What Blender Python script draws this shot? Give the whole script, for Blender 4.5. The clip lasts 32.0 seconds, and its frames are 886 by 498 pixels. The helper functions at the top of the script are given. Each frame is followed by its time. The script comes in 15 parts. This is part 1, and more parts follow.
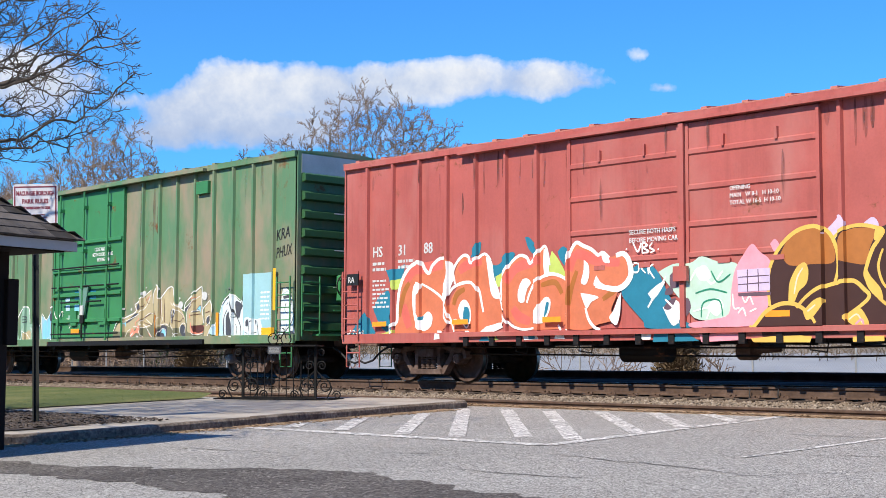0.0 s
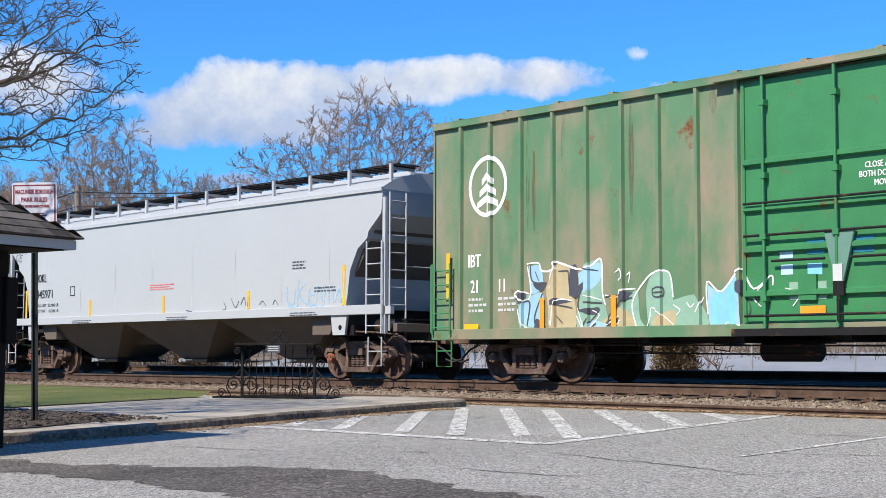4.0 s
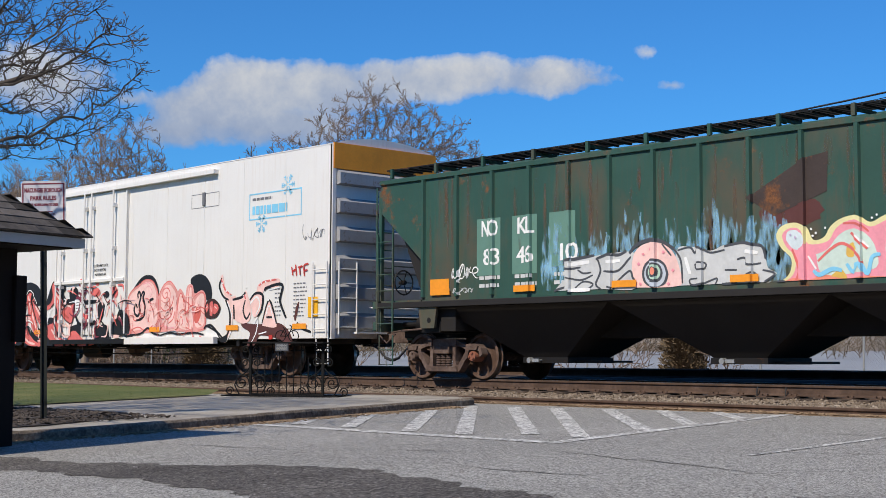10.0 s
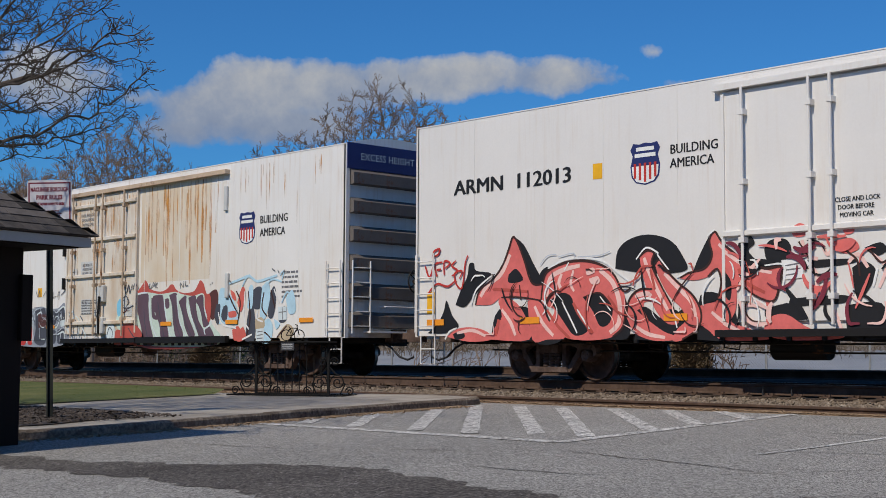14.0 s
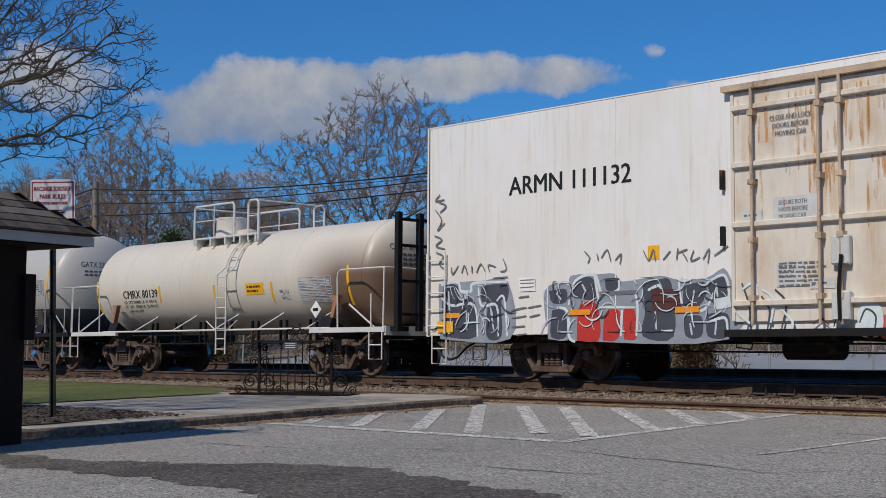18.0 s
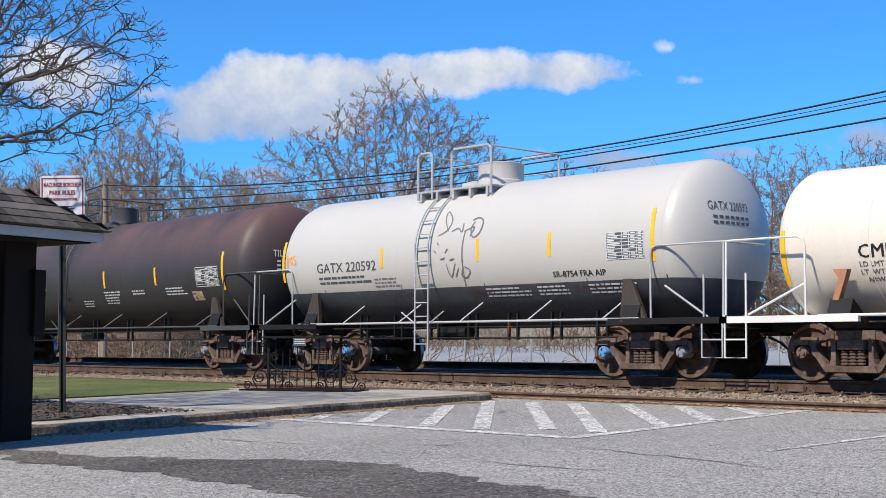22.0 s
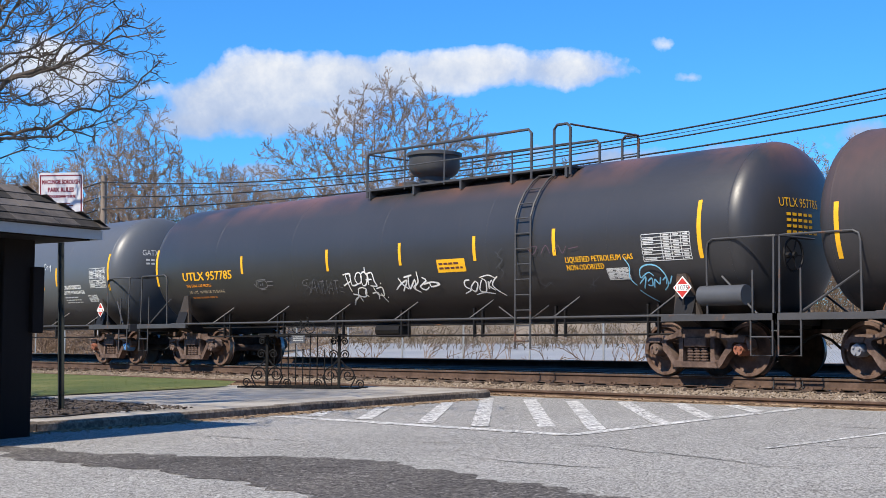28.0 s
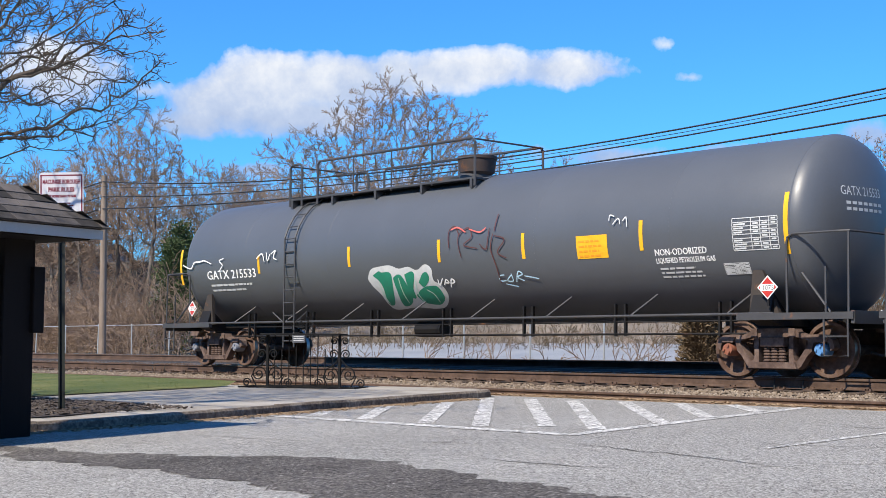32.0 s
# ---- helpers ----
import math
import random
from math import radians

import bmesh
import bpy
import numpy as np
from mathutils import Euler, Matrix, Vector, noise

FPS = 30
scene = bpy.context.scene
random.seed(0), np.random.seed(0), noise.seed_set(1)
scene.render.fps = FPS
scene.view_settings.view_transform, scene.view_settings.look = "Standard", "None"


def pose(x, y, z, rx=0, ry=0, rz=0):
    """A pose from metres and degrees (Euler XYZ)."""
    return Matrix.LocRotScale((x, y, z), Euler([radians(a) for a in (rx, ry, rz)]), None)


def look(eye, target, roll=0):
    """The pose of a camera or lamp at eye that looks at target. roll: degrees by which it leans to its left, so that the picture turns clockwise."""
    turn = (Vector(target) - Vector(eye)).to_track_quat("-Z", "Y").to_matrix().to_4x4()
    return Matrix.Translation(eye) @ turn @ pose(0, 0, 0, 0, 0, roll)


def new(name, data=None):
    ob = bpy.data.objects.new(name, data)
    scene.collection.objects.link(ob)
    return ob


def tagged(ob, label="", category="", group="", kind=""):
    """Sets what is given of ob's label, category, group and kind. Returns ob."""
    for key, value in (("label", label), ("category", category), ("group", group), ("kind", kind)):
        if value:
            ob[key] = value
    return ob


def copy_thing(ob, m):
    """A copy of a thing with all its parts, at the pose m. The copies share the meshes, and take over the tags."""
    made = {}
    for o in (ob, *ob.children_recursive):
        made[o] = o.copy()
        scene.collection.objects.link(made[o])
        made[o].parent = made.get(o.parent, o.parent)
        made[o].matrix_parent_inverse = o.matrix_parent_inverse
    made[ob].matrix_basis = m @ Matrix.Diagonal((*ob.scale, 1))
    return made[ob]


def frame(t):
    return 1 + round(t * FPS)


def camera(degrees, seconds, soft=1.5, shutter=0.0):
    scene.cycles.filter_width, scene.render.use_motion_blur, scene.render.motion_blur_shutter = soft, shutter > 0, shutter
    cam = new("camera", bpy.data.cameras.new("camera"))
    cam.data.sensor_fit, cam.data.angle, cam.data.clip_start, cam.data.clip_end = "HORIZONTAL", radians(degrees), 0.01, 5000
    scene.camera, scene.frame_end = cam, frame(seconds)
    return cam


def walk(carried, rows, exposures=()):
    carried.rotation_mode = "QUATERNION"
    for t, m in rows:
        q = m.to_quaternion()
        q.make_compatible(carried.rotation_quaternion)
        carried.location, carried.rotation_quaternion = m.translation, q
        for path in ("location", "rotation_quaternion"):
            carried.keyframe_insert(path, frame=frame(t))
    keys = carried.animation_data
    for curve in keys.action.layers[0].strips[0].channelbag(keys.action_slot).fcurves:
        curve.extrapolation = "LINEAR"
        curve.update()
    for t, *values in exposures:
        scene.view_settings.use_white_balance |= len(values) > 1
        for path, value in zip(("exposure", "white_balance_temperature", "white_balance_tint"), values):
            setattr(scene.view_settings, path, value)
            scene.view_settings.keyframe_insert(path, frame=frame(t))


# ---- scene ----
from mathutils.geometry import tessellate_polygon

# One plan: x runs along the track in the train's direction, y away from the
# camera, z up; z = 0 is the edge of the car park beside the track.
RAIL = 0.38          # height of the rail heads
TRACK_Y = 20.69      # centre line of the track
EYE = (0.0, 0.0, 0.773)
cam = camera(34.82, 32.0, soft=0.7)


EXPOSURES = [(t, e, 6450.0, 10.0) for t, e in (
    (0.0, 0.25), (2.0, 0.3), (3.0, 0.25), (5.0, 0.2), (6.0, 0.05), (7.0, 0.0), (8.0, -0.1), (9.0, 0.15), (10.0, -0.32), (12.0, -0.53), (13.0, -0.42), (14.0, -0.8), (17.0, -0.4), (18.0, -0.8), (19.0, -0.67), (20.0, -0.36), (21.0, -0.40), (21.5, -0.40), (22.0, 0.12), (23.0, 0.2), (25.0, 0.25), (28.0, 0.25), (32.0, 0.3))]


def aim(yaw, tilt, roll):
    a, e = radians(yaw), radians(tilt)
    way = Vector((-math.sin(a) * math.cos(e), math.cos(a) * math.cos(e), math.sin(e)))
    return look(EYE, Vector(EYE) + way, roll)


walk(cam, [(t, aim(a, e, r)) for t, a, e, r in (
(0.0, 46.62, 4.57, 0.16), (0.5, 46.59, 4.54, 0.18), (1.0, 46.60, 4.53, 0.18), (1.5, 46.62, 4.54, 0.18), (2.0, 46.63, 4.53, 0.19),
(2.5, 46.60, 4.54, 0.18), (3.0, 46.60, 4.53, 0.19), (3.5, 46.59, 4.53, 0.20), (5.5, 46.58, 4.47, 0.19), (6.0, 46.60, 4.50, 0.20),
(6.5, 46.59, 4.48, 0.22), (7.0, 46.58, 4.48, 0.23), (7.5, 46.60, 4.49, 0.23), (8.0, 46.81, 4.49, 0.24), (8.5, 46.92, 4.47, 0.25),
(9.0, 46.92, 4.45, 0.25), (9.5, 46.93, 4.49, 0.26), (10.0, 46.92, 4.46, 0.26), (10.5, 46.95, 4.47, 0.25), (11.0, 46.91, 4.45, 0.26),
(11.5, 46.95, 4.46, 0.26), (12.0, 46.92, 4.46, 0.26), (12.5, 46.98, 4.51, 0.26), (13.0, 46.99, 4.47, 0.27), (13.5, 47.07, 4.44, 0.28),
(14.0, 47.15, 4.43, 0.30), (14.5, 47.21, 4.43, 0.32), (16.5, 47.20, 4.43, 0.33), (17.0, 47.21, 4.43, 0.33), (17.5, 47.24, 4.45, 0.34),
(18.0, 47.27, 4.41, 0.34), (18.5, 47.37, 4.35, 0.34), (19.0, 47.41, 4.25, 0.35), (19.5, 47.53, 4.26, 0.35), (20.0, 47.60, 4.27, 0.35),
(20.5, 47.61, 4.27, 0.37), (21.0, 47.63, 4.26, 0.38), (21.5, 47.61, 4.27, 0.37), (22.0, 47.64, 4.25, 0.38), (22.5, 47.63, 4.24, 0.38),
(23.0, 47.61, 4.22, 0.38), (23.5, 47.62, 4.18, 0.39), (24.0, 47.61, 4.17, 0.38), (24.5, 47.58, 4.18, 0.38), (25.0, 47.59, 4.16, 0.39),
(25.5, 47.62, 4.15, 0.39), (27.5, 47.60, 4.15, 0.40), (28.0, 47.58, 4.14, 0.41), (28.5, 47.61, 4.14, 0.42), (29.0, 47.60, 4.15, 0.43),
(29.5, 47.60, 4.14, 0.43), (30.0, 47.61, 4.14, 0.44), (30.5, 47.60, 4.13, 0.43), (31.0, 47.57, 4.14, 0.43), (31.5, 47.58, 4.13, 0.42),
(32.0, 47.60, 4.13, 0.41)
)], exposures=EXPOSURES)

# ---- sky, sun ----
SUN_WAY = Vector((-0.085, 0.70, -0.705)).normalized()
sun = new("sun", bpy.data.lights.new("sun", "SUN"))
sun.data.energy, sun.data.angle, sun.data.color = 5.7, radians(0.5), (1.0, 0.90, 0.755)
sun.matrix_world = look(-SUN_WAY * 60, (0, 0, 0))


class Net:
    """Short-hand for node trees."""

    def __init__(self, tree):
        self.t = tree

    def n(self, kind, **sets):
        node = self.t.nodes.new(kind)
        for k, v in sets.items():
            node.inputs[k.replace("_", " ")].default_value = v
        return node

    def to(self, a, b):
        self.t.links.new(a, b)

    def math(self, op, a, b=0.0, clamp=False):
        node = self.t.nodes.new("ShaderNodeMath")
        node.operation, node.use_clamp = op, clamp
        for i, v in enumerate((a, b)):
            if isinstance(v, (int, float)):
                node.inputs[i].default_value = v
            else:
                self.to(v, node.inputs[i])
        return node.outputs[0]

    def dot(self, a, v):
        node = self.t.nodes.new("ShaderNodeVectorMath")
        node.operation = "DOT_PRODUCT"
        self.to(a, node.inputs[0])
        node.inputs[1].default_value = v
        return node.outputs["Value"]

    def noise(self, vec, scale, detail=4.0, rough=0.6, stretch=None):
        if stretch:
            m = self.t.nodes.new("ShaderNodeMapping")
            m.inputs["Scale"].default_value = stretch
            self.to(vec, m.inputs["Vector"])
            vec = m.outputs[0]
        node = self.n("ShaderNodeTexNoise", Scale=scale, Detail=detail, Roughness=rough)
        self.to(vec, node.inputs["Vector"])
        return node.outputs["Fac"]

    def ramp(self, fac, stops):
        node = self.t.nodes.new("ShaderNodeValToRGB")
        els = node.color_ramp.elements
        while len(els) < len(stops):
            els.new(0.5)
        for e, (p, c) in zip(els, stops):
            e.position = p
            e.color = (*c, 1) if isinstance(c, tuple) else (c, c, c, 1)
        self.to(fac, node.inputs[0])
        return node.outputs[0]

    def mix(self, fac, a, b, how="MIX"):
        node = self.t.nodes.new("ShaderNodeMix")
        node.data_type, node.blend_type = "RGBA", how
        for i, v in ((0, fac), (6, a), (7, b)):
            if isinstance(v, tuple):
                node.inputs[i].default_value = (*v, 1)
            elif isinstance(v, (int, float)):
                node.inputs[i].default_value = v
            else:
                self.to(v, node.inputs[i])
        return node.outputs[2]


def make_sky():
    world = bpy.data.worlds.new("sky")
    scene.world = world
    world.use_nodes = True
    g = Net(world.node_tree)
    g.t.nodes.clear()
    sky = g.t.nodes.new("ShaderNodeTexSky")
    sky.sky_type, sky.sun_disc = "NISHITA", False
    sky.sun_elevation = math.asin(-SUN_WAY.z)
    sky.sun_rotation = math.atan2(-SUN_WAY.x, -SUN_WAY.y)
    sky.air_density, sky.dust_density, sky.ozone_density = 1.0, 0.3, 3.0
    blue = g.mix(1.0, sky.outputs[0], SKY_TINT, "MULTIPLY")
    co = g.t.nodes.new("ShaderNodeTexCoord").outputs["Generated"]
    # a flat chart of the sky round the middle of the view
    a, e = radians(47.6), radians(4.1)
    f = Vector((-math.sin(a) * math.cos(e), math.cos(a) * math.cos(e), math.sin(e)))
    r = Vector((math.cos(a), math.sin(a), 0))
    u = r.cross(f)
    df = g.math("MAXIMUM", g.dot(co, f), 0.02)
    cx, cy = g.math("DIVIDE", g.dot(co, r), df), g.math("DIVIDE", g.dot(co, u), df)
    n1 = g.noise(co, 26.0, 7.0, 0.62)
    n2 = g.noise(co, 13.0, 5.0, 0.6)
    cloud = None
    for x, y, rx, ry, w in CLOUDS:
        dx = g.math("DIVIDE", g.math("SUBTRACT", cx, x), rx)
        dy = g.math("DIVIDE", g.math("SUBTRACT", cy, y), ry)
        d = g.math("SQRT", g.math("ADD", g.math("MULTIPLY", dx, dx), g.math("MULTIPLY", dy, dy)))
        v = g.math("SUBTRACT", w, g.math("MULTIPLY", d, max(w, 0.55)))
        cloud = v if cloud is None else g.math("MAXIMUM", cloud, v)
    rag = g.math("ADD", g.math("MULTIPLY", g.math("SUBTRACT", n1, 0.5), 0.8), g.math("MULTIPLY", g.math("SUBTRACT", n2, 0.5), 0.65))
    dens = g.math("ADD", cloud, rag)
    mask = g.ramp(dens, [(0.0, 0.0), (0.07, 0.25), (0.24, 0.82), (0.55, 0.98)])
    ahead = g.math("GREATER_THAN", g.dot(co, f), 0.1)
    mask = g.math("MULTIPLY", mask, ahead)
    # tops are sunlit white, bases blue-grey
    top = g.math("ADD", g.math("MULTIPLY", g.math("SUBTRACT", cy, 0.105), 11.0), g.math("MULTIPLY", g.math("SUBTRACT", n1, 0.5), 1.6))
    tone = g.ramp(g.math("ADD", top, 0.45), [(0.0, (0.40, 0.52, 0.78)), (0.5, (0.60, 0.70, 0.90)), (1.0, (1.0, 1.02, 1.05))])
    white = g.mix(1.0, tone, (8.0, 8.0, 8.0), "MULTIPLY")
    both = g.mix(mask, blue, white)
    bg = g.n("ShaderNodeBackground", Strength=0.095)
    g.to(both, bg.inputs["Color"])
    g.to(bg.outputs[0], g.n("ShaderNodeOutputWorld").inputs["Surface"])


CLOUDS = [(x / 2500 - 0.3136, 0.1764 - y / 2500, rx / 2500, ry / 2500, w) for x, y, rx, ry, w in (
    (480, 150, 150, 68, 1.1), (600, 145, 140, 60, 1.1), (700, 132, 72, 44, 1.0), (400, 182, 120, 60, 0.9), (520, 205, 200, 46, 0.8), (860, 117, 110, 40, 0.85), (980, 121, 150, 38, 0.78), (790, 125, 120, 40, 0.95), (1070, 124, 85, 30, 0.42),
    (350, 215, 95, 34, 0.6), (260, 165, 75, 30, 0.25), (1172, 76, 90, 40, 0.08), (1215, 132, 85, 28, 0.13), (1120, 156, 36, 20, 0.12), (1530, 232, 100, 40, 0.42), (1290, 262, 130, 26, 0.30),
    (470, 300, 110, 22, 0.4), (1060, 275, 190, 34, 0.36), (100, 130, 140, 60, 0.6), (700, 330, 300, 26, 0.3))]
SKY_TINT = (0.37, 1.03, 1.69)
make_sky()


# ---- materials ----
def surface(name, stops, scale=1.0, rough=0.7, metal=0.0, bump=0.3, fine=60.0, coarse=2.0, stretch=None, spec=0.4,
            rust=0.0, rust_scale=1.5, streak=0.0, streak_col=(0.16, 0.07, 0.03), depth=0.01, vary=0.0, grain=0.35, detail=3.0, blot=None, cells=0.0, cell_stretch=(1.0, 1.0, 1.0)):
    """A weathered surface: a coarse and a fine scale of colour, streaks, rust and relief."""
    mat = bpy.data.materials.new(name)
    mat.use_nodes = True
    g = Net(mat.node_tree)
    bsdf = g.t.nodes["Principled BSDF"]
    co = g.t.nodes.new("ShaderNodeTexCoord").outputs["Object"]
    big = g.noise(co, coarse * scale, 5.0, 0.6, stretch)
    small = g.noise(co, fine * scale, detail, 0.65, stretch)
    fac = g.math("ADD", g.math("MULTIPLY", big, 1 - grain), g.math("MULTIPLY", small, grain))
    if vary:
        info = g.t.nodes.new("ShaderNodeObjectInfo").outputs["Random"]
        fac = g.math("ADD", fac, g.math("MULTIPLY", g.math("SUBTRACT", info, 0.5), vary))
    col = g.ramp(fac, stops)
    if cells:
        # single grains of stone, a few of them dark pits
        m = g.t.nodes.new("ShaderNodeMapping")
        m.inputs["Scale"].default_value = cell_stretch
        g.to(co, m.inputs["Vector"])
        v = g.n("ShaderNodeTexVoronoi", Scale=cells)
        g.to(m.outputs[0], v.inputs["Vector"])
        sep = g.t.nodes.new("ShaderNodeSeparateColor")
        g.to(v.outputs["Color"], sep.inputs[0])
        col = g.mix(1.0, col, g.ramp(sep.outputs[0], [(0.0, 0.15), (0.16, 0.3), (0.24, 0.85), (0.75, 1.05), (1.0, 1.55)]), "MULTIPLY")
    if streak:
        s = g.noise(co, 5.0, 4.0, 0.6, (2.2, 2.2, 0.12))
        m = g.noise(co, 0.7, 2.0, 0.5)
        k = g.math("MULTIPLY", g.ramp(s, [(0.5, 0.0), (0.72, 1.0)]), g.ramp(m, [(0.35, 0.0), (0.65, 1.0)]))
        col = g.mix(g.math("MULTIPLY", k, streak), col, streak_col)
    if blot:
        # stains: colour, amount, size, and the noise band over which they fade in
        bc, amount, bs, lo, hi = blot[:5]
        k = g.ramp(g.noise(co, bs, 5.0, 0.6, (1.0, 1.0, 0.45)), [(lo, 0.0), (hi, 1.0)])
        if len(blot) > 5:
            # stains that gather towards a height
            z0, z1 = blot[5]
            sep = g.t.nodes.new("ShaderNodeSeparateXYZ")
            g.to(co, sep.inputs[0])
            up = g.math("SUBTRACT", sep.outputs[2], z0) if z1 > z0 else g.math("SUBTRACT", z0, sep.outputs[2])
            k = g.math("MULTIPLY", k, g.math("MULTIPLY", up, 1.0 / abs(z1 - z0), clamp=True))
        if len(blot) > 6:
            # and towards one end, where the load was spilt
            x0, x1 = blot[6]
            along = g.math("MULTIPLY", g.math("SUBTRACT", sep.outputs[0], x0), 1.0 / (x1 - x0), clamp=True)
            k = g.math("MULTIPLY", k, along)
        col = g.mix(g.math("MULTIPLY", k, amount), col, bc)
    r = rough
    if rust:
        q = g.noise(co, rust_scale, 8.0, 0.72)
        k = g.ramp(q, [(0.62 - 0.2 * rust, 0.0), (0.70 - 0.14 * rust, 1.0)])
        rc = g.ramp(small, [(0.3, (0.09, 0.035, 0.015)), (0.7, (0.24, 0.10, 0.04))])
        col = g.mix(k, col, rc)
        r = g.math("ADD", g.math("MULTIPLY", k, 0.9 - rough), rough)
    g.to(col, bsdf.inputs["Base Color"])
    rr = g.math("ADD", r, g.math("MULTIPLY", g.math("SUBTRACT", small, 0.5), 0.2), clamp=True)
    g.to(rr, bsdf.inputs["Roughness"])
    bsdf.inputs["Metallic"].default_value = metal
    bsdf.inputs["Specular IOR Level"].default_value = spec
    if bump:
        b = g.n("ShaderNodeBump", Strength=bump, Distance=depth)
        g.to(fac, b.inputs["Height"])
        g.to(b.outputs[0], bsdf.inputs["Normal"])
    return mat


def tri(c, spread=0.25):
    """Dark, mid and light stops round a colour."""
    return [(0.25, tuple(v * (1 - spread) for v in c)), (0.5, tuple(c)), (0.75, tuple(min(1, v * (1 + spread)) for v in c))]


def paint(name, c, spread=0.12, **kw):
    kw.setdefault("rough", 0.5)
    kw.setdefault("bump", 0.08)
    kw.setdefault("coarse", 1.3)
    kw.setdefault("fine", 25.0)
    return surface(name, tri(c, spread), **kw)


M = {}
M["asphalt"] = surface("asphalt", [(0.35, (0.14, 0.134, 0.122)), (0.44, (0.25, 0.24, 0.22)), (0.50, (0.315, 0.304, 0.281)), (0.65, (0.50, 0.484, 0.448))], cells=130, cell_stretch=(1.0, 0.5, 1.0), stretch=(1.8, 0.8, 1.0), fine=26, coarse=0.2, rough=0.9, bump=0.9, depth=0.02, spec=0.25, grain=0.85, detail=6.0)
M["patch"] = surface("new_asphalt", [(0.37, (0.028, 0.025, 0.022)), (0.47, (0.085, 0.076, 0.068)), (0.57, (0.17, 0.155, 0.14)), (0.66, (0.44, 0.42, 0.39))], cells=110, cell_stretch=(1.0, 0.45, 1.0), stretch=(2.0, 0.7, 1.0), fine=26, coarse=0.5, rough=0.9, bump=0.9, depth=0.02, spec=0.25, grain=0.8, detail=8.0)
M["line"] = surface("road_paint", [(0.40, (0.22, 0.212, 0.195)), (0.47, (0.47, 0.458, 0.43)), (0.60, (0.64, 0.625, 0.59))], cells=62, cell_stretch=(1.0, 0.3, 1.0), stretch=(1.5, 0.6, 1.0), fine=20, coarse=2.2, rough=0.85, bump=0.5, grain=0.7, detail=6.0)
M["concrete"] = surface("concrete", [(0.3, (0.17, 0.15, 0.122)), (0.5, (0.33, 0.297, 0.25)), (0.7, (0.47, 0.43, 0.37))], fine=40, coarse=1.2, rough=0.9, bump=0.3)
M["kerb"] = surface("old_kerb", [(0.36, (0.06, 0.046, 0.035)), (0.5, (0.15, 0.12, 0.092)), (0.66, (0.33, 0.28, 0.22))], fine=18, coarse=2, rough=0.95, bump=0.6, depth=0.02, grain=0.5)
M["ballast"] = surface("ballast", [(0.36, (0.03, 0.023, 0.016)), (0.48, (0.13, 0.102, 0.073)), (0.58, (0.26, 0.21, 0.155)), (0.7, (0.46, 0.40, 0.33))], fine=14, coarse=5, rough=0.95, bump=1.0, depth=0.06, grain=0.6, detail=6.0)
# The shadow under the train is put into this ballast's dark colour.
M["dark_bed"] = surface("shaded_ballast", [(0.3, (0.012, 0.010, 0.009)), (0.5, (0.04, 0.034, 0.03)), (0.75, (0.10, 0.09, 0.08))], fine=22, coarse=14, rough=0.95, bump=1.0, depth=0.05)
M["stone"] = surface("ballast_stone", [(0.3, (0.06, 0.042, 0.03)), (0.5, (0.19, 0.145, 0.105)), (0.7, (0.40, 0.335, 0.265))], fine=5, coarse=9, rough=0.95, bump=0.2)
M["dirt"] = surface("leaf_litter", [(0.3, (0.10, 0.06, 0.035)), (0.5, (0.27, 0.185, 0.11)), (0.7, (0.45, 0.33, 0.21))], fine=30, coarse=8, rough=1.0, bump=1.0, depth=0.04)
M["mulch"] = surface("mulch", [(0.3, (0.02, 0.016, 0.013)), (0.5, (0.07, 0.055, 0.045)), (0.75, (0.2, 0.165, 0.135))], fine=25, coarse=9, rough=1.0, bump=1.0, depth=0.05)
M["soil"] = surface("winter_soil", [(0.3, (0.09, 0.07, 0.05)), (0.5, (0.17, 0.135, 0.10)), (0.7, (0.26, 0.21, 0.16))], fine=6, coarse=0.12, rough=1.0, bump=0.6, depth=0.1)
M["lot"] = surface("pale_pavement", [(0.3, (0.20, 0.215, 0.235)), (0.5, (0.26, 0.275, 0.295)), (0.7, (0.32, 0.335, 0.35))], fine=3, coarse=0.3, rough=0.8, bump=0.1)
M["lawn"] = surface("lawn", [(0.32, (0.035, 0.062, 0.012)), (0.5, (0.088, 0.108, 0.026)), (0.68, (0.20, 0.18, 0.065))], fine=22, coarse=0.5, rough=1.0, bump=0.8, depth=0.04, grain=0.45)
M["rail"] = surface("rail_rust", [(0.3, (0.045, 0.026, 0.018)), (0.5, (0.085, 0.052, 0.036)), (0.7, (0.15, 0.096, 0.07))], fine=20, coarse=3, rough=0.85, bump=0.3, metal=0.1)
M["rail_top"] = surface("worn_rail_head", tri((0.45, 0.44, 0.43)), rough=0.28, metal=1.0, bump=0.05)
M["tie"] = surface("old_tie", [(0.3, (0.03, 0.022, 0.017)), (0.5, (0.085, 0.06, 0.045)), (0.75, (0.17, 0.13, 0.10))], fine=10, coarse=3, stretch=(6, 1, 6), rough=0.95, bump=0.8, depth=0.02, vary=0.3)
M["bark"] = surface("bark", [(0.3, (0.05, 0.04, 0.032)), (0.5, (0.13, 0.105, 0.085)), (0.75, (0.25, 0.21, 0.175))], fine=12, coarse=2, rough=0.95, bump=0.5, depth=0.02)
M["twig"] = surface("twigs", [(0.3, (0.12, 0.078, 0.054)), (0.5, (0.235, 0.165, 0.118)), (0.75, (0.42, 0.318, 0.238))], fine=3, coarse=0.6, rough=0.95, bump=0)
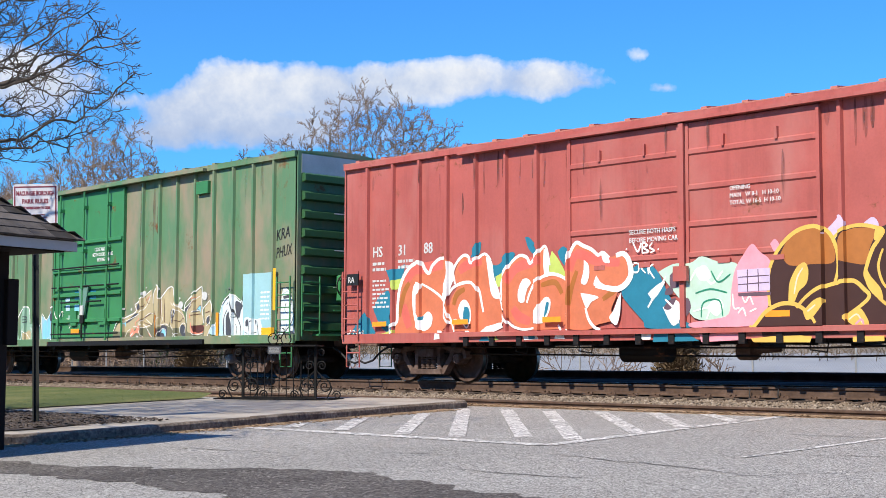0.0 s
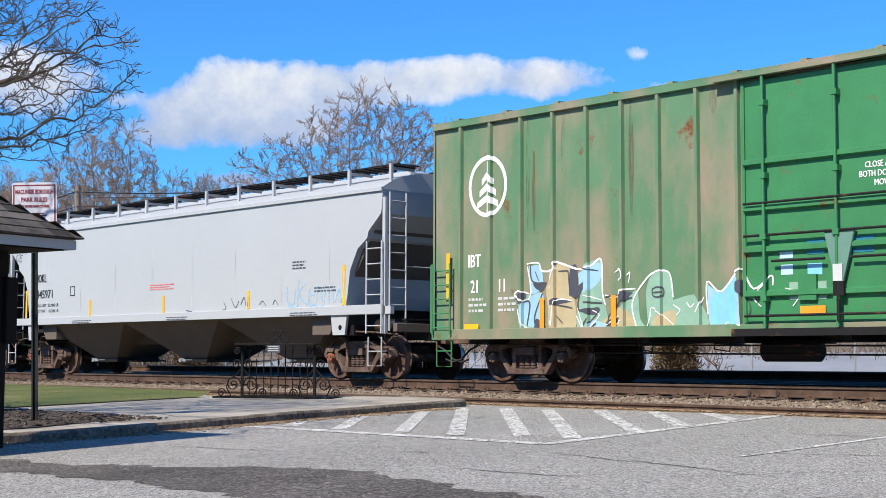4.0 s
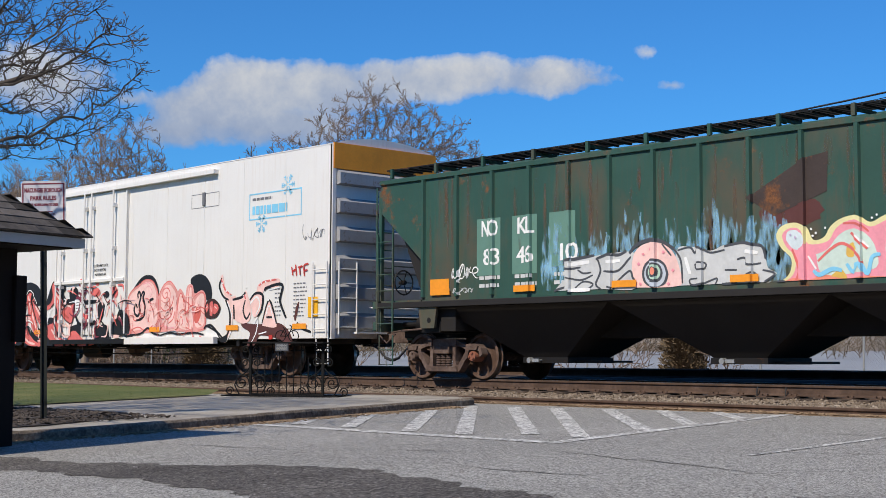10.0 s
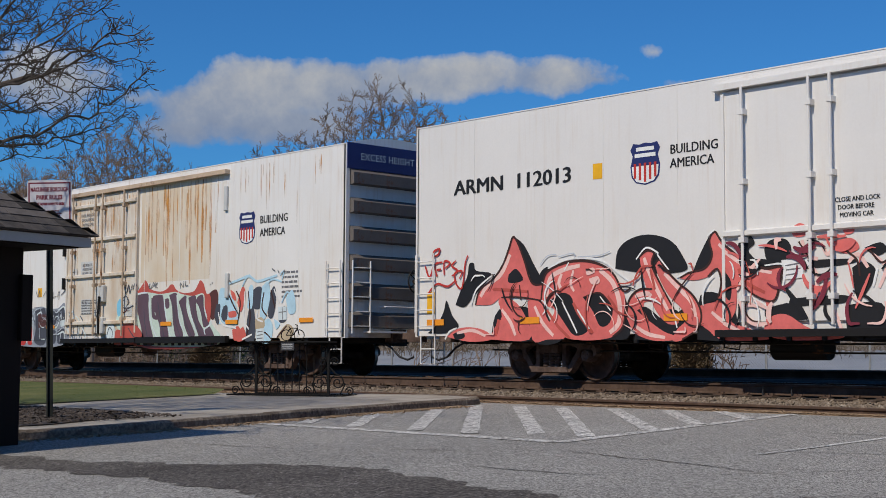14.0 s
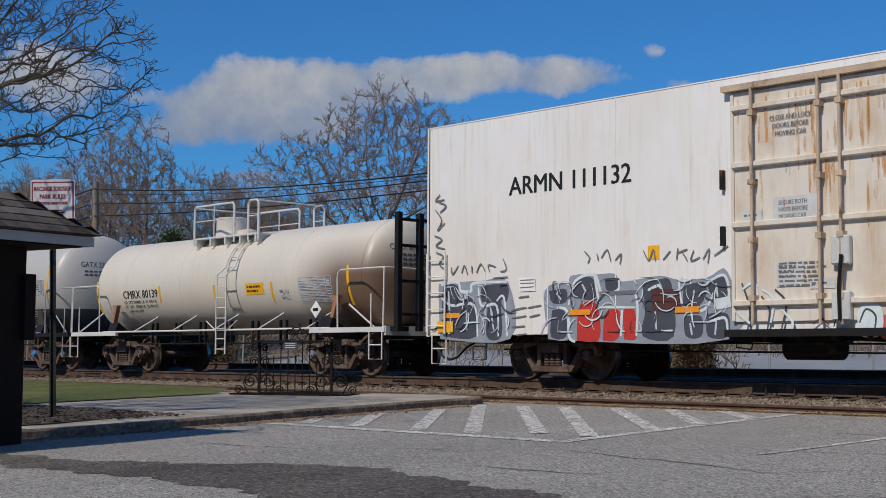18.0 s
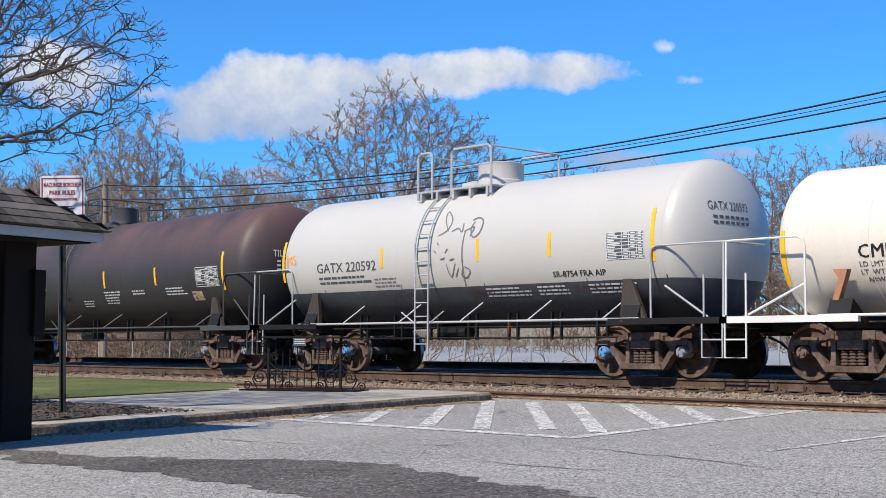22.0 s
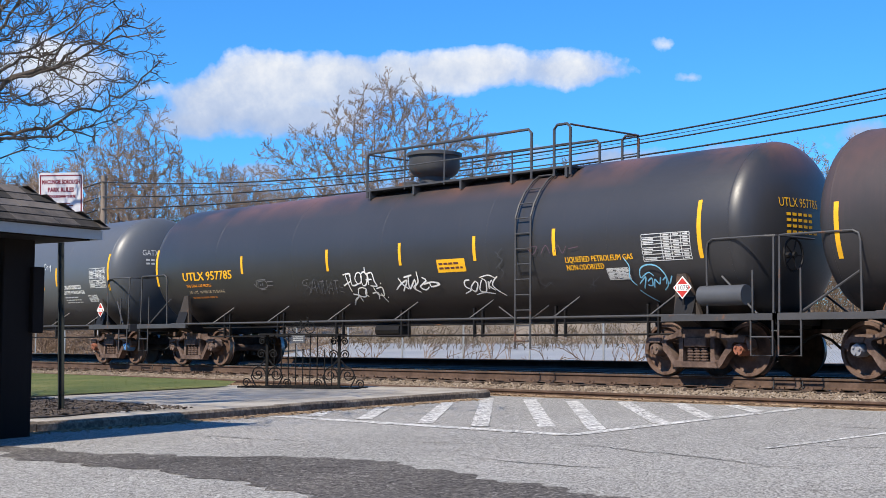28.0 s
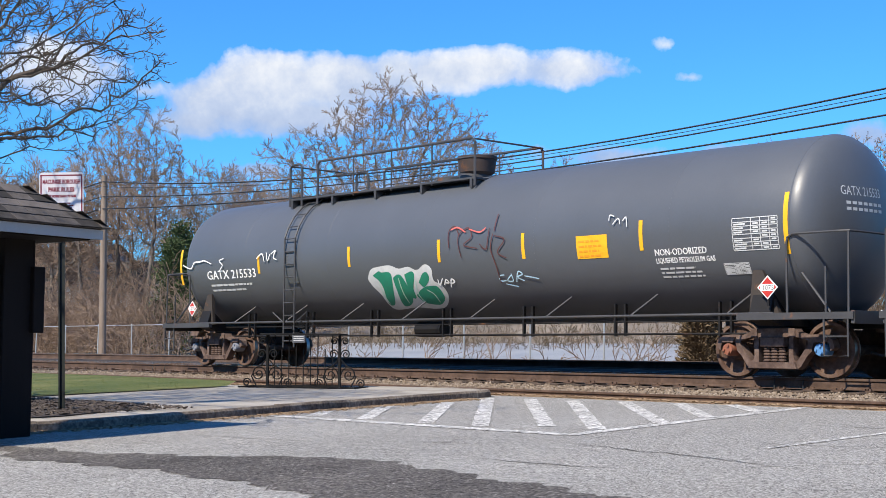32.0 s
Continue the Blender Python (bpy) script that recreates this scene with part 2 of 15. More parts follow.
M["near_bark"] = surface("near_bark", [(0.3, (0.03, 0.025, 0.02)), (0.5, (0.085, 0.07, 0.058)), (0.75, (0.20, 0.165, 0.135))], fine=14, coarse=2, rough=0.95, bump=0.4)
M["needles"] = surface("needles", [(0.3, (0.02, 0.035, 0.012)), (0.5, (0.05, 0.075, 0.025)), (0.75, (0.12, 0.13, 0.05))], fine=6, coarse=0.8, rough=0.95, bump=0)
M["dry_shrub"] = surface("dry_shrub", [(0.3, (0.055, 0.038, 0.02)), (0.5, (0.125, 0.085, 0.046)), (0.75, (0.23, 0.165, 0.095))], fine=6, coarse=1.5, rough=0.95, bump=0)
M["galv"] = surface("galvanised", tri((0.42, 0.43, 0.43)), rough=0.5, metal=0.6, bump=0.1)
M["pole"] = surface("pole_wood", tri((0.22, 0.17, 0.13), 0.4), fine=10, coarse=2, stretch=(5, 5, 0.4), rough=0.95, bump=0.5)
M["black_steel"] = paint("black_steel", (0.012, 0.011, 0.011), 0.35, rough=0.6, rust=0.10, spec=0.25)
M["iron"] = paint("wrought_iron", (0.011, 0.011, 0.011), 0.3, rough=0.7, spec=0.15)
M["post"] = surface("sign_post", tri((0.016, 0.02, 0.018), 0.4), rough=0.6, metal=0.1, rust=0.1)
M["truck"] = surface("truck_casting", [(0.3, (0.035, 0.022, 0.017)), (0.5, (0.105, 0.068, 0.054)), (0.72, (0.21, 0.155, 0.125))], fine=14, coarse=3, rough=0.9, bump=0.5, depth=0.01)
M["wheel"] = surface("wheel_steel", [(0.3, (0.035, 0.02, 0.015)), (0.5, (0.10, 0.058, 0.04)), (0.72, (0.22, 0.15, 0.115))], fine=8, coarse=3, rough=0.75, bump=0.3, metal=0.2)
M["tread"] = surface("wheel_tread", tri((0.34, 0.31, 0.29), 0.15), rough=0.38, metal=1.0, bump=0.05)
M["cap_blue"] = paint("blue_bearing_cap", (0.10, 0.25, 0.50), 0.3, rust=0.2)
M["cap_orange"] = paint("rusty_bearing_cap", (0.26, 0.10, 0.06), 0.3, rust=0.3)
M["cap_grey"] = paint("grey_bearing_cap", (0.22, 0.23, 0.26), 0.3, rust=0.2)
M["hose"] = paint("rubber_hose", (0.02, 0.02, 0.022), 0.3, rough=0.7)
M["timber_brown"] = paint("dark_brown_timber", (0.011, 0.008, 0.0065), 0.4, rough=0.75, stretch=(3, 3, 0.3), spec=0.2)
M["shingle"] = surface("roof_shingle", [(0.3, (0.028, 0.024, 0.02)), (0.5, (0.07, 0.06, 0.052)), (0.75, (0.14, 0.12, 0.105))], fine=40, coarse=4, rough=0.95, bump=0.5, vary=0.5)
M["fascia"] = paint("white_fascia", (0.42, 0.43, 0.42), 0.1, rough=0.6)
M["sheet"] = paint("notice_paper", (0.32, 0.42, 0.58), 0.25, rough=0.4)
for key, c in dict(white=(0.80, 0.80, 0.78), yellow=(0.80, 0.42, 0.015), orange=(0.82, 0.30, 0.02), black=(0.014, 0.014, 0.014),
                   red=(0.50, 0.04, 0.03), sky=(0.22, 0.55, 0.75), teal=(0.02, 0.18, 0.27), cream=(0.72, 0.60, 0.42),
                   pink=(0.80, 0.30, 0.36), salmon=(0.80, 0.26, 0.17), coral=(0.62, 0.13, 0.10), brown=(0.10, 0.035, 0.03), gold=(0.68, 0.43, 0.09), lime=(0.45, 0.55, 0.12),
                   mint=(0.45, 0.62, 0.50), paleblue=(0.45, 0.66, 0.78), tealgreen=(0.02, 0.22, 0.13), greyink=(0.16, 0.16, 0.17),
                   dkgrey=(0.07, 0.075, 0.085), navy=(0.02, 0.03, 0.13), maroon=(0.20, 0.03, 0.05), lilac=(0.55, 0.45, 0.62), fadewhite=(0.55, 0.56, 0.55), silver=(0.5, 0.54, 0.6), oldtan=(0.44, 0.37, 0.22), drab=(0.16, 0.16, 0.10), dimmint=(0.24, 0.40, 0.30), dimblue=(0.30, 0.50, 0.62)).items():
    M[key] = paint(key + "_ink", c, 0.18, rough=0.55, fine=14.0, coarse=2.5)


def spray(name, c, cover=0.6, scale=9.0, stretch=(1.0, 1.0, 0.3)):
    """Thin paint or rust through which the coat beneath shows."""
    mat = paint(name, c, 0.2, rough=0.7, bump=0)
    g = Net(mat.node_tree)
    bsdf = g.t.nodes["Principled BSDF"]
    co = g.t.nodes.new("ShaderNodeTexCoord").outputs["Object"]
    g.to(g.ramp(g.noise(co, scale, 3.0, 0.55, stretch), [(0.60 - 0.5 * cover, 0.0), (1.0 - 0.35 * cover, 1.0)]), bsdf.inputs["Alpha"])
    return mat


M["lick_blue"] = spray("thin_blue_overspray", (0.34, 0.62, 0.80), 0.34, 7.0)
M["thin_blue"] = spray("faint_blue_spray", (0.30, 0.56, 0.78), 0.62, 22.0, (1.0, 1.0, 1.0))
M["rust_run"] = spray("orange_rust_run", (0.62, 0.28, 0.055), 0.5, 12.0, (1.0, 1.0, 0.15))
M["dirt_run"] = spray("brown_dirt_run", (0.16, 0.10, 0.07), 0.38, 10.0, (1.0, 1.0, 0.12))
M["soot_run"] = spray("dark_soot_run", (0.05, 0.035, 0.03), 0.35, 10.0, (1.0, 1.0, 0.12))
for key, c in dict(palepink=(0.84, 0.55, 0.50), rose=(0.68, 0.15, 0.135), blood=(0.48, 0.09, 0.07), rustorange=(0.56, 0.165, 0.08), rosy=(0.70, 0.31, 0.28), steel=(0.27, 0.30, 0.35), umber=(0.05, 0.02, 0.016), ochre=(0.36, 0.13, 0.03),
                   slate=(0.065, 0.07, 0.09), plum=(0.12, 0.075, 0.10), frost=(0.62, 0.70, 0.72), icegreen=(0.55, 0.66, 0.58), sand=(0.46, 0.37, 0.25), grease=(0.012, 0.012, 0.014)).items():
    M[key] = paint(key + "_ink", c, 0.22, rough=0.6, fine=12.0, coarse=2.0)
M["sign_face"] = paint("weathered_sign_face", (0.60, 0.60, 0.62), 0.12, rough=0.4)
# dark surface of the unseen walls added to cut sky light
M["sky_block"] = surface("sky_block_dark", [(0.3, (0.08, 0.05, 0.04)), (0.5, (0.13, 0.085, 0.065)), (0.7, (0.19, 0.13, 0.10))], fine=9, coarse=0.5, rough=0.9)
M["olive_shrub"] = surface("olive_shrub", [(0.3, (0.035, 0.034, 0.015)), (0.5, (0.085, 0.07, 0.034)), (0.75, (0.17, 0.13, 0.07))], fine=6, coarse=1.5, rough=0.95, bump=0)


# ---- mesh helpers ----
def box(bm, x0, x1, y0, y1, z0, z1):
    vs = [bm.verts.new((x, y, z)) for z in (z0, z1) for y in (y0, y1) for x in (x0, x1)]
    for q in ((0, 2, 3, 1), (4, 5, 7, 6), (0, 1, 5, 4), (2, 6, 7, 3), (0, 4, 6, 2), (1, 3, 7, 5)):
        bm.faces.new([vs[i] for i in q])
    return vs


def tube(bm, a, b, r, n=8, r2=None):
    return pipe(bm, [a, b], r, n, r2)


def pipe(bm, pts, r, n=8, r2=None):
    """A round bar along a line of points."""
    pts = [Vector(p) for p in pts]
    rings, up = [], None
    for i, p in enumerate(pts):
        d = (pts[min(i + 1, len(pts) - 1)] - pts[max(i - 1, 0)]).normalized()
        if up is None:
            up = Vector((0, 0, 1)) if abs(d.z) < 0.9 else Vector((1, 0, 0))
        s = d.cross(up)
        s = s.normalized() if s.length > 1e-4 else d.orthogonal().normalized()
        up = s.cross(d).normalized()
        rad = r if r2 is None else r + (r2 - r) * i / (len(pts) - 1)
        rings.append([bm.verts.new(p + rad * (s * math.cos(k * math.tau / n) + up * math.sin(k * math.tau / n))) for k in range(n)])
    for u, v in zip(rings, rings[1:]):
        for k in range(n):
            bm.faces.new((u[k], u[(k + 1) % n], v[(k + 1) % n], v[k]))
    bm.faces.new(rings[0][::-1])
    bm.faces.new(rings[-1])


def prism(bm, poly, a, b, axis="y"):
    """A plate: an outline in the plane across the axis, from a to b along it."""
    def at(p, q):
        return {"x": (q, p[0], p[1]), "y": (p[0], q, p[1]), "z": (p[0], p[1], q)}[axis]
    u = [bm.verts.new(at(p, a)) for p in poly]
    v = [bm.verts.new(at(p, b)) for p in poly]
    for i in range(len(poly)):
        j = (i + 1) % len(poly)
        bm.faces.new((u[i], u[j], v[j], v[i]))
    bm.faces.new(u[::-1])
    bm.faces.new(v)


def lathe(bm, prof, n=24, axis="x", centre=(0, 0, 0)):
    """Turn a profile of (along, radius) round an axis."""
    rings = []
    for p, r in prof:
        ring = []
        for k in range(n):
            c, s = math.cos(k * math.tau / n) * r, math.sin(k * math.tau / n) * r
            v = {"x": (p, c, s), "y": (c, p, s), "z": (c, s, p)}[axis]
            ring.append(bm.verts.new(Vector(v) + Vector(centre)))
        rings.append(ring)
    for u, v in zip(rings, rings[1:]):
        for k in range(n):
            bm.faces.new((u[k], u[(k + 1) % n], v[(k + 1) % n], v[k]))
    bm.faces.new(rings[0][::-1])
    bm.faces.new(rings[-1])
    return rings


def mesh(bm, name, mat, smooth=0.0, bevel=0.0):
    if bevel:
        bmesh.ops.bevel(bm, geom=[e for e in bm.edges], offset=bevel, segments=1, affect="EDGES", profile=0.7)
    bmesh.ops.recalc_face_normals(bm, faces=bm.faces)
    me = bpy.data.meshes.new(name)
    bm.to_mesh(me)
    bm.free()
    for m in (mat if isinstance(mat, (list, tuple)) else [mat]):
        me.materials.append(m)
    if smooth:
        me.polygons.foreach_set("use_smooth", [True] * len(me.polygons))
        me.set_sharp_from_angle(angle=radians(smooth))
    return me


def part(name, bm, mat, parent, label="", smooth=0.0, bevel=0.0):
    """One mesh object under a thing or under a part."""
    ob = new(name, mesh(bm, name, mat, smooth, bevel) if isinstance(bm, bmesh.types.BMesh) else bm)
    ob.parent = parent
    return tagged(ob, label)


def thing(name, label, category, group="", kind="", at=None, bm=None, mat=None, smooth=0.0, bevel=0.0):
    ob = new(name, mesh(bm, name, mat, smooth, bevel) if bm else None)
    if at is not None:
        ob.matrix_basis = at
    return tagged(ob, label, category, group, kind)


B = bmesh.new


def lay(bm, poly, z=0.0):
    """A flat sheet from outline points (x, y) or (x, y, z)."""
    return bm.faces.new([bm.verts.new((p[0], p[1], p[2] if len(p) > 2 else z)) for p in poly])


def lot_z(y):
    """The car park falls gently from the track towards the camera."""
    return -0.025 * (17.5 - y) if y < 17.5 else 0.0


# ---- ground ----
def make_ground():
    bm = B()
    ys = [-60, -20, 0, 4, 8, 12, 15, 17.5]
    for y0, y1 in zip(ys, ys[1:]):
        lay(bm, [(-400, y0, lot_z(y0)), (300, y0, lot_z(y0)), (300, y1, lot_z(y1)), (-400, y1, lot_z(y1))])
    thing("car_park_ground", "pale worn asphalt car park sloping from the track", "ground", kind="structure", bm=bm, mat=M["asphalt"])
    bm = B()
    for y0, y1, z0, z1 in ((17.5, 18.0, 0.0, 0.02), (18.0, 18.3, 0.02, 0.03)):
        lay(bm, [(-400, y0, z0), (300, y0, z0), (300, y1, z1), (-400, y1, z1)])
    thing("verge_ground", "strip of dry leaves and dirt beside the track", "ground", kind="structure", bm=bm, mat=M["dirt"])
    bm = B()
    prof = [(18.3, 0.03), (18.9, 0.08), (19.3, 0.12), (22.2, 0.17), (23.0, 0.22), (23.6, 0.38), (26.8, 0.38), (28.2, 0.1), (29.5, 0.0)]
    for (y0, z0), (y1, z1) in zip(prof[:3], prof[1:3]):
        lay(bm, [(-400, y0, z0), (300, y0, z0), (300, y1, z1), (-400, y1, z1)])
    lay(bm, [(-400, 19.3, 0.12), (300, 19.3, 0.12), (300, 19.75, 0.15), (-400, 19.75, 0.15)])
    lay(bm, [(-400, 26.8, 0.38), (300, 26.8, 0.38), (300, 28.2, 0.1), (-400, 28.2, 0.1)])
    lay(bm, [(-400, 28.2, 0.1), (300, 28.2, 0.1), (300, 29.5, 0.0), (-400, 29.5, 0.0)])
    # strip of bed in the ballast colour darkened for the train's shadow
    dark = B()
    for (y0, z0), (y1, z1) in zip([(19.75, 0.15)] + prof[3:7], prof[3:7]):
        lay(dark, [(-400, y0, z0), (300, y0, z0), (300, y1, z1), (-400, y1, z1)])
    thing("track_bed", "ballast between the rails, coloured dark for the train's shadow", "ballast", kind="structure", bm=dark, mat=M["dark_bed"])
    thing("ballast_bed", "grey-brown crushed stone ballast under the tracks", "ballast", kind="structure", bm=bm, mat=M["ballast"])
    bm = B()
    bank = [(29.5, 0.0), (35.0, 0.1), (52.0, 1.2), (58.0, 2.3), (75.0, 3.2), (140.0, 6.0), (300.0, 9.0), (3000.0, 12.0)]
    for (y0, z0), (y1, z1) in zip(bank, bank[1:]):
        n = 120 if y0 < 140 else 12
        for i in range(n):
            xa, xb = -300 + 420 * i / n, -300 + 420 * (i + 1) / n
            if y0 >= 140:
                xa, xb = -2500 + 4000 * i / n, -2500 + 4000 * (i + 1) / n

            def lump(x, y, z):
                return z + (0.25 * math.sin(x * 0.31 + y) + 0.15 * math.sin(x * 0.83 + 2 * y) if y > 53 else 0)
            lay(bm, [(xa, y0, lump(xa, y0, z0)), (xb, y0, lump(xb, y0, z0)), (xb, y1, lump(xb, y1, z1)), (xa, y1, lump(xa, y1, z1))])
    bmesh.ops.remove_doubles(bm, verts=bm.verts, dist=1e-3)
    lay(bm, [(-2500, -1500, -2), (1500, -1500, -2), (1500, -60, -1.94), (-2500, -60, -1.94)])
    thing("ground", "brown winter soil and dead grass reaching the horizon", "ground", kind="structure", bm=bm, mat=M["soil"])
    bm = B()
    lay(bm, [(-52, 36, 0.185), (40, 36, 0.185), (40, 51.5, 1.188), (-66, 51.5, 1.188)])
    thing("pavement_far", "pale grey sunlit pavement beyond the fence", "pavement", kind="structure", bm=bm, mat=M["lot"])


def stripe(name, a, b, w, parent=None):
    """A painted line on the car park, with slightly worn edges."""
    random.seed(name + str(a))
    bm = B()
    a, b = Vector((*a, 0)), Vector((*b, 0))
    n = max(3, int((b - a).length / 0.25))
    d = (b - a).normalized()
    s = Vector((-d.y, d.x, 0)) * w / 2
    row = []
    for i in range(n + 1):
        p = a.lerp(b, i / n)
        j = [random.uniform(0.93, 1.04) for _ in range(2)]
        row.append([bm.verts.new((q.x, q.y, lot_z(q.y) + 0.006)) for q in (p + s * j[0], p - s * j[1])])
    for u, v in zip(row, row[1:]):
        bm.faces.new((u[0], v[0], v[1], u[1]))
    return thing(name, "worn white painted line on the asphalt", "road marking", kind="structure", bm=bm, mat=M["line"])


def make_lot_details():
    # the squared hatching before the track
    stripe("road_line", (-16.9, 11.62), (-10.72, 11.68), 0.24)
    stripe("road_line", (-10.66, 11.62), (-11.50, 17.6), 0.2)
    for a, b in (((-17.12, 16.68), (-12.45, 12.0)), ((-16.40, 16.95), (-11.75, 12.45)), ((-15.46, 16.96), (-10.95, 12.45)),
                 ((-14.56, 17.18), (-11.05, 13.75)), ((-13.68, 17.40), (-11.10, 14.78)), ((-12.76, 17.5), (-11.30, 16.20)),
                 ((-16.84, 15.52), (-13.40, 11.95)), ((-16.90, 14.30), (-14.62, 11.95)), ((-16.6, 12.9), (-15.7, 11.95))):
        stripe("hatch_line", a, b, 0.22)
    stripe("road_line", (-8.06, 11.65), (-8.25, 15.6), 0.10)
    # the darker repair strip across the foreground
    bm = B()
    random.seed(4)
    up = [(-14.4, 6.75), (-12.6, 7.05), (-11.6, 7.55), (-10.3, 8.35), (-9.4, 8.25), (-8.2, 7.95), (-7.2, 7.8), (-6.3, 7.6), (-4.5, 7.3), (-2.0, 7.0)]
    lo = [(-14.2, 6.55), (-12.6, 6.15), (-11.4, 6.4), (-10.0, 6.45), (-9.0, 6.4), (-8.1, 6.2), (-7.2, 5.9), (-6.3, 5.7), (-4.5, 5.2), (-2.0, 4.9)]

    def fine(line):
        out = []
        for (x0, y0), (x1, y1) in zip(line, line[1:]):
            for k in range(14):
                u = len(out)
                out.append((x0 + (x1 - x0) * k / 14, y0 + (y1 - y0) * k / 14 + 0.07 * math.sin(u * 0.41) + 0.05 * math.sin(u * 1.13 + 1) + random.uniform(-0.03, 0.03)))
        return out + [line[-1]]
    random.seed(4)
    fu, fl = fine(up), fine(lo)
    vu = [bm.verts.new((x, y, lot_z(y) + 0.004)) for x, y in fu]
    vl = [bm.verts.new((x, y, lot_z(y) + 0.004)) for x, y in fl]
    for i in range(len(vu) - 1):
        bm.faces.new((vu[i], vl[i], vl[i + 1], vu[i + 1]))
    thing("asphalt_patch", "dark newer asphalt strip across the car park", "asphalt patch", kind="structure", bm=bm, mat=M["patch"])
    # cracks
    for k, (x, y, n, dx, dy) in enumerate(((-8.6, 12.0, 26, 0.16, 0.05), (-10.0, 10.8, 20, 0.17, -0.02), (-7.6, 9.3, 18, 0.1, 0.16), (-14.0, 8.9, 16, 0.12, 0.03),
                                           (-9.5, 14.6, 14, 0.14, 0.02), (-11.8, 9.6, 12, 0.13, 0.06), (-6.6, 11.2, 12, 0.03, 0.22), (-9.4, 9.1, 10, 0.2, 0.03), (-5.9, 8.4, 14, 0.06, 0.14))):
        random.seed(k)
        bm = B()
        row = []
        for i in range(n):
            w = 0.013 * math.sin(math.pi * (i + 0.6) / n) + 0.003
            row.append([bm.verts.new((x, y + s * w, lot_z(y) + 0.005)) for s in (1, -1)])
            x, y = x + dx + random.uniform(-0.05, 0.05), y + dy + random.uniform(-0.07, 0.07)
        for u, v in zip(row, row[1:]):
            bm.faces.new((u[0], u[1], v[1], v[0]))
        thing("asphalt_crack", "thin dark crack in the asphalt", "crack", kind="structure", bm=bm, mat=M["patch"])


KERB = [(-17.40, 16.9), (-17.3, 16.0), (-17.08, 14.6), (-16.85, 13.2), (-16.62, 12.07), (-16.4, 10.8), (-16.15, 9.5), (-16.02, 8.0), (-15.95, 6.5), (-15.9, 4.5), (-15.9, 1.0), (-15.9, -20.0)]
KERB_UP = 0.12


def make_plaza():
    bm = B()
    back = [(-18.2, 17.3), (-19.5, 17.3), (-21.0, 17.0), (-22.8, 15.4), (-22.5, 13.2), (-22.2, 11.0), (-22.0, 8.0), (-22, 4.5), (-22, 1.0), (-22, -8.0), (-22, -20.0)]
    front = [(x - 0.15, y) for x, y in KERB[1:]]
    outline = [(-17.55, 17.1)] + front + back[::-1]
    f = lay(bm, [(x, y, lot_z(y) + KERB_UP - 0.004) for x, y in outline])
    bmesh.ops.triangulate(bm, faces=[f])
    thing("plaza", "pale concrete paved corner raised behind a kerb", "pavement", kind="structure", bm=bm, mat=M["concrete"])
    # kerb stones
    base = thing("kerb", "weathered grey-brown concrete kerb round the paved corner", "kerb", kind="structure")
    pts = [(-19.4, 17.42), (-18.4, 17.42), (-17.75, 17.3), (-17.45, 17.08)] + KERB
    for i, (p, q) in enumerate(zip(pts, pts[1:])):
        n = max(1, round((Vector(q) - Vector(p)).length / 1.6))
        for k in range(n):
            a, b = Vector(p).lerp(Vector(q), k / n), Vector(p).lerp(Vector(q), (k + 1) / n)
            d = (b - a).normalized()
            s = Vector((d.y, -d.x)) * 0.16
            a, b = a + d * 0.004, b - d * 0.004
            random.seed(i * 10 + k)
            j = random.uniform(-0.006, 0.006)
            bm = B()
            vs = []
            for z, o in ((-0.08, 0.0), (KERB_UP - 0.03 + j, 0.012), (KERB_UP + j, 0.035)):
                for e in (a, b):
                    w = e + s.normalized() * o
                    vs.append(bm.verts.new((w.x, w.y, lot_z(w.y) + z)))
            for e in (a, b):
                w = e + s
                vs.append(bm.verts.new((w.x, w.y, lot_z(w.y) + KERB_UP + j)))
            for e in (a, b):
                w = e + s
                vs.append(bm.verts.new((w.x, w.y, lot_z(w.y) - 0.08)))
            for r in range(4):
                bm.faces.new((vs[2 * r], vs[2 * r + 1], vs[2 * r + 3], vs[2 * r + 2]))
            bm.faces.new([vs[0], vs[2], vs[4], vs[6], vs[8]])
            bm.faces.new([vs[1], vs[3], vs[5], vs[7], vs[9]])
            part("kerb_stone", bm, M["kerb"], base)
    bm = B()
    f = lay(bm, [(x, y, lot_z(y) + KERB_UP + 0.01) for x, y in ((-22.3, 10.9), (-22.6, 13.2), (-22.9, 15.3), (-24.9, 16.9), (-31, 17.2), (-60, 17.2), (-60, 8), (-30, 8))])
    bmesh.ops.triangulate(bm, faces=[f])
    thing("lawn", "short green spring grass beside the paving", "lawn", kind="structure", bm=bm, mat=M["lawn"])
    bm = B()
    f = lay(bm, [(x, y, lot_z(y) + KERB_UP + 0.012) for x, y in ((-16.75, 6.5), (-16.75, 8.7), (-17.2, 9.7), (-18.3, 10.9), (-19.2, 11.0), (-20.6, 10.8), (-21.6, 10.5), (-21.7, 6.5))])
    bmesh.ops.triangulate(bm, faces=[f])
    thing("mulch_bed", "dark mulch bed round the sign post", "mulch", kind="structure", bm=bm, mat=M["mulch"])


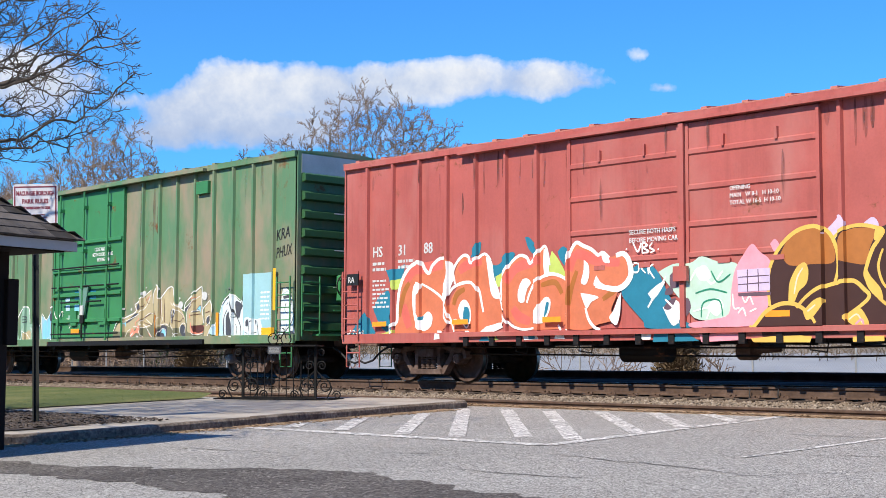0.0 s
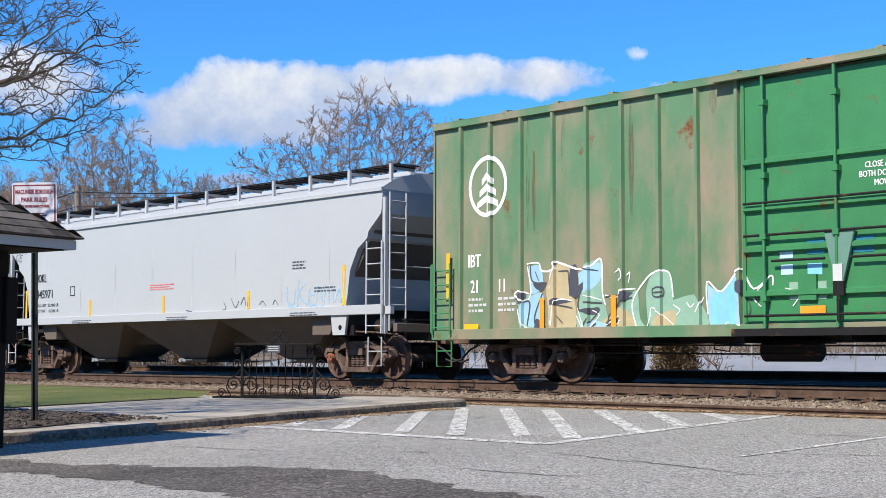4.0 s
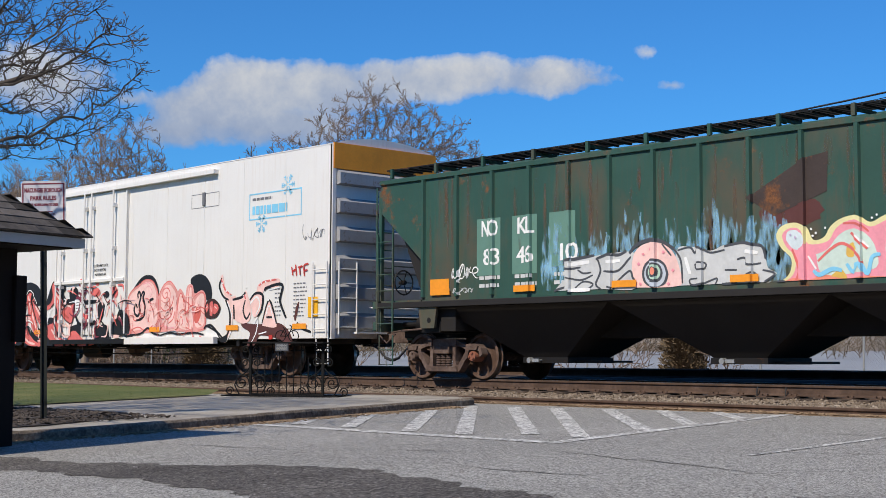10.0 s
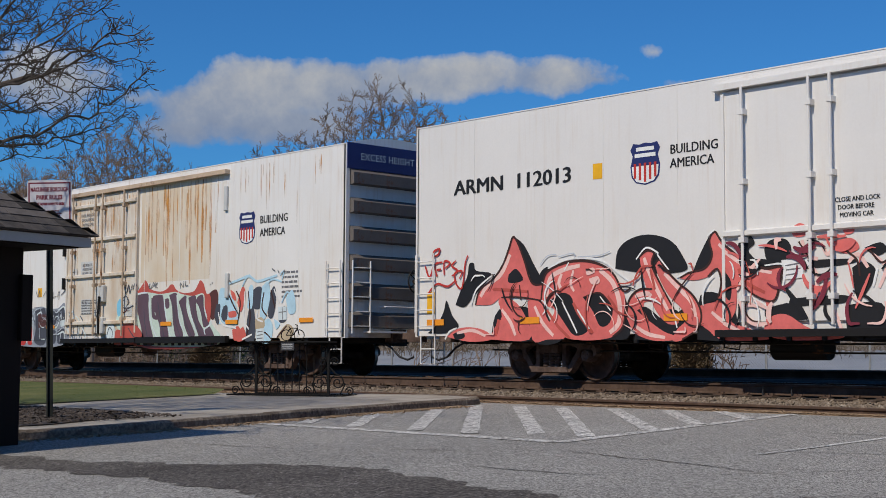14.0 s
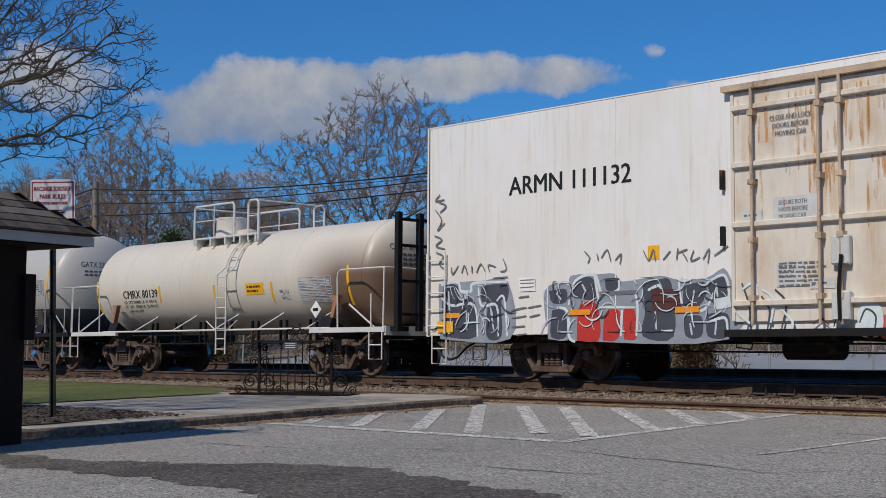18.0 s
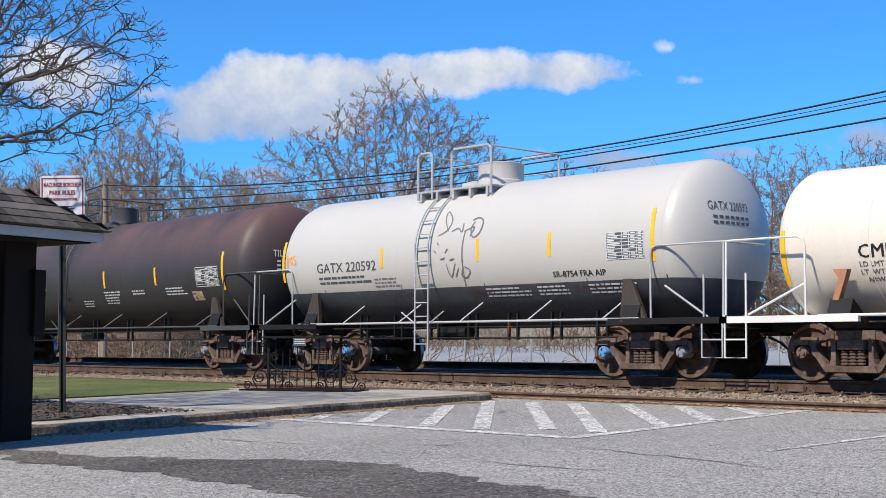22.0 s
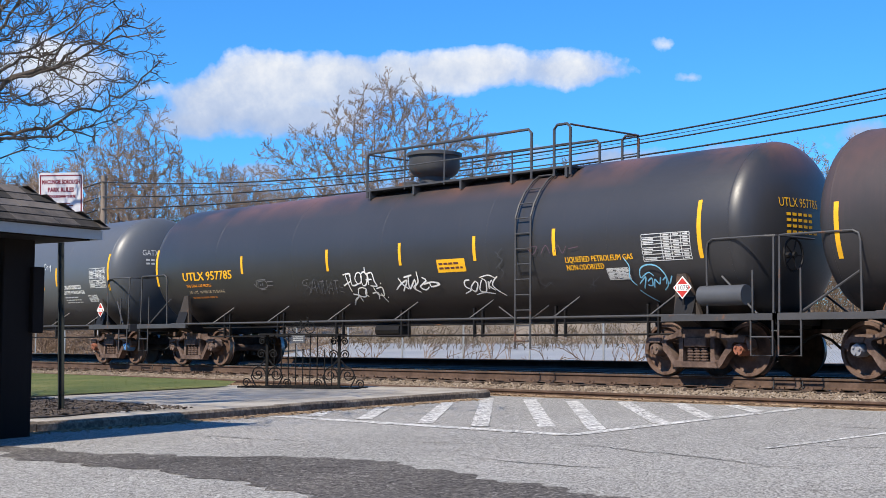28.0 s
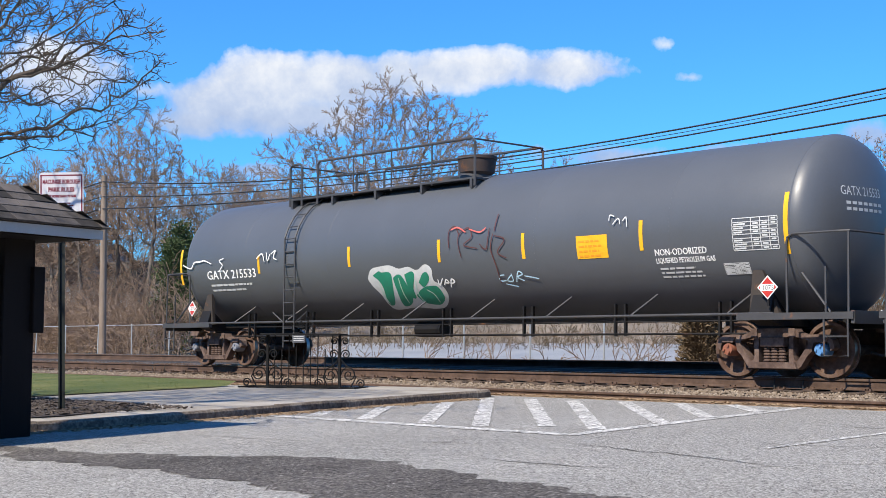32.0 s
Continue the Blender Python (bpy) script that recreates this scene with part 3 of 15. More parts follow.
def scatter(name, label, n, spot, size, mat, seed, flat=0.6, kind="stuff"):
    """Many loose stones, leaves or chips as one mesh of tiny solids."""
    rng = np.random.default_rng(seed)
    P = np.array([spot(rng) for _ in range(n)])
    octa = np.array([(1, 0, 0), (-1, 0, 0), (0, 1, 0), (0, -1, 0), (0, 0, 1), (0, 0, -1)], float)
    tri_ = np.array([(0, 2, 4), (2, 1, 4), (1, 3, 4), (3, 0, 4), (2, 0, 5), (1, 2, 5), (3, 1, 5), (0, 3, 5)])
    s = rng.uniform(size[0], size[1], (n, 1, 1))
    o = octa[None] * s * rng.uniform(0.6, 1.3, (n, 6, 1)) * np.array([1, 1, flat])
    a = rng.uniform(0, math.tau, n)
    c, q = np.cos(a)[:, None], np.sin(a)[:, None]
    o = np.stack([o[..., 0] * c - o[..., 1] * q, o[..., 0] * q + o[..., 1] * c, o[..., 2]], -1)
    tilt = rng.uniform(-0.5, 0.5, (n, 1))
    o[..., 2] += o[..., 0] * tilt
    V = (P[:, None, :] + o).reshape(-1, 3)
    Fs = (tri_[None] + 6 * np.arange(n)[:, None, None]).reshape(-1, 3)
    me = bpy.data.meshes.new(name)
    me.from_pydata(V.tolist(), [], Fs.tolist())
    me.materials.append(mat)
    ob = new(name, me)
    return tagged(ob, label, "stones" if "stone" in name else "litter", kind=kind)


def make_walls():
    """Unseen plain walls, added behind and beside the camera to hold back sky light."""
    for name, x0, x1, y0, y1, h in (("wall_south", -70.0, 60.0, -15.0, -14.7, 9.5), ("wall_east", 59.7, 60.0, -14.7, 60.0, 9.0)):
        bm = B()
        box(bm, x0, x1, y0, y1, -1.2, h)
        thing(name, "unseen plain dark wall added to cut sky light", "wall", kind="structure", bm=bm, mat=M["sky_block"])


def make_loose():
    def bed_z(y):
        return np.interp(y, [18.3, 18.9, 19.3, 19.75], [0.03, 0.08, 0.12, 0.15])

    def near_ballast(r):
        y = r.uniform(18.2, 19.7)
        return (r.uniform(-75, -4) if r.random() < 0.35 else r.uniform(-36, -6), y, bed_z(y) + 0.005)
    scatter("ballast_stones", "loose grey and brown crushed stones along the rail", 16000, near_ballast, (0.018, 0.048), M["stone"], 1, 0.75)

    def leaf(r):
        x = r.uniform(-30, -6)
        y = 17.55 + abs(r.normal(0, 0.3))
        return (x, min(y, 18.2), 0.02)
    scatter("dry_leaf_litter", "brown dead leaves beside the track", 5000, leaf, (0.015, 0.04), M["dirt"], 2, 0.25)

    def gutter(r):
        k = r.uniform(0, 1) ** 0.7
        y = 6.0 + k * 10.5
        x = np.interp(y, [6.5, 8, 9.5, 12.07, 14.6, 16.7], [-15.95, -16.02, -16.15, -16.62, -17.08, -17.37]) + abs(r.normal(0, 0.17))
        return (x, y, lot_z(y) + 0.006)
    scatter("gutter_leaf_litter", "dead leaves gathered along the kerb", 4200, gutter, (0.012, 0.03), M["dirt"], 3, 0.25)

    def mulch(r):
        x, y = r.uniform(-21.5, -16.9), r.uniform(7, 10.8)
        return (x, y, lot_z(y) + KERB_UP + 0.02)
    scatter("mulch_litter", "dark bark chips in the bed", 3000, mulch, (0.015, 0.045), M["mulch"], 5, 0.4)
    # grass blades
    rng = np.random.default_rng(6)
    V, Fs = [], []
    for _ in range(16000):
        x = rng.uniform(-48, -22.3)
        y = rng.uniform(9.5, 17.1)
        if y > 15 and x > -22.9 - (y - 15.3) * 1.3 or y < 15.3 and x > -22.2 - (y - 10.9) * 0.16:
            continue
        h, a = rng.uniform(0.008, 0.022), rng.uniform(0, math.pi)
        z = lot_z(y) + KERB_UP + 0.008
        c, s = math.cos(a) * 0.006, math.sin(a) * 0.006
        k = len(V)
        V += [(x - c, y - s, z), (x + c, y + s, z), (x + rng.uniform(-.03, .03), y + rng.uniform(-.03, .03), z + h)]
        Fs.append((k, k + 1, k + 2))
    me = bpy.data.meshes.new("grass")
    me.from_pydata(V, [], Fs)
    me.materials.append(M["lawn"])
    tagged(new("grass", me), "short green grass blades on the lawn", "grass", kind="stuff")


make_walls()


# ---- tracks ----
def rail_profile():
    h = 0.18
    return [(-0.07, 0), (0.07, 0), (0.07, 0.012), (0.012, 0.035), (0.010, h - 0.045), (0.036, h - 0.035), (0.036, h - 0.006), (0.026, h),
            (-0.026, h), (-0.036, h - 0.006), (-0.036, h - 0.035), (-0.010, h - 0.045), (-0.012, 0.035), (-0.07, 0.012)]


def make_track(name, y, top, x0, x1, label, tie_from, tie_to, shine=True):
    base = thing(name, label, "railway track", kind="structure")
    for s in (-0.7535, 0.7535):
        bm = B()
        prism(bm, [(p + y + s, q + top - 0.18) for p, q in rail_profile()], x0, x1, "x")
        r = part("rail", bm, M["rail"], base, "rusty steel rail")
        if shine:
            bm = B()
            box(bm, x0, x1, y + s - 0.024, y + s + 0.024, top - 0.002, top + 0.003)
            part("rail_head", bm, M["rail_top"], r, "bright worn running surface")
    bm = B()
    box(bm, -0.115, 0.115, -1.3, 1.3, -0.17, 0.0)
    tie = mesh(bm, "tie", M["tie"], bevel=0.012)
    bm = B()
    box(bm, -0.09, 0.09, -0.19, 0.19, 0, 0.018)
    for sx in (-0.05, 0.05):
        for sy in (-0.095, 0.095):
            box(bm, sx - 0.016, sx + 0.016, sy - 0.02, sy + 0.02, 0.018, 0.05)
    plate = mesh(bm, "tie_plate", M["rail"])
    x, k = tie_from, 0
    random.seed(name)
    while x < tie_to:
        t = new("tie", tie)
        t.parent = base
        t.location = (x + random.uniform(-0.02, 0.02), y + random.uniform(-0.05, 0.05), top - 0.18 - 0.018 + random.uniform(-0.006, 0.004))
        t.rotation_euler = (0, 0, random.uniform(-0.01, 0.01))
        if name == "near_track":
            p = new("tie_plate", plate)
            p.parent = t
            p.location = (0, -0.7535, 0)
        x += 0.52
        k += 1
    return base


def make_tracks():
    base = make_track("near_track", TRACK_Y, RAIL, -260, 200, "railway track with rusty-sided rails on timber ties", -80, 8)
    for x in (-13.6, -13.05, -33.2, -32.6):
        bm = B()
        pipe(bm, [(x, TRACK_Y - 0.83, RAIL - 0.04), (x + 0.01, TRACK_Y - 0.86, RAIL - 0.12), (x + 0.02, TRACK_Y - 0.87, RAIL - 0.2)], 0.012, 6)
        part("bond_wire", bm, M["hose"], base)
    make_track("far_track", TRACK_Y + 4.25, RAIL + 0.2, -260, 200, "second railway track behind the train", -80, 6)
    # the buried rail of a lifted siding beside the car park
    bm = B()
    prism(bm, [(p + 18.08, q - 0.075) for p, q in rail_profile()], -200, 120, "x")
    thing("siding_rail", "rusty half-buried rail of an old siding", "rail", kind="structure", bm=bm, mat=M["rail"])


make_ground()
make_lot_details()
make_plaza()
make_tracks()
make_loose()


# ---- trees ----
def twist(rng, d, amount):
    v = Vector(rng.normal(0, 1, 3))
    v -= v.project(d)
    return (d + v.normalized() * amount * rng.uniform(0.5, 1.2)).normalized()


def grow(out, rng, p, d, length, r, level, last, up=0.08, kids=(4, 6), wiggle=0.14, spread=0.75, shrink=0.62, start=0.3):
    """One limb and all that springs from it, as straight pieces (from, to, radius, radius, level)."""
    steps = 7 if level < 2 else 5 if level < last else 3
    pts = [(p, r)]
    bend = Vector(rng.normal(0, 1, 3)) * wiggle * 0.5
    for i in range(steps):
        d = twist(rng, d, wiggle)
        d = (d + Vector((0, 0, up)) + bend / steps).normalized()
        q = p + d * length / steps
        r2 = r * (1 - 0.7 * (i + 1) / steps) if level else r * (1 - 0.5 * (i + 1) / steps)
        out.append((p, q, pts[-1][1], r2, level))
        p = q
        pts.append((p, r2))
    if level < last:
        n = int(rng.integers(kids[0], kids[1] + 1))
        for k in range(n):
            f = start + (1 - start) * (k + rng.uniform(0.2, 0.9)) / n
            i = min(int(f * steps), steps - 1)
            a, ra = pts[i]
            b, rb = pts[i + 1]
            s = a.lerp(b, f * steps - i)
            way = twist(rng, (b - a).normalized(), spread * rng.uniform(0.7, 1.3))
            grow(out, rng, s, way, length * shrink * rng.uniform(0.7, 1.15) * (1.2 - 0.45 * f), max(min(ra, rb) * 0.62, 0.004), level + 1, last, up, kids, wiggle * 1.1, spread, shrink, 0.15)


def limbs_mesh(name, segs, mat, sides=5, thin=0.0):
    """Tapered bars for the pieces of a tree."""
    V, Fs = [], []
    for p, q, ra, rb, lv in segs:
        d = (q - p).normalized()
        s = d.orthogonal().normalized()
        t = d.cross(s)
        n = sides if lv < 3 else 3
        k = len(V)
        for c, r in ((p, max(ra, thin)), (q, max(rb, thin))):
            for i in range(n):
                a = i * math.tau / n
                V.append(c + (s * math.cos(a) + t * math.sin(a)) * r)
        for i in range(n):
            j = (i + 1) % n
            Fs.append((k + i, k + j, k + n + j, k + n + i))
    me = bpy.data.meshes.new(name)
    me.from_pydata([tuple(v) for v in V], [], Fs)
    me.materials.append(mat)
    me.polygons.foreach_set("use_smooth", [True] * len(me.polygons))
    return me


def colonise(rng, marks, nodes, parent, step, reach, kill, rounds, up=0.0, rough=0.15):
    """Boughs that grow towards marks strewn through a crown; nodes and their parents are extended."""
    pos = [np.array(n, float) for n in nodes]
    far = np.full(len(marks), 1e9)
    near = np.zeros(len(marks), int)
    done, fresh = 0, list(range(len(pos)))
    used = {}
    for _ in range(rounds):
        for i in fresh:
            d = np.linalg.norm(marks - pos[i], axis=1)
            m = d < far
            far[m], near[m] = d[m], i
        keep = far > kill
        marks, far, near = marks[keep], far[keep], near[keep]
        if not len(marks):
            break
        fresh = []
        act = far < reach
        for i in np.unique(near[act]):
            pull = marks[act & (near == i)] - pos[i]
            v = (pull / np.linalg.norm(pull, axis=1)[:, None]).mean(axis=0) + rng.normal(0, rough, 3)
            v[2] += up
            v /= max(np.linalg.norm(v), 1e-6)
            q = pos[i] + v * step
            if any(np.linalg.norm(q - pos[c]) < step * 0.35 for c in used.get(i, ())):
                continue
            used.setdefault(i, []).append(len(pos))
            fresh.append(len(pos))
            pos.append(q)
            parent.append(int(i))
        if not fresh:
            break
    return pos


def crown_marks(rng, n, centre, radii, hollow=0.45):
    out = []
    while len(out) < n:
        v = rng.uniform(-1, 1, 3)
        r = np.linalg.norm(v)
        if hollow < r < 1 and v[2] > -0.75:
            lump = 0.86 + 0.14 * math.sin(3.1 * math.atan2(v[1], v[0]) + 5 * v[2])
            out.append(np.array(centre) + v * np.array(radii) * lump)
    return np.array(out)


def boughs(rng, pos, parent, tip, power, twigs, length, up=0.25, thick=0.05, curl=0.5, fork=False):
    """Limbs by the pipe rule, and fine twigs on the thin ones; pieces as (from, to, radius, radius, level)."""
    n = len(pos)
    r = np.zeros(n)
    kids = np.zeros(n, int)
    for i in range(n - 1, -1, -1):
        r[i] = (r[i] if kids[i] else tip ** power) ** (1 / power)
        if parent[i] >= 0:
            r[parent[i]] += r[i] ** power
            kids[parent[i]] += 1
    segs = []
    for i in range(n):
        if parent[i] < 0:
            continue
        p, q = Vector(pos[parent[i]]), Vector(pos[i])
        segs.append((p, q, min(r[parent[i]], r[i] * 1.5), r[i], 1 if r[i] > thick else 3))
        if r[i] < tip * 2.6:
            for _ in range(twigs + (2 if not kids[i] else 0)):
                d, s = (q - p).normalized(), p.lerp(q, rng.uniform(0, 1))
                d = twist(rng, d, curl * 1.4)
                L, rr = length * rng.uniform(0.5, 1.2), tip * 0.75
                for k in range(3):
                    d = (twist(rng, d, curl * 0.5) + Vector((0, 0, up))).normalized()
                    e = s + d * L / 3
                    segs.append((s, e, rr, rr * 0.75, 4))
                    if fork and k:
                        f = (twist(rng, d, curl * 1.6) + Vector((0, 0, up))).normalized()
                        segs.append((s, s + f * L * 0.4, rr * 0.75, rr * 0.4, 4))
                    s, rr = e, rr * 0.75
    return segs


def bare_tree(seed, crowns, fork, label, n=900, twigs=2, mats=("bark", "twig"), name="bare_tree", tip=0.013, step=0.42, kill=0.75, length=0.9, stems=1):
    """A leafless tree: crowns are (centre, radii) of its lobes, fork the height at which it divides."""
    rng = np.random.default_rng(seed)
    vol = [r[0] * r[1] * r[2] for c, r in crowns]
    marks = np.concatenate([crown_marks(rng, int(n * v / sum(vol)), c, r) for (c, r), v in zip(crowns, vol)])
    nodes, parent = [], []
    for k in range(stems):
        a = k * math.tau / stems
        for i in range(int(fork / 0.5) + 1):
            parent.append(len(nodes) - 1 if i else -1)
            w = 0.25 * (stems > 1) + 0.12 * i * (stems > 1)
            nodes.append((w * math.cos(a) + 0.06 * math.sin(i * 1.3 + seed), w * math.sin(a) + 0.06 * math.cos(i * 1.7), 0.5 * i - 0.15))
    pos = colonise(rng, marks, nodes, parent, step, 9.0, kill, 90, up=0.05, rough=0.1)
    segs = boughs(rng, pos, parent, tip, 2.06, twigs, length, up=0.08, curl=0.5, fork=True)
    root = thing(name, label, "tree")
    part("trunk", limbs_mesh("trunk", [s for s in segs if s[4] <= 1], M[mats[0]], 7), None, root)
    part("crown", limbs_mesh("crown", [s for s in segs if s[4] > 1], M[mats[1]], 4, 0.0118), None, root)
    return root


def bank_z(y):
    return float(np.interp(y, [29.5, 35, 52, 58, 75, 140, 300], [0, 0.1, 1.2, 2.3, 3.2, 6.0, 9.0])) - (0.3 if y > 53 else 0.0)


def place(root, x, y, z=0.0, turn=0.0, size=1.0):
    root.matrix_basis = pose(x, y, bank_z(y), 0, 0, turn) @ Matrix.Scale(size, 4)
    return root


def make_trees():
    main = bare_tree(11, [((0.8, 0.3, 10.4), (5.2, 5.0, 5.7)), ((-3.0, -3.3, 8.8), (3.6, 3.8, 4.2)), ((3.2, 3.0, 9.6), (3.9, 3.9, 4.7))], 3.6, "large leafless spreading tree behind the track", n=3300, twigs=3, step=0.34, kill=0.50, length=0.5, tip=0.0098)
    place(main, -64.5, 53.9, size=1.02)
    tall = bare_tree(23, [((0, 0, 10.2), (3.1, 3.1, 5.0)), ((0.8, 0.9, 8.6), (2.6, 2.6, 3.6))], 4.2, "tall leafless tree with pale upright branches", n=1400, twigs=3, stems=1, step=0.38, kill=0.56, length=0.55, tip=0.0112)
    place(tall, -72.1, 42.6, size=0.96)
    mid = bare_tree(31, [((0, 0, 7.4), (3.4, 3.4, 4.1)), ((1.4, -1.2, 5.6), (2.6, 2.6, 3.2))], 2.0, "leafless tree at the edge of a thicket", n=1500, twigs=3, stems=1, step=0.34, kill=0.54, length=0.8, tip=0.012)
    place(mid, -74.5, 49.0, 0, 40, 1.04)
    spots = ((tall, -82.3, 46.3, 100, 1.04), (mid, -79.8, 55.0, 70, 1.0), (mid, -83.2, 42.4, 200, 1.12), (mid, -89.5, 42.8, 20, 1.1), (tall, -79.0, 42.2, 210, 0.85), (mid, -84.9, 61.2, 250, 0.95),
             (mid, -89.5, 68.1, 300, 1.0), (mid, -79.5, 79.0, 10, 1.02), (mid, -81.4, 85.9, 60, 1.02), (mid, -80.3, 90.0, 130, 0.98), (mid, -92.9, 53.9, 300, 1.15), (mid, -102.7, 50.6, 85, 1.12),
             (mid, -95.8, 43.4, 185, 1.15), (tall, -62.5, 67.5, 15, 0.74), (tall, -60.2, 68.5, 140, 0.70), (tall, -53.6, 73.6, 260, 0.72), (tall, -51.5, 74.6, 40, 0.76),
             (tall, -49.0, 75.2, 190, 0.74), (tall, -46.4, 77.0, 75, 0.76), (tall, -43.6, 78.0, 300, 0.86), (tall, -41.4, 79.4, 10, 0.86), (tall, -38.6, 80.0, 120, 0.9))
    for ob, x, y, turn, size in spots:
        copy_thing(ob, pose(x, y, 0, 0, 0, turn))
        o = scene.collection.objects[-1]
        while o.parent:
            o = o.parent
        o.matrix_basis = pose(x, y, bank_z(y), 0, 0, turn) @ Matrix.Scale(size, 4)
    # the tree whose boughs reach in over the kiosk
    rng = np.random.default_rng(8)
    away, side = Vector((-0.738, 0.674, 0.0)), Vector((0.674, 0.738, 0.0))
    heart = Vector(EYE) + away * 20.0 - side * 7.5 + Vector((0, 0, 4.35))
    marks = []
    while len(marks) < 2300:
        v = rng.uniform(-1, 1, 3)
        if 0.3 < np.linalg.norm(v) < 1 and v[0] > -0.35:
            marks.append(tuple(heart + side * 3.55 * v[0] + away * 2.3 * v[1] + Vector((0, 0, 1.9 * v[2] - 0.25 * v[0] ** 2))))
    for _ in range(330):
        # the high crown, out of sight, whose shadow falls on the paving
        marks.append((rng.uniform(-22.5, -13.5), rng.uniform(1.5, 8.5), rng.uniform(6.2, 7.6)))
    for _ in range(240):
        marks.append((rng.uniform(-24.5, -20.6), rng.uniform(2.0, 8.4), rng.uniform(3.0, 6.2)))
    foot = heart - side * 1.3
    foot.z = lot_z(foot.y) + 0.05
    nodes, parent = [], []
    for i in range(8):
        parent.append(i - 1)
        nodes.append(tuple(foot + Vector((0.03 * math.sin(i * 2), 0.03 * math.cos(i), (heart.z - 1.5 - foot.z) * i / 7))))
    pos = colonise(rng, np.array(marks), nodes, parent, 0.15, 4.0, 0.27, 120, up=0.0, rough=0.24)
    segs = boughs(rng, pos, parent, 0.0074, 2.0, 1, 0.24, up=0.1, thick=0.03, curl=0.8, fork=True)
    root = thing("bare_tree", "dark leafless boughs of a tree over the kiosk", "tree")
    part("trunk", limbs_mesh("trunk", [s for s in segs if s[4] <= 1], M["near_bark"], 8), None, root)
    part("crown", limbs_mesh("crown", [s for s in segs if s[4] > 1], M["near_bark"], 4, 0.0048), None, root)


def thicket(name, label, x0, x1, y0, y1, h, n, seed, mat, last=2):
    """A tangle of thin stems as one mesh."""
    rng = np.random.default_rng(seed)
    segs = []
    for _ in range(n):
        x, y = rng.uniform(x0, x1), rng.uniform(y0, y1)
        d = Vector((rng.normal(0, 0.35), rng.normal(0, 0.35), 1)).normalized()
        hh = h * rng.uniform(0.45, 1.1)
        grow(segs, rng, Vector((x, y, bank_z(y) - 0.05)), d, hh, 0.012 + 0.006 * hh, 2, 2 + last, up=-0.02, kids=(4, 5), wiggle=0.25, spread=0.9, shrink=0.55, start=0.1)
    ob = new(name, limbs_mesh(name, segs, mat, 3, 0.012))
    return tagged(ob, label, "brush", kind="stuff")


def leafy(name, label, category, at, h, w, n, seed, mat, tip=0.25):
    """A shrub or small conifer: stem, limbs and many small sprays."""
    rng = np.random.default_rng(seed)
    root = thing(name, label, category, at=pose(*at))
    segs = [(Vector((0, 0, -0.05)), Vector((0.02, 0, h * 0.95)), 0.05 * h / 3, 0.01, 0)]
    V, Fs = [], []
    for _ in range(n):
        f = rng.uniform(0.02, 1) ** 0.8
        a = rng.uniform(0, math.tau)
        r = w * (1 - f * (1 - tip)) * rng.uniform(0.35, 1.05) * (0.8 + 0.25 * math.sin(3 * a + seed))
        c = Vector((math.cos(a) * r, math.sin(a) * r, f * h))
        if rng.random() < 0.06:
            segs.append((Vector((0, 0, max(0, f * h - 0.4 * r))), c, 0.02, 0.006, 2))
        for _ in range(5):
            o = c + Vector(rng.normal(0, 0.07 * h / 3 + 0.03, 3))
            d = (Vector((math.cos(a), math.sin(a), 0.5)) + Vector(rng.normal(0, 0.5, 3))).normalized() * rng.uniform(0.08, 0.2) * (0.6 + h / 8)
            s = d.orthogonal().normalized() * d.length * 0.16
            k = len(V)
            V += [tuple(o - s), tuple(o + s), tuple(o + d)]
            Fs.append((k, k + 1, k + 2))
    part("trunk", limbs_mesh("trunk", segs, M["bark"], 5), None, root)
    me = bpy.data.meshes.new("crown")
    me.from_pydata(V, [], Fs)
    me.materials.append(mat)
    part("crown", me, None, root)
    return root


def make_brush():
    thicket("thicket", "tangled brown brush behind the fence", -84, -58, 34.5, 40, 3.6, 380, 1, M["twig"])
    thicket("thicket", "high bank of bare brown brush", -100, -66, 40, 52, 4.6, 300, 2, M["twig"])
    thicket("thicket", "low brown brush and dead weeds past the pavement", -62, -10, 46, 52, 1.25, 620, 3, M["dry_shrub"], 1)
    thicket("thicket", "bare saplings along the fence", -44, -22, 31.0, 31.8, 1.4, 60, 4, M["twig"], 1)
    thicket("thicket", "distant bare brown woods", -170, 10, 90, 125, 7.0, 600, 5, M["twig"])
    thicket("thicket", "tall bare brush beyond the pavement", -60, -37, 70, 80, 7.0, 260, 12, M["twig"])
    thicket("thicket", "brown brush along the bank", -75, -15, 58, 72, 2.4, 420, 6, M["dry_shrub"], 1)
    leafy("evergreen_shrub", "rusty brown shrub by the fence", "shrub", (-23.7, 31.3, 0), 2.4, 0.72, 3000, 3, M["dry_shrub"], 0.5)
    leafy("evergreen_shrub", "rusty green shrub by the far end of the fence", "shrub", (-47.3, 31.3, 0), 2.5, 0.95, 2400, 6, M["dry_shrub"], 0.5)
    for x, y, h, s in ((-66, 41, 8.2, 7), (-63.5, 39.0, 7.0, 8), (-68.5, 43.5, 7.5, 9), (-60.5, 41.5, 5.8, 10)):
        leafy("conifer", "green conifer hung with bare vines", "tree", (x, y, bank_z(y)), h * 0.85, 1.5, 1000, s, M["needles"], 0.3)


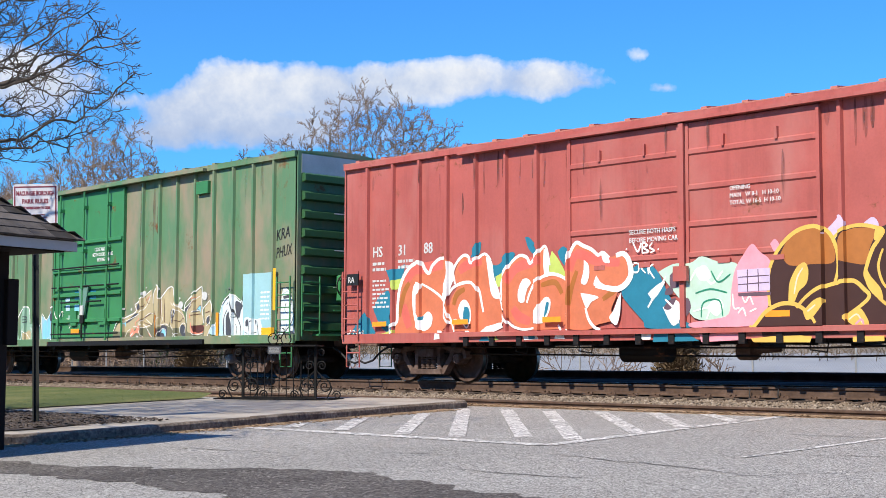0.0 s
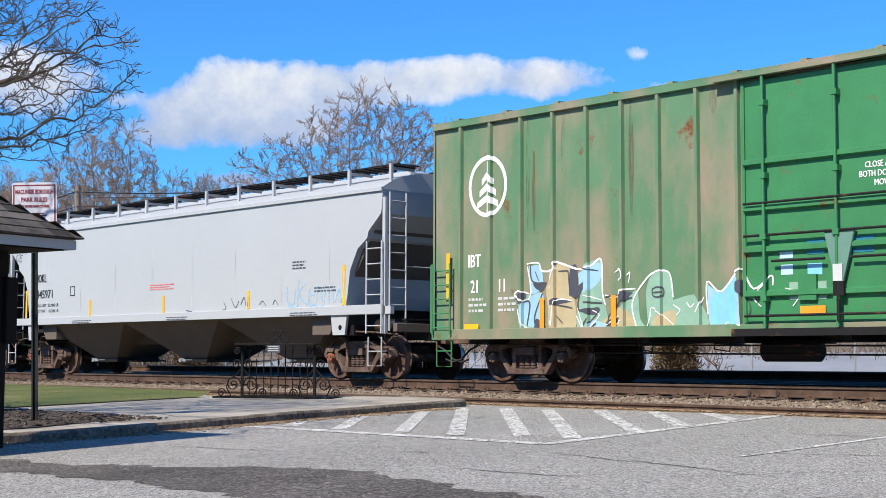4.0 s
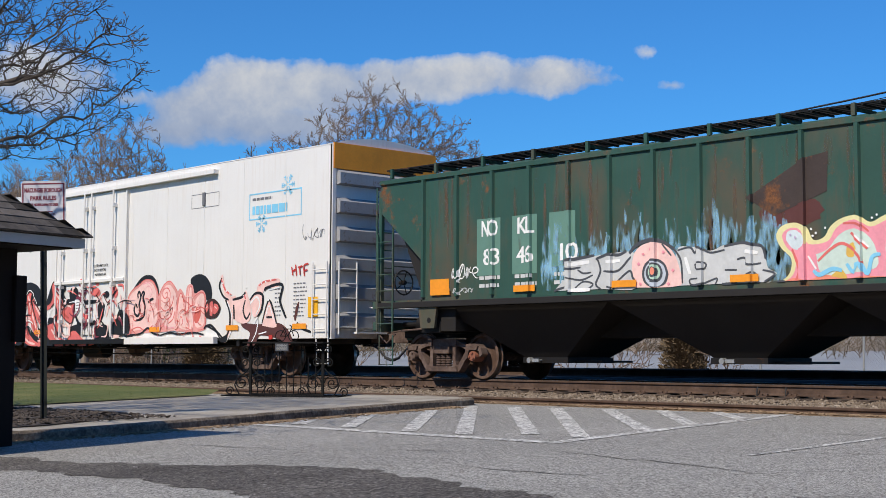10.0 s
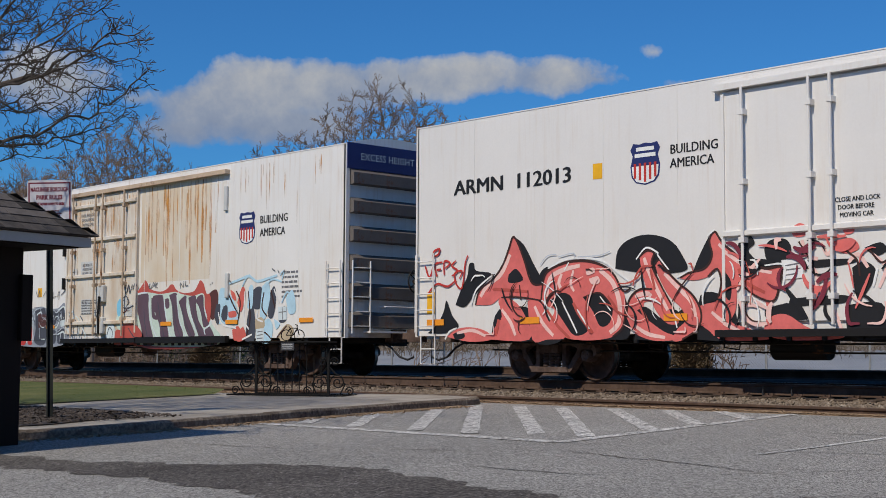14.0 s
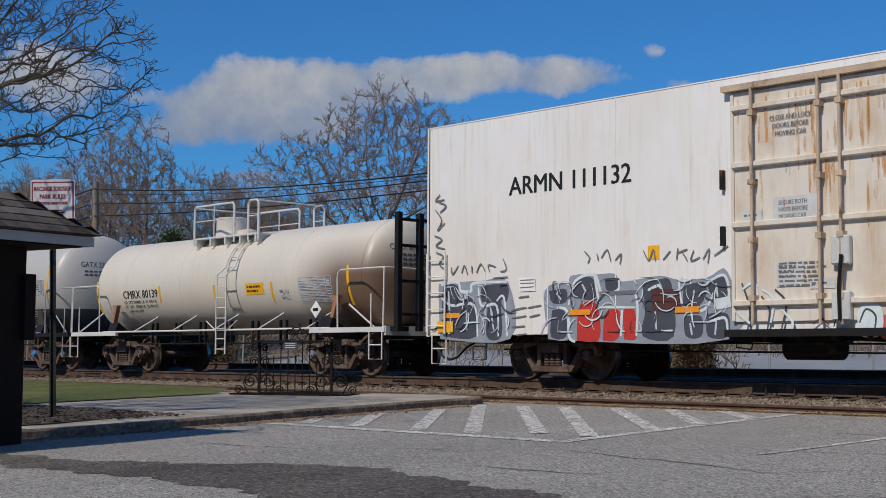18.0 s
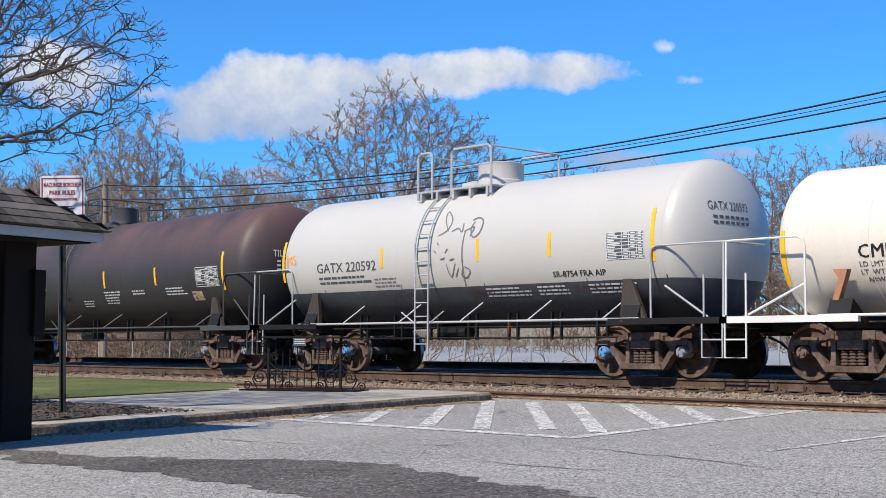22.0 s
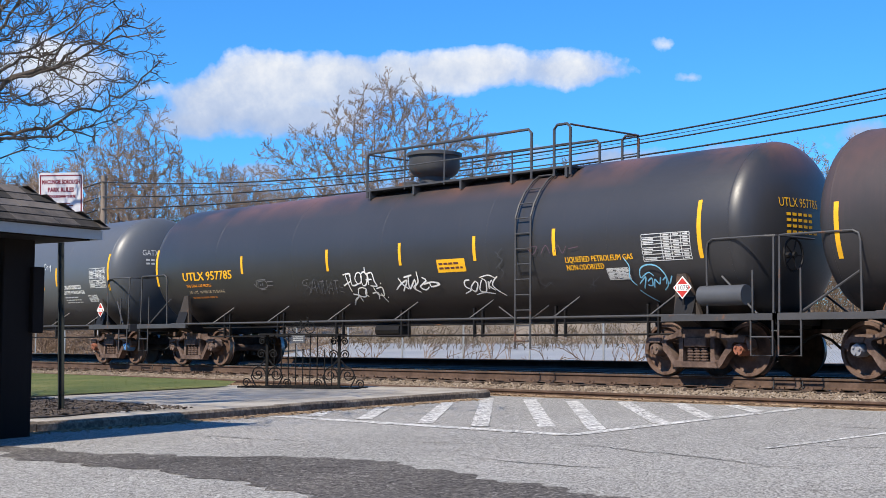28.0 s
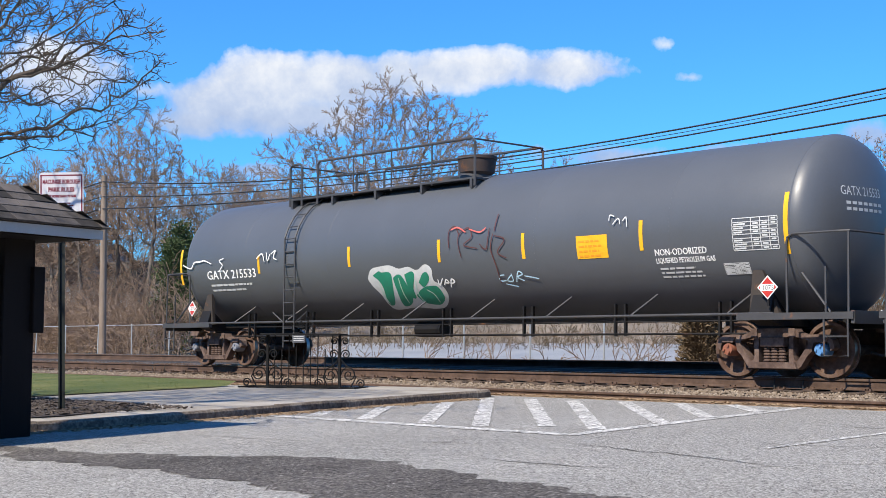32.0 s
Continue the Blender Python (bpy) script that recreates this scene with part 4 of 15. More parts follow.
# ---- fence, pole, wires ----
def make_fence():
    f = thing("chain_link_fence", "galvanised chain-link fence along the railway", "fence")
    y, h = 32.0, 1.83
    bm = B()
    tube(bm, (0, 0, 0), (0, 0, h), 0.03, 8)
    lathe(bm, [(h, 0.036), (h + 0.03, 0.03), (h + 0.05, 0.005)], 8, "z")
    post = mesh(bm, "post", M["galv"], 40)
    x = -95.0
    while x < 15:
        p = new("post", post)
        p.parent, p.location = f, (x, y, 0)
        p.rotation_euler = (math.sin(x) * 0.012, math.cos(x * 3) * 0.012, 0)
        x += 3.05
    bm = B()
    tube(bm, (-95, y, h - 0.02), (15, y, h - 0.02), 0.02, 6)
    part("top_rail", bm, M["galv"], f)
    V, Fs = [], []
    w = 0.004

    def wire(a, b):
        k = len(V)
        V.extend([(a[0] - w, y + 0.03, a[1]), (a[0] + w, y + 0.026, a[1]), (b[0] + w, y + 0.026, b[1]), (b[0] - w, y + 0.03, b[1])])
        Fs.append((k, k + 1, k + 2, k + 3))
    top = h - 0.04
    x = -66.0
    while x < -12:
        wire((x, 0.03), (x + top, top))
        wire((x, top), (x + top, 0.03))
        x += 0.10
    me = bpy.data.meshes.new("mesh_wire")
    me.from_pydata(V, [], Fs)
    me.materials.append(M["galv"])
    part("mesh_wire", me, None, f, "woven wire mesh")


def make_poles():
    pole = thing("utility_pole", "weathered wooden utility pole with cross wires", "utility pole")
    bm = B()
    tube(bm, (-56.5, 31.2, -0.1), (-56.7, 31.2, 8.5), 0.17, 12, 0.13)
    part("pole", bm, M["pole"], pole, smooth=50)
    for z in (8.2, 7.5, 6.9):
        bm = B()
        lathe(bm, [(0, 0.03), (0.05, 0.05), (0.1, 0.03), (0.14, 0.045)], 8, "z", (-56.7, 31.0, z))
        part("insulator", bm, M["galv"], pole)
    far = thing("utility_pole", "weathered wooden utility pole farther along the line", "utility pole")
    bm = B()
    tube(bm, (-8.0, 31.2, -0.1), (-8.0, 31.2, 8.6), 0.17, 12, 0.13)
    part("pole", bm, M["pole"], far, smooth=50)
    for k, (za, zm, zb, r) in enumerate(((8.22, 6.85, 8.1, 0.026), (7.55, 6.62, 7.75, 0.022), (7.0, 6.3, 7.15, 0.026), (8.0, 6.75, 7.92, 0.010))):
        bm = B()
        pts = []
        for i in range(25):
            f = i / 24
            x = -56.7 + 48.7 * f
            z = za + (zb - za) * f - 4 * (((za + zb) / 2) - zm) * f * (1 - f)
            pts.append((x, 31.1, z))
        pipe(bm, pts, r, 5)
        pipe(bm, [(-56.7 - 48 * i / 8, 31.1, za - 4 * 1.2 * (i / 8) * (1 - i / 8)) for i in range(9)], r, 5)
        pipe(bm, [(-8 + 40 * i / 8, 31.1, zb - 4 * 1.2 * (i / 8) * (1 - i / 8)) for i in range(9)], r, 5)
        thing("overhead_wire", "black overhead wire along the railway", "cable", bm=bm, mat=M["hose"])


# ---- kiosk, sign, iron stand, houses ----
def make_kiosk():
    k = thing("notice_kiosk", "dark brown timber notice kiosk with a shingled hip roof", "kiosk")
    x0, x1, y0, y1, ze = -16.02, -14.676, 3.8, 8.003, 2.05
    k.matrix_basis = Matrix.Translation((-15.5, 7.35, 0)) @ Matrix.Rotation(radians(12), 4, "Z") @ Matrix.Translation((15.5, -7.35, 0))
    cx, g = (x0 + x1) / 2, lambda y: lot_z(y) - 0.05
    for px, py in ((-15.5, 7.35), (-15.5, 4.7)):
        bm = B()
        box(bm, px - 0.17, px + 0.17, py - 0.22, py + 0.22, g(py), ze + 0.02)
        part("post", bm, M["timber_brown"], k, bevel=0.012)
    bm = B()
    box(bm, -15.62, -15.5, 5.1, 7.15, g(6), 0.62)
    part("wall_panel", bm, M["timber_brown"], k, bevel=0.01)
    bm = B()
    for a, b, c, d in ((5.1, 7.15, 0.62, 0.72), (5.1, 7.15, 1.55, 1.75), (5.1, 5.2, 0.72, 1.55), (7.02, 7.15, 0.72, 1.55)):
        box(bm, -15.62, -15.42, a, b, c, d)
    part("display_frame", bm, M["timber_brown"], k)
    bm = B()
    box(bm, -15.60, -15.56, 5.2, 7.02, 0.72, 1.55)
    board = part("notice_board", bm, M["fascia"], k, "pale notice board behind the frame")
    random.seed(2)
    for i in range(7):
        bm = B()
        y, z = 5.25 + i * 0.25, random.uniform(0.78, 0.95)
        box(bm, -15.556, -15.552, y, y + 0.2, z, z + random.uniform(0.28, 0.5))
        part("notice", bm, M["sheet"] if i % 2 == 0 else M["white"], board)
    bm = B()
    box(bm, -15.38, -15.26, 7.5, 7.66, 1.0 - 0.05, 1.72)
    part("leaflet_box", bm, M["timber_brown"], k, bevel=0.01)
    bm = B()
    box(bm, x0 + 0.1, x1 - 0.1, y0 + 0.1, y1 - 0.1, ze - 0.02, ze)
    part("soffit", bm, M["timber_brown"], k)
    bm = B()
    for a in ((x0, x1, y0, y0 + 0.03), (x0, x1, y1 - 0.03, y1), (x0, x0 + 0.03, y0 + 0.03, y1 - 0.03), (x1 - 0.03, x1, y0 + 0.03, y1 - 0.03)):
        box(bm, *a, ze - 0.01, ze + 0.10)
    part("fascia", bm, M["fascia"], k, "white fascia board")
    # roof: courses of separate shingles on four slopes
    rise, half = 0.47, (x1 - x0) / 2 + 0.04
    roof = None
    bm = B()
    zt, zb = ze + 0.12 + rise, ze + 0.115
    ridge = [(cx, y0 + half, zt - 0.02), (cx, y1 - half, zt - 0.02)]
    cs = [(x0 - 0.04, y0 - 0.04, zb), (x1 + 0.04, y0 - 0.04, zb), (x1 + 0.04, y1 + 0.04, zb), (x0 - 0.04, y1 + 0.04, zb)]
    vs = [bm.verts.new(p) for p in cs + ridge]
    for q in ((0, 1, 4), (1, 2, 5, 4), (2, 3, 5), (3, 0, 4, 5), (3, 2, 1, 0)):
        bm.faces.new([vs[i] for i in q])
    roof = part("roof", bm, M["shingle"], k, "grey-brown asphalt shingle roof")
    rows = 5

    def slab(o, u, v, w, name="shingle"):
        """A thin shingle: origin, across, down the slope, lift."""
        b = B()
        n = u.cross(v).normalized()
        if n.z < 0:
            n = -n
        pts = [o, o + u, o + u + v, o + v]
        lo = [b.verts.new(p + n * 0.004) for p in pts]
        hi = [b.verts.new(p + n * (0.008 + (w if i > 1 else 0))) for i, p in enumerate(pts)]
        b.faces.new(hi)
        for i in range(4):
            b.faces.new((lo[i], lo[(i + 1) % 4], hi[(i + 1) % 4], hi[i]))
        part(name, b, M["shingle"], roof)
    random.seed(8)
    for r in range(rows):
        f0, f1 = r / rows, (r + 1) / rows + 0.02
        # the slope that faces the car park (+x) and the two ends
        ya, yb = y0 - 0.05 + half * (1 - f1), y1 + 0.05 - half * (1 - f1)
        xr, xe = cx, x1 + 0.05
        za = zt - rise * f0
        sx, sz = (xe - xr) / rows, -rise / rows
        y = ya - (0.15 if r % 2 else 0)
        while y < yb:
            w = min(0.3, yb - y)
            s = max(y, ya)
            if y + w - s > 0.03:
                slab(Vector((xr + sx * r, s, za)), Vector((0, y + w - s - 0.006, 0)), Vector((sx * 1.08, 0, sz * 1.08)), random.uniform(0.008, 0.014))
            y += 0.3
        xa, xb = cx - half * f1, cx + half * f1
        x = xa
        yr = y1 + 0.05 - half
        while x < xb:
            w = min(0.3, xb - x)
            if w > 0.03:
                slab(Vector((x, yr + (half / rows) * r, za)), Vector((w - 0.006, 0, 0)), Vector((0, half / rows * 1.08, sz * 1.08)), random.uniform(0.008, 0.014))
            x += 0.3


def letters(text, size, mat, name="lettering", fat=0.0, spacing=1.0, narrow=1.0):
    """Flat lettering in the built-in font as a mesh in the xz plane, facing -y; origin at its lower left."""
    cu = bpy.data.curves.new("text", "FONT")
    cu.body, cu.size, cu.offset, cu.space_character = text, size / 0.73, fat, spacing
    cu.resolution_u = 2
    ob = bpy.data.objects.new("text", cu)
    me = bpy.data.meshes.new_from_object(ob)
    me.name = name
    me.transform(Matrix.Diagonal((narrow, 1, 1, 1)))
    me.transform(Matrix.Rotation(radians(90), 4, "X"))
    bpy.data.objects.remove(ob)
    bpy.data.curves.remove(cu)
    me.materials.clear()
    me.materials.append(mat)
    return me


def make_sign():
    up = 0.08
    s = thing("park_sign", "white park rules sign with a red border on a steel post", "sign")
    px, py = -18.05, 9.36
    m = pose(px, py, lot_z(py) + KERB_UP + 0.15, 0, -1.5, 50)
    s.matrix_basis = m
    bm = B()
    prism(bm, [(-0.045, -0.004), (-0.027, -0.004), (-0.022, 0.026), (0.022, 0.026), (0.027, -0.004), (0.045, -0.004), (0.045, 0.0), (0.03, 0.0), (0.026, 0.03), (-0.026, 0.03), (-0.03, 0.0), (-0.045, 0.0)], -0.12, 3.05, "z")
    post = part("post", bm, M["post"], s, "green-black perforated steel post")
    for i in range(28):
        bm = B()
        box(bm, -0.006, 0.006, -0.006, -0.003, 0.1 + i * 0.1, 0.115 + i * 0.1)
        part("bolt_hole", bm, M["black_steel"], post)
    bm = B()
    prism(bm, rounded(0.61, 0.92, 0.04, 0, 2.24), -0.016, -0.012)
    plate = part("plate", bm, M["sign_face"], s, "white aluminium sign plate")
    bm = B()
    for w, h, a, b in ((0.58, 0.018, 0, 3.11), (0.58, 0.018, 0, 2.265), ):
        box(bm, -w / 2, w / 2, -0.019, -0.0165, b, b + h)
    for x in (-0.29, 0.272):
        box(bm, x, x + 0.018, -0.019, -0.0165, 2.283, 3.11)
    part("border", bm, M["maroon"], plate)
    for text, z, h, nar in (("MACUNGIE BOROUGH", 3.0, 0.062, 0.52), ("PARK RULES", 2.89, 0.062, 0.36), ("PARK HOURS DAWN TO DUSK", 2.81, 0.034, 0.42)):
        me = letters(text, h, M["maroon"], fat=0.004)
        xs = [v.co.x for v in me.vertices]
        me.transform(Matrix.Diagonal((nar / (max(xs) - min(xs)), 1, 1, 1)))
        xs = [v.co.x for v in me.vertices]
        me.transform(Matrix.Translation((-(max(xs) + min(xs)) / 2, -0.0185, z)))
        part("lettering", me, None, plate)
    bm = B()
    random.seed(3)
    for i in range(13):
        w = random.uniform(0.2, 0.44)
        z = 2.72 - i * 0.033
        box(bm, -w / 2, w / 2, -0.0185, -0.0165, z, z + 0.014)
    part("small_print", bm, M["maroon"], plate)


def rounded(w, h, r, cx=0.0, z0=0.0, n=4):
    pts = []
    for x, z, a0 in ((cx + w / 2 - r, z0 + r, -90), (cx + w / 2 - r, z0 + h - r, 0), (cx - w / 2 + r, z0 + h - r, 90), (cx - w / 2 + r, z0 + r, 180)):
        for i in range(n + 1):
            a = radians(a0 + 90 * i / n)
            pts.append((x + r * math.cos(a), z + r * math.sin(a)))
    return pts


def spiral(cx, cz, r0, turns, start, hand=1, y=0.0, n=26):
    return [(cx + r0 * (1 - 0.8 * i / n) * math.cos(start + hand * turns * math.tau * i / n), y, cz + r0 * (1 - 0.8 * i / n) * math.sin(start + hand * turns * math.tau * i / n)) for i in range(n + 1)]


def make_iron_stand():
    s = thing("iron_plant_stand", "black wrought-iron stand with scrollwork and a small bicycle on top", "iron stand")
    s.matrix_basis = pose(-21.05, 15.75, lot_z(15.75) + KERB_UP, 0, 0, 30)
    hw, h = 0.72, 1.0
    bm = B()
    box(bm, -hw - 0.08, hw + 0.08, -0.2, 0.2, h - 0.03, h)
    part("tray", bm, M["iron"], s, bevel=0.006)
    for x in (-hw, hw):
        bm = B()
        box(bm, x - 0.022, x + 0.022, -0.022, 0.022, 0, h)
        p = part("post", bm, M["iron"], s)
        for hand in (-1, 1):
            for cz, r in ((0.25, 0.15), (0.62, 0.09), (0.86, 0.075)):
                bm = B()
                pts = spiral(x + hand * (r + 0.03), cz, r, 1.6, math.pi if hand > 0 else 0, -hand)
                pipe(bm, pts, 0.012, 6)
                part("scroll", bm, M["iron"], p)
            bm = B()
            pipe(bm, [(x + hand * 0.03, 0, 0.52), (x + hand * 0.12, 0, 0.42), (x + hand * 0.26, 0, 0.35), (x + hand * 0.32, 0, 0.2), (x + hand * 0.22, 0, 0.02)], 0.013, 6)
            part("brace", bm, M["iron"], p)
            bm = B()
            pipe(bm, spiral(x + hand * 0.42, 0.09, 0.085, 1.5, math.pi if hand > 0 else 0, -hand), 0.012, 6)
            part("foot_scroll", bm, M["iron"], p)
    for i in range(9):
        x = -hw + (i + 1) * 2 * hw / 10
        bm = B()
        tube(bm, (x, 0, 0.03), (x, 0, h - 0.03 - (0.25 if i % 3 == 1 else 0)), 0.010, 6)
        part("bar", bm, M["iron"], s)
    bm = B()
    for y in (-0.34, 0.34):
        box(bm, -1.15, 1.15, y - 0.02, y + 0.02, 0, 0.03)
    for x in (-1.15, 1.11):
        box(bm, x, x + 0.04, -0.32, 0.32, 0, 0.03)
    box(bm, -hw, hw, -0.015, 0.015, 0.03, 0.055)
    part("base_frame", bm, M["iron"], s)
    bm = B()
    box(bm, -0.13, 0.13, -0.235, -0.22, h - 0.17, h - 0.03)
    plq = part("plaque", bm, M["dkgrey"], s, "small dark plaque with pale lines")
    for i in range(3):
        bm = B()
        box(bm, -0.1, 0.1, -0.239, -0.236, h - 0.065 - i * 0.035, h - 0.055 - i * 0.035)
        part("text_bar", bm, M["fadewhite"], plq)
    bm = B()
    for x in (-0.13, 0.13):
        pipe(bm, [(x + 0.1 * math.cos(a * math.tau / 16), 0, h + 0.11 + 0.1 * math.sin(a * math.tau / 16)) for a in range(17)], 0.009, 5)
    for a, b in (((-0.13, 0.11), (-0.05, 0.24)), ((-0.05, 0.24), (0.09, 0.24)), ((0.13, 0.11), (0.08, 0.29)), ((-0.05, 0.24), (0.01, 0.11)), ((0.01, 0.11), (0.09, 0.24)), ((-0.13, 0.11), (0.01, 0.11)), ((-0.08, 0.27), (-0.05, 0.24)), ((0.05, 0.31), (0.10, 0.29))):
        tube(bm, (a[0], 0, h + a[1]), (b[0], 0, h + b[1]), 0.009, 5)
    part("bicycle_ornament", bm, M["iron"], s, "small iron bicycle ornament")


def make_houses():
    for x, y, w, h, turn, roofc in ((-101, 51, 9, 4.6, 25, "shingle"), (-96, 56, 6, 3.6, 25, "shingle"), (-110, 58, 10, 5.2, 15, "shingle")):
        hs = thing("house", "white house seen through bare brush", "house", at=pose(x, y, bank_z(y), 0, 0, turn))
        bm = B()
        box(bm, -w / 2, w / 2, -3, 3, 0, h)
        prism(bm, [(-3, h), (3, h), (0, h + 2.1)], -w / 2, w / 2, "x")
        part("wall", bm, M["fascia"], hs)
        bm = B()
        for sgn in (-1, 1):
            vs = [(-w / 2 - .3, sgn * 3.4, h - .25), (w / 2 + .3, sgn * 3.4, h - .25), (w / 2 + .3, 0, h + 2.15), (-w / 2 - .3, 0, h + 2.15)]
            lo = [bm.verts.new(v) for v in vs]
            hi = [bm.verts.new((v[0], v[1], v[2] + 0.12)) for v in vs]
            bm.faces.new(lo)
            bm.faces.new(hi)
            for i in range(4):
                bm.faces.new((lo[i], lo[(i + 1) % 4], hi[(i + 1) % 4], hi[i]))
        part("roof", bm, M["shingle"], hs)
        for i in range(3):
            for z in (1.0, 3.0)[: 2 if h > 4 else 1]:
                bm = B()
                xx = -w / 2 + (i + 0.7) * w / 3.4
                box(bm, xx - 0.45, xx + 0.45, -3.03, -2.98, z, z + 1.2)
                part("window", bm, M["dkgrey"], hs)



make_trees()
make_brush()
make_fence()
make_poles()
make_kiosk()
make_sign()
make_iron_stand()
make_houses()


# ---- paint and lettering on curved or ribbed sides ----
class Skin:
    """The near side of a car as a sheet over (x, z): place() lifts a point off it."""

    def __init__(self, y=1.5, ribs=(), rib_w=0.10, rib_d=0.07, tank=None, raised=()):
        self.y, self.ribs, self.rw, self.rd, self.tank, self.raised = y, ribs, rib_w, rib_d, tank, raised
        self.xcuts = [r + s * (rib_w / 2 + e) for r in ribs for s in (-1, 1) for e in (0.0, 0.012)]
        self.xcuts += [v for a, b, d in raised for v in (a - 0.012, a, b, b + 0.012)]
        self.zcuts = []

    def place(self, x, z, lift):
        if self.tank:
            axis, rad = self.tank
            th = (z - axis) / rad
            return Vector((x, -(rad + lift) * math.cos(th), axis + (rad + lift) * math.sin(th)))
        y = self.y
        for r in self.ribs:
            if abs(x - r) <= self.rw / 2 + 0.004:
                y += self.rd
        for a, b, d in self.raised:
            if a - 0.004 <= x <= b + 0.004:
                y += d
        return Vector((x, -(y + lift), z))


def drape(me, skin, lift):
    """Lay a flat xz mesh on a skin."""
    bm = B()
    bm.from_mesh(me)
    xs = [v.co.x for v in bm.verts]
    if xs:
        lo, hi = min(xs), max(xs)
        for c in skin.xcuts:
            if lo < c < hi:
                bmesh.ops.bisect_plane(bm, geom=bm.verts[:] + bm.edges[:] + bm.faces[:], plane_co=(c, 0, 0), plane_no=(1, 0, 0))
        if skin.tank:
            zs = [v.co.z for v in bm.verts]
            n = int((max(zs) - min(zs)) / 0.12)
            for i in range(1, n + 1):
                bmesh.ops.bisect_plane(bm, geom=bm.verts[:] + bm.edges[:] + bm.faces[:], plane_co=(0, 0, min(zs) + i * (max(zs) - min(zs)) / (n + 1)), plane_no=(0, 0, 1))
    for v in bm.verts:
        v.co = skin.place(v.co.x, v.co.z, lift + v.co.y)
    bm.to_mesh(me)
    bm.free()
    return me


def write(car, skin, text, x, z, h, mat, narrow=0.9, lift=0.006, name="lettering", fat=0.0, width=None, slant=0.0, bold=1.0):
    """Lettering on a car's side; x, z is its lower left corner."""
    me = letters(text, h, mat, name, fat, narrow=narrow)
    if width:
        xs = [v.co.x for v in me.vertices]
        me.transform(Matrix.Diagonal((width / (max(xs) - min(xs)), 1, 1, 1)))
    if slant:
        me.transform(Matrix(((1, 0, slant * 0.5, 0), (0, 1, 0, 0), (slant, 0, 1, 0), (0, 0, 0, 1))))
    me.transform(Matrix.Translation((x, 0, z)))
    # a heavy face: the same letters laid twice, a stroke's breadth apart
    b = 0.028 * h * bold
    two = me.copy()
    me.transform(Matrix.Translation((-b, 0, 0)))
    two.transform(Matrix.Translation((b, -0.001, b * 0.5)))
    return part(name, drape(join_mesh([(me, 0), (two, 0)], name, [mat]), skin, lift + 0.001), None, car)


def flat(poly, name, mat):
    bm = B()
    bm.faces.new([bm.verts.new((p[0], 0, p[1])) for p in poly])
    return mesh(bm, name, mat)


def patch(car, skin, x0, x1, z0, z1, mat, name="panel_mark", label="", lift=0.005, r=0.0):
    poly = rounded(x1 - x0, z1 - z0, r, (x0 + x1) / 2, z0) if r else [(x0, z0), (x1, z0), (x1, z1), (x0, z1)]
    return part(name, drape(flat(poly, name, mat), skin, lift), None, car, label)


def bars(car, skin, x, z, w, n, h, gap, mat, seed=0, name="small_print", lift=0.006):
    """Small print that cannot be read: plain bars."""
    random.seed(seed)
    bm = B()
    for i in range(n):
        zz = z - i * gap
        xx = x
        end = x + w * random.uniform(0.7, 1.0)
        while xx < end:
            q = min(xx + random.uniform(0.06, 0.2) * w ** 0.5, end)
            bm.faces.new([bm.verts.new((a, 0, b)) for a, b in ((xx, zz), (q, zz), (q, zz + h), (xx, zz + h))])
            xx = q + 0.03
    return tagged(part(name, drape(mesh(bm, name, mat), skin, lift), None, car), kind="stuff")


def join_mesh(parts_, name, mats):
    """Several small meshes as one, each with its material slot."""
    V, Fs, Mi = [], [], []
    for me, mi in parts_:
        k = len(V)
        V += [tuple(v.co) for v in me.vertices]
        for p in me.polygons:
            Fs.append([k + i for i in p.vertices])
            Mi.append(mi)
    me = bpy.data.meshes.new(name)
    me.from_pydata(V, [], Fs)
    for m in mats:
        me.materials.append(m)
    me.polygons.foreach_set("material_index", Mi)
    return me


def blob(x, z, rx, rz, rng, n=18, rough=0.18):
    return [(x + rx * (1 + rng.uniform(-rough, rough)) * math.cos(i * math.tau / n), z + rz * (1 + rng.uniform(-rough, rough)) * math.sin(i * math.tau / n)) for i in range(n)]


def stroke(pts, w):
    """A painted line with pointed ends."""
    out, back = [], []
    for i, p in enumerate(pts):
        a, b = pts[max(i - 1, 0)], pts[min(i + 1, len(pts) - 1)]
        d = Vector((b[0] - a[0], b[1] - a[1])).normalized()
        k = w * (0.35 + 0.65 * math.sin(math.pi * (i + 0.5) / len(pts)))
        out.append((p[0] - d.y * k, p[1] + d.x * k))
        back.append((p[0] + d.y * k, p[1] - d.x * k))
    return out + back[::-1]


def strip(pts, w, mat, name="stroke"):
    bm = B()
    o = stroke(pts, w)
    n = len(pts)
    vs = [bm.verts.new((p[0], 0, p[1])) for p in o]
    for i in range(n - 1):
        bm.faces.new((vs[i], vs[i + 1], vs[2 * n - 2 - i], vs[2 * n - 1 - i]))
    return mesh(bm, name, mat)


def curve(pts, n=5):
    """A smooth line through points."""
    P = [pts[0]] + list(pts) + [pts[-1]]
    out = []
    for i in range(1, len(P) - 2):
        for k in range(n):
            t = k / n
            out.append(tuple(0.5 * (2 * P[i][c] + (P[i + 1][c] - P[i - 1][c]) * t + (2 * P[i - 1][c] - 5 * P[i][c] + 4 * P[i + 1][c] - P[i + 2][c]) * t * t
                                    + (3 * P[i][c] - P[i - 1][c] - 3 * P[i + 1][c] + P[i + 2][c]) * t ** 3) for c in (0, 1)))
    return out + [tuple(pts[-1])]


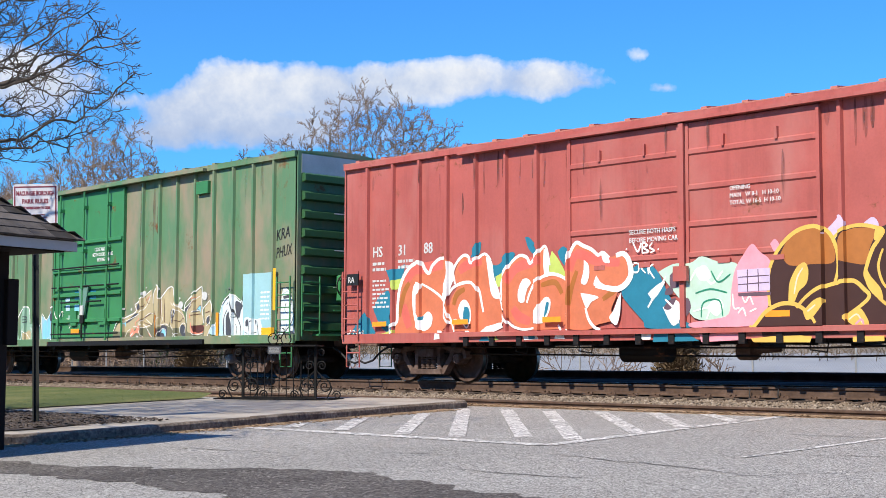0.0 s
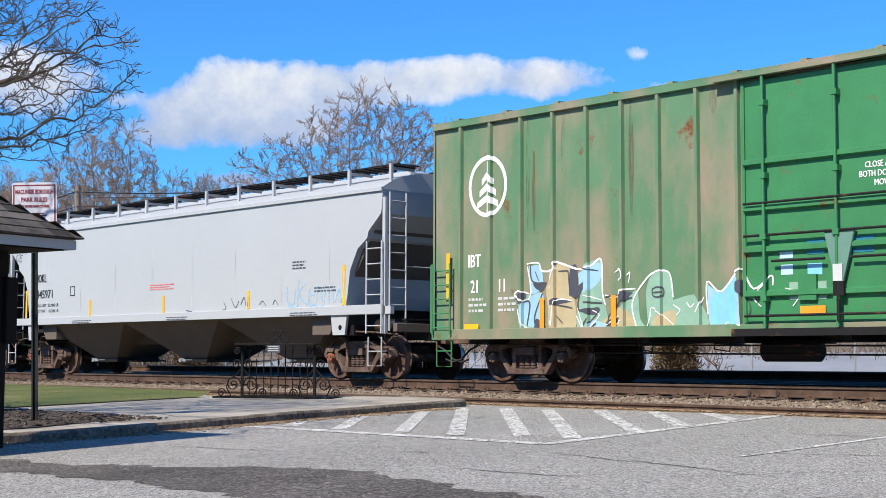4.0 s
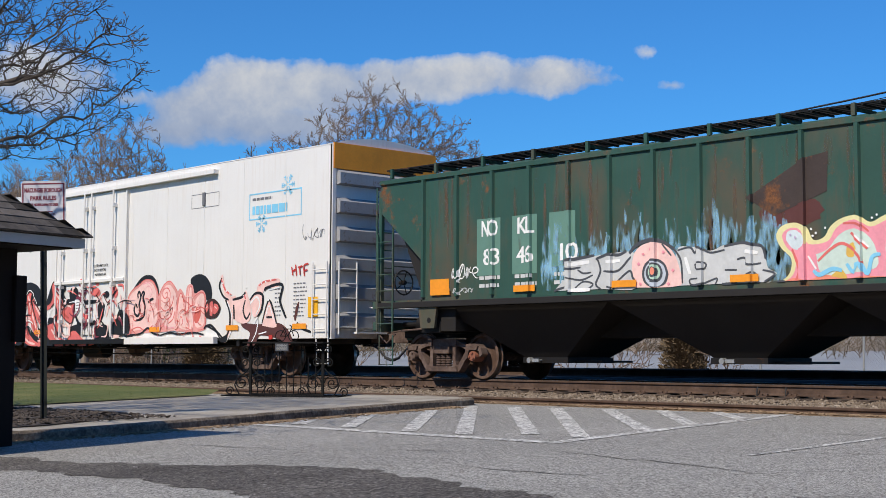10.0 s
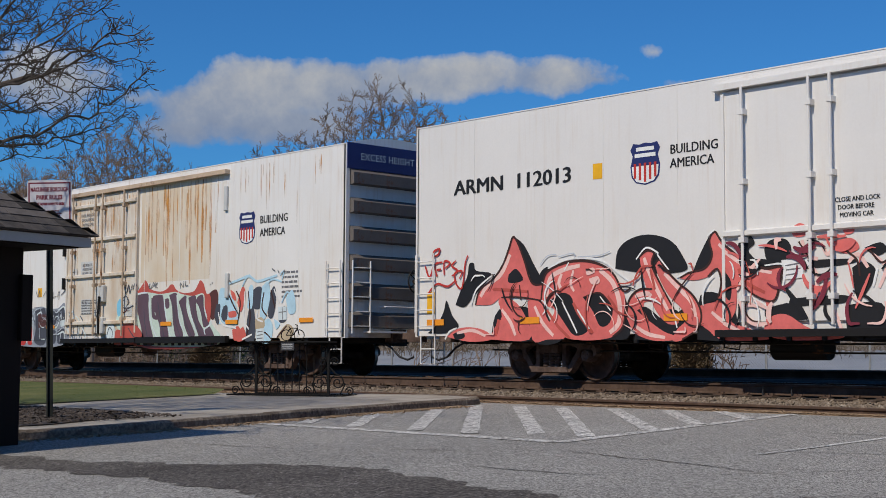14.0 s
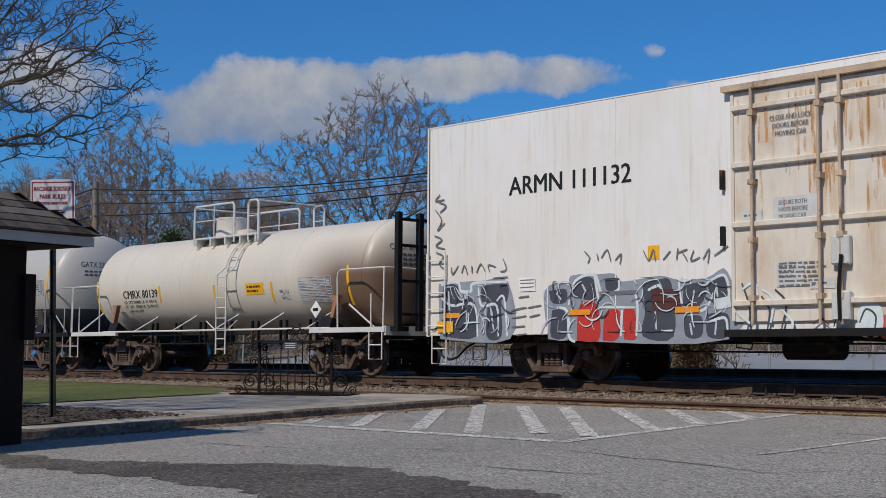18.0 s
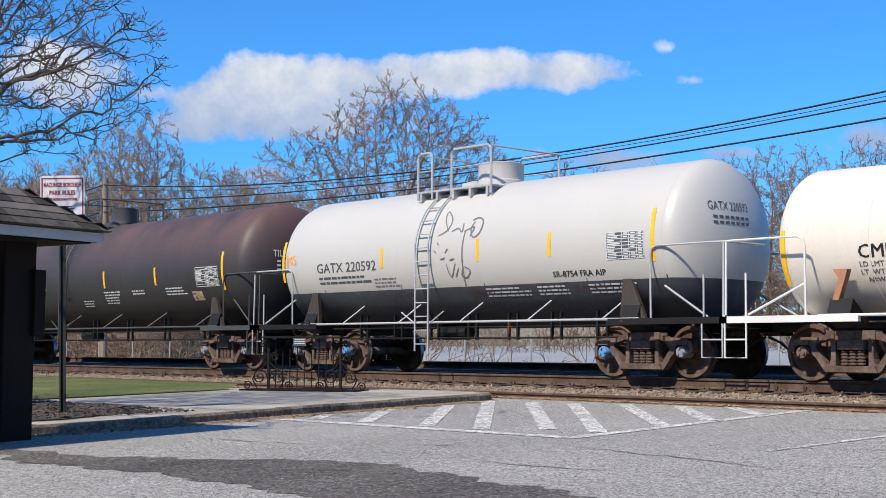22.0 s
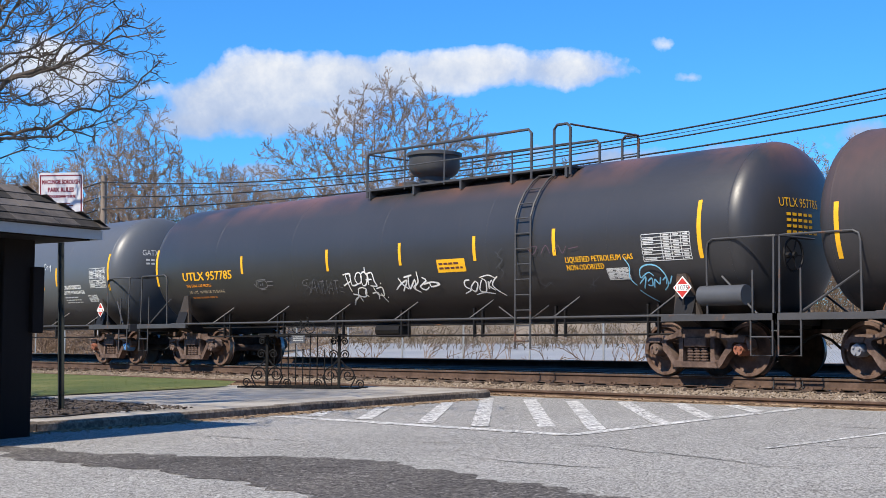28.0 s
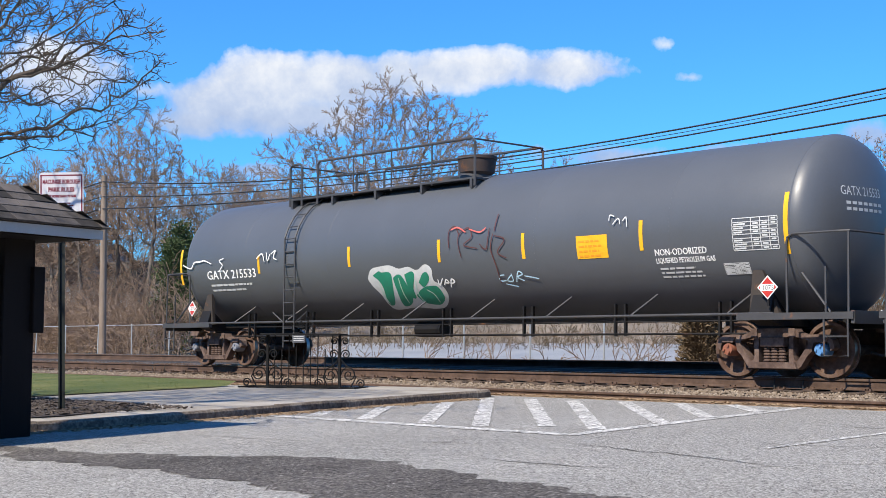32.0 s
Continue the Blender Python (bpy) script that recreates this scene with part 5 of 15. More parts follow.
def arc(cx, cz, rx, rz, a, b, n=9):
    return [(cx + rx * math.cos(radians(a + (b - a) * i / n)), cz + rz * math.sin(radians(a + (b - a) * i / n))) for i in range(n + 1)]


def strokes_of(ch):
    """The strokes of a letter in a unit square."""
    stem = [(0.12, 0.0), (0.1, 0.5), (0.14, 1.0)]
    if ch in "OQ":
        return [arc(0.5, 0.5, 0.4, 0.45, 60, 420, 14)]
    if ch in "CG":
        return [arc(0.55, 0.5, 0.42, 0.45, 40, 320, 12)] + ([[(0.55, 0.45), (0.95, 0.42), (0.9, 0.1)]] if ch == "G" else [])
    if ch == "D":
        return [stem, arc(0.15, 0.5, 0.75, 0.45, 90, -90, 9)]
    if ch == "S":
        return [arc(0.5, 0.73, 0.36, 0.24, 20, 250, 8) + arc(0.5, 0.26, 0.38, 0.24, 80, -160, 8)]
    if ch in "EF":
        return [stem, [(0.1, 0.97), (0.5, 1.0), (0.95, 0.9)], [(0.12, 0.5), (0.8, 0.55)]] + ([[(0.1, 0.04), (0.5, 0.0), (0.95, 0.12)]] if ch == "E" else [])
    if ch in "RPB":
        bowl = [stem, arc(0.2, 0.74, 0.6, 0.24, 95, -95, 7)]
        return bowl + ([arc(0.2, 0.25, 0.7, 0.25, 90, -90, 7)] if ch == "B" else [[(0.4, 0.5), (0.7, 0.25), (1.0, 0.0)]] if ch == "R" else [])
    if ch == "A":
        return [[(0.0, 0.0), (0.22, 0.45), (0.46, 1.05)], [(0.44, 1.0), (0.68, 0.5), (0.95, 0.0)], [(0.2, 0.36), (0.5, 0.42), (0.82, 0.36)]]
    if ch in "NM":
        return [stem, [(0.12, 0.95), (0.5, 0.35), (0.85, 0.05)], [(0.88, 0.0), (0.86, 0.5), (0.92, 1.0)]]
    if ch in "WV":
        return [[(0.05, 1.0), (0.2, 0.4), (0.34, 0.0)], [(0.34, 0.02), (0.5, 0.5), (0.55, 0.8)], [(0.55, 0.75), (0.68, 0.3), (0.75, 0.0)], [(0.75, 0.02), (0.9, 0.5), (1.0, 1.05)]]
    if ch in "KX":
        return [stem, [(0.9, 1.0), (0.5, 0.6), (0.15, 0.45)], [(0.35, 0.55), (0.65, 0.3), (0.98, 0.0)]]
    if ch == "Z":
        return [[(0.05, 0.95), (0.5, 1.0), (0.95, 0.95)], [(0.9, 0.95), (0.5, 0.5), (0.08, 0.05)], [(0.05, 0.05), (0.5, 0.0), (1.0, 0.08)]]
    if ch == "T":
        return [[(0.5, 0.0), (0.48, 0.5), (0.52, 1.0)], [(0.0, 0.95), (0.5, 1.0), (1.0, 0.92)]]
    if ch == "U":
        return [[(0.1, 1.0), (0.1, 0.4), (0.3, 0.05), (0.65, 0.05), (0.88, 0.4), (0.9, 1.0)]]
    if ch == "L":
        return [stem, [(0.1, 0.05), (0.5, 0.0), (0.95, 0.1)]]
    return [[(0.5, 0.0), (0.45, 0.5), (0.52, 1.0)]]


def ribbon(pts, w, y=0.0, a=0.0, b=1.0, off=0.0, taper=0.5, dx=0.0, dz=0.0):
    """A band along part of a line as vertices and faces; it climbs a hair so that it never lies on itself."""
    n = len(pts)
    i0, i1 = int(a * (n - 1)), max(int(math.ceil(b * (n - 1))), int(a * (n - 1)) + 2)
    sub = pts[i0:i1 + 1]
    m = len(sub)
    V, Fs = [], []
    if m < 2:
        return V, Fs
    for i, p in enumerate(sub):
        q, r = sub[max(i - 1, 0)], sub[min(i + 1, m - 1)]
        d = Vector((r[0] - q[0], r[1] - q[1]))
        d = d.normalized() if d.length > 1e-6 else Vector((1, 0))
        k = w * (1 - taper + taper * math.sin(math.pi * (i + 0.35) / (m - 0.3)))
        for s in (-1, 1):
            V.append((p[0] + dx - d.y * (off + s * k), y + 0.00025 * i / m, p[1] + dz + d.x * (off + s * k)))
        if i:
            j = 2 * i
            Fs.append((j - 2, j - 1, j + 1, j))
    return V, Fs


def lay_on(name, bands, mat, car, skin, lift, label="", kind=""):
    V, Fs = [], []
    for v, f in bands:
        k = len(V)
        V += v
        Fs += [tuple(k + i for i in q) for q in f]
    if not Fs:
        return None
    me = bpy.data.meshes.new(name)
    me.from_pydata(V, [], Fs)
    me.materials.append(mat)
    ob = part(name, drape(me, skin, lift), None, car, label)
    if kind:
        tagged(ob, kind=kind)
    return ob


def piece(car, skin, text, x0, x1, z0, z1, fill, edge, w=0.14, ew=0.035, outer=None, ow=0.04, tones=(), shade=None, glint=None, shadow=None, haze=None, seed=0,
          lean=0.1, wild=1.0, taper=0.25, lift=0.004, drips=0, label="spray-painted graffiti lettering", fat=1.0):
    """One graffiti piece: overlapping strokes with shadow, outline, fill, tones, shading and glints."""
    rng = np.random.default_rng(seed)
    cell, H = (x1 - x0) / len(text), z1 - z0
    lines, spans = [], []
    for i, ch in enumerate(text):
        cw = cell * rng.uniform(0.95, 1.2)
        cx, h = x0 + (i + 0.5) * cell, H * (1 - 0.14 * wild * rng.uniform(0, 1))
        sh, rot, base = lean + 0.16 * wild * rng.uniform(-1, 1), 0.12 * wild * rng.uniform(-1, 1), z0 + (H - h) * rng.uniform(0, 1)
        for st in strokes_of(ch):
            pts = []
            for u, v in st:
                u, v = u + 0.05 * wild * rng.normal(), v + 0.04 * wild * rng.normal()
                X, Z = (u - 0.5) * cw * 0.82 + sh * (v - 0.5) * h, (v - 0.5) * (h - 2 * w) + rot * (u - 0.5) * cw
                pts.append((cx + X, base + h / 2 + Z))
            lines.append((curve(pts, 3 if len(pts) > 6 else 6), w * fat * rng.uniform(0.85, 1.2)))
    L = 0.0028
    root = None

    def layer(name, k, bands, mat, kind="", lab=""):
        nonlocal root
        ob = lay_on(name, bands, mat, root or car, skin, lift + L * k, lab, kind)
        root = root or ob

    if haze:
        bands = []
        for q in range(int((x1 - x0) / 0.06)):
            x = x0 - 0.1 + 0.06 * q + rng.uniform(-0.05, 0.05)
            top = z1 + H * rng.uniform(-0.05, 0.42)
            bands.append(ribbon([(x, z0 + 0.2), (x + 0.02, (z0 + top) / 2), (x + rng.uniform(-0.05, 0.05), top)], rng.uniform(0.03, 0.085), 0.0003 * (q % 8), taper=0.8))
        layer("graffiti_haze", 0, bands, haze, "stuff", label)
    if shadow:
        layer("graffiti_shadow", 0.4, [ribbon(p, u + ew, 0.0003 * (i % 8), taper=taper, dx=0.10, dz=-0.07) for i, (p, u) in enumerate(lines)], shadow, "stuff", label)
    if outer:
        layer("graffiti_border", 1.2, [ribbon(p, u + ew + ow, 0.0003 * (i % 8), taper=taper) for i, (p, u) in enumerate(lines)], outer, "stuff", label)
    layer("graffiti_outline", 2.2, [ribbon(p, u + ew, 0.0003 * (i % 8), taper=taper) for i, (p, u) in enumerate(lines)], edge, "stuff", label)
    layer("graffiti_fill", 3.2, [ribbon(p, u, 0.0003 * (i % 8), taper=taper) for i, (p, u) in enumerate(lines)], fill, "stuff")
    for k, tone in enumerate(tones):
        bands = []
        for i, (p, u) in enumerate(lines):
            for _ in range(2):
                a = rng.uniform(0, 0.6)
                bands.append(ribbon(p, u * rng.uniform(0.22, 0.5), 0.0003 * (len(bands) % 8), a, a + rng.uniform(0.2, 0.45), u * rng.uniform(-0.4, 0.4), 0.7))
        layer("graffiti_tone", 4.2 + 0.6 * k, bands, tone, "stuff")
    if shade:
        bands = []
        for i, (p, u) in enumerate(lines):
            for _ in range(3):
                a = rng.uniform(0, 0.7)
                bands.append(ribbon(p, max(0.011, 0.10 * u), 0.0003 * (len(bands) % 8), a, a + rng.uniform(0.15, 0.5), u * rng.uniform(-0.8, 0.8), 0.8))
        layer("graffiti_shading", 5.6, bands, shade, "stuff")
    if glint:
        bands = []
        for i, (p, u) in enumerate(lines):
            for _ in range(2):
                a = rng.uniform(0, 0.8)
                bands.append(ribbon(p, max(0.010, 0.09 * u), 0.0003 * (len(bands) % 8), a, a + rng.uniform(0.1, 0.3), u * rng.uniform(0.3, 0.9), 0.9))
        layer("graffiti_glint", 6.4, bands, glint, "stuff")
    return root


class Mural:
    """Spray paint on a car's side, laid coat over coat: filled shapes and brushed lines."""

    def __init__(self, car, skin, label, lift=0.004):
        self.car, self.skin, self.label, self.lift = car, skin, label, lift
        self.runs, self.root, self.high = [], None, 0

    def add(self, key, me):
        if not self.runs or self.runs[-1][0] != key:
            self.runs.append((key, []))
            self.high += 0.0025 if self.skin.tank else 0.0004
        self.high += 0.0004 if self.skin.tank else 0.00015
        me.transform(Matrix.Translation((0, -self.high, 0)))
        self.runs[-1][1].append(me)

    def fill(self, key, *pts, n=4):
        line = curve(pts + (pts[0],), n)[:-1] if n > 1 else pts
        flat_pts = [Vector((p[0], p[1], 0)) for p in line]
        me = bpy.data.meshes.new("coat")
        me.from_pydata([(p.x, 0, p.y) for p in flat_pts], [], [t for t in tessellate_polygon([flat_pts]) if len(set(t)) == 3])
        self.add(key, me)

    def line(self, key, w, *pts):
        V, Fs = ribbon(curve(pts, 5) if len(pts) > 2 else [Vector(pts[0]).lerp(Vector(pts[1]), k / 4) for k in range(5)], w, taper=0.3)
        me = bpy.data.meshes.new("coat")
        me.from_pydata(V, [], Fs)
        self.add(key, me)

    def done(self):
        for key, items in self.runs:
            me = join_mesh([(m, 0) for m in items], "graffiti_fill", [M[key]])
            for v in me.vertices:
                v.co.y = -v.co.y
            ob = part("graffiti_fill", drape(me, self.skin, self.lift), None, self.root or self.car, "" if self.root else self.label)
            tagged(ob, kind="stuff")
            self.root = self.root or ob


def haze(car, skin, x0, x1, z0, z1, mat, seed):
    """Upward licks of thin overspray."""
    rng = np.random.default_rng(seed)
    bands = []
    for q in range(int((x1 - x0) / 0.03)):
        x = x0 + 0.03 * q + rng.uniform(-0.04, 0.04)
        top = z0 + (z1 - z0) * (0.70 + 0.2 * math.sin(x * 5.3) * math.sin(x * 1.7 + 1) + rng.uniform(-0.18, 0.12))
        sway = rng.uniform(-0.05, 0.05)
        bands.append(ribbon([(x + sway * (k / 6) ** 2, z0 + (top - z0) * k / 6) for k in range(7)], rng.uniform(0.04, 0.085), 0.0003 * (q % 8), taper=0.95))
    lay_on("graffiti_haze", bands, mat, car, skin, 0.004, "pale blue overspray", "stuff")


def swirls(car, skin, x0, x1, z0, z1, n, mats, seed, w=(0.03, 0.08), size=(0.15, 0.45), lift=0.004, edge=None, curl=1.3):
    """Loose curls, hooks and dashes of spray paint over a stretch of the side."""
    rng = np.random.default_rng(seed)
    per = [[] for _ in mats]
    rim = []
    for i in range(n):
        x, z, s = rng.uniform(x0, x1), rng.uniform(z0, z1), rng.uniform(*size)
        a, t = rng.uniform(0, math.tau), rng.uniform(-curl, curl)
        pts, d = [], a
        for k in range(7):
            pts.append((x, min(max(z, z0), z1)))
            x, z, d = x + s / 3 * math.cos(d), z + s / 3 * math.sin(d), d + t / 3
        u = rng.uniform(*w)
        line = curve(pts, 3)
        per[i % len(mats)].append(ribbon(line, u, 0.0003 * (i % 20) + 0.002, taper=0.6))
        if edge:
            rim.append(ribbon(line, u + 0.022, 0.0003 * (i % 20) - 0.0001, taper=0.6))
    if edge:
        lay_on("graffiti_outline", rim, edge, car, skin, lift, "", "stuff")
    for k, (b, m) in enumerate(zip(per, mats)):
        lay_on("graffiti_swirl", b, m, car, skin, lift + 0.0012 * k, "loose sprayed curls", "stuff")


def streaks(car, skin, x0, x1, z1, n, mat, seed, length=(0.5, 2.2), w=(0.012, 0.05), lift=0.003, name="rust_streak"):
    """Runs of rust or dirt from the roof down."""
    rng = np.random.default_rng(seed)
    bands = []
    for i in range(n):
        x, L = rng.uniform(x0, x1), rng.uniform(*length)
        top = z1 - (rng.uniform(0, 0.8) if rng.random() < 0.3 else 0.0)
        bands.append(ribbon([(x + 0.002 * rng.normal(), top - L * k / 8) for k in range(9)], rng.uniform(*w), 0.0002 * (i % 12), taper=0.75))
    return lay_on(name, bands, mat, car, skin, lift, "runs of orange rust", "stuff")


def scrawl(car, skin, x, z, w, h, mat, seed, n=3, width=0.012, lift=0.008):
    """A quick looping one-line tag."""
    rng = np.random.default_rng(seed)
    items = []
    for k in range(n):
        a = rng.uniform(-0.6, 0.6, 6)
        f = rng.integers(1, 4, 6)
        px, ph = x + (k + 0.5) * w / n, rng.uniform(0, math.tau, 6)
        pts = []
        for i in range(26):
            t = i / 25 * math.tau * 0.8
            u = sum(a[q] * math.cos(f[q] * t + ph[q]) for q in range(3))
            v = sum(a[q] * math.sin(f[q] * t + ph[q]) for q in range(3, 6))
            pts.append((px + u * w / n * 0.55 + (t / 5 - 0.5) * w / n * 0.7, z + h * (0.5 + 0.5 * max(-1, min(1, v)))))
        items.append(strip(pts, width, mat))
    for i, m in enumerate(items):
        drape(m, skin, lift + 0.0006 * i)
    return part("graffiti_tag", join_mesh([(m, 0) for m in items], "graffiti_tag", [mat]), None, car, "thin sprayed scrawl")


# ---- running gear shared by all cars ----
WHEEL_R = 0.457
GEAR = {}


def make_gear():
    # side frame of a three-piece truck, in the xz plane
    half_edge = [(0.40, 0.80), (0.48, 0.735), (0.62, 0.69), (0.80, 0.705), (1.0, 0.69), (1.10, 0.61), (1.13, 0.49), (1.06, 0.44), (1.035, 0.55), (0.97, 0.60), (0.81, 0.60), (0.745, 0.55), (0.72, 0.43), (0.64, 0.36), (0.52, 0.19), (0.44, 0.13)]
    window = [(0.655, 0.60), (0.58, 0.625), (0.415, 0.665), (0.375, 0.64), (0.375, 0.36), (0.40, 0.28), (0.45, 0.27), (0.56, 0.42), (0.655, 0.54)]
    rings = [half_edge + [(-x, z) for x, z in half_edge[::-1]], window, [(-x, z) for x, z in window], [(-0.29, 0.25), (0.29, 0.25), (0.29, 0.66), (-0.29, 0.66)]]
    flat_pts = [p for ring in rings for p in ring]
    faces = tessellate_polygon([[Vector((x, z, 0)) for x, z in ring] for ring in rings])
    bm = B()
    sides = [[bm.verts.new((x, y, z)) for x, z in flat_pts] for y in (-0.085, 0.085)]
    for side in sides:
        for f in faces:
            bm.faces.new([side[i] for i in f])
    k = 0
    for ring in rings:
        for i in range(len(ring)):
            p, q = k + i, k + (i + 1) % len(ring)
            bm.faces.new((sides[0][p], sides[0][q], sides[1][q], sides[1][p]))
        k += len(ring)
    prism(bm, [(-0.46, 0.15), (0.46, 0.15), (0.42, 0.25), (-0.42, 0.25)], -0.14, 0.14)
    for s in (-1, 1):
        prism(bm, [(s * 1.04, 0.66), (s * 0.74, 0.66), (s * 0.78, 0.575), (s * 1.0, 0.575)], -0.12, 0.12)
        prism(bm, [(s * 0.42, 0.80), (s * 0.30, 0.80), (s * 0.30, 0.66), (s * 0.42, 0.66)], -0.11, 0.11)
    GEAR["side_frame"] = mesh(bm, "side_frame", M["truck"])
    bm = B()
    box(bm, -0.23, 0.23, -1.14, 1.14, 0.50, 0.66)
    box(bm, -0.26, 0.26, -0.85, 0.85, 0.42, 0.72)
    lathe(bm, [(0.72, 0.22), (0.80, 0.20)], 16, "z")
    for s in (-1, 1):
        box(bm, -0.15, 0.15, s * 0.62 - 0.06, s * 0.62 + 0.06, 0.72, 0.80)
    for s in (-1, 1):
        box(bm, s * 0.42 - 0.05, s * 0.42 + 0.05, -0.75, 0.75, 0.36, 0.44)
        for q in (-0.75, 0.75):
            box(bm, s * 0.42, s * 0.50, q - 0.05, q + 0.05, 0.30, 0.56)
    GEAR["bolster"] = mesh(bm, "truck_bolster", M["truck"], bevel=0.01)
    bm = B()
    prof = [(0.25, 0.02)]
    for i in range(5):
        z = 0.255 + i * 0.05
        prof += [(z, 0.055), (z + 0.012, 0.068), (z + 0.03, 0.068), (z + 0.042, 0.05)]
    lathe(bm, prof + [(0.505, 0.02)], 10, "z")
    GEAR["spring"] = mesh(bm, "spring", M["truck"], 30)
    bm = B()
    lathe(bm, [(-1.02, 0.075), (-0.80, 0.085), (0.80, 0.085), (1.02, 0.075)], 12, "y")
    GEAR["axle"] = mesh(bm, "wheelset", M["truck"], 40)
    bm = B()
    # wheel on the -y side: outer face, plate and rim, tread and flange
    prof = [(-0.84, 0.10), (-0.84, 0.15), (-0.79, 0.19), (-0.765, 0.30), (-0.785, 0.385), (-0.835, 0.395), (-0.835, 0.448), (-0.83, 0.455), (-0.745, 0.460), (-0.735, 0.482), (-0.715, 0.485), (-0.705, 0.47), (-0.705, 0.39), (-0.74, 0.30), (-0.72, 0.19), (-0.70, 0.10)]
    rings = lathe(bm, prof, 40, "y")
    bm.normal_update()
    me = mesh(bm, "wheel", [M["wheel"], M["tread"]], 35)
    mi = []
    for p in me.polygons:
        r = math.hypot(p.center.x, p.center.z)
        mi.append(1 if r > 0.44 and -0.84 < p.center.y < -0.72 and abs(p.normal.y) < 0.75 else 0)
    me.polygons.foreach_set("material_index", mi)
    GEAR["wheel"] = me
    for key in ("cap_blue", "cap_orange", "cap_grey", "truck"):
        bm = B()
        lathe(bm, [(-0.88, 0.11), (-1.06, 0.115), (-1.10, 0.10), (-1.13, 0.095), (-1.135, 0.03)], 16, "y")
        for i in range(3):
            a = i * math.tau / 3 + 0.3
            lathe(bm, [(-1.12, 0.022), (-1.16, 0.022)], 6, "y", (0.06 * math.cos(a), 0, 0.06 * math.sin(a)))
        GEAR[key] = mesh(bm, "bearing_cap", M[key], 35)
    bm = B()
    box(bm, 0.0, 0.55, -0.07, 0.07, 0.80, 0.95)
    prism(bm, [(0.55, -0.16), (0.86, -0.17), (0.95, -0.06), (0.82, -0.03), (0.80, 0.06), (0.90, 0.13), (0.80, 0.17), (0.55, 0.12)], 0.74, 1.02, "z")
    box(bm, -0.15, 0.12, -0.2, 0.2, 0.74, 1.02)
    GEAR["coupler"] = mesh(bm, "coupler", M["truck"], bevel=0.012)
    bm = B()
    pipe(bm, [(-0.05, 0, 0.72), (0.2, 0, 0.62), (0.42, 0.05, 0.42), (0.62, 0.1, 0.36), (0.80, 0.12, 0.42)], 0.024, 7)
    GEAR["air_hose"] = mesh(bm, "air_hose", M["hose"], 60)


CARS = []
WHEELS = []


def kid(name, data, parent, loc=(0, 0, 0), turn=0.0):
    ob = new(name, data)
    ob.parent, ob.location = parent, loc
    ob.rotation_euler = (0, 0, radians(turn))
    return ob


def make_car(name, label, category, centre, truck_at, end, caps=("cap_grey", "truck", "truck", "truck")):
    """An empty at rail height with trucks, wheelsets, couplers and hoses; centre: its place along the train."""
    car = thing(name, label, category, group="cars of the freight train", at=pose(centre, TRACK_Y, RAIL))
    CARS.append((car, centre))
    for t, sx in enumerate((-1, 1)):
        tr = kid("truck", GEAR["bolster"], car, (sx * truck_at, 0, 0))
        tagged(tr, "rust-brown cast steel truck")
        for sy in (-1, 1):
            kid("side_frame", GEAR["side_frame"], tr, (0, sy * 1.0, 0))
            for q in (-0.145, 0.0, 0.145):
                kid("spring", GEAR["spring"], tr, (q, sy * 1.04, 0))
        for w, dx in enumerate((-0.889, 0.889)):
            ws = kid("wheelset", GEAR["axle"], car, (sx * truck_at + dx, 0, WHEEL_R))
            WHEELS.append((ws, sx * truck_at + dx))
            cap = GEAR[caps[(t * 2 + w) % len(caps)]]
            kid("wheel", GEAR["wheel"], ws)
            kid("wheel", GEAR["wheel"], ws, turn=180)
            kid("bearing_cap", cap, ws)
            kid("bearing_cap", cap, ws, turn=180)
        kid("coupler", GEAR["coupler"], car, (sx * (end - 0.05), 0, 0), 0 if sx > 0 else 180)
        kid("air_hose", GEAR["air_hose"], car, (sx * (end - 0.05), -0.3, 0), 0 if sx > 0 else 180)
    return car


def ladder(car, xa, xb, y, z0, z1, n, mat, along="x", r=0.014, name="ladder", bow=None):
    """Two stiles with rungs; along y for the ladders on the car's ends. bow: a function from z to y on tanks."""
    bm = B()

    def pt(u, z):
        if along == "x":
            return (u, (bow(z) if bow else y), z)
        return (y, u, z)
    zs = [z0 + (z1 - z0) * i / 14 for i in range(15)] if bow else [z0, z1]
    for u in (xa, xb):
        pipe(bm, [pt(u, z) for z in zs], r * 1.5, 6)
    ob = part(name, bm, mat, car)
    for i in range(n):
        z = z0 + (z1 - z0) * (i + 0.5) / n
        bm = B()
        tube(bm, pt(xa, z), pt(xb, z), r, 6)
        part("rung", bm, mat, ob)
    return ob


def grab(car, pts, mat, r=0.014, name="grab_iron"):
    bm = B()
    pipe(bm, pts, r, 6)
    return part(name, bm, mat, car)


def brake_wheel(car, x, y, z, mat):
    bm = B()
    n = 20
    pipe(bm, [(x, y + 0.27 * math.cos(i * math.tau / n), z + 0.27 * math.sin(i * math.tau / n)) for i in range(n + 1)], 0.018, 6)
    for i in range(5):
        a = i * math.tau / 5
        tube(bm, (x, y, z), (x, y + 0.27 * math.cos(a), z + 0.27 * math.sin(a)), 0.012, 5)
    lathe(bm, [(-0.12, 0.05), (0.05, 0.05)], 10, "x", (x, y, z))
    return part("brake_wheel", bm, mat, car, "hand brake wheel on the car's end")


make_gear()


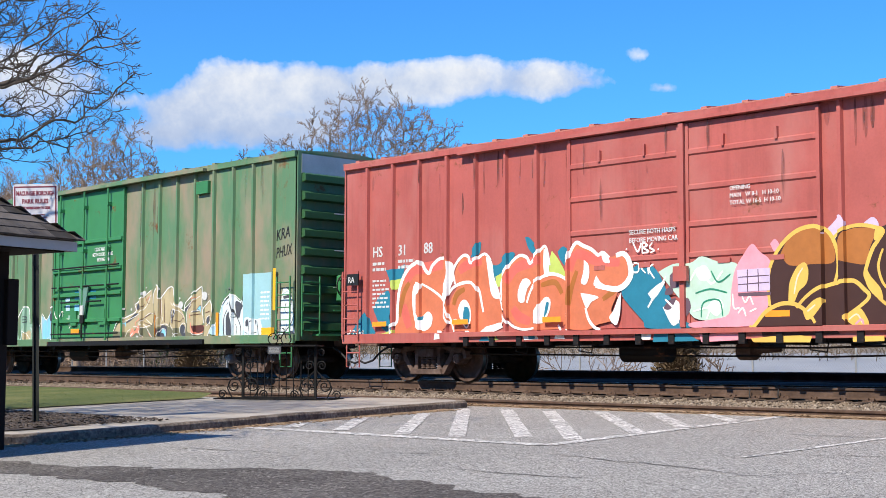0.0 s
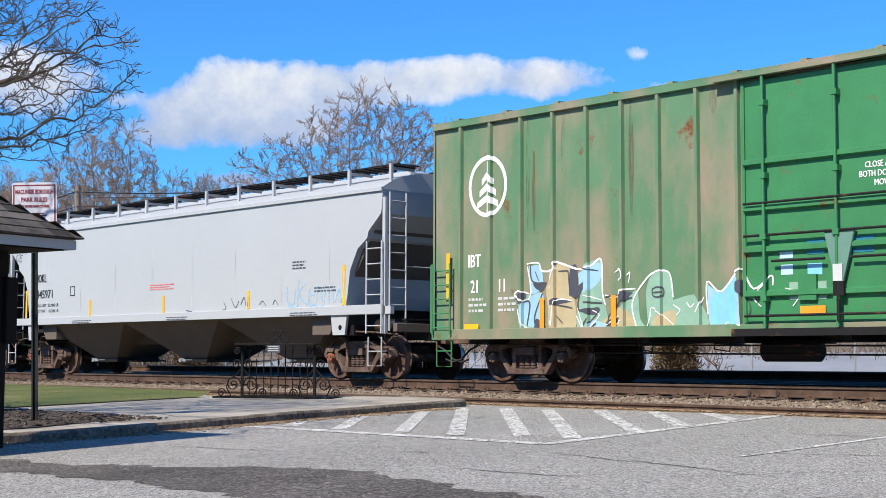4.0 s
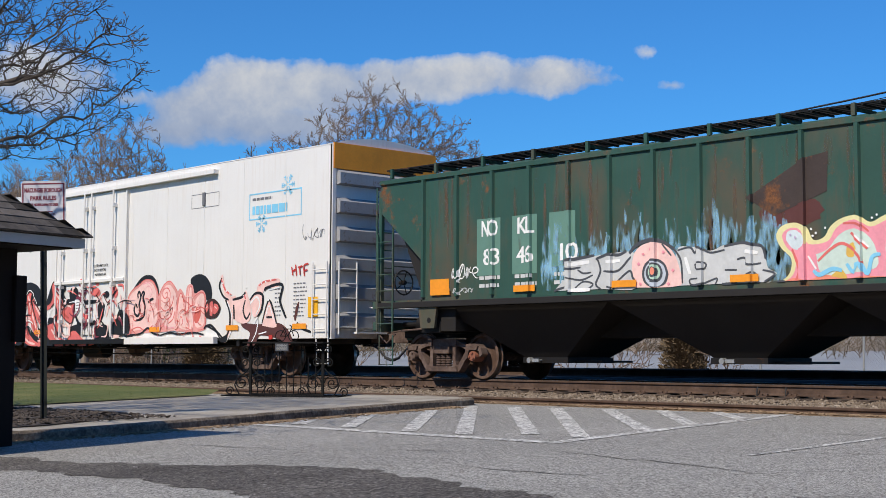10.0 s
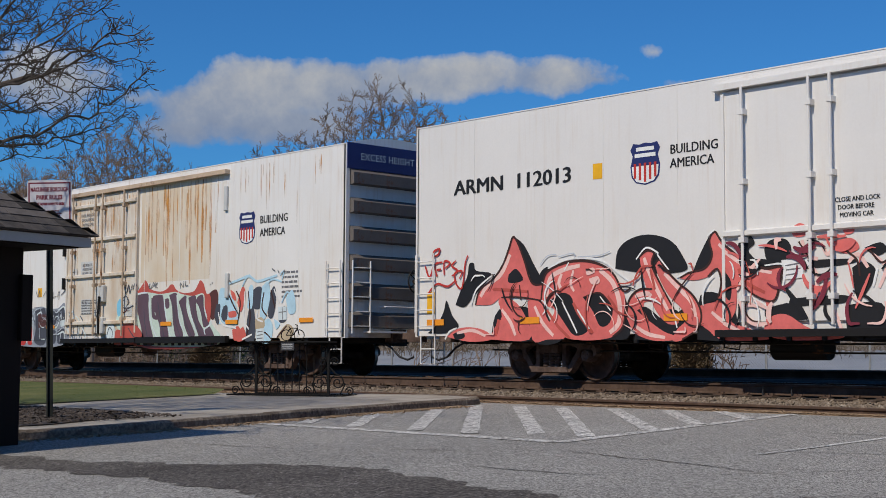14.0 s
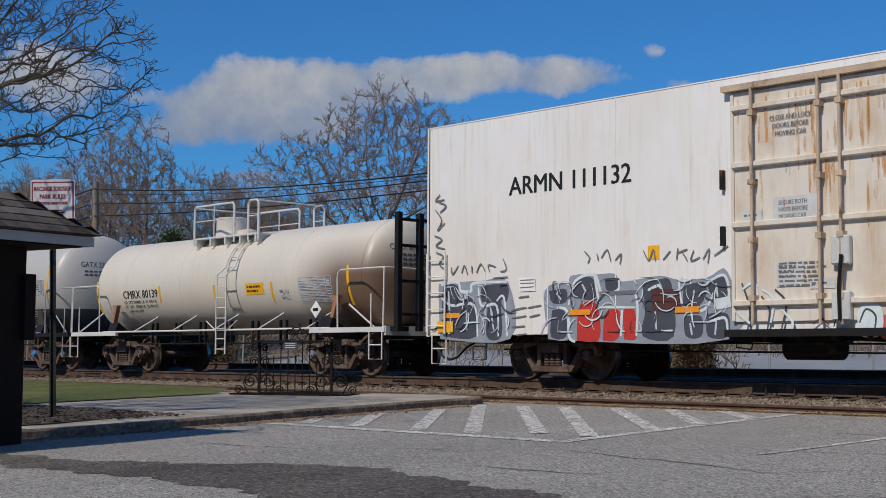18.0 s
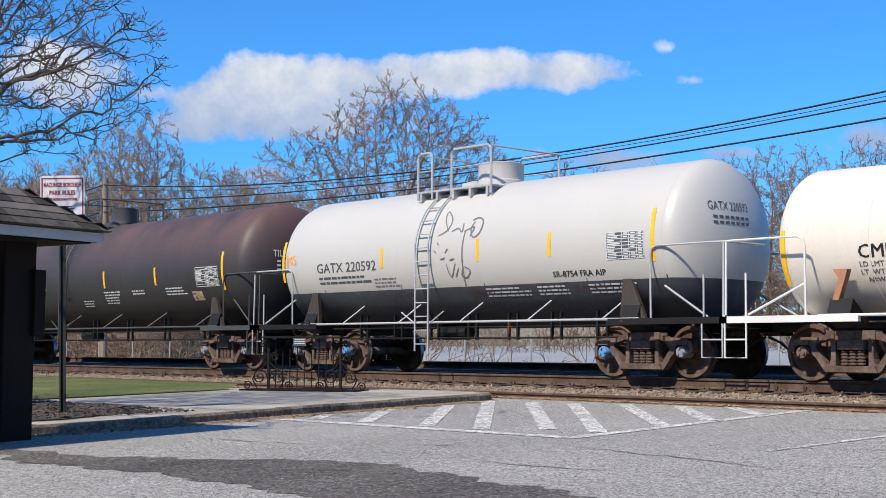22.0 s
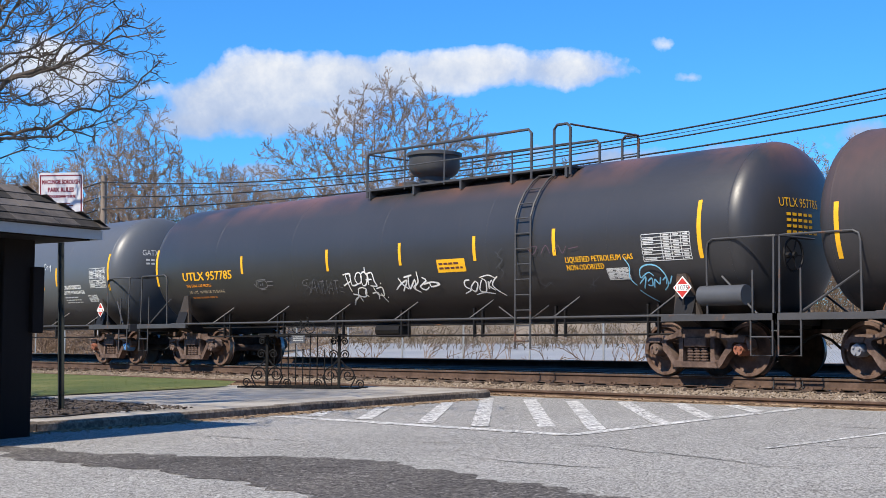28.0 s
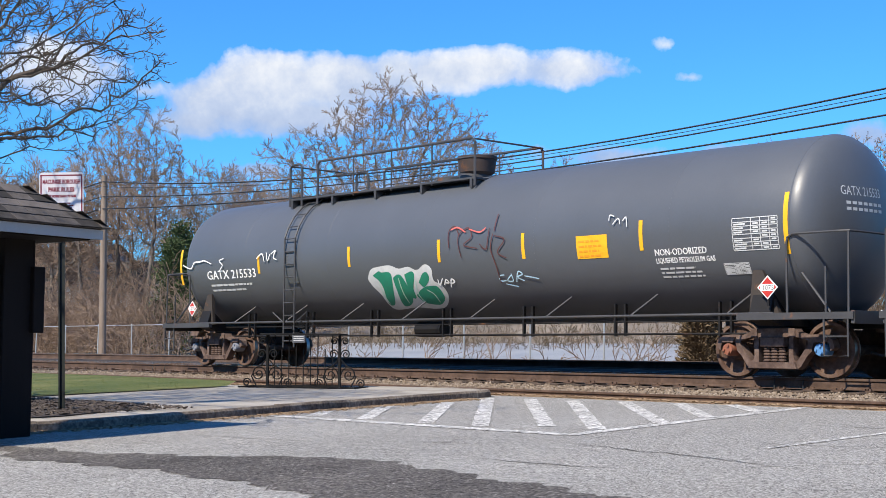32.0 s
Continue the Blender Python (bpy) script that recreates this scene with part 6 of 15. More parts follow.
# ---- box cars and refrigerator cars ----
def yellow_bar(car, skin, x, z0, z1, w=0.085):
    bm = B()
    n = 6
    rows = [[bm.verts.new((x + s * w / 2, 0, z0 + (z1 - z0) * i / n)) for s in (-1, 1)] for i in range(n + 1)]
    for a, b in zip(rows, rows[1:]):
        bm.faces.new((a[0], a[1], b[1], b[0]))
    return part("reflector", drape(mesh(bm, "reflector", M["yellow"]), skin, 0.005), None, car, "yellow reflective strip")


def box_shell(car, half, z0, z1, mat, roof_mat, end_mat, side_y, ribs, rib_d, peak=0.14, end_ribs=9, crown=False, sill=0.2, chord=0.14, rib_w=0.10, roof_bars=14):
    bm = B()
    prism(bm, [(-side_y, z0 + 0.02), (side_y, z0 + 0.02), (side_y, z1), (-side_y, z1)], -half, half, "x")
    part("body", bm, mat, car)
    bm = B()
    prism(bm, [(-0.6, 0.72), (0.6, 0.72), (0.6, z0 + 0.02), (-0.6, z0 + 0.02)], -half + 0.3, half - 0.3, "x")
    part("underframe", bm, M["black_steel"], car)
    bm = B()
    box(bm, -0.06, 0.06, -side_y + 0.05, -0.602, z0 - 0.14, z0 + 0.018)
    beam = mesh(bm, "crossbeam", M["black_steel"])
    for x in np.linspace(-half + 1.4, half - 1.4, 9):
        kid("crossbeam", beam, car, (x, 0, 0))
        kid("crossbeam", beam, car, (x, 0, 0), 180)
    bm = B()
    tube(bm, (-1.9, -0.75, 0.58), (-0.9, -0.75, 0.58), 0.19, 14)
    part("air_reservoir", bm, M["black_steel"], car, smooth=40)
    bm = B()
    lathe(bm, [(0.0, 0.1), (0.02, 0.17), (0.3, 0.17), (0.36, 0.06), (0.8, 0.03)], 14, "x", (0.6, -0.8, 0.6))
    part("brake_cylinder", bm, M["truck"], car, smooth=40)
    for yy, zz in ((-0.95, 0.52), (-1.2, 0.66)):
        bm = B()
        pipe(bm, [(-half + 1.6, yy, zz + 0.05), (-2.2, yy, zz), (2.4, yy, zz - 0.03), (half - 1.7, yy, zz + 0.06)], 0.018, 6)
        part("brake_rod", bm, M["black_steel"], car)
    for x in (-4.2, -2.6, 2.2, 3.9):
        bm = B()
        pipe(bm, [(x, -1.2, z0), (x, -1.22, 0.6), (x + 0.3, -1.22, 0.56), (x + 0.34, -1.2, z0)], 0.014, 5)
        part("rod_hanger", bm, M["black_steel"], car)
    bm = B()
    n = 8
    ed = side_y + rib_d + 0.01
    if crown:
        pts = [(-ed + 2 * ed * i / n, z1 + peak * (1 - (2 * i / n - 1) ** 2)) for i in range(n + 1)]
    else:
        pts = [(-ed, z1), (0, z1 + peak), (ed, z1)]
    prism(bm, [(-ed, z1 - 0.02)] + pts + [(ed, z1 - 0.02)], -half - 0.02, half + 0.02, "x")
    roof = part("roof", bm, roof_mat, car)
    if roof_bars:
        bm = B()
        prism(bm, [(-ed + 0.05, z1 + 0.005), (-0.05, z1 + peak + 0.03), (0.05, z1 + peak + 0.03), (ed - 0.05, z1 + 0.005), (ed - 0.05, z1 + 0.045), (0, z1 + peak + 0.07), (-ed + 0.05, z1 + 0.045)], -0.06, 0.06, "x")
        me = mesh(bm, "roof_seam", roof_mat)
        for i in range(roof_bars):
            kid("roof_seam", me, roof, (-half + (i + 0.5) * 2 * half / roof_bars, 0, 0))
    if rib_d > 0.02:
        for s in (-1, 1):
            bm = B()
            a, b = sorted((s * side_y, s * (side_y + rib_d + 0.012)))
            box(bm, -half, half, a, b, z1 - chord, z1 - 0.02)
            part("top_chord", bm, mat, car, bevel=0.006)
            bm = B()
            box(bm, -half, half, a, b, z0 - 0.05, z0 + sill - 0.05)
            part("side_sill", bm, mat, car, bevel=0.006)
        bm = B()
        w = rib_w / 2
        prism(bm, [(-w, 0), (-w * 0.6, -rib_d), (w * 0.6, -rib_d), (w, 0)], z0 + sill - 0.05, z1 - chord, "z")
        me = mesh(bm, "rib", mat)
        for x in ribs:
            kid("rib", me, car, (x, -side_y, 0))
            kid("rib", me, car, (x, side_y, 0), 180)
    if end_ribs:
        bm = B()
        hgt = (z1 - z0 - 0.5) / end_ribs
        prism(bm, [(0, 0.02), (0.15, 0.05), (0.15, hgt * 0.46), (0, hgt * 0.60)], -side_y + 0.12, side_y - 0.12, "y")
        me = mesh(bm, "end_rib", end_mat)
        for s in (-1, 1):
            for i in range(end_ribs):
                kid("end_rib", me, car, (s * half, 0, z0 + 0.2 + i * hgt), 0 if s > 0 else 180)
            for y in (-side_y, side_y - 0.1):
                bm = B()
                box(bm, s * half - 0.05, s * half + 0.03, y, y + 0.1, z0, z1)
                part("corner_post", bm, mat, car)


def steps(car, x, y, mat, z=0.28, w=0.42):
    bm = B()
    pipe(bm, [(x - w / 2, y, z + 0.6), (x - w / 2, y, z), (x + w / 2, y, z), (x + w / 2, y, z + 0.6)], 0.018, 6)
    tube(bm, (x - w / 2, y, z + 0.3), (x + w / 2, y, z + 0.3), 0.015, 6)
    part("sill_step", bm, mat, car)


def corner_gear(car, half, y, z0, mat, top=2.3):
    """Ladders, steps and handholds at the four corners."""
    for s in (-1, 1):
        for sy in (-1, 1):
            xa, xb = sorted((s * (half - 0.06), s * (half - 0.56)))
            ladder(car, xa, xb, sy * (y + 0.07), z0 + 0.05, top, 5, mat)
            steps(car, (xa + xb) / 2, sy * (y - 0.02), mat)
        ladder(car, -y + 0.1, -y + 0.6, s * (half + 0.16), z0 + 0.1, top, 5, mat, "y")
        bm = B()
        box(bm, s * (half + 0.14) - 0.12, s * (half + 0.14) + 0.12, -1.0, 1.2, z0 + 0.12, z0 + 0.16)
        part("crossover_step", bm, mat, car)
        grab(car, [(s * (half + 0.03), -0.5, z0 + 0.7), (s * (half + 0.18), -0.5, z0 + 0.7), (s * (half + 0.18), 1.1, z0 + 0.7), (s * (half + 0.03), 1.1, z0 + 0.7)], mat)


def box_door(car, x0, x1, z0, z1, y, mat, bars_, rods=(), name="door", label="", posts=True, d=0.06, bar_d=0.075, rod_mat=None):
    """A plug or sliding door with its stiffeners and locking rods."""
    bm = B()
    box(bm, x0, x1, -y - d, -y, z0, z1)
    door = part(name, bm, mat, car, label, bevel=0.008)
    for f in bars_:
        z = z0 + (z1 - z0) * f
        bm = B()
        prism(bm, [(-y - d, z - 0.06), (-y - d - bar_d, z - 0.035), (-y - d - bar_d, z + 0.035), (-y - d, z + 0.06)], x0 + 0.04, x1 - 0.04, "x")
        part("stiffener", bm, mat, door)
    if posts:
        for x in (x0 + 0.03, x1 - 0.03):
            bm = B()
            box(bm, x - 0.03, x + 0.03, -y - d - 0.03, -y - d, z0 + 0.02, z1 - 0.02)
            part("edge_frame", bm, mat, door)
    for x in rods:
        bm = B()
        tube(bm, (x, -y - d - 0.10, z0 - 0.06), (x, -y - d - 0.10, z1 + 0.04), 0.026, 8)
        for f in (0.1, 0.35, 0.6, 0.9):
            z = z0 + (z1 - z0) * f
            box(bm, x - 0.055, x + 0.055, -y - d - 0.135, -y - d, z - 0.045, z + 0.045)
        part("locking_rod", bm, rod_mat or mat, door)
    return door


def red_boxcar():
    paint_ = paint("faded_red_paint", (0.385, 0.094, 0.078), 0.22, rough=0.6, coarse=0.8, streak=0.55, streak_col=(0.22, 0.055, 0.045), rust=0.03, blot=((0.42, 0.165, 0.14), 0.6, 0.9, 0.48, 0.68))
    roof = paint("pale_red_roof", (0.44, 0.16, 0.12), 0.25, rough=0.6, rust=0.2)
    half, z0, z1, y = 9.0, 0.82, 4.62, 1.45
    ribs = [-8.25 + 0.81 * i for i in range(8)] + [2.95 + 0.81 * i for i in range(8)]
    car = make_car("boxcar", "faded red steel boxcar covered with graffiti", "boxcar", -14.4, 6.8, half, ("truck",))
    box_shell(car, half, z0, z1, paint_, roof, paint_, y, ribs, 0.07, roof_bars=22)
    for a, b in ((-2.57, -0.06), (0.06, 2.62)):
        d = box_door(car, a, b, 0.98, 4.42, y, paint_, (0.17, 0.35, 0.5, 0.68, 0.855), name="door", label="red sliding door with pressed stiffeners", bar_d=0.028)
        for f in (0.3, 0.7):
            bm = B()
            x = a + (b - a) * f
            box(bm, x - 0.025, x + 0.025, -y - 0.12, -y - 0.05, 3.95, 4.15)
            part("handle", bm, paint_, d)
            bm = B()
            box(bm, x - 0.12, x + 0.12, -y - 0.11, -y - 0.05, 2.02, 2.1)
            part("handle", bm, paint_, d)
    bm = B()
    box(bm, -0.05, 0.05, -y - 0.14, -y, 0.98, 4.42)
    box(bm, -0.14, 0.14, -y - 0.2, -y - 0.13, 1.75, 2.0)
    part("lock_bar", bm, paint_, car, "lock bar between the doors")
    bm = B()
    box(bm, -5.4, 5.6, -y - 0.17, -y - 0.02, 4.44, 4.50)
    box(bm, -5.4, 5.6, -y - 0.15, -y - 0.02, 0.88, 0.96)
    part("door_track", bm, paint_, car)
    bm = B()
    box(bm, -0.06, 0.06, -y - 0.12, -y - 0.02, 0.70, 0.9)
    bracket = mesh(bm, "track_bracket", M["black_steel"])
    for x in np.linspace(-5.2, 5.4, 16):
        kid("track_bracket", bracket, car, (x, 0, 0))
    corner_gear(car, half, y + 0.05, z0, paint_)
    sk = Skin(y, ribs, raised=((-2.57, 2.62, 0.092),))
    dk = Skin(y + 0.092)
    for t, x in (("HS", -8.1), ("31", -7.3), ("88", -6.52)):
        write(car, sk, t, x, 2.57, 0.23, M["fadewhite"], 0.85)
    bars(car, sk, -8.1, 2.40, 0.5, 2, 0.06, 0.12, M["fadewhite"], 1)
    bars(car, sk, -7.3, 2.42, 0.5, 2, 0.06, 0.12, M["fadewhite"], 2)
    bars(car, sk, -8.1, 2.05, 0.55, 7, 0.04, 0.09, M["fadewhite"], 3)
    write(car, dk, "SECURE BOTH HASPS", -1.15, 2.60, 0.085, M["fadewhite"], 0.9)
    write(car, dk, "BEFORE MOVING CAR", -1.15, 2.46, 0.085, M["fadewhite"], 0.9)
    write(car, dk, "OPENING", 0.95, 3.20, 0.075, M["fadewhite"], 0.9)
    write(car, dk, "MAIN   W 8-1   H 10-10", 0.95, 3.08, 0.075, M["fadewhite"], 0.9)
    write(car, dk, "TOTAL W 16-5  H 10-10", 0.95, 2.96, 0.075, M["fadewhite"], 0.9)
    big = Skin(y + 0.07)
    g = Mural(car, sk, "spray-painted orange letters edged in white", 0.004)
    g.fill("teal", (-7.68, 2.29), (-7.33, 2.3), (-7.08, 2.38), (-7.22, 2.07), (-7.5, 2.03))
    g.fill("lime", (-7.46, 2.06), (-7.01, 2.1), (-7.17, 1.92), (-7.43, 1.88))
    g.fill("teal", (-8.07, 1.48), (-7.89, 1.74), (-7.57, 1.84), (-7.49, 1.33), (-7.45, 0.98), (-7.81, 1.1))
    g.fill("teal", (-8.8, 0.975), (-8.58, 1.23), (-8.3, 1.44), (-8.1, 1.13), (-8.02, 0.975), (-8.57, 0.975))
    g.fill("lime", (-8.17, 0.975), (-7.81, 0.975), (-7.42, 1.05), (-7.42, 0.975))
    g.fill("teal", (-5.17, 2.43), (-5.01, 2.65), (-4.89, 2.71), (-4.91, 2.52), (-5.05, 2.37))
    g.fill("teal", (-3.72, 2.73), (-3.58, 2.7), (-3.38, 2.47), (-3.49, 2.4), (-3.63, 2.51))
    g.fill("teal", (-4.64, 2.26), (-4.4, 2.25), (-4.16, 2.45), (-3.98, 2.42), (-4.22, 2.09), (-4.46, 1.89), (-4.61, 2.02))
    g.fill("lime", (-4.49, 2.02), (-4.19, 2.11), (-4.31, 1.88), (-4.46, 1.82))
    g.fill("lime", (-3.04, 2.44), (-2.84, 2.22), (-2.68, 1.94), (-2.87, 1.97), (-3.15, 2.04))
    g.fill("teal", (-2.9, 2.41), (-2.76, 2.5), (-2.62, 2.38), (-2.67, 2.13), (-2.82, 2.24))
    g.fill("rustorange", (-7.4, 0.975), (-7.32, 1.32), (-7.25, 1.78), (-7.08, 2.16), (-6.84, 2.34), (-6.55, 2.38), (-6.43, 2.19), (-6.27, 2.29), (-6.05, 2.44), (-5.84, 2.44), (-5.69, 2.29), (-5.71, 2.01), (-5.84, 1.74), (-5.77, 1.46), (-5.77, 1.12), (-6.05, 0.975), (-6.63, 0.975), (-7.14, 0.975))
    g.fill("rustorange", (-5.67, 1), (-5.8, 1.29), (-5.72, 1.62), (-5.55, 1.86), (-5.63, 2.04), (-5.53, 2.3), (-5.33, 2.47), (-5.2, 2.43), (-5.11, 2.34), (-4.94, 2.42), (-4.75, 2.47), (-4.61, 2.33), (-4.58, 2.13), (-4.49, 1.85), (-4.4, 1.64), (-4.28, 1.42), (-4.19, 1.2), (-4.31, 1.07), (-4.63, 1.05), (-4.86, 0.98), (-5.17, 0.975), (-5.45, 1))
    g.fill("rustorange", (-4.15, 1.23), (-4.27, 1.47), (-4.37, 1.64), (-4.34, 1.9), (-4.21, 2.11), (-4.03, 2.3), (-3.81, 2.39), (-3.63, 2.35), (-3.55, 2.27), (-3.43, 2.37), (-3.23, 2.51), (-3.14, 2.38), (-3.11, 2.06), (-3.01, 1.98), (-2.82, 1.94), (-2.68, 1.81), (-2.64, 1.53), (-2.64, 1.22), (-2.82, 1.02), (-3.24, 0.99), (-3.67, 1), (-3.96, 1.07))
    g.fill("rustorange", (-2.67, 1), (-2.68, 1.38), (-2.64, 1.63), (-2.65, 2.04), (-2.54, 2.29), (-2.39, 2.52), (-2.2, 2.48), (-2.01, 2.37), (-1.9, 2.29), (-1.74, 2.32), (-1.55, 2.24), (-1.36, 2.28), (-1.21, 2.19), (-1.14, 1.97), (-1.21, 1.78), (-1.37, 1.67), (-1.47, 1.49), (-1.56, 1.3), (-1.47, 1.14), (-1.86, 1.06), (-2.07, 0.975), (-2.42, 0.975))
    g.line("coral", 0.111, (-7.04, 2.01), (-6.81, 2.23), (-6.55, 2.27), (-6.14, 2.31), (-5.89, 2.32))
    g.line("coral", 0.105, (-5.49, 2.17), (-5.23, 2.29), (-4.86, 2.34))
    g.line("coral", 0.101, (-4.18, 1.9), (-3.96, 2.15), (-3.59, 2.24), (-3.31, 2.28))
    g.line("coral", 0.094, (-2.52, 2.04), (-2.35, 2.33), (-1.88, 2.19), (-1.36, 2.13))
    g.line("coral", 0.112, (-7.11, 1.55), (-7.04, 1.32), (-6.94, 1.09))
    g.line("coral", 0.100, (-4.03, 1.41), (-3.88, 1.25), (-3.59, 1.14))
    g.line("ochre", 0.063, (-7.25, 1.32), (-7.11, 1.78), (-6.94, 2))
    g.line("ochre", 0.059, (-5.64, 1.51), (-5.55, 1.71), (-5.33, 1.81))
    g.line("ochre", 0.055, (-3.31, 1.81), (-2.96, 1.85), (-2.79, 1.64))
    g.line("ochre", 0.053, (-2.55, 1.42), (-2.48, 1.73), (-2.35, 2.03))
    g.line("ochre", 0.051, (-1.75, 1.5), (-1.56, 1.6), (-1.47, 1.64))
    g.line("white", 0.042, (-7.44, 0.975), (-7.51, 1.1), (-7.32, 1.21), (-7.3, 1.5), (-7.25, 1.84), (-7.1, 2.15), (-6.86, 2.35), (-6.59, 2.39), (-6.47, 2.24), (-6.35, 2.17), (-6.25, 2.32), (-6.04, 2.44), (-5.84, 2.44))
    g.line("white", 0.027, (-6.57, 1.96), (-6.35, 1.87), (-6.13, 1.76), (-5.94, 1.62), (-5.82, 1.4), (-5.69, 1.16), (-5.63, 0.98))
    g.line("white", 0.033, (-5.6, 1.92), (-5.65, 2.18), (-5.52, 2.37), (-5.36, 2.47), (-5.23, 2.44), (-5.17, 2.32), (-4.98, 2.39), (-4.77, 2.47), (-4.61, 2.34))
    g.line("white", 0.033, (-5.85, 1.27), (-5.87, 1.46), (-5.79, 1.71), (-5.65, 1.85), (-5.45, 1.92), (-5.23, 1.94), (-5.04, 1.89), (-4.92, 1.75), (-4.86, 1.53), (-4.81, 1.35))
    g.line("white", 0.027, (-5.85, 1.27), (-5.74, 1.16), (-5.6, 1.21), (-5.45, 1.17))
    g.line("white", 0.031, (-4.31, 1.56), (-4.34, 1.85), (-4.22, 2.09), (-4.04, 2.29), (-3.84, 2.39), (-3.66, 2.34), (-3.58, 2.23), (-3.4, 2.39), (-3.22, 2.53), (-3.14, 2.4), (-3.09, 2.17))
    g.line("white", 0.031, (-3.67, 1.5), (-3.58, 1.7), (-3.45, 1.87), (-3.26, 1.97), (-3.07, 2.01), (-2.85, 1.97), (-2.68, 1.87), (-2.63, 1.63), (-2.62, 1.26))
    g.line("white", 0.025, (-4.37, 1.62), (-4.25, 1.26), (-4.13, 1.13), (-3.96, 1.04), (-3.72, 1), (-3.45, 1.03))
    g.line("white", 0.025, (-4.18, 1.2), (-4.4, 1.08), (-4.58, 1.03))
    g.line("white", 0.035, (-2.64, 1.61), (-2.67, 1.94), (-2.57, 2.24), (-2.38, 2.53), (-2.19, 2.47), (-1.99, 2.39), (-1.85, 2.29), (-1.74, 2.33), (-1.59, 2.23))
    g.line("white", 0.056, (-1.44, 2.26), (-1.27, 2.28), (-1.15, 2.15), (-1.11, 1.92), (-1.23, 1.75), (-1.42, 1.67), (-1.65, 1.7), (-1.91, 1.75))
    g.line("white", 0.029, (-2.15, 1.36), (-2.08, 1.16), (-1.94, 1.01), (-1.81, 0.975))
    g.line("white", 0.024, (-2.67, 1.38), (-2.59, 1.27), (-2.64, 1.07), (-2.7, 0.975))
    g.line("white", 0.024, (-2.63, 1.63), (-2.68, 1.35))
    g.line("white", 0.026, (-5.23, 0.975), (-5.32, 0.975), (-5.2, 0.975))
    g.line("white", 0.040, (-6.03, 0.975), (-6.1, 0.975), (-5.98, 0.975))
    g.line("white", 0.024, (-2.89, 1.07), (-2.82, 0.975))
    g.fill("white", (-5.81, 2.39), (-5.65, 2.31), (-5.63, 2.06), (-5.73, 1.85), (-5.85, 1.6), (-5.97, 1.7), (-5.87, 1.91), (-5.79, 2.13))
    g.fill("white", (-6.72, 2.01), (-6.57, 1.96), (-6.6, 1.79), (-6.72, 1.69), (-6.73, 1.48), (-6.61, 1.29), (-6.46, 1.17), (-6.34, 1.14), (-6.49, 1.05), (-6.61, 1.04), (-6.75, 1.17), (-6.83, 1.43), (-6.85, 1.71), (-6.82, 1.91))
    g.fill("white", (-6.56, 1.28), (-6.38, 1.4), (-6.25, 1.3), (-6.28, 1.12), (-6.43, 1.02), (-6.58, 1.04))
    g.fill("white", (-4.74, 2.41), (-4.58, 2.31), (-4.52, 2.02), (-4.4, 1.77), (-4.36, 1.62), (-4.49, 1.6), (-4.6, 1.7), (-4.66, 1.97))
    g.fill("white", (-5.52, 1.42), (-5.42, 1.58), (-5.28, 1.59), (-5.17, 1.44), (-5.15, 1.21), (-5.26, 1.04), (-5.36, 1.11), (-5.45, 1.22))
    g.fill("white", (-4.74, 1.07), (-4.52, 1.11), (-4.34, 1.14), (-4.25, 1.07), (-4.49, 0.98), (-4.58, 0.975), (-4.83, 0.975), (-4.89, 0.975))
    g.fill("white", (-3.23, 2.49), (-3.14, 2.38), (-3.1, 2), (-3.21, 1.99), (-3.25, 2.23))
    g.fill("white", (-3.77, 1.94), (-3.66, 1.95), (-3.56, 1.87), (-3.65, 1.76), (-3.71, 1.61), (-3.74, 1.51), (-3.87, 1.52), (-3.9, 1.67), (-3.85, 1.83))
    g.fill("white", (-3.45, 1.11), (-3.47, 1.28), (-3.35, 1.45), (-3.2, 1.59), (-3.08, 1.54), (-3.08, 1.38), (-3.17, 1.21), (-3.28, 1.11))
    g.fill("white", (-2.18, 2.22), (-2.07, 2.12), (-2.06, 1.92), (-2.14, 1.78), (-2.25, 1.82), (-2.19, 2.02))
    g.fill("white", (-1.78, 2.32), (-1.64, 2.27), (-1.58, 2.14), (-1.72, 2.16))
    g.fill("white", (-1.89, 1.93), (-1.8, 1.81), (-1.67, 1.73), (-1.95, 1.75))
    g.fill("white", (-2.26, 1.63), (-2.06, 1.6), (-1.84, 1.54), (-2.01, 1.46), (-2.11, 1.35), (-2.2, 1.47))
    g.fill("white", (-1.33, 1.61), (-1.41, 1.49), (-1.5, 1.3), (-1.6, 1.17), (-1.45, 1.04), (-1.36, 1.23))
    g.fill("teal", (-5.33, 1.47), (-5.22, 1.44), (-5.18, 1.28), (-5.25, 1.08), (-5.34, 1.14), (-5.37, 1.3))
    g.fill("teal", (-6.61, 1.29), (-6.51, 1.31), (-6.53, 1.24), (-6.61, 1.23))
    g.fill("teal", (-3.18, 1.49), (-3.11, 1.48), (-3.15, 1.32), (-3.24, 1.21))
    g.done()
    g = Mural(car, dk, "spray-painted teal, mint and pink ground", 0.004)
    g.fill("mint", (-0.52, 1.93), (-0.2, 2.05), (0.15, 2.05), (0.38, 2.15), (0.72, 2.04), (1.11, 1.97), (1.21, 1.5), (1.11, 1.14), (0.31, 1.1), (0.03, 1.35), (-0.26, 1.65))
    g.fill("teal", (-1.14, 1.99), (-0.86, 2.1), (-0.56, 1.97), (-0.32, 1.56), (-0.13, 1.28), (0.01, 1.11), (0.12, 0.975), (-0.75, 0.975), (-0.87, 1.11), (-1.27, 1.49), (-1.32, 1.65), (-1.19, 1.84))
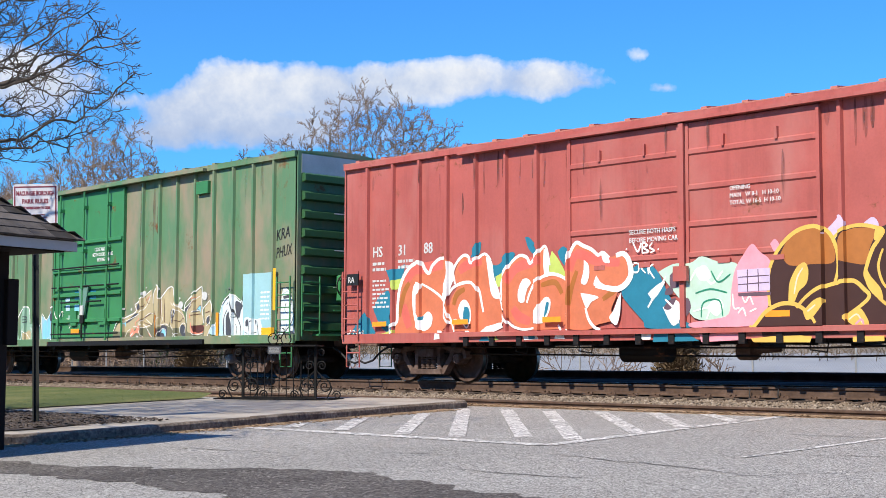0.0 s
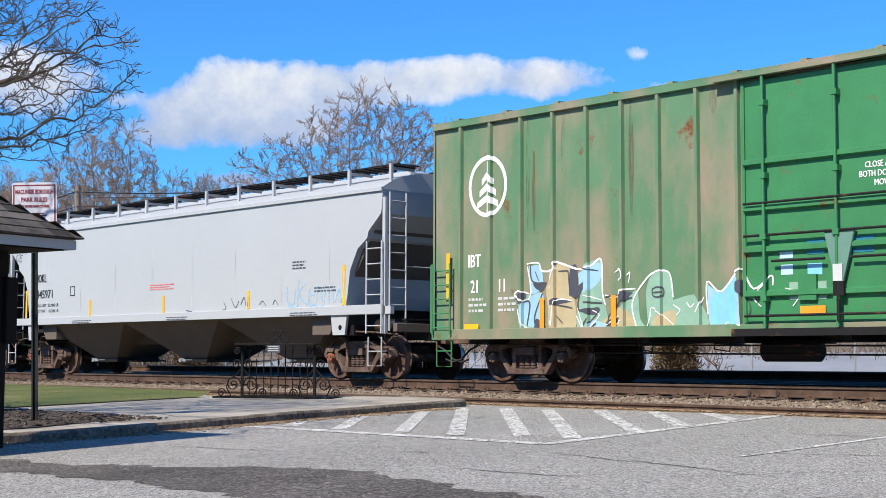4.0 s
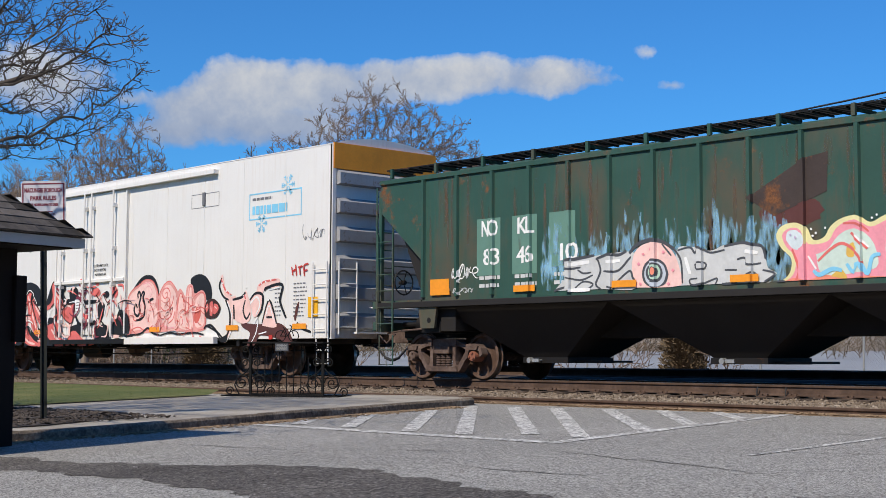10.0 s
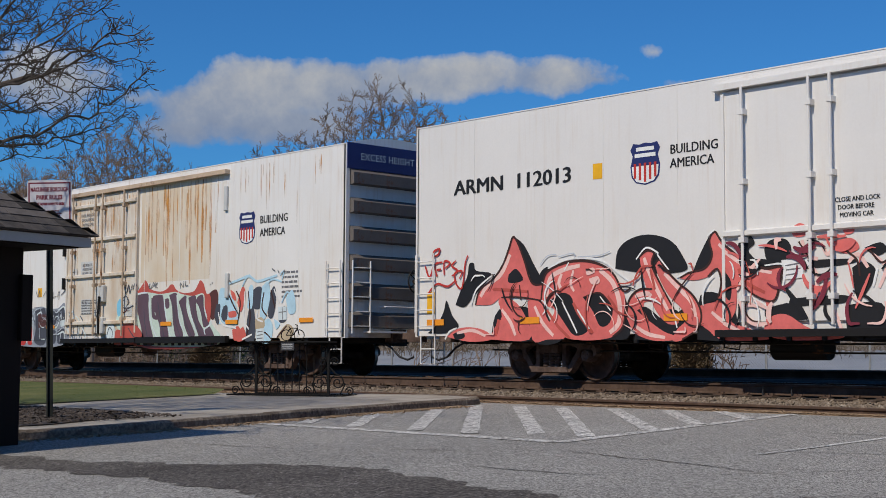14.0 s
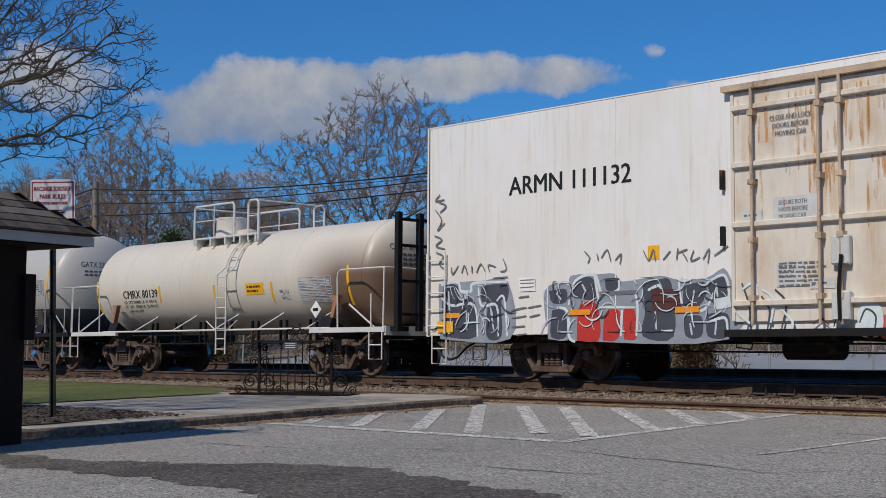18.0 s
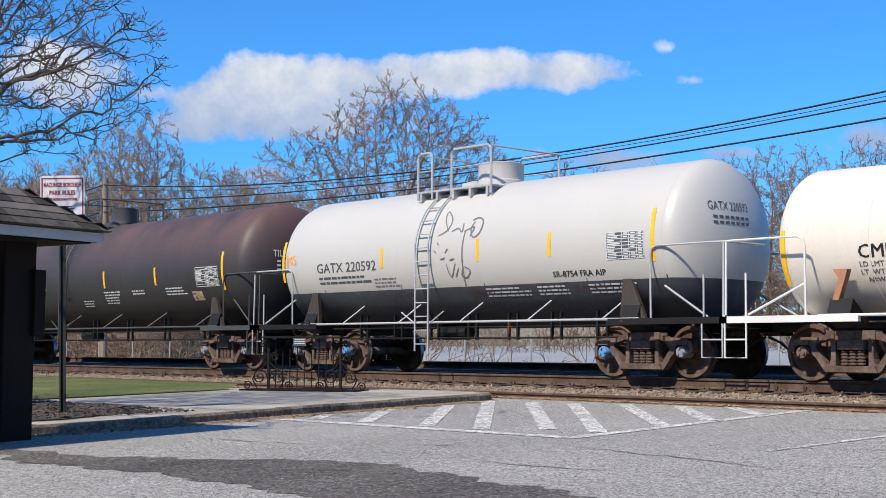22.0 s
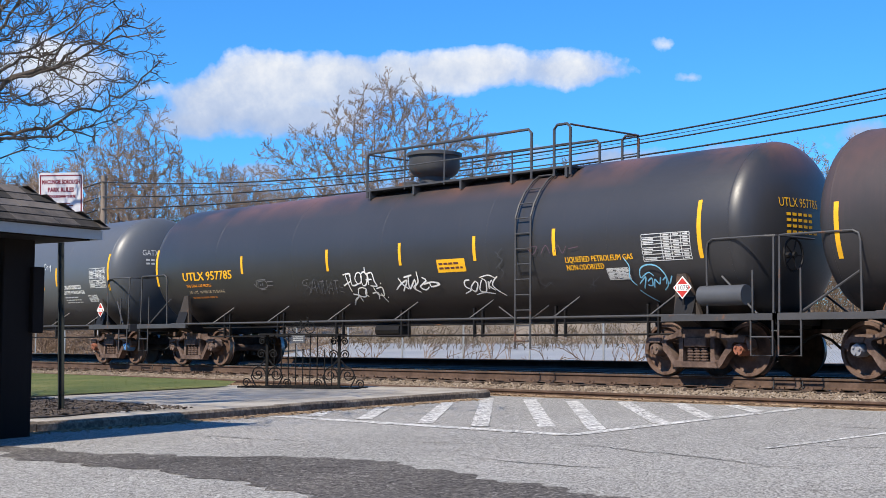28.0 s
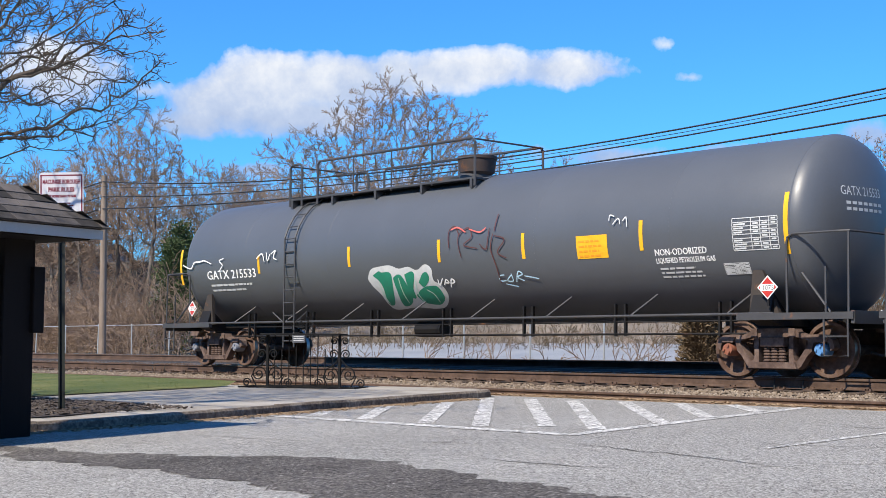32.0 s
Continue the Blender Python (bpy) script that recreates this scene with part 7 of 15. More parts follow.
    g.fill("pink", (0.95, 1.51), (1.03, 1.88), (1.2, 2.13), (1.37, 2.3), (1.52, 2.16), (1.71, 2.01), (1.83, 1.66), (1.76, 1.31), (1.58, 1.02), (1.2, 0.975), (0.56, 0.975), (0.17, 0.975), (0.13, 1.05), (0.56, 1.1), (0.9, 1.18))
    g.fill("pink", (1.71, 2.28), (1.8, 2.35), (1.88, 2.25), (1.79, 2.15))
    g.fill("white", (-0.75, 1.57), (-0.55, 1.71), (-0.38, 1.75), (-0.62, 1.47))
    g.fill("white", (-0.43, 1.32), (-0.21, 1.46), (-0.03, 1.31), (-0.11, 1.07), (-0.25, 1.03))
    g.fill("white", (0.23, 1.91), (0.44, 2), (0.57, 1.8), (0.37, 1.74))
    g.fill("white", (0.47, 1.3), (0.66, 1.45), (0.81, 1.33), (0.67, 1.15))
    g.fill("plum", (-0.28, 1.86), (-0.14, 1.95), (-0, 1.87), (-0.07, 1.68), (-0.26, 1.65))
    g.fill("plum", (-0.36, 1.63), (-0.24, 1.67), (-0.22, 1.55), (-0.38, 1.54))
    g.fill("plum", (-0.09, 1.4), (0.09, 1.47), (0.15, 1.3), (0.02, 1.15))
    g.fill("plum", (-0.31, 1.44), (-0.15, 1.47), (-0.27, 1.29), (-0.41, 1.31))
    g.line("white", 0.021, (-0.75, 1.33), (-0.58, 1.56), (-0.36, 1.84))
    g.line("white", 0.021, (-0.38, 1.46), (-0.15, 1.25), (-0.11, 1.05))
    g.line("white", 0.020, (0.15, 1.75), (0.32, 1.95), (0.57, 1.69), (0.8, 1.89))
    g.line("white", 0.015, (0.2, 1.24), (0.52, 1.29), (0.47, 1.11))
    g.line("tealgreen", 0.015, (0.36, 1.14), (0.41, 1.38), (0.72, 1.41), (0.79, 1.15))
    g.line("tealgreen", 0.015, (0.25, 1.54), (0.55, 1.6), (0.88, 1.53))
    g.line("tealgreen", 0.015, (0.57, 1.9), (0.71, 1.71), (0.95, 1.83))
    g.line("white", 0.015, (0.99, 1.51), (1.01, 1.28), (1.12, 1.28))
    g.line("white", 0.015, (1.16, 1.49), (1.23, 1.36), (1.31, 1.46), (1.38, 1.32))
    g.line("white", 0.015, (1.09, 1.19), (1.18, 1.27), (1.24, 1.14))
    g.line("white", 0.015, (1.31, 1.21), (1.44, 1.26))
    g.line("white", 0.017, (-1.06, 2.46), (-0.96, 2.3), (-0.88, 2.45))
    g.line("white", 0.017, (-0.86, 2.28), (-0.85, 2.44), (-0.75, 2.4), (-0.83, 2.36), (-0.72, 2.29), (-0.86, 2.27))
    g.line("white", 0.016, (-0.64, 2.44), (-0.7, 2.36), (-0.6, 2.3), (-0.69, 2.27))
    g.line("white", 0.017, (-1.21, 2.37), (-1.2, 2.35))
    g.line("white", 0.016, (-0.52, 2.33), (-0.51, 2.31))
    g.line("white", 0.016, (-1.06, 2.09), (-1.09, 1.97), (-0.96, 1.95), (-0.94, 2.08), (-1.05, 2.11))
    g.line("white", 0.016, (-0.79, 2.1), (-0.88, 2.02), (-0.79, 1.92))
    g.line("white", 0.016, (-0.74, 2.09), (-0.73, 1.9))
    g.line("white", 0.016, (-0.62, 2.07), (-0.72, 1.99), (-0.6, 1.82))
    g.fill("lilac", (1.08, 1.89), (1.7, 1.9), (1.7, 1.54), (1.1, 1.53), n=1)
    g.line("plum", 0.010, (1.1, 1.77), (1.69, 1.78))
    g.line("plum", 0.010, (1.1, 1.65), (1.69, 1.67))
    g.line("plum", 0.010, (1.28, 1.89), (1.28, 1.53))
    g.line("plum", 0.010, (1.48, 1.89), (1.49, 1.53))
    g.line("plum", 0.030, (1.1, 1.49), (1.72, 1.49))
    g.done()
    g = Mural(car, sk, "brown and gold spray-painted lettering", 0.006)
    g.fill("lilac", (2.59, 2.38), (2.77, 2.53), (2.93, 2.66), (3.01, 2.5), (2.89, 2.31), (2.73, 2.25))
    g.fill("lilac", (3.25, 2.46), (3.45, 2.59), (3.56, 2.48), (3.5, 2.38))
    g.fill("umber", (1.28, 0.975), (1.39, 0.975), (1.65, 1.27), (1.68, 1.67), (1.75, 1.97), (1.94, 2.25), (2.19, 2.43), (2.46, 2.5), (2.65, 2.45), (2.79, 2.29), (2.91, 2.4), (3.06, 2.46), (3.29, 2.48), (3.54, 2.42), (3.74, 2.45), (3.9, 2.25), (3.93, 1.41), (3.86, 0.975), (2.54, 0.975))
    g.fill("ochre", (1.9, 2.11), (2.02, 2.3), (2.23, 2.43), (2.45, 2.48), (2.63, 2.43), (2.77, 2.25), (2.8, 1.95), (2.46, 1.92), (2.06, 1.92))
    g.fill("ochre", (2.88, 1.97), (2.9, 2.27), (3.02, 2.41), (3.27, 2.44), (3.5, 2.38), (3.4, 2.11), (3.34, 1.89), (3.1, 1.91))
    g.line("gold", 0.034, (1.69, 1.29), (1.66, 1.67), (1.73, 1.97), (1.92, 2.25), (2.19, 2.45), (2.48, 2.51), (2.65, 2.45), (2.77, 2.32), (2.85, 2.09), (2.86, 1.83), (2.8, 1.62))
    g.line("gold", 0.032, (2.77, 2.3), (2.89, 2.39), (3.04, 2.46), (3.27, 2.48), (3.5, 2.43), (3.63, 2.37), (3.55, 2.24), (3.45, 2.11), (3.36, 1.89), (3.32, 1.71), (3.42, 1.52), (3.57, 1.34), (3.78, 1.18))
    g.line("gold", 0.033, (2.17, 1.25), (2.35, 1.42), (2.57, 1.55), (2.85, 1.62), (3.12, 1.64), (3.29, 1.51), (3.38, 1.4), (3.25, 1.27), (2.96, 1.09))
    g.line("gold", 0.034, (1.3, 0.975), (1.39, 0.975), (1.61, 1.2), (1.9, 1.32), (2.17, 1.3), (2.39, 1.16), (2.5, 1.01))
    g.line("gold", 0.027, (2.96, 1.09), (3.14, 0.975), (3.31, 0.975))
    g.line("gold", 0.022, (3.62, 2.1), (3.54, 1.85), (3.61, 1.59), (3.77, 1.42))
    g.fill("gold", (2.03, 1.32), (2.05, 1.61), (2.12, 1.78), (2.22, 1.91), (2.34, 1.95), (2.4, 1.82), (2.36, 1.62), (2.23, 1.51), (2.13, 1.33))
    g.fill("gold", (2.29, 1.19), (2.45, 1.34), (2.6, 1.4), (2.63, 1.3), (2.47, 1.11), (2.35, 1.06))
    g.fill("gold", (2.94, 1.09), (3.15, 1.22), (3.26, 1.19), (3.37, 0.975), (3.2, 0.975))
    g.fill("gold", (1.79, 0.975), (2.02, 0.975), (2.2, 0.975), (2.36, 0.975), (2.03, 0.975))
    g.fill("gold", (3.33, 1.86), (3.41, 1.7), (3.57, 1.51), (3.6, 1.32), (3.44, 1.43), (3.33, 1.6))
    g.fill("gold", (3.5, 2.41), (3.65, 2.39), (3.59, 2.27), (3.48, 2.24))
    g.fill("gold", (3.14, 0.975), (3.44, 0.975), (3.73, 0.975), (3.68, 0.975), (3.16, 0.975))
    g.line("cream", 0.014, (2.14, 1.47), (2.2, 1.72), (2.3, 1.87))
    g.line("cream", 0.014, (2.37, 1.19), (2.51, 1.29))
    g.line("cream", 0.013, (3.03, 1.05), (3.17, 1.13), (3.26, 0.99))
    g.line("pink", 0.018, (3.14, 0.98), (3.24, 1.05), (3.28, 0.975))
    g.done()
    g = Mural(car, Skin(y + 0.084), "spray paint carried over the side sill", 0.003)
    g.fill("white", (-6.1, 0.96), (-5.97, 0.94), (-5.96, 0.85), (-6.13, 0.83), n=1)
    g.fill("teal", (-4.77, 0.9), (-4.4, 0.92), (-4.34, 0.81), (-4.86, 0.79), n=1)
    g.fill("lime", (-4.64, 0.88), (-4.43, 0.9), (-4.34, 0.81), (-4.55, 0.8), n=1)
    g.fill("white", (-3.72, 0.93), (-3.38, 0.91), (-3.3, 0.82), (-3.67, 0.8), n=1)
    g.fill("teal", (-3.58, 0.91), (-3.41, 0.88), (-3.38, 0.82), (-3.55, 0.81), n=1)
    g.fill("white", (-2.88, 0.92), (-2.69, 0.96), (-2.66, 0.81), (-2.91, 0.82), n=1)
    g.fill("teal", (-0.63, 0.91), (0.03, 0.9), (0.31, 0.75), (-0.66, 0.74), n=1)
    g.fill("pink", (0.31, 0.86), (1.2, 0.89), (1.15, 0.76), (0.35, 0.73), n=1)
    g.fill("gold", (1.32, 0.78), (2.04, 0.84), (2.44, 0.8), (2.4, 0.71), (1.37, 0.72), n=1)
    g.fill("umber", (1.52, 0.9), (2.84, 0.92), (2.93, 0.83), (1.54, 0.81), n=1)
    g.fill("white", (-1, 0.9), (-0.68, 0.91), (-0.71, 0.78), (-0.88, 0.78), n=1)
    g.fill("gold", (3.14, 0.79), (3.66, 0.8), (3.66, 0.72), (3.14, 0.71), n=1)
    g.done()
    streaks(car, sk, -8.8, 8.8, 4.45, 34, M["soot_run"], 5, (0.2, 0.9), (0.02, 0.05), name="soot_streak")
    for x in (-8.0, -5.6, -3.2, 1.6, 4.2, 6.6):
        patch(car, big, x, x + 0.45, 1.12, 1.22, M["orange"], "reflector", "orange reflective strip", lift=0.03)
    bm = B()
    box(bm, -8.78, -8.4, -1.60, -1.57, 2.0, 2.24)
    part("sign_plate", bm, M["black"], car, "small black plate on the corner ladder")
    write(car, Skin(1.602), "RA", -8.72, 2.05, 0.13, M["fadewhite"], 0.9)
    scrawl(car, sk, -9.0, 0.85, 0.7, 0.3, M["white"], 5)


def green_boxcar():
    p = paint("weathered_green_paint", (0.095, 0.205, 0.105), 0.16, rough=0.6, coarse=0.9, streak=0.5, streak_col=(0.22, 0.16, 0.07), rust=0.05, rust_scale=1.0, blot=((0.34, 0.235, 0.175), 0.75, 0.8, 0.42, 0.64))
    dp = paint("door_green_paint", (0.04, 0.20, 0.075), 0.2, rough=0.55, coarse=1.2, rust=0.10)
    # end ribs: the green is darkened to stand for the end's shade
    ep = paint("shaded_end_green", (0.028, 0.095, 0.036), 0.2, rough=0.6)
    half, z0, z1, y = 9.17, 0.85, 5.12, 1.45
    ribs = [-8.4 + 0.81 * i for i in range(9)] + [2.75 + 0.80 * i for i in range(8)]
    car = make_car("boxcar", "weathered green steel boxcar with graffiti", "boxcar", -34.3, 7.0, half, ("truck", "truck", "cap_grey", "truck"))
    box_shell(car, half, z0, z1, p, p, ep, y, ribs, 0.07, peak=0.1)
    d = box_door(car, -1.8, 1.9, 1.0, 4.93, y, dp, (0.12, 0.30, 0.47, 0.66), rods=(-1.35, -0.05, 1.2), label="green plug door with locking rods")
    for q in (-0.6, 0.9):
        bm = B()
        box(bm, q - 0.16, q + 0.16, -y - 0.12, -y - 0.05, 1.35, 1.75)
        part("lock_box", bm, dp, d)
    bm = B()
    prism(bm, [(-0.28, 2.42), (0.26, 2.42), (0.16, 2.02), (0.05, 1.62), (-0.09, 1.62), (-0.18, 2.02)], -y - 0.16, -y - 0.10)
    part("door_lever", bm, M["mint_old"], d, "pale worn door lever plate", bevel=0.01)
    bm = B()
    box(bm, -0.1, 0.06, -y - 0.2, -y - 0.16, 1.62, 1.88)
    part("lever_hub", bm, M["fadewhite"], d, "worn pale hub")
    bm = B()
    tube(bm, (-0.02, -y - 0.18, 1.02), (-0.02, -y - 0.18, 1.62), 0.03, 8)
    box(bm, -0.1, 0.08, -y - 0.2, -y - 0.15, 1.40, 1.62)
    part("lever_shaft", bm, M["black_steel"], d)
    for a, b, z in ((-1.72, 1.82, 2.40), (-1.2, -0.25, 1.98), (0.2, 0.95, 1.98), (-1.72, 1.82, 1.12), (-1.72, 1.82, 2.92)):
        bm = B()
        tube(bm, (a, -y - 0.17, z), (b, -y - 0.17, z), 0.022, 7)
        part("lock_bar", bm, M["black_steel"], d)
    bm = B()
    box(bm, -2.3, 5.7, -y - 0.2, -y - 0.02, 4.98, 5.05)
    part("door_track", bm, p, car)
    bm = B()
    box(bm, -2.0, 5.7, -y - 0.14, -y - 0.03, 0.80, 0.92)
    part("door_rail", bm, M["black_steel"], car)
    bm = B()
    box(bm, 5.25, 5.75, -y - 0.09, -y - 0.0, 4.45, 4.75)
    part("hinge_box", bm, dp, car)
    corner_gear(car, half, y + 0.05, z0, dp)
    brake_wheel(car, half + 0.3, -0.25, 2.1, M["black_steel"])
    bm = B()
    box(bm, half + 0.005, half + 0.045, -y + 0.1, y - 0.1, 4.62, 5.06)
    part("end_panel", bm, M["galv"], car, "bare grey metal panel high on the end")
    bm = B()
    box(bm, half + 0.1, half + 0.3, -0.4, 0.0, 1.75, 2.35)
    part("brake_housing", bm, dp, car, bevel=0.03)
    bm = B()
    pipe(bm, [(half + 0.22, -0.2, 1.8), (half + 0.24, -0.22, 1.3), (half + 0.2, -0.15, 0.9)], 0.022, 6)
    part("brake_chain", bm, M["truck"], car)
    for k in (2, 4, 6):
        bm = B()
        for q in range(3):
            box(bm, half + 0.152, half + 0.154, -0.2 - 0.3 * (q == 1), 0.5, z0 + 0.42 + k * 0.42 - 0.05 * q, z0 + 0.445 + k * 0.42 - 0.05 * q)
        part("end_print", bm, M["fadewhite"], car)
    sk, dk = Skin(y, ribs, raised=((-1.8, 1.9, 0.062),)), Skin(y + 0.062)
    # round tree badge in white: a plain ring and bars
    bm = B()
    n = 32
    for i in range(n):
        a, b = i * math.tau / n, (i + 1) * math.tau / n
        bm.faces.new([bm.verts.new((-7.68 + r * 0.52 * math.cos(t), 0, 3.75 + r * 0.60 * math.sin(t))) for r, t in ((1, a), (1, b), (0.86, b), (0.86, a))])
    for k in range(3):
        z = 3.45 + k * 0.22
        for s in (-1, 1):
            bm.faces.new([bm.verts.new((-7.68 + s * q, 0, zz)) for q, zz in ((0.03, z), (0.28 - k * 0.06, z - 0.12), (0.28 - k * 0.06, z), (0.03, z + 0.14))])
    bm.faces.new([bm.verts.new((-7.68 + q, 0, zz)) for q, zz in ((-0.025, 3.2), (0.025, 3.2), (0.02, 4.25), (-0.02, 4.25))])
    part("badge", drape(mesh(bm, "badge", M["white"]), sk, 0.006), None, car, "round white tree badge")
    write(car, sk, "IBT", -8.22, 2.2, 0.26, M["white"], 0.7)
    write(car, sk, "21", -8.15, 1.7, 0.26, M["white"], 0.7)
    write(car, sk, "11", -7.42, 1.7, 0.26, M["white"], 0.7)
    bars(car, sk, -8.2, 1.55, 0.5, 3, 0.05, 0.11, M["fadewhite"], 4)
    bars(car, sk, -7.4, 1.55, 0.5, 3, 0.05, 0.11, M["fadewhite"], 5)
    write(car, dk, "CLOSE AND LOCK", 0.4, 3.32, 0.10, M["white"], 0.75)
    write(car, dk, "BOTH DOORS BEFORE", 0.3, 3.18, 0.10, M["white"], 0.75)
    write(car, dk, "MOVING CAR", 0.55, 3.04, 0.10, M["white"], 0.75)
    patch(car, sk, 7.15, 8.35, 0.85, 2.42, M["panel_blue"], "paint_panel", "pale blue repainted panel")
    bars(car, sk, 7.85, 1.95, 0.4, 7, 0.04, 0.1, M["white"], 6)
    g = Mural(car, sk, "tan spray-painted letters outlined in white", 0.004)
    g.fill("drab", (1.42, 0.99), (1.47, 1.2), (1.81, 1.44), (2.42, 1.61), (2.58, 1.49), (3.27, 1.37), (4.08, 1.35), (4.77, 1.33), (5.05, 1.43), (5.52, 1.25), (5.56, 1.42), (5.7, 1.31), (5.79, 1.07), (5.61, 0.97), (5.24, 0.97), (5.14, 0.97), (2.15, 0.97))
    g.fill("oldtan", (1.53, 1.18), (1.81, 1.44), (2.44, 1.68), (2.47, 1.83), (3.16, 2.18), (3.22, 2.1), (3.27, 1.37), (2.9, 1.23), (2.63, 1.31), (2.2, 1.13))
    g.fill("oldtan", (3.32, 1.26), (3.29, 2.1), (3.47, 2.27), (3.58, 2.23), (3.61, 1.94), (3.93, 2.18), (4.02, 2.14), (4.04, 1.35), (3.78, 1.28), (3.48, 1.22))
    g.fill("oldtan", (4.06, 1.35), (4.04, 2.1), (4.16, 2.2), (4.23, 1.98), (4.48, 1.73), (4.72, 1.47), (4.77, 1.02), (4.52, 1.2), (4.13, 1.2))
    g.fill("oldtan", (4.84, 1.12), (4.82, 1.57), (4.86, 1.78), (5.15, 1.98), (5.41, 2.14), (5.46, 1.76), (5.51, 1.31), (5.15, 1.25), (5, 1.08))
    g.fill("oldtan", (5.59, 1.31), (5.61, 1.72), (5.84, 1.82), (5.97, 1.71), (5.97, 1.4), (5.84, 1.27), (5.7, 1), (5.61, 0.97), (5.42, 0.97), (5.56, 1))
    g.fill("slate", (2.47, 1.72), (2.53, 1.85), (2.68, 1.86), (2.74, 1.77), (2.63, 1.7))
    g.fill("slate", (4.23, 1.34), (4.21, 1.59), (4.28, 1.68), (4.39, 1.62), (4.33, 1.48))
    g.fill("slate", (4.72, 1.68), (4.96, 1.85), (5.03, 1.86), (4.77, 1.61))
    g.fill("slate", (5.15, 1.57), (5.38, 1.75), (5.43, 1.63), (5.24, 1.58))
    g.fill("slate", (5.66, 1.34), (5.72, 1.46), (5.86, 1.46), (5.81, 1.32), (5.7, 1.29))
    g.fill("slate", (4.52, 1.13), (4.57, 1.28), (4.72, 1.26), (4.77, 1.02), (4.62, 1.02))
    g.fill("slate", (3.55, 1.07), (3.68, 1.28), (3.93, 1.24), (3.88, 0.97), (3.68, 0.97))
    g.fill("slate", (1.92, 1.36), (2.42, 1.61), (2.54, 1.57), (2.09, 1.39))
    g.fill("slate", (4.08, 1.6), (4.11, 1.38), (4.18, 1.35), (4.14, 1.67))
    g.fill("slate", (5.33, 0.97), (5.38, 0.97), (5.52, 0.97), (5.47, 0.97))
    g.fill("salmon", (2.17, 1.06), (2.28, 1.24), (2.42, 1.16), (2.58, 1.31), (2.74, 1.27), (2.69, 1.08), (2.47, 1.12), (2.28, 1.02))
    g.fill("salmon", (4.96, 1.22), (5, 1.36), (5.1, 1.27), (5.47, 1.11), (5.56, 1.28), (5.54, 1.11), (5.33, 1.04), (5.1, 1.1))
    g.fill("brown", (5.1, 1.25), (5.52, 1.26), (5.54, 1.12), (5.24, 1.08))
    g.fill("brown", (3.37, 1.18), (3.53, 1.22), (3.58, 1.11), (3.42, 1.04))
    g.fill("sky", (3.68, 1.1), (3.73, 1.19), (3.86, 1.14), (3.86, 0.99), (3.78, 1.09))
    g.fill("sky", (5.24, 1.63), (5.4, 1.73), (5.41, 1.57), (5.34, 1.65))
    g.fill("sky", (1.89, 1.38), (1.98, 1.4), (1.97, 1.28))
    g.line("white", 0.015, (1.47, 1.18), (1.7, 1.44), (2.44, 1.65), (2.41, 1.83), (2.53, 1.89), (3.16, 2.19))
    g.line("white", 0.014, (3.27, 1.84), (3.29, 2.1), (3.47, 2.29), (3.59, 2.25), (3.59, 1.96), (3.96, 2.21), (4.17, 2.22), (4.22, 2.02), (4.33, 1.8), (4.67, 1.63))
    g.line("white", 0.014, (4.72, 1.61), (4.73, 1.79), (4.96, 1.95), (5.39, 2.18), (5.47, 2.11), (5.47, 1.76), (5.55, 1.31))
    g.line("white", 0.013, (5.52, 1.66), (5.84, 1.86), (5.98, 1.73), (5.98, 1.57))
    g.line("white", 0.009, (1.81, 1.4), (2.47, 1.55), (2.95, 1.78), (3.16, 2.07))
    g.line("white", 0.009, (2.71, 1.34), (3.01, 1.57), (3.27, 1.6))
    g.line("white", 0.009, (2.69, 1.31), (2.9, 1.3), (3.11, 1.11), (3.27, 0.97))
    g.line("white", 0.009, (2.74, 1.23), (3.16, 1.3))
    g.line("white", 0.008, (3.48, 1.22), (3.53, 1.43), (3.63, 1.5), (3.73, 1.46), (3.63, 1.32))
    g.line("white", 0.008, (3.47, 1.83), (3.47, 1.33))
    g.line("white", 0.008, (3.58, 1.29), (3.88, 1.32), (4.03, 1.24))
    g.line("white", 0.008, (3.53, 1.03), (3.68, 1.19), (3.88, 1.17), (3.87, 0.99))
    g.line("white", 0.008, (3.55, 0.97), (3.68, 0.97), (3.73, 0.97))
    g.line("white", 0.008, (4.13, 1.35), (4.14, 1.63), (4.28, 1.68), (4.38, 1.62), (4.23, 1.42), (4.23, 1.27))
    g.line("white", 0.008, (4.08, 1.28), (4.38, 1.02), (4.48, 0.97))
    g.line("white", 0.008, (4.52, 1.09), (4.52, 1.23), (4.67, 1.33), (4.77, 1.26), (4.72, 1.09))
    g.line("white", 0.008, (4.28, 0.99), (4.43, 1.09))
    g.line("white", 0.008, (4.82, 1.33), (4.84, 1.64), (5.19, 1.89), (5.41, 1.97))
    g.line("white", 0.008, (5.05, 1.53), (5.15, 1.6), (5.43, 1.63))
    g.line("white", 0.008, (5.08, 1.19), (5.1, 1.1), (5.24, 1.03), (5.52, 1.07))
    g.line("white", 0.008, (5.19, 0.98), (5.38, 0.97), (5.47, 1.01))
    g.line("white", 0.008, (5.61, 1.31), (5.7, 1.45), (5.84, 1.48), (5.79, 1.31), (5.66, 1.24))
    g.line("white", 0.007, (5.84, 1.14), (5.97, 1.44))
    g.line("white", 0.008, (5.7, 0.97), (5.88, 1.2))
    g.line("white", 0.008, (4.08, 1.85), (4.28, 1.7), (4.57, 1.58), (4.72, 1.44))
    g.line("white", 0.009, (1.92, 0.98), (2.09, 1.17), (2.2, 1.2))
    g.line("white", 0.009, (2.36, 1.28), (2.63, 1.23), (2.85, 0.97))
    g.line("white", 0.008, (4.72, 1.68), (5.05, 1.85))
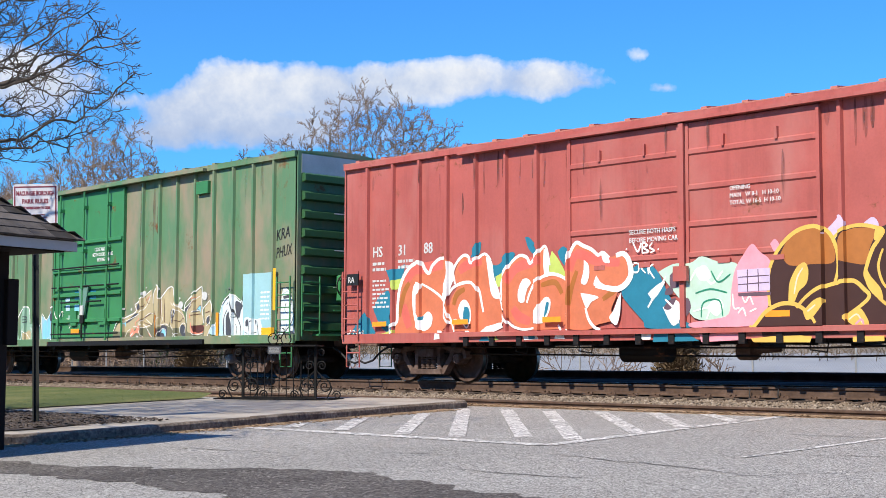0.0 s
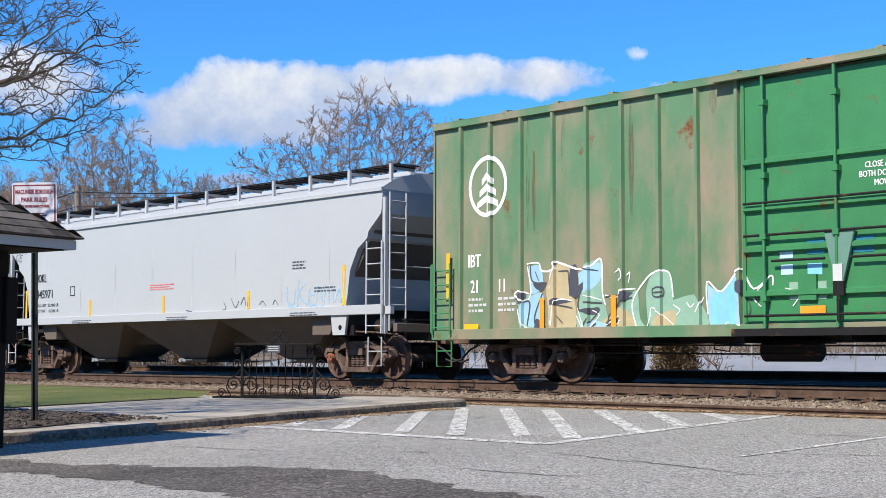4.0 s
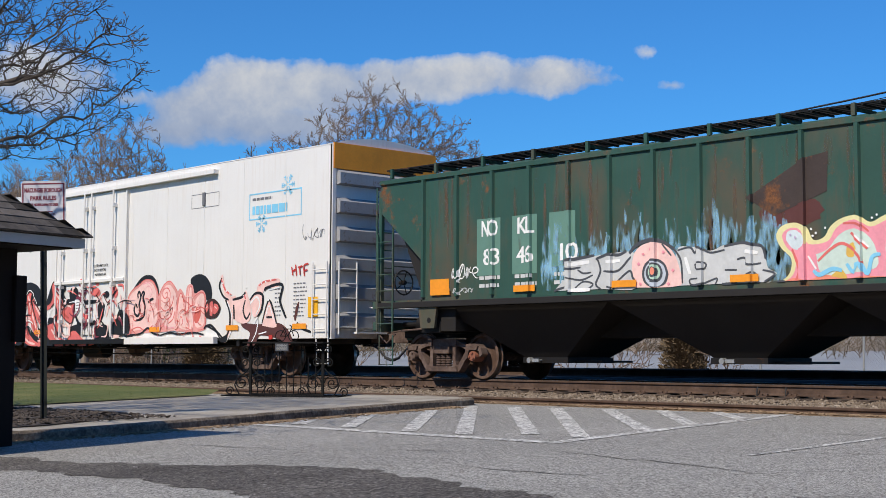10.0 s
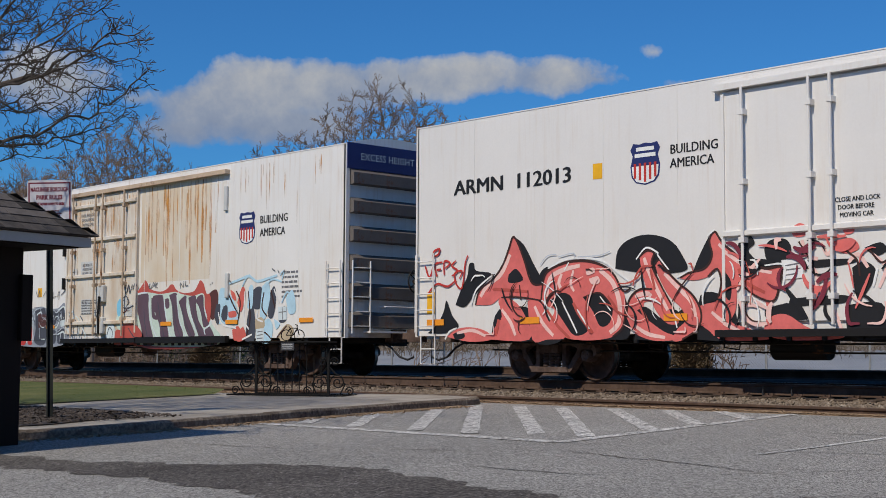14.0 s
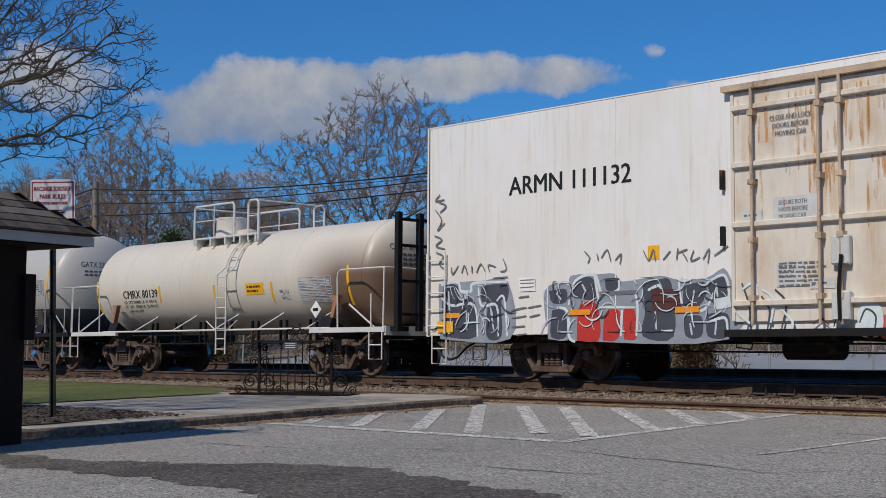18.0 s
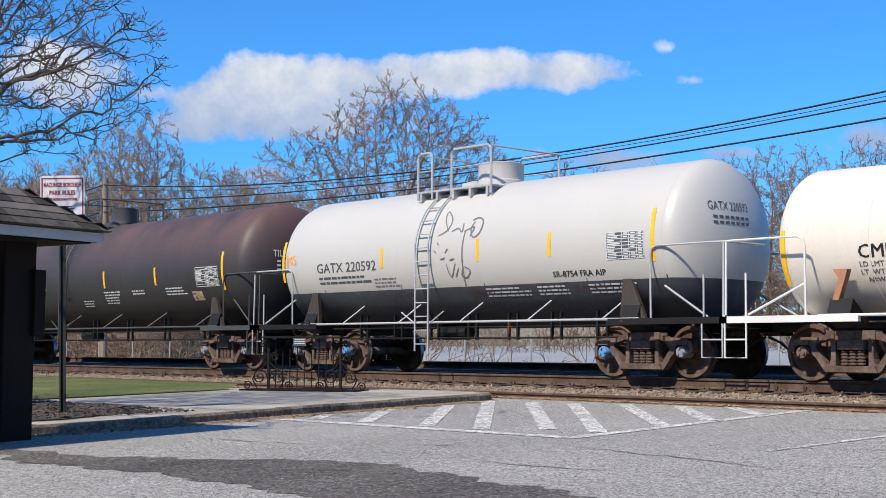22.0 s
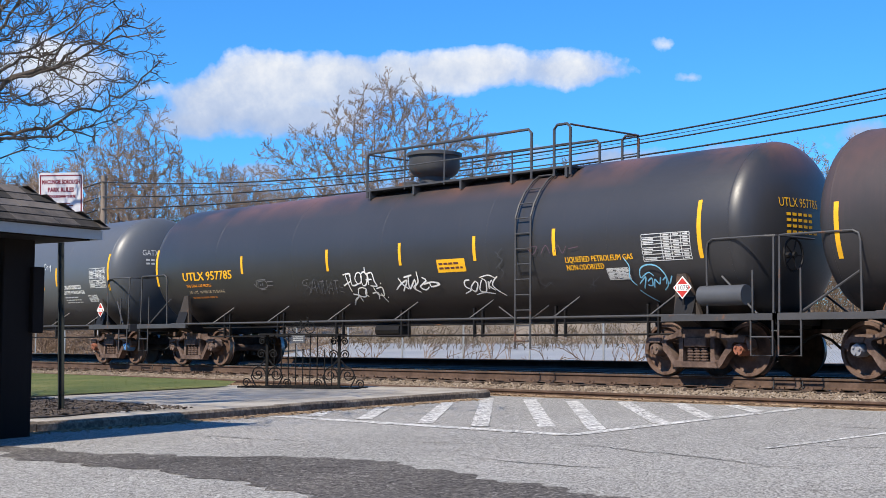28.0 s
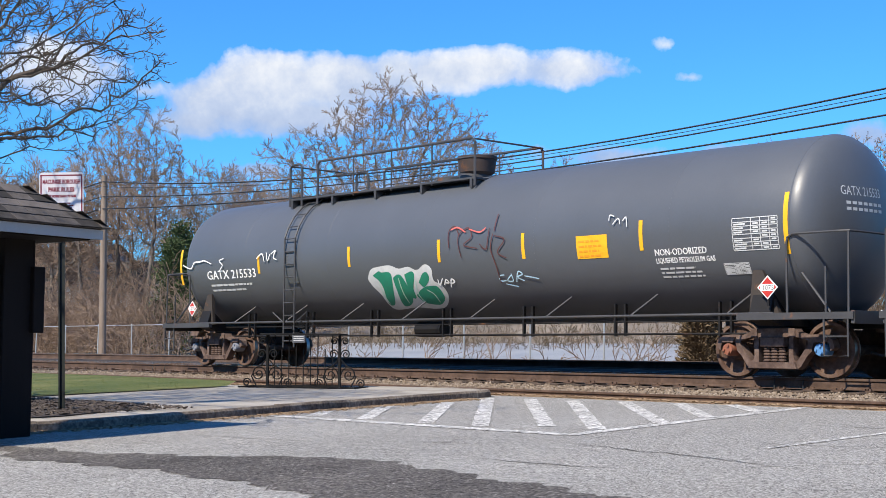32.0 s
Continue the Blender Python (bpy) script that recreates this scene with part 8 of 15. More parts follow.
    g.line("white", 0.008, (2.98, 1.45), (3.24, 1.31))
    g.line("white", 0.008, (3.68, 2.08), (3.68, 1.54))
    g.line("white", 0.009, (2.2, 0.98), (2.23, 1.05), (2.36, 1.13))
    g.line("white", 0.008, (5.52, 0.97), (5.7, 0.97), (5.79, 1.14))
    g.line("brown", 0.008, (2.74, 1.42), (2.95, 1.52), (3.22, 1.61))
    g.line("brown", 0.008, (2.9, 2.04), (3, 1.89), (3.11, 1.85))
    g.line("brown", 0.008, (3.63, 2.12), (3.63, 1.47))
    g.line("brown", 0.008, (3.78, 1.97), (3.83, 1.35))
    g.line("brown", 0.008, (2.85, 1.38), (3.22, 1.29))
    g.line("brown", 0.007, (5, 1.4), (5.1, 1.5), (5.43, 1.54))
    g.line("brown", 0.007, (4.53, 1.62), (4.72, 1.4))
    g.line("brown", 0.008, (4.18, 1.56), (4.18, 1.31))
    g.line("brown", 0.007, (4.86, 1.64), (4.96, 1.71), (5.24, 1.87))
    g.line("brown", 0.008, (3.32, 1.37), (3.37, 1.66))
    g.line("brown", 0.007, (5.61, 1.55), (5.88, 1.61))
    g.line("brown", 0.008, (2.63, 1.64), (2.9, 1.85))
    g.line("brown", 0.007, (4.33, 1.41), (4.53, 1.37), (4.67, 1.47))
    g.line("salmon", 0.008, (2.95, 1.93), (3.11, 2.03))
    g.line("salmon", 0.007, (4.91, 1.5), (4.96, 1.54), (4.94, 1.43))
    g.line("salmon", 0.007, (5.05, 1.9), (5.24, 1.94))
    g.line("salmon", 0.008, (2.5, 1.24), (2.47, 1.39), (2.74, 1.49))
    g.line("salmon", 0.008, (3.22, 1), (3.06, 1.12))
    g.fill("fadewhite", (2.79, 2.12), (2.83, 2.18), (2.92, 2.17), (2.96, 2.11), (2.91, 2.05), (2.81, 2.06))
    g.fill("fadewhite", (4.44, 1.78), (4.5, 1.86), (4.61, 1.85), (4.66, 1.77), (4.59, 1.69), (4.47, 1.71))
    g.fill("fadewhite", (5.47, 1.97), (5.53, 2.06), (5.66, 2.05), (5.71, 1.96), (5.64, 1.86), (5.51, 1.89))
    g.fill("fadewhite", (4.47, 1.94), (4.48, 1.96), (4.52, 1.96), (4.54, 1.94), (4.51, 1.91), (4.48, 1.92))
    g.fill("fadewhite", (2.92, 2.26), (2.94, 2.28), (2.97, 2.28), (2.98, 2.26), (2.96, 2.24), (2.93, 2.24))
    g.fill("fadewhite", (4.33, 2.01), (4.33, 2.02), (4.36, 2.02), (4.36, 2.01), (4.35, 1.99), (4.33, 2))
    g.fill("fadewhite", (5.74, 2), (5.75, 2.01), (5.77, 2.01), (5.78, 2), (5.77, 1.99), (5.75, 1.99))
    g.fill("fadewhite", (1.88, 1.74), (1.9, 1.76), (1.94, 1.76), (1.95, 1.74), (1.93, 1.71), (1.9, 1.72))
    g.fill("fadewhite", (2.21, 1.73), (2.23, 1.76), (2.28, 1.76), (2.29, 1.73), (2.27, 1.69), (2.22, 1.7))
    g.fill("fadewhite", (2.49, 0.99), (2.52, 1.04), (2.59, 1.04), (2.62, 0.99), (2.58, 0.97), (2.51, 0.97))
    g.done()
    g = Mural(car, sk, "silver and white spray-painted letters", 0.004)
    g.fill("paleblue", (5.84, 1.07), (6.2, 1.53), (6.35, 1.8), (6.46, 1.86), (6.41, 1.29), (6.46, 0.97), (6.58, 0.97), (6.24, 0.97))
    g.fill("frost", (6.33, 1.29), (6.37, 1.7), (6.61, 1.92), (6.79, 1.95), (7.02, 1.8), (7.15, 1.77), (7.16, 0.97), (6.97, 0.97), (6.63, 0.97), (6.46, 0.97))
    g.fill("frost", (7.21, 0.97), (7.23, 1.4), (7.7, 1.36), (7.84, 1.36), (7.91, 0.97))
    g.fill("frost", (8.58, 0.97), (8.67, 1.96), (8.9, 2), (9.01, 1.88), (9.1, 1.44), (9.1, 1.23), (9.1, 0.97))
    g.fill("frost", (8.44, 0.97), (8.47, 1.09), (8.58, 1.02), (8.58, 0.97))
    g.fill("tealgreen", (5.65, 0.97), (5.84, 0.97), (6.19, 0.97), (6.52, 0.97), (6.52, 0.97))
    g.fill("slate", (6.48, 1.02), (6.48, 1.42), (6.57, 1.56), (6.65, 1.52), (6.78, 1.28), (6.78, 0.99), (6.63, 0.97))
    g.fill("slate", (6.85, 1.71), (6.89, 1.81), (7.15, 1.7), (7.08, 1.57), (6.97, 1.38), (6.89, 1.51))
    g.fill("slate", (7.27, 1.21), (7.28, 1.34), (7.37, 1.35), (7.36, 1.21))
    g.fill("slate", (7.51, 0.97), (7.71, 0.97), (7.89, 0.97), (7.87, 0.97))
    g.fill("slate", (7.64, 1.33), (7.69, 1.34), (7.69, 1.2))
    g.fill("slate", (8.73, 0.97), (8.85, 1.02), (9.07, 1.08), (9.1, 0.97))
    g.fill("slate", (8.71, 1.86), (8.97, 1.88), (9.02, 1.84), (8.75, 1.8))
    g.fill("dkgrey", (6.54, 1.06), (6.52, 1.36), (6.59, 1.45), (6.7, 1.29), (6.72, 1.02))
    g.fill("dkgrey", (6.93, 1.68), (7.1, 1.69), (7, 1.54))
    g.line("dkgrey", 0.013, (6.33, 1.73), (6.61, 1.89), (6.83, 1.55), (7.06, 1.24), (7.08, 0.98), (6.93, 0.97))
    g.line("dkgrey", 0.013, (6.39, 0.99), (6.39, 1.39), (6.53, 1.62))
    g.line("dkgrey", 0.012, (6.64, 1.89), (6.74, 1.68), (6.89, 1.41))
    g.line("dkgrey", 0.012, (7.15, 1.9), (7.06, 1.54), (7.02, 1.41))
    g.line("dkgrey", 0.012, (6.93, 0.97), (7.28, 0.97))
    g.line("dkgrey", 0.012, (7.47, 0.97), (7.49, 1.27), (7.6, 1.33))
    g.line("dkgrey", 0.012, (7.72, 1.33), (7.79, 0.97))
    g.line("dkgrey", 0.011, (8.47, 1.18), (8.49, 1.34), (8.51, 1.06))
    g.line("dkgrey", 0.011, (8.64, 1.08), (8.59, 1.65))
    g.line("dkgrey", 0.011, (8.69, 0.97), (9, 1.23), (9.1, 1.41))
    g.line("dkgrey", 0.007, (6.46, 0.97), (6.41, 1.06), (6.41, 1.29))
    g.line("dkgrey", 0.007, (6.78, 1.48), (6.85, 1.5), (6.83, 1.42), (6.77, 1.45))
    g.line("dkgrey", 0.007, (7.01, 0.97), (7.3, 0.97))
    g.line("dkgrey", 0.007, (7.37, 1.37), (7.41, 0.98), (7.3, 0.97))
    g.line("dkgrey", 0.007, (6.59, 1.72), (6.68, 1.65), (6.66, 1.55))
    g.line("dkgrey", 0.006, (8.82, 1.7), (8.78, 1.55), (8.89, 1.45))
    g.line("dkgrey", 0.006, (8.93, 1.64), (9.01, 1.66))
    g.line("dkgrey", 0.006, (8.85, 1.24), (8.81, 1.08))
    g.line("dkgrey", 0.006, (8.5, 0.97), (8.47, 1.02))
    g.line("dkgrey", 0.007, (6.85, 1.28), (6.93, 1.18), (6.91, 1.02))
    g.line("dkgrey", 0.007, (6.5, 1.72), (6.57, 1.79))
    g.line("dkgrey", 0.006, (9.01, 1.79), (9.06, 1.54))
    g.line("dkgrey", 0.007, (7.24, 1.08), (7.35, 1.04))
    g.line("dkgrey", 0.007, (7.59, 1.04), (7.72, 1.07))
    g.line("white", 0.011, (6.24, 1.5), (6.33, 1.76), (6.59, 1.95), (6.79, 1.96), (7.06, 1.82))
    g.line("white", 0.011, (6.56, 0.97), (6.88, 0.97), (7.08, 0.97))
    g.line("white", 0.011, (7.2, 0.97), (7.47, 0.97), (7.49, 0.98))
    g.line("white", 0.012, (5.84, 1.07), (6.06, 1.3), (6.2, 1.52))
    g.line("white", 0.010, (9.1, 1.2), (9.1, 1.01))
    g.line("white", 0.010, (8.65, 1.9), (8.86, 1.98), (9.01, 1.94))
    g.line("greyink", 0.006, (6.46, 1.99), (6.49, 2.13))
    g.line("greyink", 0.006, (6.53, 2.01), (6.57, 2.12), (6.64, 2.1), (6.62, 2.04))
    g.line("greyink", 0.006, (6.68, 2.03), (6.73, 2.13), (6.79, 2.08), (6.72, 2.03))
    g.done()
    g = Mural(car, sk, "blue and tan outlined letters", 0.004)
    g.fill("dimmint", (-5.42, 0.97), (-5.4, 1.35), (-5.3, 2.02), (-4.84, 2.18), (-4.81, 1.6), (-4.74, 1.33), (-4.72, 0.97))
    g.fill("dimmint", (-4.51, 1.15), (-4.07, 1.63), (-3.98, 1.15), (-3.9, 0.97), (-4.5, 0.97))
    g.fill("dimmint", (-3.85, 1.58), (-3.71, 1.88), (-3.34, 1.89), (-3.26, 1.35), (-3.25, 0.97), (-3.75, 0.97))
    g.fill("dimmint", (-6.82, 1.56), (-6.49, 1.6), (-6.38, 0.97), (-6.76, 0.97))
    g.fill("dimmint", (-3.26, 1.43), (-2.84, 1.51), (-2.7, 1.38), (-2.55, 0.97), (-3.25, 0.97))
    g.fill("oldtan", (-6.17, 1.73), (-5.94, 2.13), (-5.62, 2.12), (-5.48, 1.57), (-5.46, 0.97), (-6.06, 0.97), (-6.12, 1.36))
    g.fill("oldtan", (-5.03, 0.97), (-4.73, 1.16), (-4.36, 1.33), (-4.05, 1.02), (-4.35, 0.97))
    g.fill("oldtan", (-3.69, 1.14), (-3.26, 1.26), (-3.25, 0.97), (-3.68, 0.97))
    g.fill("dimblue", (-6.59, 2.15), (-6.3, 2.14), (-6.25, 1.77), (-6.54, 1.64))
    g.fill("dimblue", (-6.35, 1), (-6.73, 1.09), (-6.74, 1.46), (-6.25, 1.64), (-6.23, 1))
    g.fill("dimblue", (-5.38, 1.97), (-4.88, 2.14), (-4.87, 1.82), (-5.29, 1.61))
    g.fill("dimblue", (-5.11, 0.97), (-5.04, 1.12), (-4.5, 0.98), (-4.5, 0.97))
    g.fill("dimblue", (-2.56, 1.67), (-2.28, 1.54), (-1.95, 1.78), (-1.87, 0.99), (-1.73, 0.97), (-2.27, 0.97), (-2.51, 0.97))
    g.fill("sky", (-2.49, 1.42), (-2.28, 1.54), (-2.27, 0.97), (-2.45, 0.97))
    g.fill("sky", (-2.22, 1.62), (-1.95, 1.7), (-2, 0.97), (-2.21, 0.99))
    g.fill("slate", (-6.5, 1.83), (-6.17, 1.84), (-6.25, 1.68), (-6.42, 1.73))
    g.fill("slate", (-5.6, 1.58), (-5.58, 2.03), (-5.42, 2.11), (-5.41, 1.57))
    g.fill("slate", (-5.6, 1.62), (-5.22, 1.83), (-5.29, 1.66), (-5.52, 1.55))
    g.fill("slate", (-6.95, 1.56), (-6.74, 1.67), (-6.66, 1.58), (-6.82, 1.49))
    g.fill("slate", (-6.08, 1.45), (-5.92, 1.54), (-5.52, 1.48), (-5.92, 1.42))
    g.fill("slate", (-4.73, 0.97), (-4.7, 1.11), (-4.39, 1.15), (-4.58, 0.97))
    g.fill("slate", (-4.51, 1.33), (-4.37, 1.59), (-4.14, 1.58), (-4.22, 1.52))
    g.fill("slate", (-6.47, 0.97), (-6.4, 1.18), (-6.14, 0.97))
    g.fill("slate", (-5.36, 1.32), (-4.89, 1.34), (-5.04, 1.21))
    g.fill("slate", (-1.98, 1.53), (-1.95, 1.7), (-1.81, 1.69), (-1.8, 1.49))
    g.line("white", 0.018, (-6.63, 2.15), (-6.54, 1.69), (-6.66, 1.51), (-6.95, 1.61), (-6.87, 1.7), (-6.58, 1.64))
    g.line("white", 0.019, (-6.64, 2.2), (-6.35, 2.2), (-6.26, 2.05), (-5.94, 2.06), (-5.94, 2.2), (-5.7, 2.14), (-5.34, 2.04), (-5.07, 2.1), (-4.84, 2.19), (-4.81, 1.6), (-4.74, 1.38))
    g.line("white", 0.017, (-4.75, 1.56), (-4.52, 1.51), (-4.37, 1.63), (-4.07, 1.65))
    g.line("white", 0.017, (-4.05, 0.97), (-4.14, 1.41), (-3.85, 1.79), (-3.63, 1.92), (-3.34, 1.89), (-3.26, 1.48))
    g.line("white", 0.016, (-2.55, 1.17), (-2.56, 1.71), (-2.28, 1.54), (-1.88, 1.9), (-1.61, 1.56), (-1.28, 1.76), (-1.25, 1.6))
    g.line("white", 0.012, (-6.86, 1.47), (-6.72, 1.05), (-6.47, 0.97))
    g.line("white", 0.012, (-6.08, 1.4), (-5.99, 1.04), (-5.92, 1.49), (-5.52, 1.48))
    g.line("white", 0.011, (-5.43, 1.21), (-5.27, 0.97), (-5.4, 1.35))
    g.line("white", 0.011, (-5.21, 1.57), (-4.82, 1.47))
    g.line("white", 0.011, (-5.12, 0.99), (-4.89, 1.2), (-5.05, 1.3))
    g.line("white", 0.011, (-4.73, 1.03), (-4.43, 1.2))
    g.line("white", 0.011, (-4.65, 0.97), (-4.35, 1.11))
    g.line("white", 0.011, (-3.83, 0.97), (-3.76, 1.14), (-3.69, 1.31), (-3.25, 1.01))
    g.line("white", 0.011, (-2.76, 1.21), (-2.63, 1.46))
    g.line("white", 0.010, (-1.02, 1.55), (-0.76, 1.46), (-0.89, 1.26))
    g.line("white", 0.010, (-1.35, 1.68), (-1.61, 1.44), (-1.47, 1.27))
    g.line("white", 0.010, (-1.94, 0.99), (-1.8, 0.97))
    g.line("white", 0.010, (-2.27, 0.97), (-2.14, 1.04))
    g.line("white", 0.011, (-4.53, 1.95), (-4.38, 2.01), (-4.34, 1.85), (-4.45, 1.81))
    g.line("white", 0.011, (-4.26, 1.89), (-4.19, 1.94), (-4.22, 1.76))
    g.line("white", 0.012, (-5.94, 2.08), (-6.09, 1.72))
    g.line("white", 0.011, (-3.26, 1.35), (-3.12, 1.26), (-3.19, 1.18))
    g.line("white", 0.011, (-2.98, 1.39), (-2.9, 1.3), (-2.77, 1.42))
    g.line("dkgrey", 0.015, (-6.55, 2.17), (-6.5, 1.87), (-6.13, 1.82))
    g.line("dkgrey", 0.015, (-6.25, 1.64), (-6.44, 1.23), (-6.39, 1), (-6.14, 0.97))
    g.line("dkgrey", 0.014, (-5.62, 2.03), (-5.56, 1.62), (-5.4, 1.55), (-5.22, 1.79))
    g.line("dkgrey", 0.014, (-5.33, 1.66), (-5.36, 1.3), (-4.89, 1.33), (-5.12, 1.07))
    g.line("dkgrey", 0.014, (-4.74, 1.53), (-4.44, 1.55))
    g.line("dkgrey", 0.014, (-6.08, 1.45), (-5.52, 1.35))
    g.line("dkgrey", 0.014, (-4.69, 0.97), (-4.66, 1.2), (-4.51, 1.24))
    g.line("dkgrey", 0.013, (-1.98, 1.7), (-1.94, 1.53), (-1.74, 1.48))
    g.line("dkgrey", 0.013, (-3.7, 1.64), (-3.48, 1.65), (-3.48, 1.5), (-3.68, 1.51), (-3.7, 1.64))
    g.line("dkgrey", 0.013, (-3.68, 1.57), (-3.48, 1.57))
    g.line("dkgrey", 0.015, (-6.82, 1.47), (-6.57, 1.48), (-6.64, 1.05))
    g.line("dkgrey", 0.014, (-5.12, 1.16), (-5.27, 0.97))
    g.line("dkgrey", 0.014, (-4.96, 1.07), (-5.11, 0.97))
    g.line("dkgrey", 0.014, (-4.82, 1.42), (-5.21, 1.45))
    g.line("dkgrey", 0.014, (-4.14, 1.5), (-4.36, 1.46))
    g.line("dkgrey", 0.009, (-1.74, 1.44), (-1.67, 1.24), (-1.74, 1.11))
    g.line("dkgrey", 0.009, (-1.48, 1.52), (-1.54, 1.32))
    g.line("dkgrey", 0.010, (-5.3, 2.06), (-4.91, 2))
    g.line("dkgrey", 0.010, (-5.86, 2.03), (-5.62, 2.03))
    g.line("dkgrey", 0.010, (-6.43, 2.05), (-6.34, 1.87))
    g.line("dkgrey", 0.009, (-4.73, 0.97), (-4.5, 0.97))
    g.line("dkgrey", 0.010, (-5.91, 1.22), (-5.75, 1.08))
    g.fill("fadewhite", (-4.12, 0.97), (-4.09, 0.97), (-3.98, 0.97), (-3.97, 0.97))
    g.done()
    streaks(car, sk, 2.2, 9.0, 4.95, 5, M["dirt_run"], 14, (0.4, 2.0), (0.02, 0.09), name="dirt_streak")
    streaks(car, sk, -9.0, -2.0, 4.95, 5, M["dirt_run"], 15, (0.4, 2.4), (0.02, 0.09), name="dirt_streak")
    for q, w, h, z, m in ((-1.12, 0.24, 0.2, 2.02, "paleblue"), (-0.62, 0.30, 0.22, 2.06, "teal"), (-1.1, 0.22, 0.16, 1.76, "paleblue"), (-0.62, 0.26, 0.18, 1.74, "sky"), (0.12, 0.40, 0.24, 2.05, "teal"), (-0.95, 0.66, 0.28, 1.36, "dimmint")):
        patch(car, dk, q, q + w, z, z + h, M[m], "paint_patch")
    for x in (-6.3, -4.6, 3.4, 6.1):
        patch(car, sk, x, x + 0.11, 1.0, 1.55, M["orange"], "reflector", "orange reflective strip", lift=0.035)
    patch(car, dk, -0.75, -0.3, 1.14, 1.26, M["orange"], "reflector", lift=0.03)
    for x in (8.42, -8.75):
        patch(car, Skin(y + 0.08), x, x + 0.1, 1.55, 2.5, M["yellow"], "reflector", "yellow strip")
    patch(car, sk, 7.93, 8.42, 0.97, 1.16, M["yellow"], "warning_label", "yellow warning label", lift=0.035)
    patch(car, sk, -8.3, -7.9, 0.92, 1.10, M["yellow"], "warning_label", "yellow warning label", lift=0.035)
    write(car, sk, "KRA", 8.42, 3.12, 0.27, M["black"], 0.72, slant=0.14, bold=0.4)
    write(car, sk, "PHUX", 8.42, 2.72, 0.26, M["black"], 0.62, slant=0.14, bold=0.4)


def shield(car, sk, x, z, w, h):
    """The railway badge as a plain red, white and blue shield."""
    pts = [(0, 0), (0.32, 0.06), (0.46, 0.2), (0.5, 0.45), (0.42, 0.7), (0.5, 0.85), (0.4, 1.0), (0.2, 0.97), (0, 1.0)]
    out = [(x + w * p, z + h * q) for p, q in pts] + [(x - w * p, z + h * q) for p, q in pts[-2:0:-1]]
    s = part("badge", drape(flat(out, "badge", M["navy"]), sk, 0.005), None, car, "blue, white and red shield badge")
    inner = [(x + 0.9 * w * p, z + h * (0.03 + 0.94 * min(q, 0.55))) for p, q in pts[:4]]
    inn = inner + [(2 * x - a, b) for a, b in inner[::-1][:-1]]
    part("badge_field", drape(flat(inn, "badge_field", M["white"]), sk, 0.009), None, s)
    bm = B()
    for i in range(5):
        cx = x + (i - 2) * w * 0.17
        lo = z + h * (0.07 + 0.05 * abs(i - 2))
        bm.faces.new([bm.verts.new(v) for v in ((cx - w * 0.04, 0, lo), (cx + w * 0.04, 0, lo), (cx + w * 0.04, 0, z + h * 0.52), (cx - w * 0.04, 0, z + h * 0.52))])
    part("badge_striping", drape(mesh(bm, "badge_striping", M["red"]), sk, 0.012), None, s)
    bm = B()
    for a, b, k in ((0.66, 0.75, 0.7), (0.81, 0.9, 0.6)):
        bm.faces.new([bm.verts.new((x + q * w * k / 2, 0, z + h * v)) for q, v in ((-1, a), (1, a), (1, b), (-1, b))])
    part("badge_print", drape(mesh(bm, "badge_print", M["white"]), sk, 0.009), None, s)


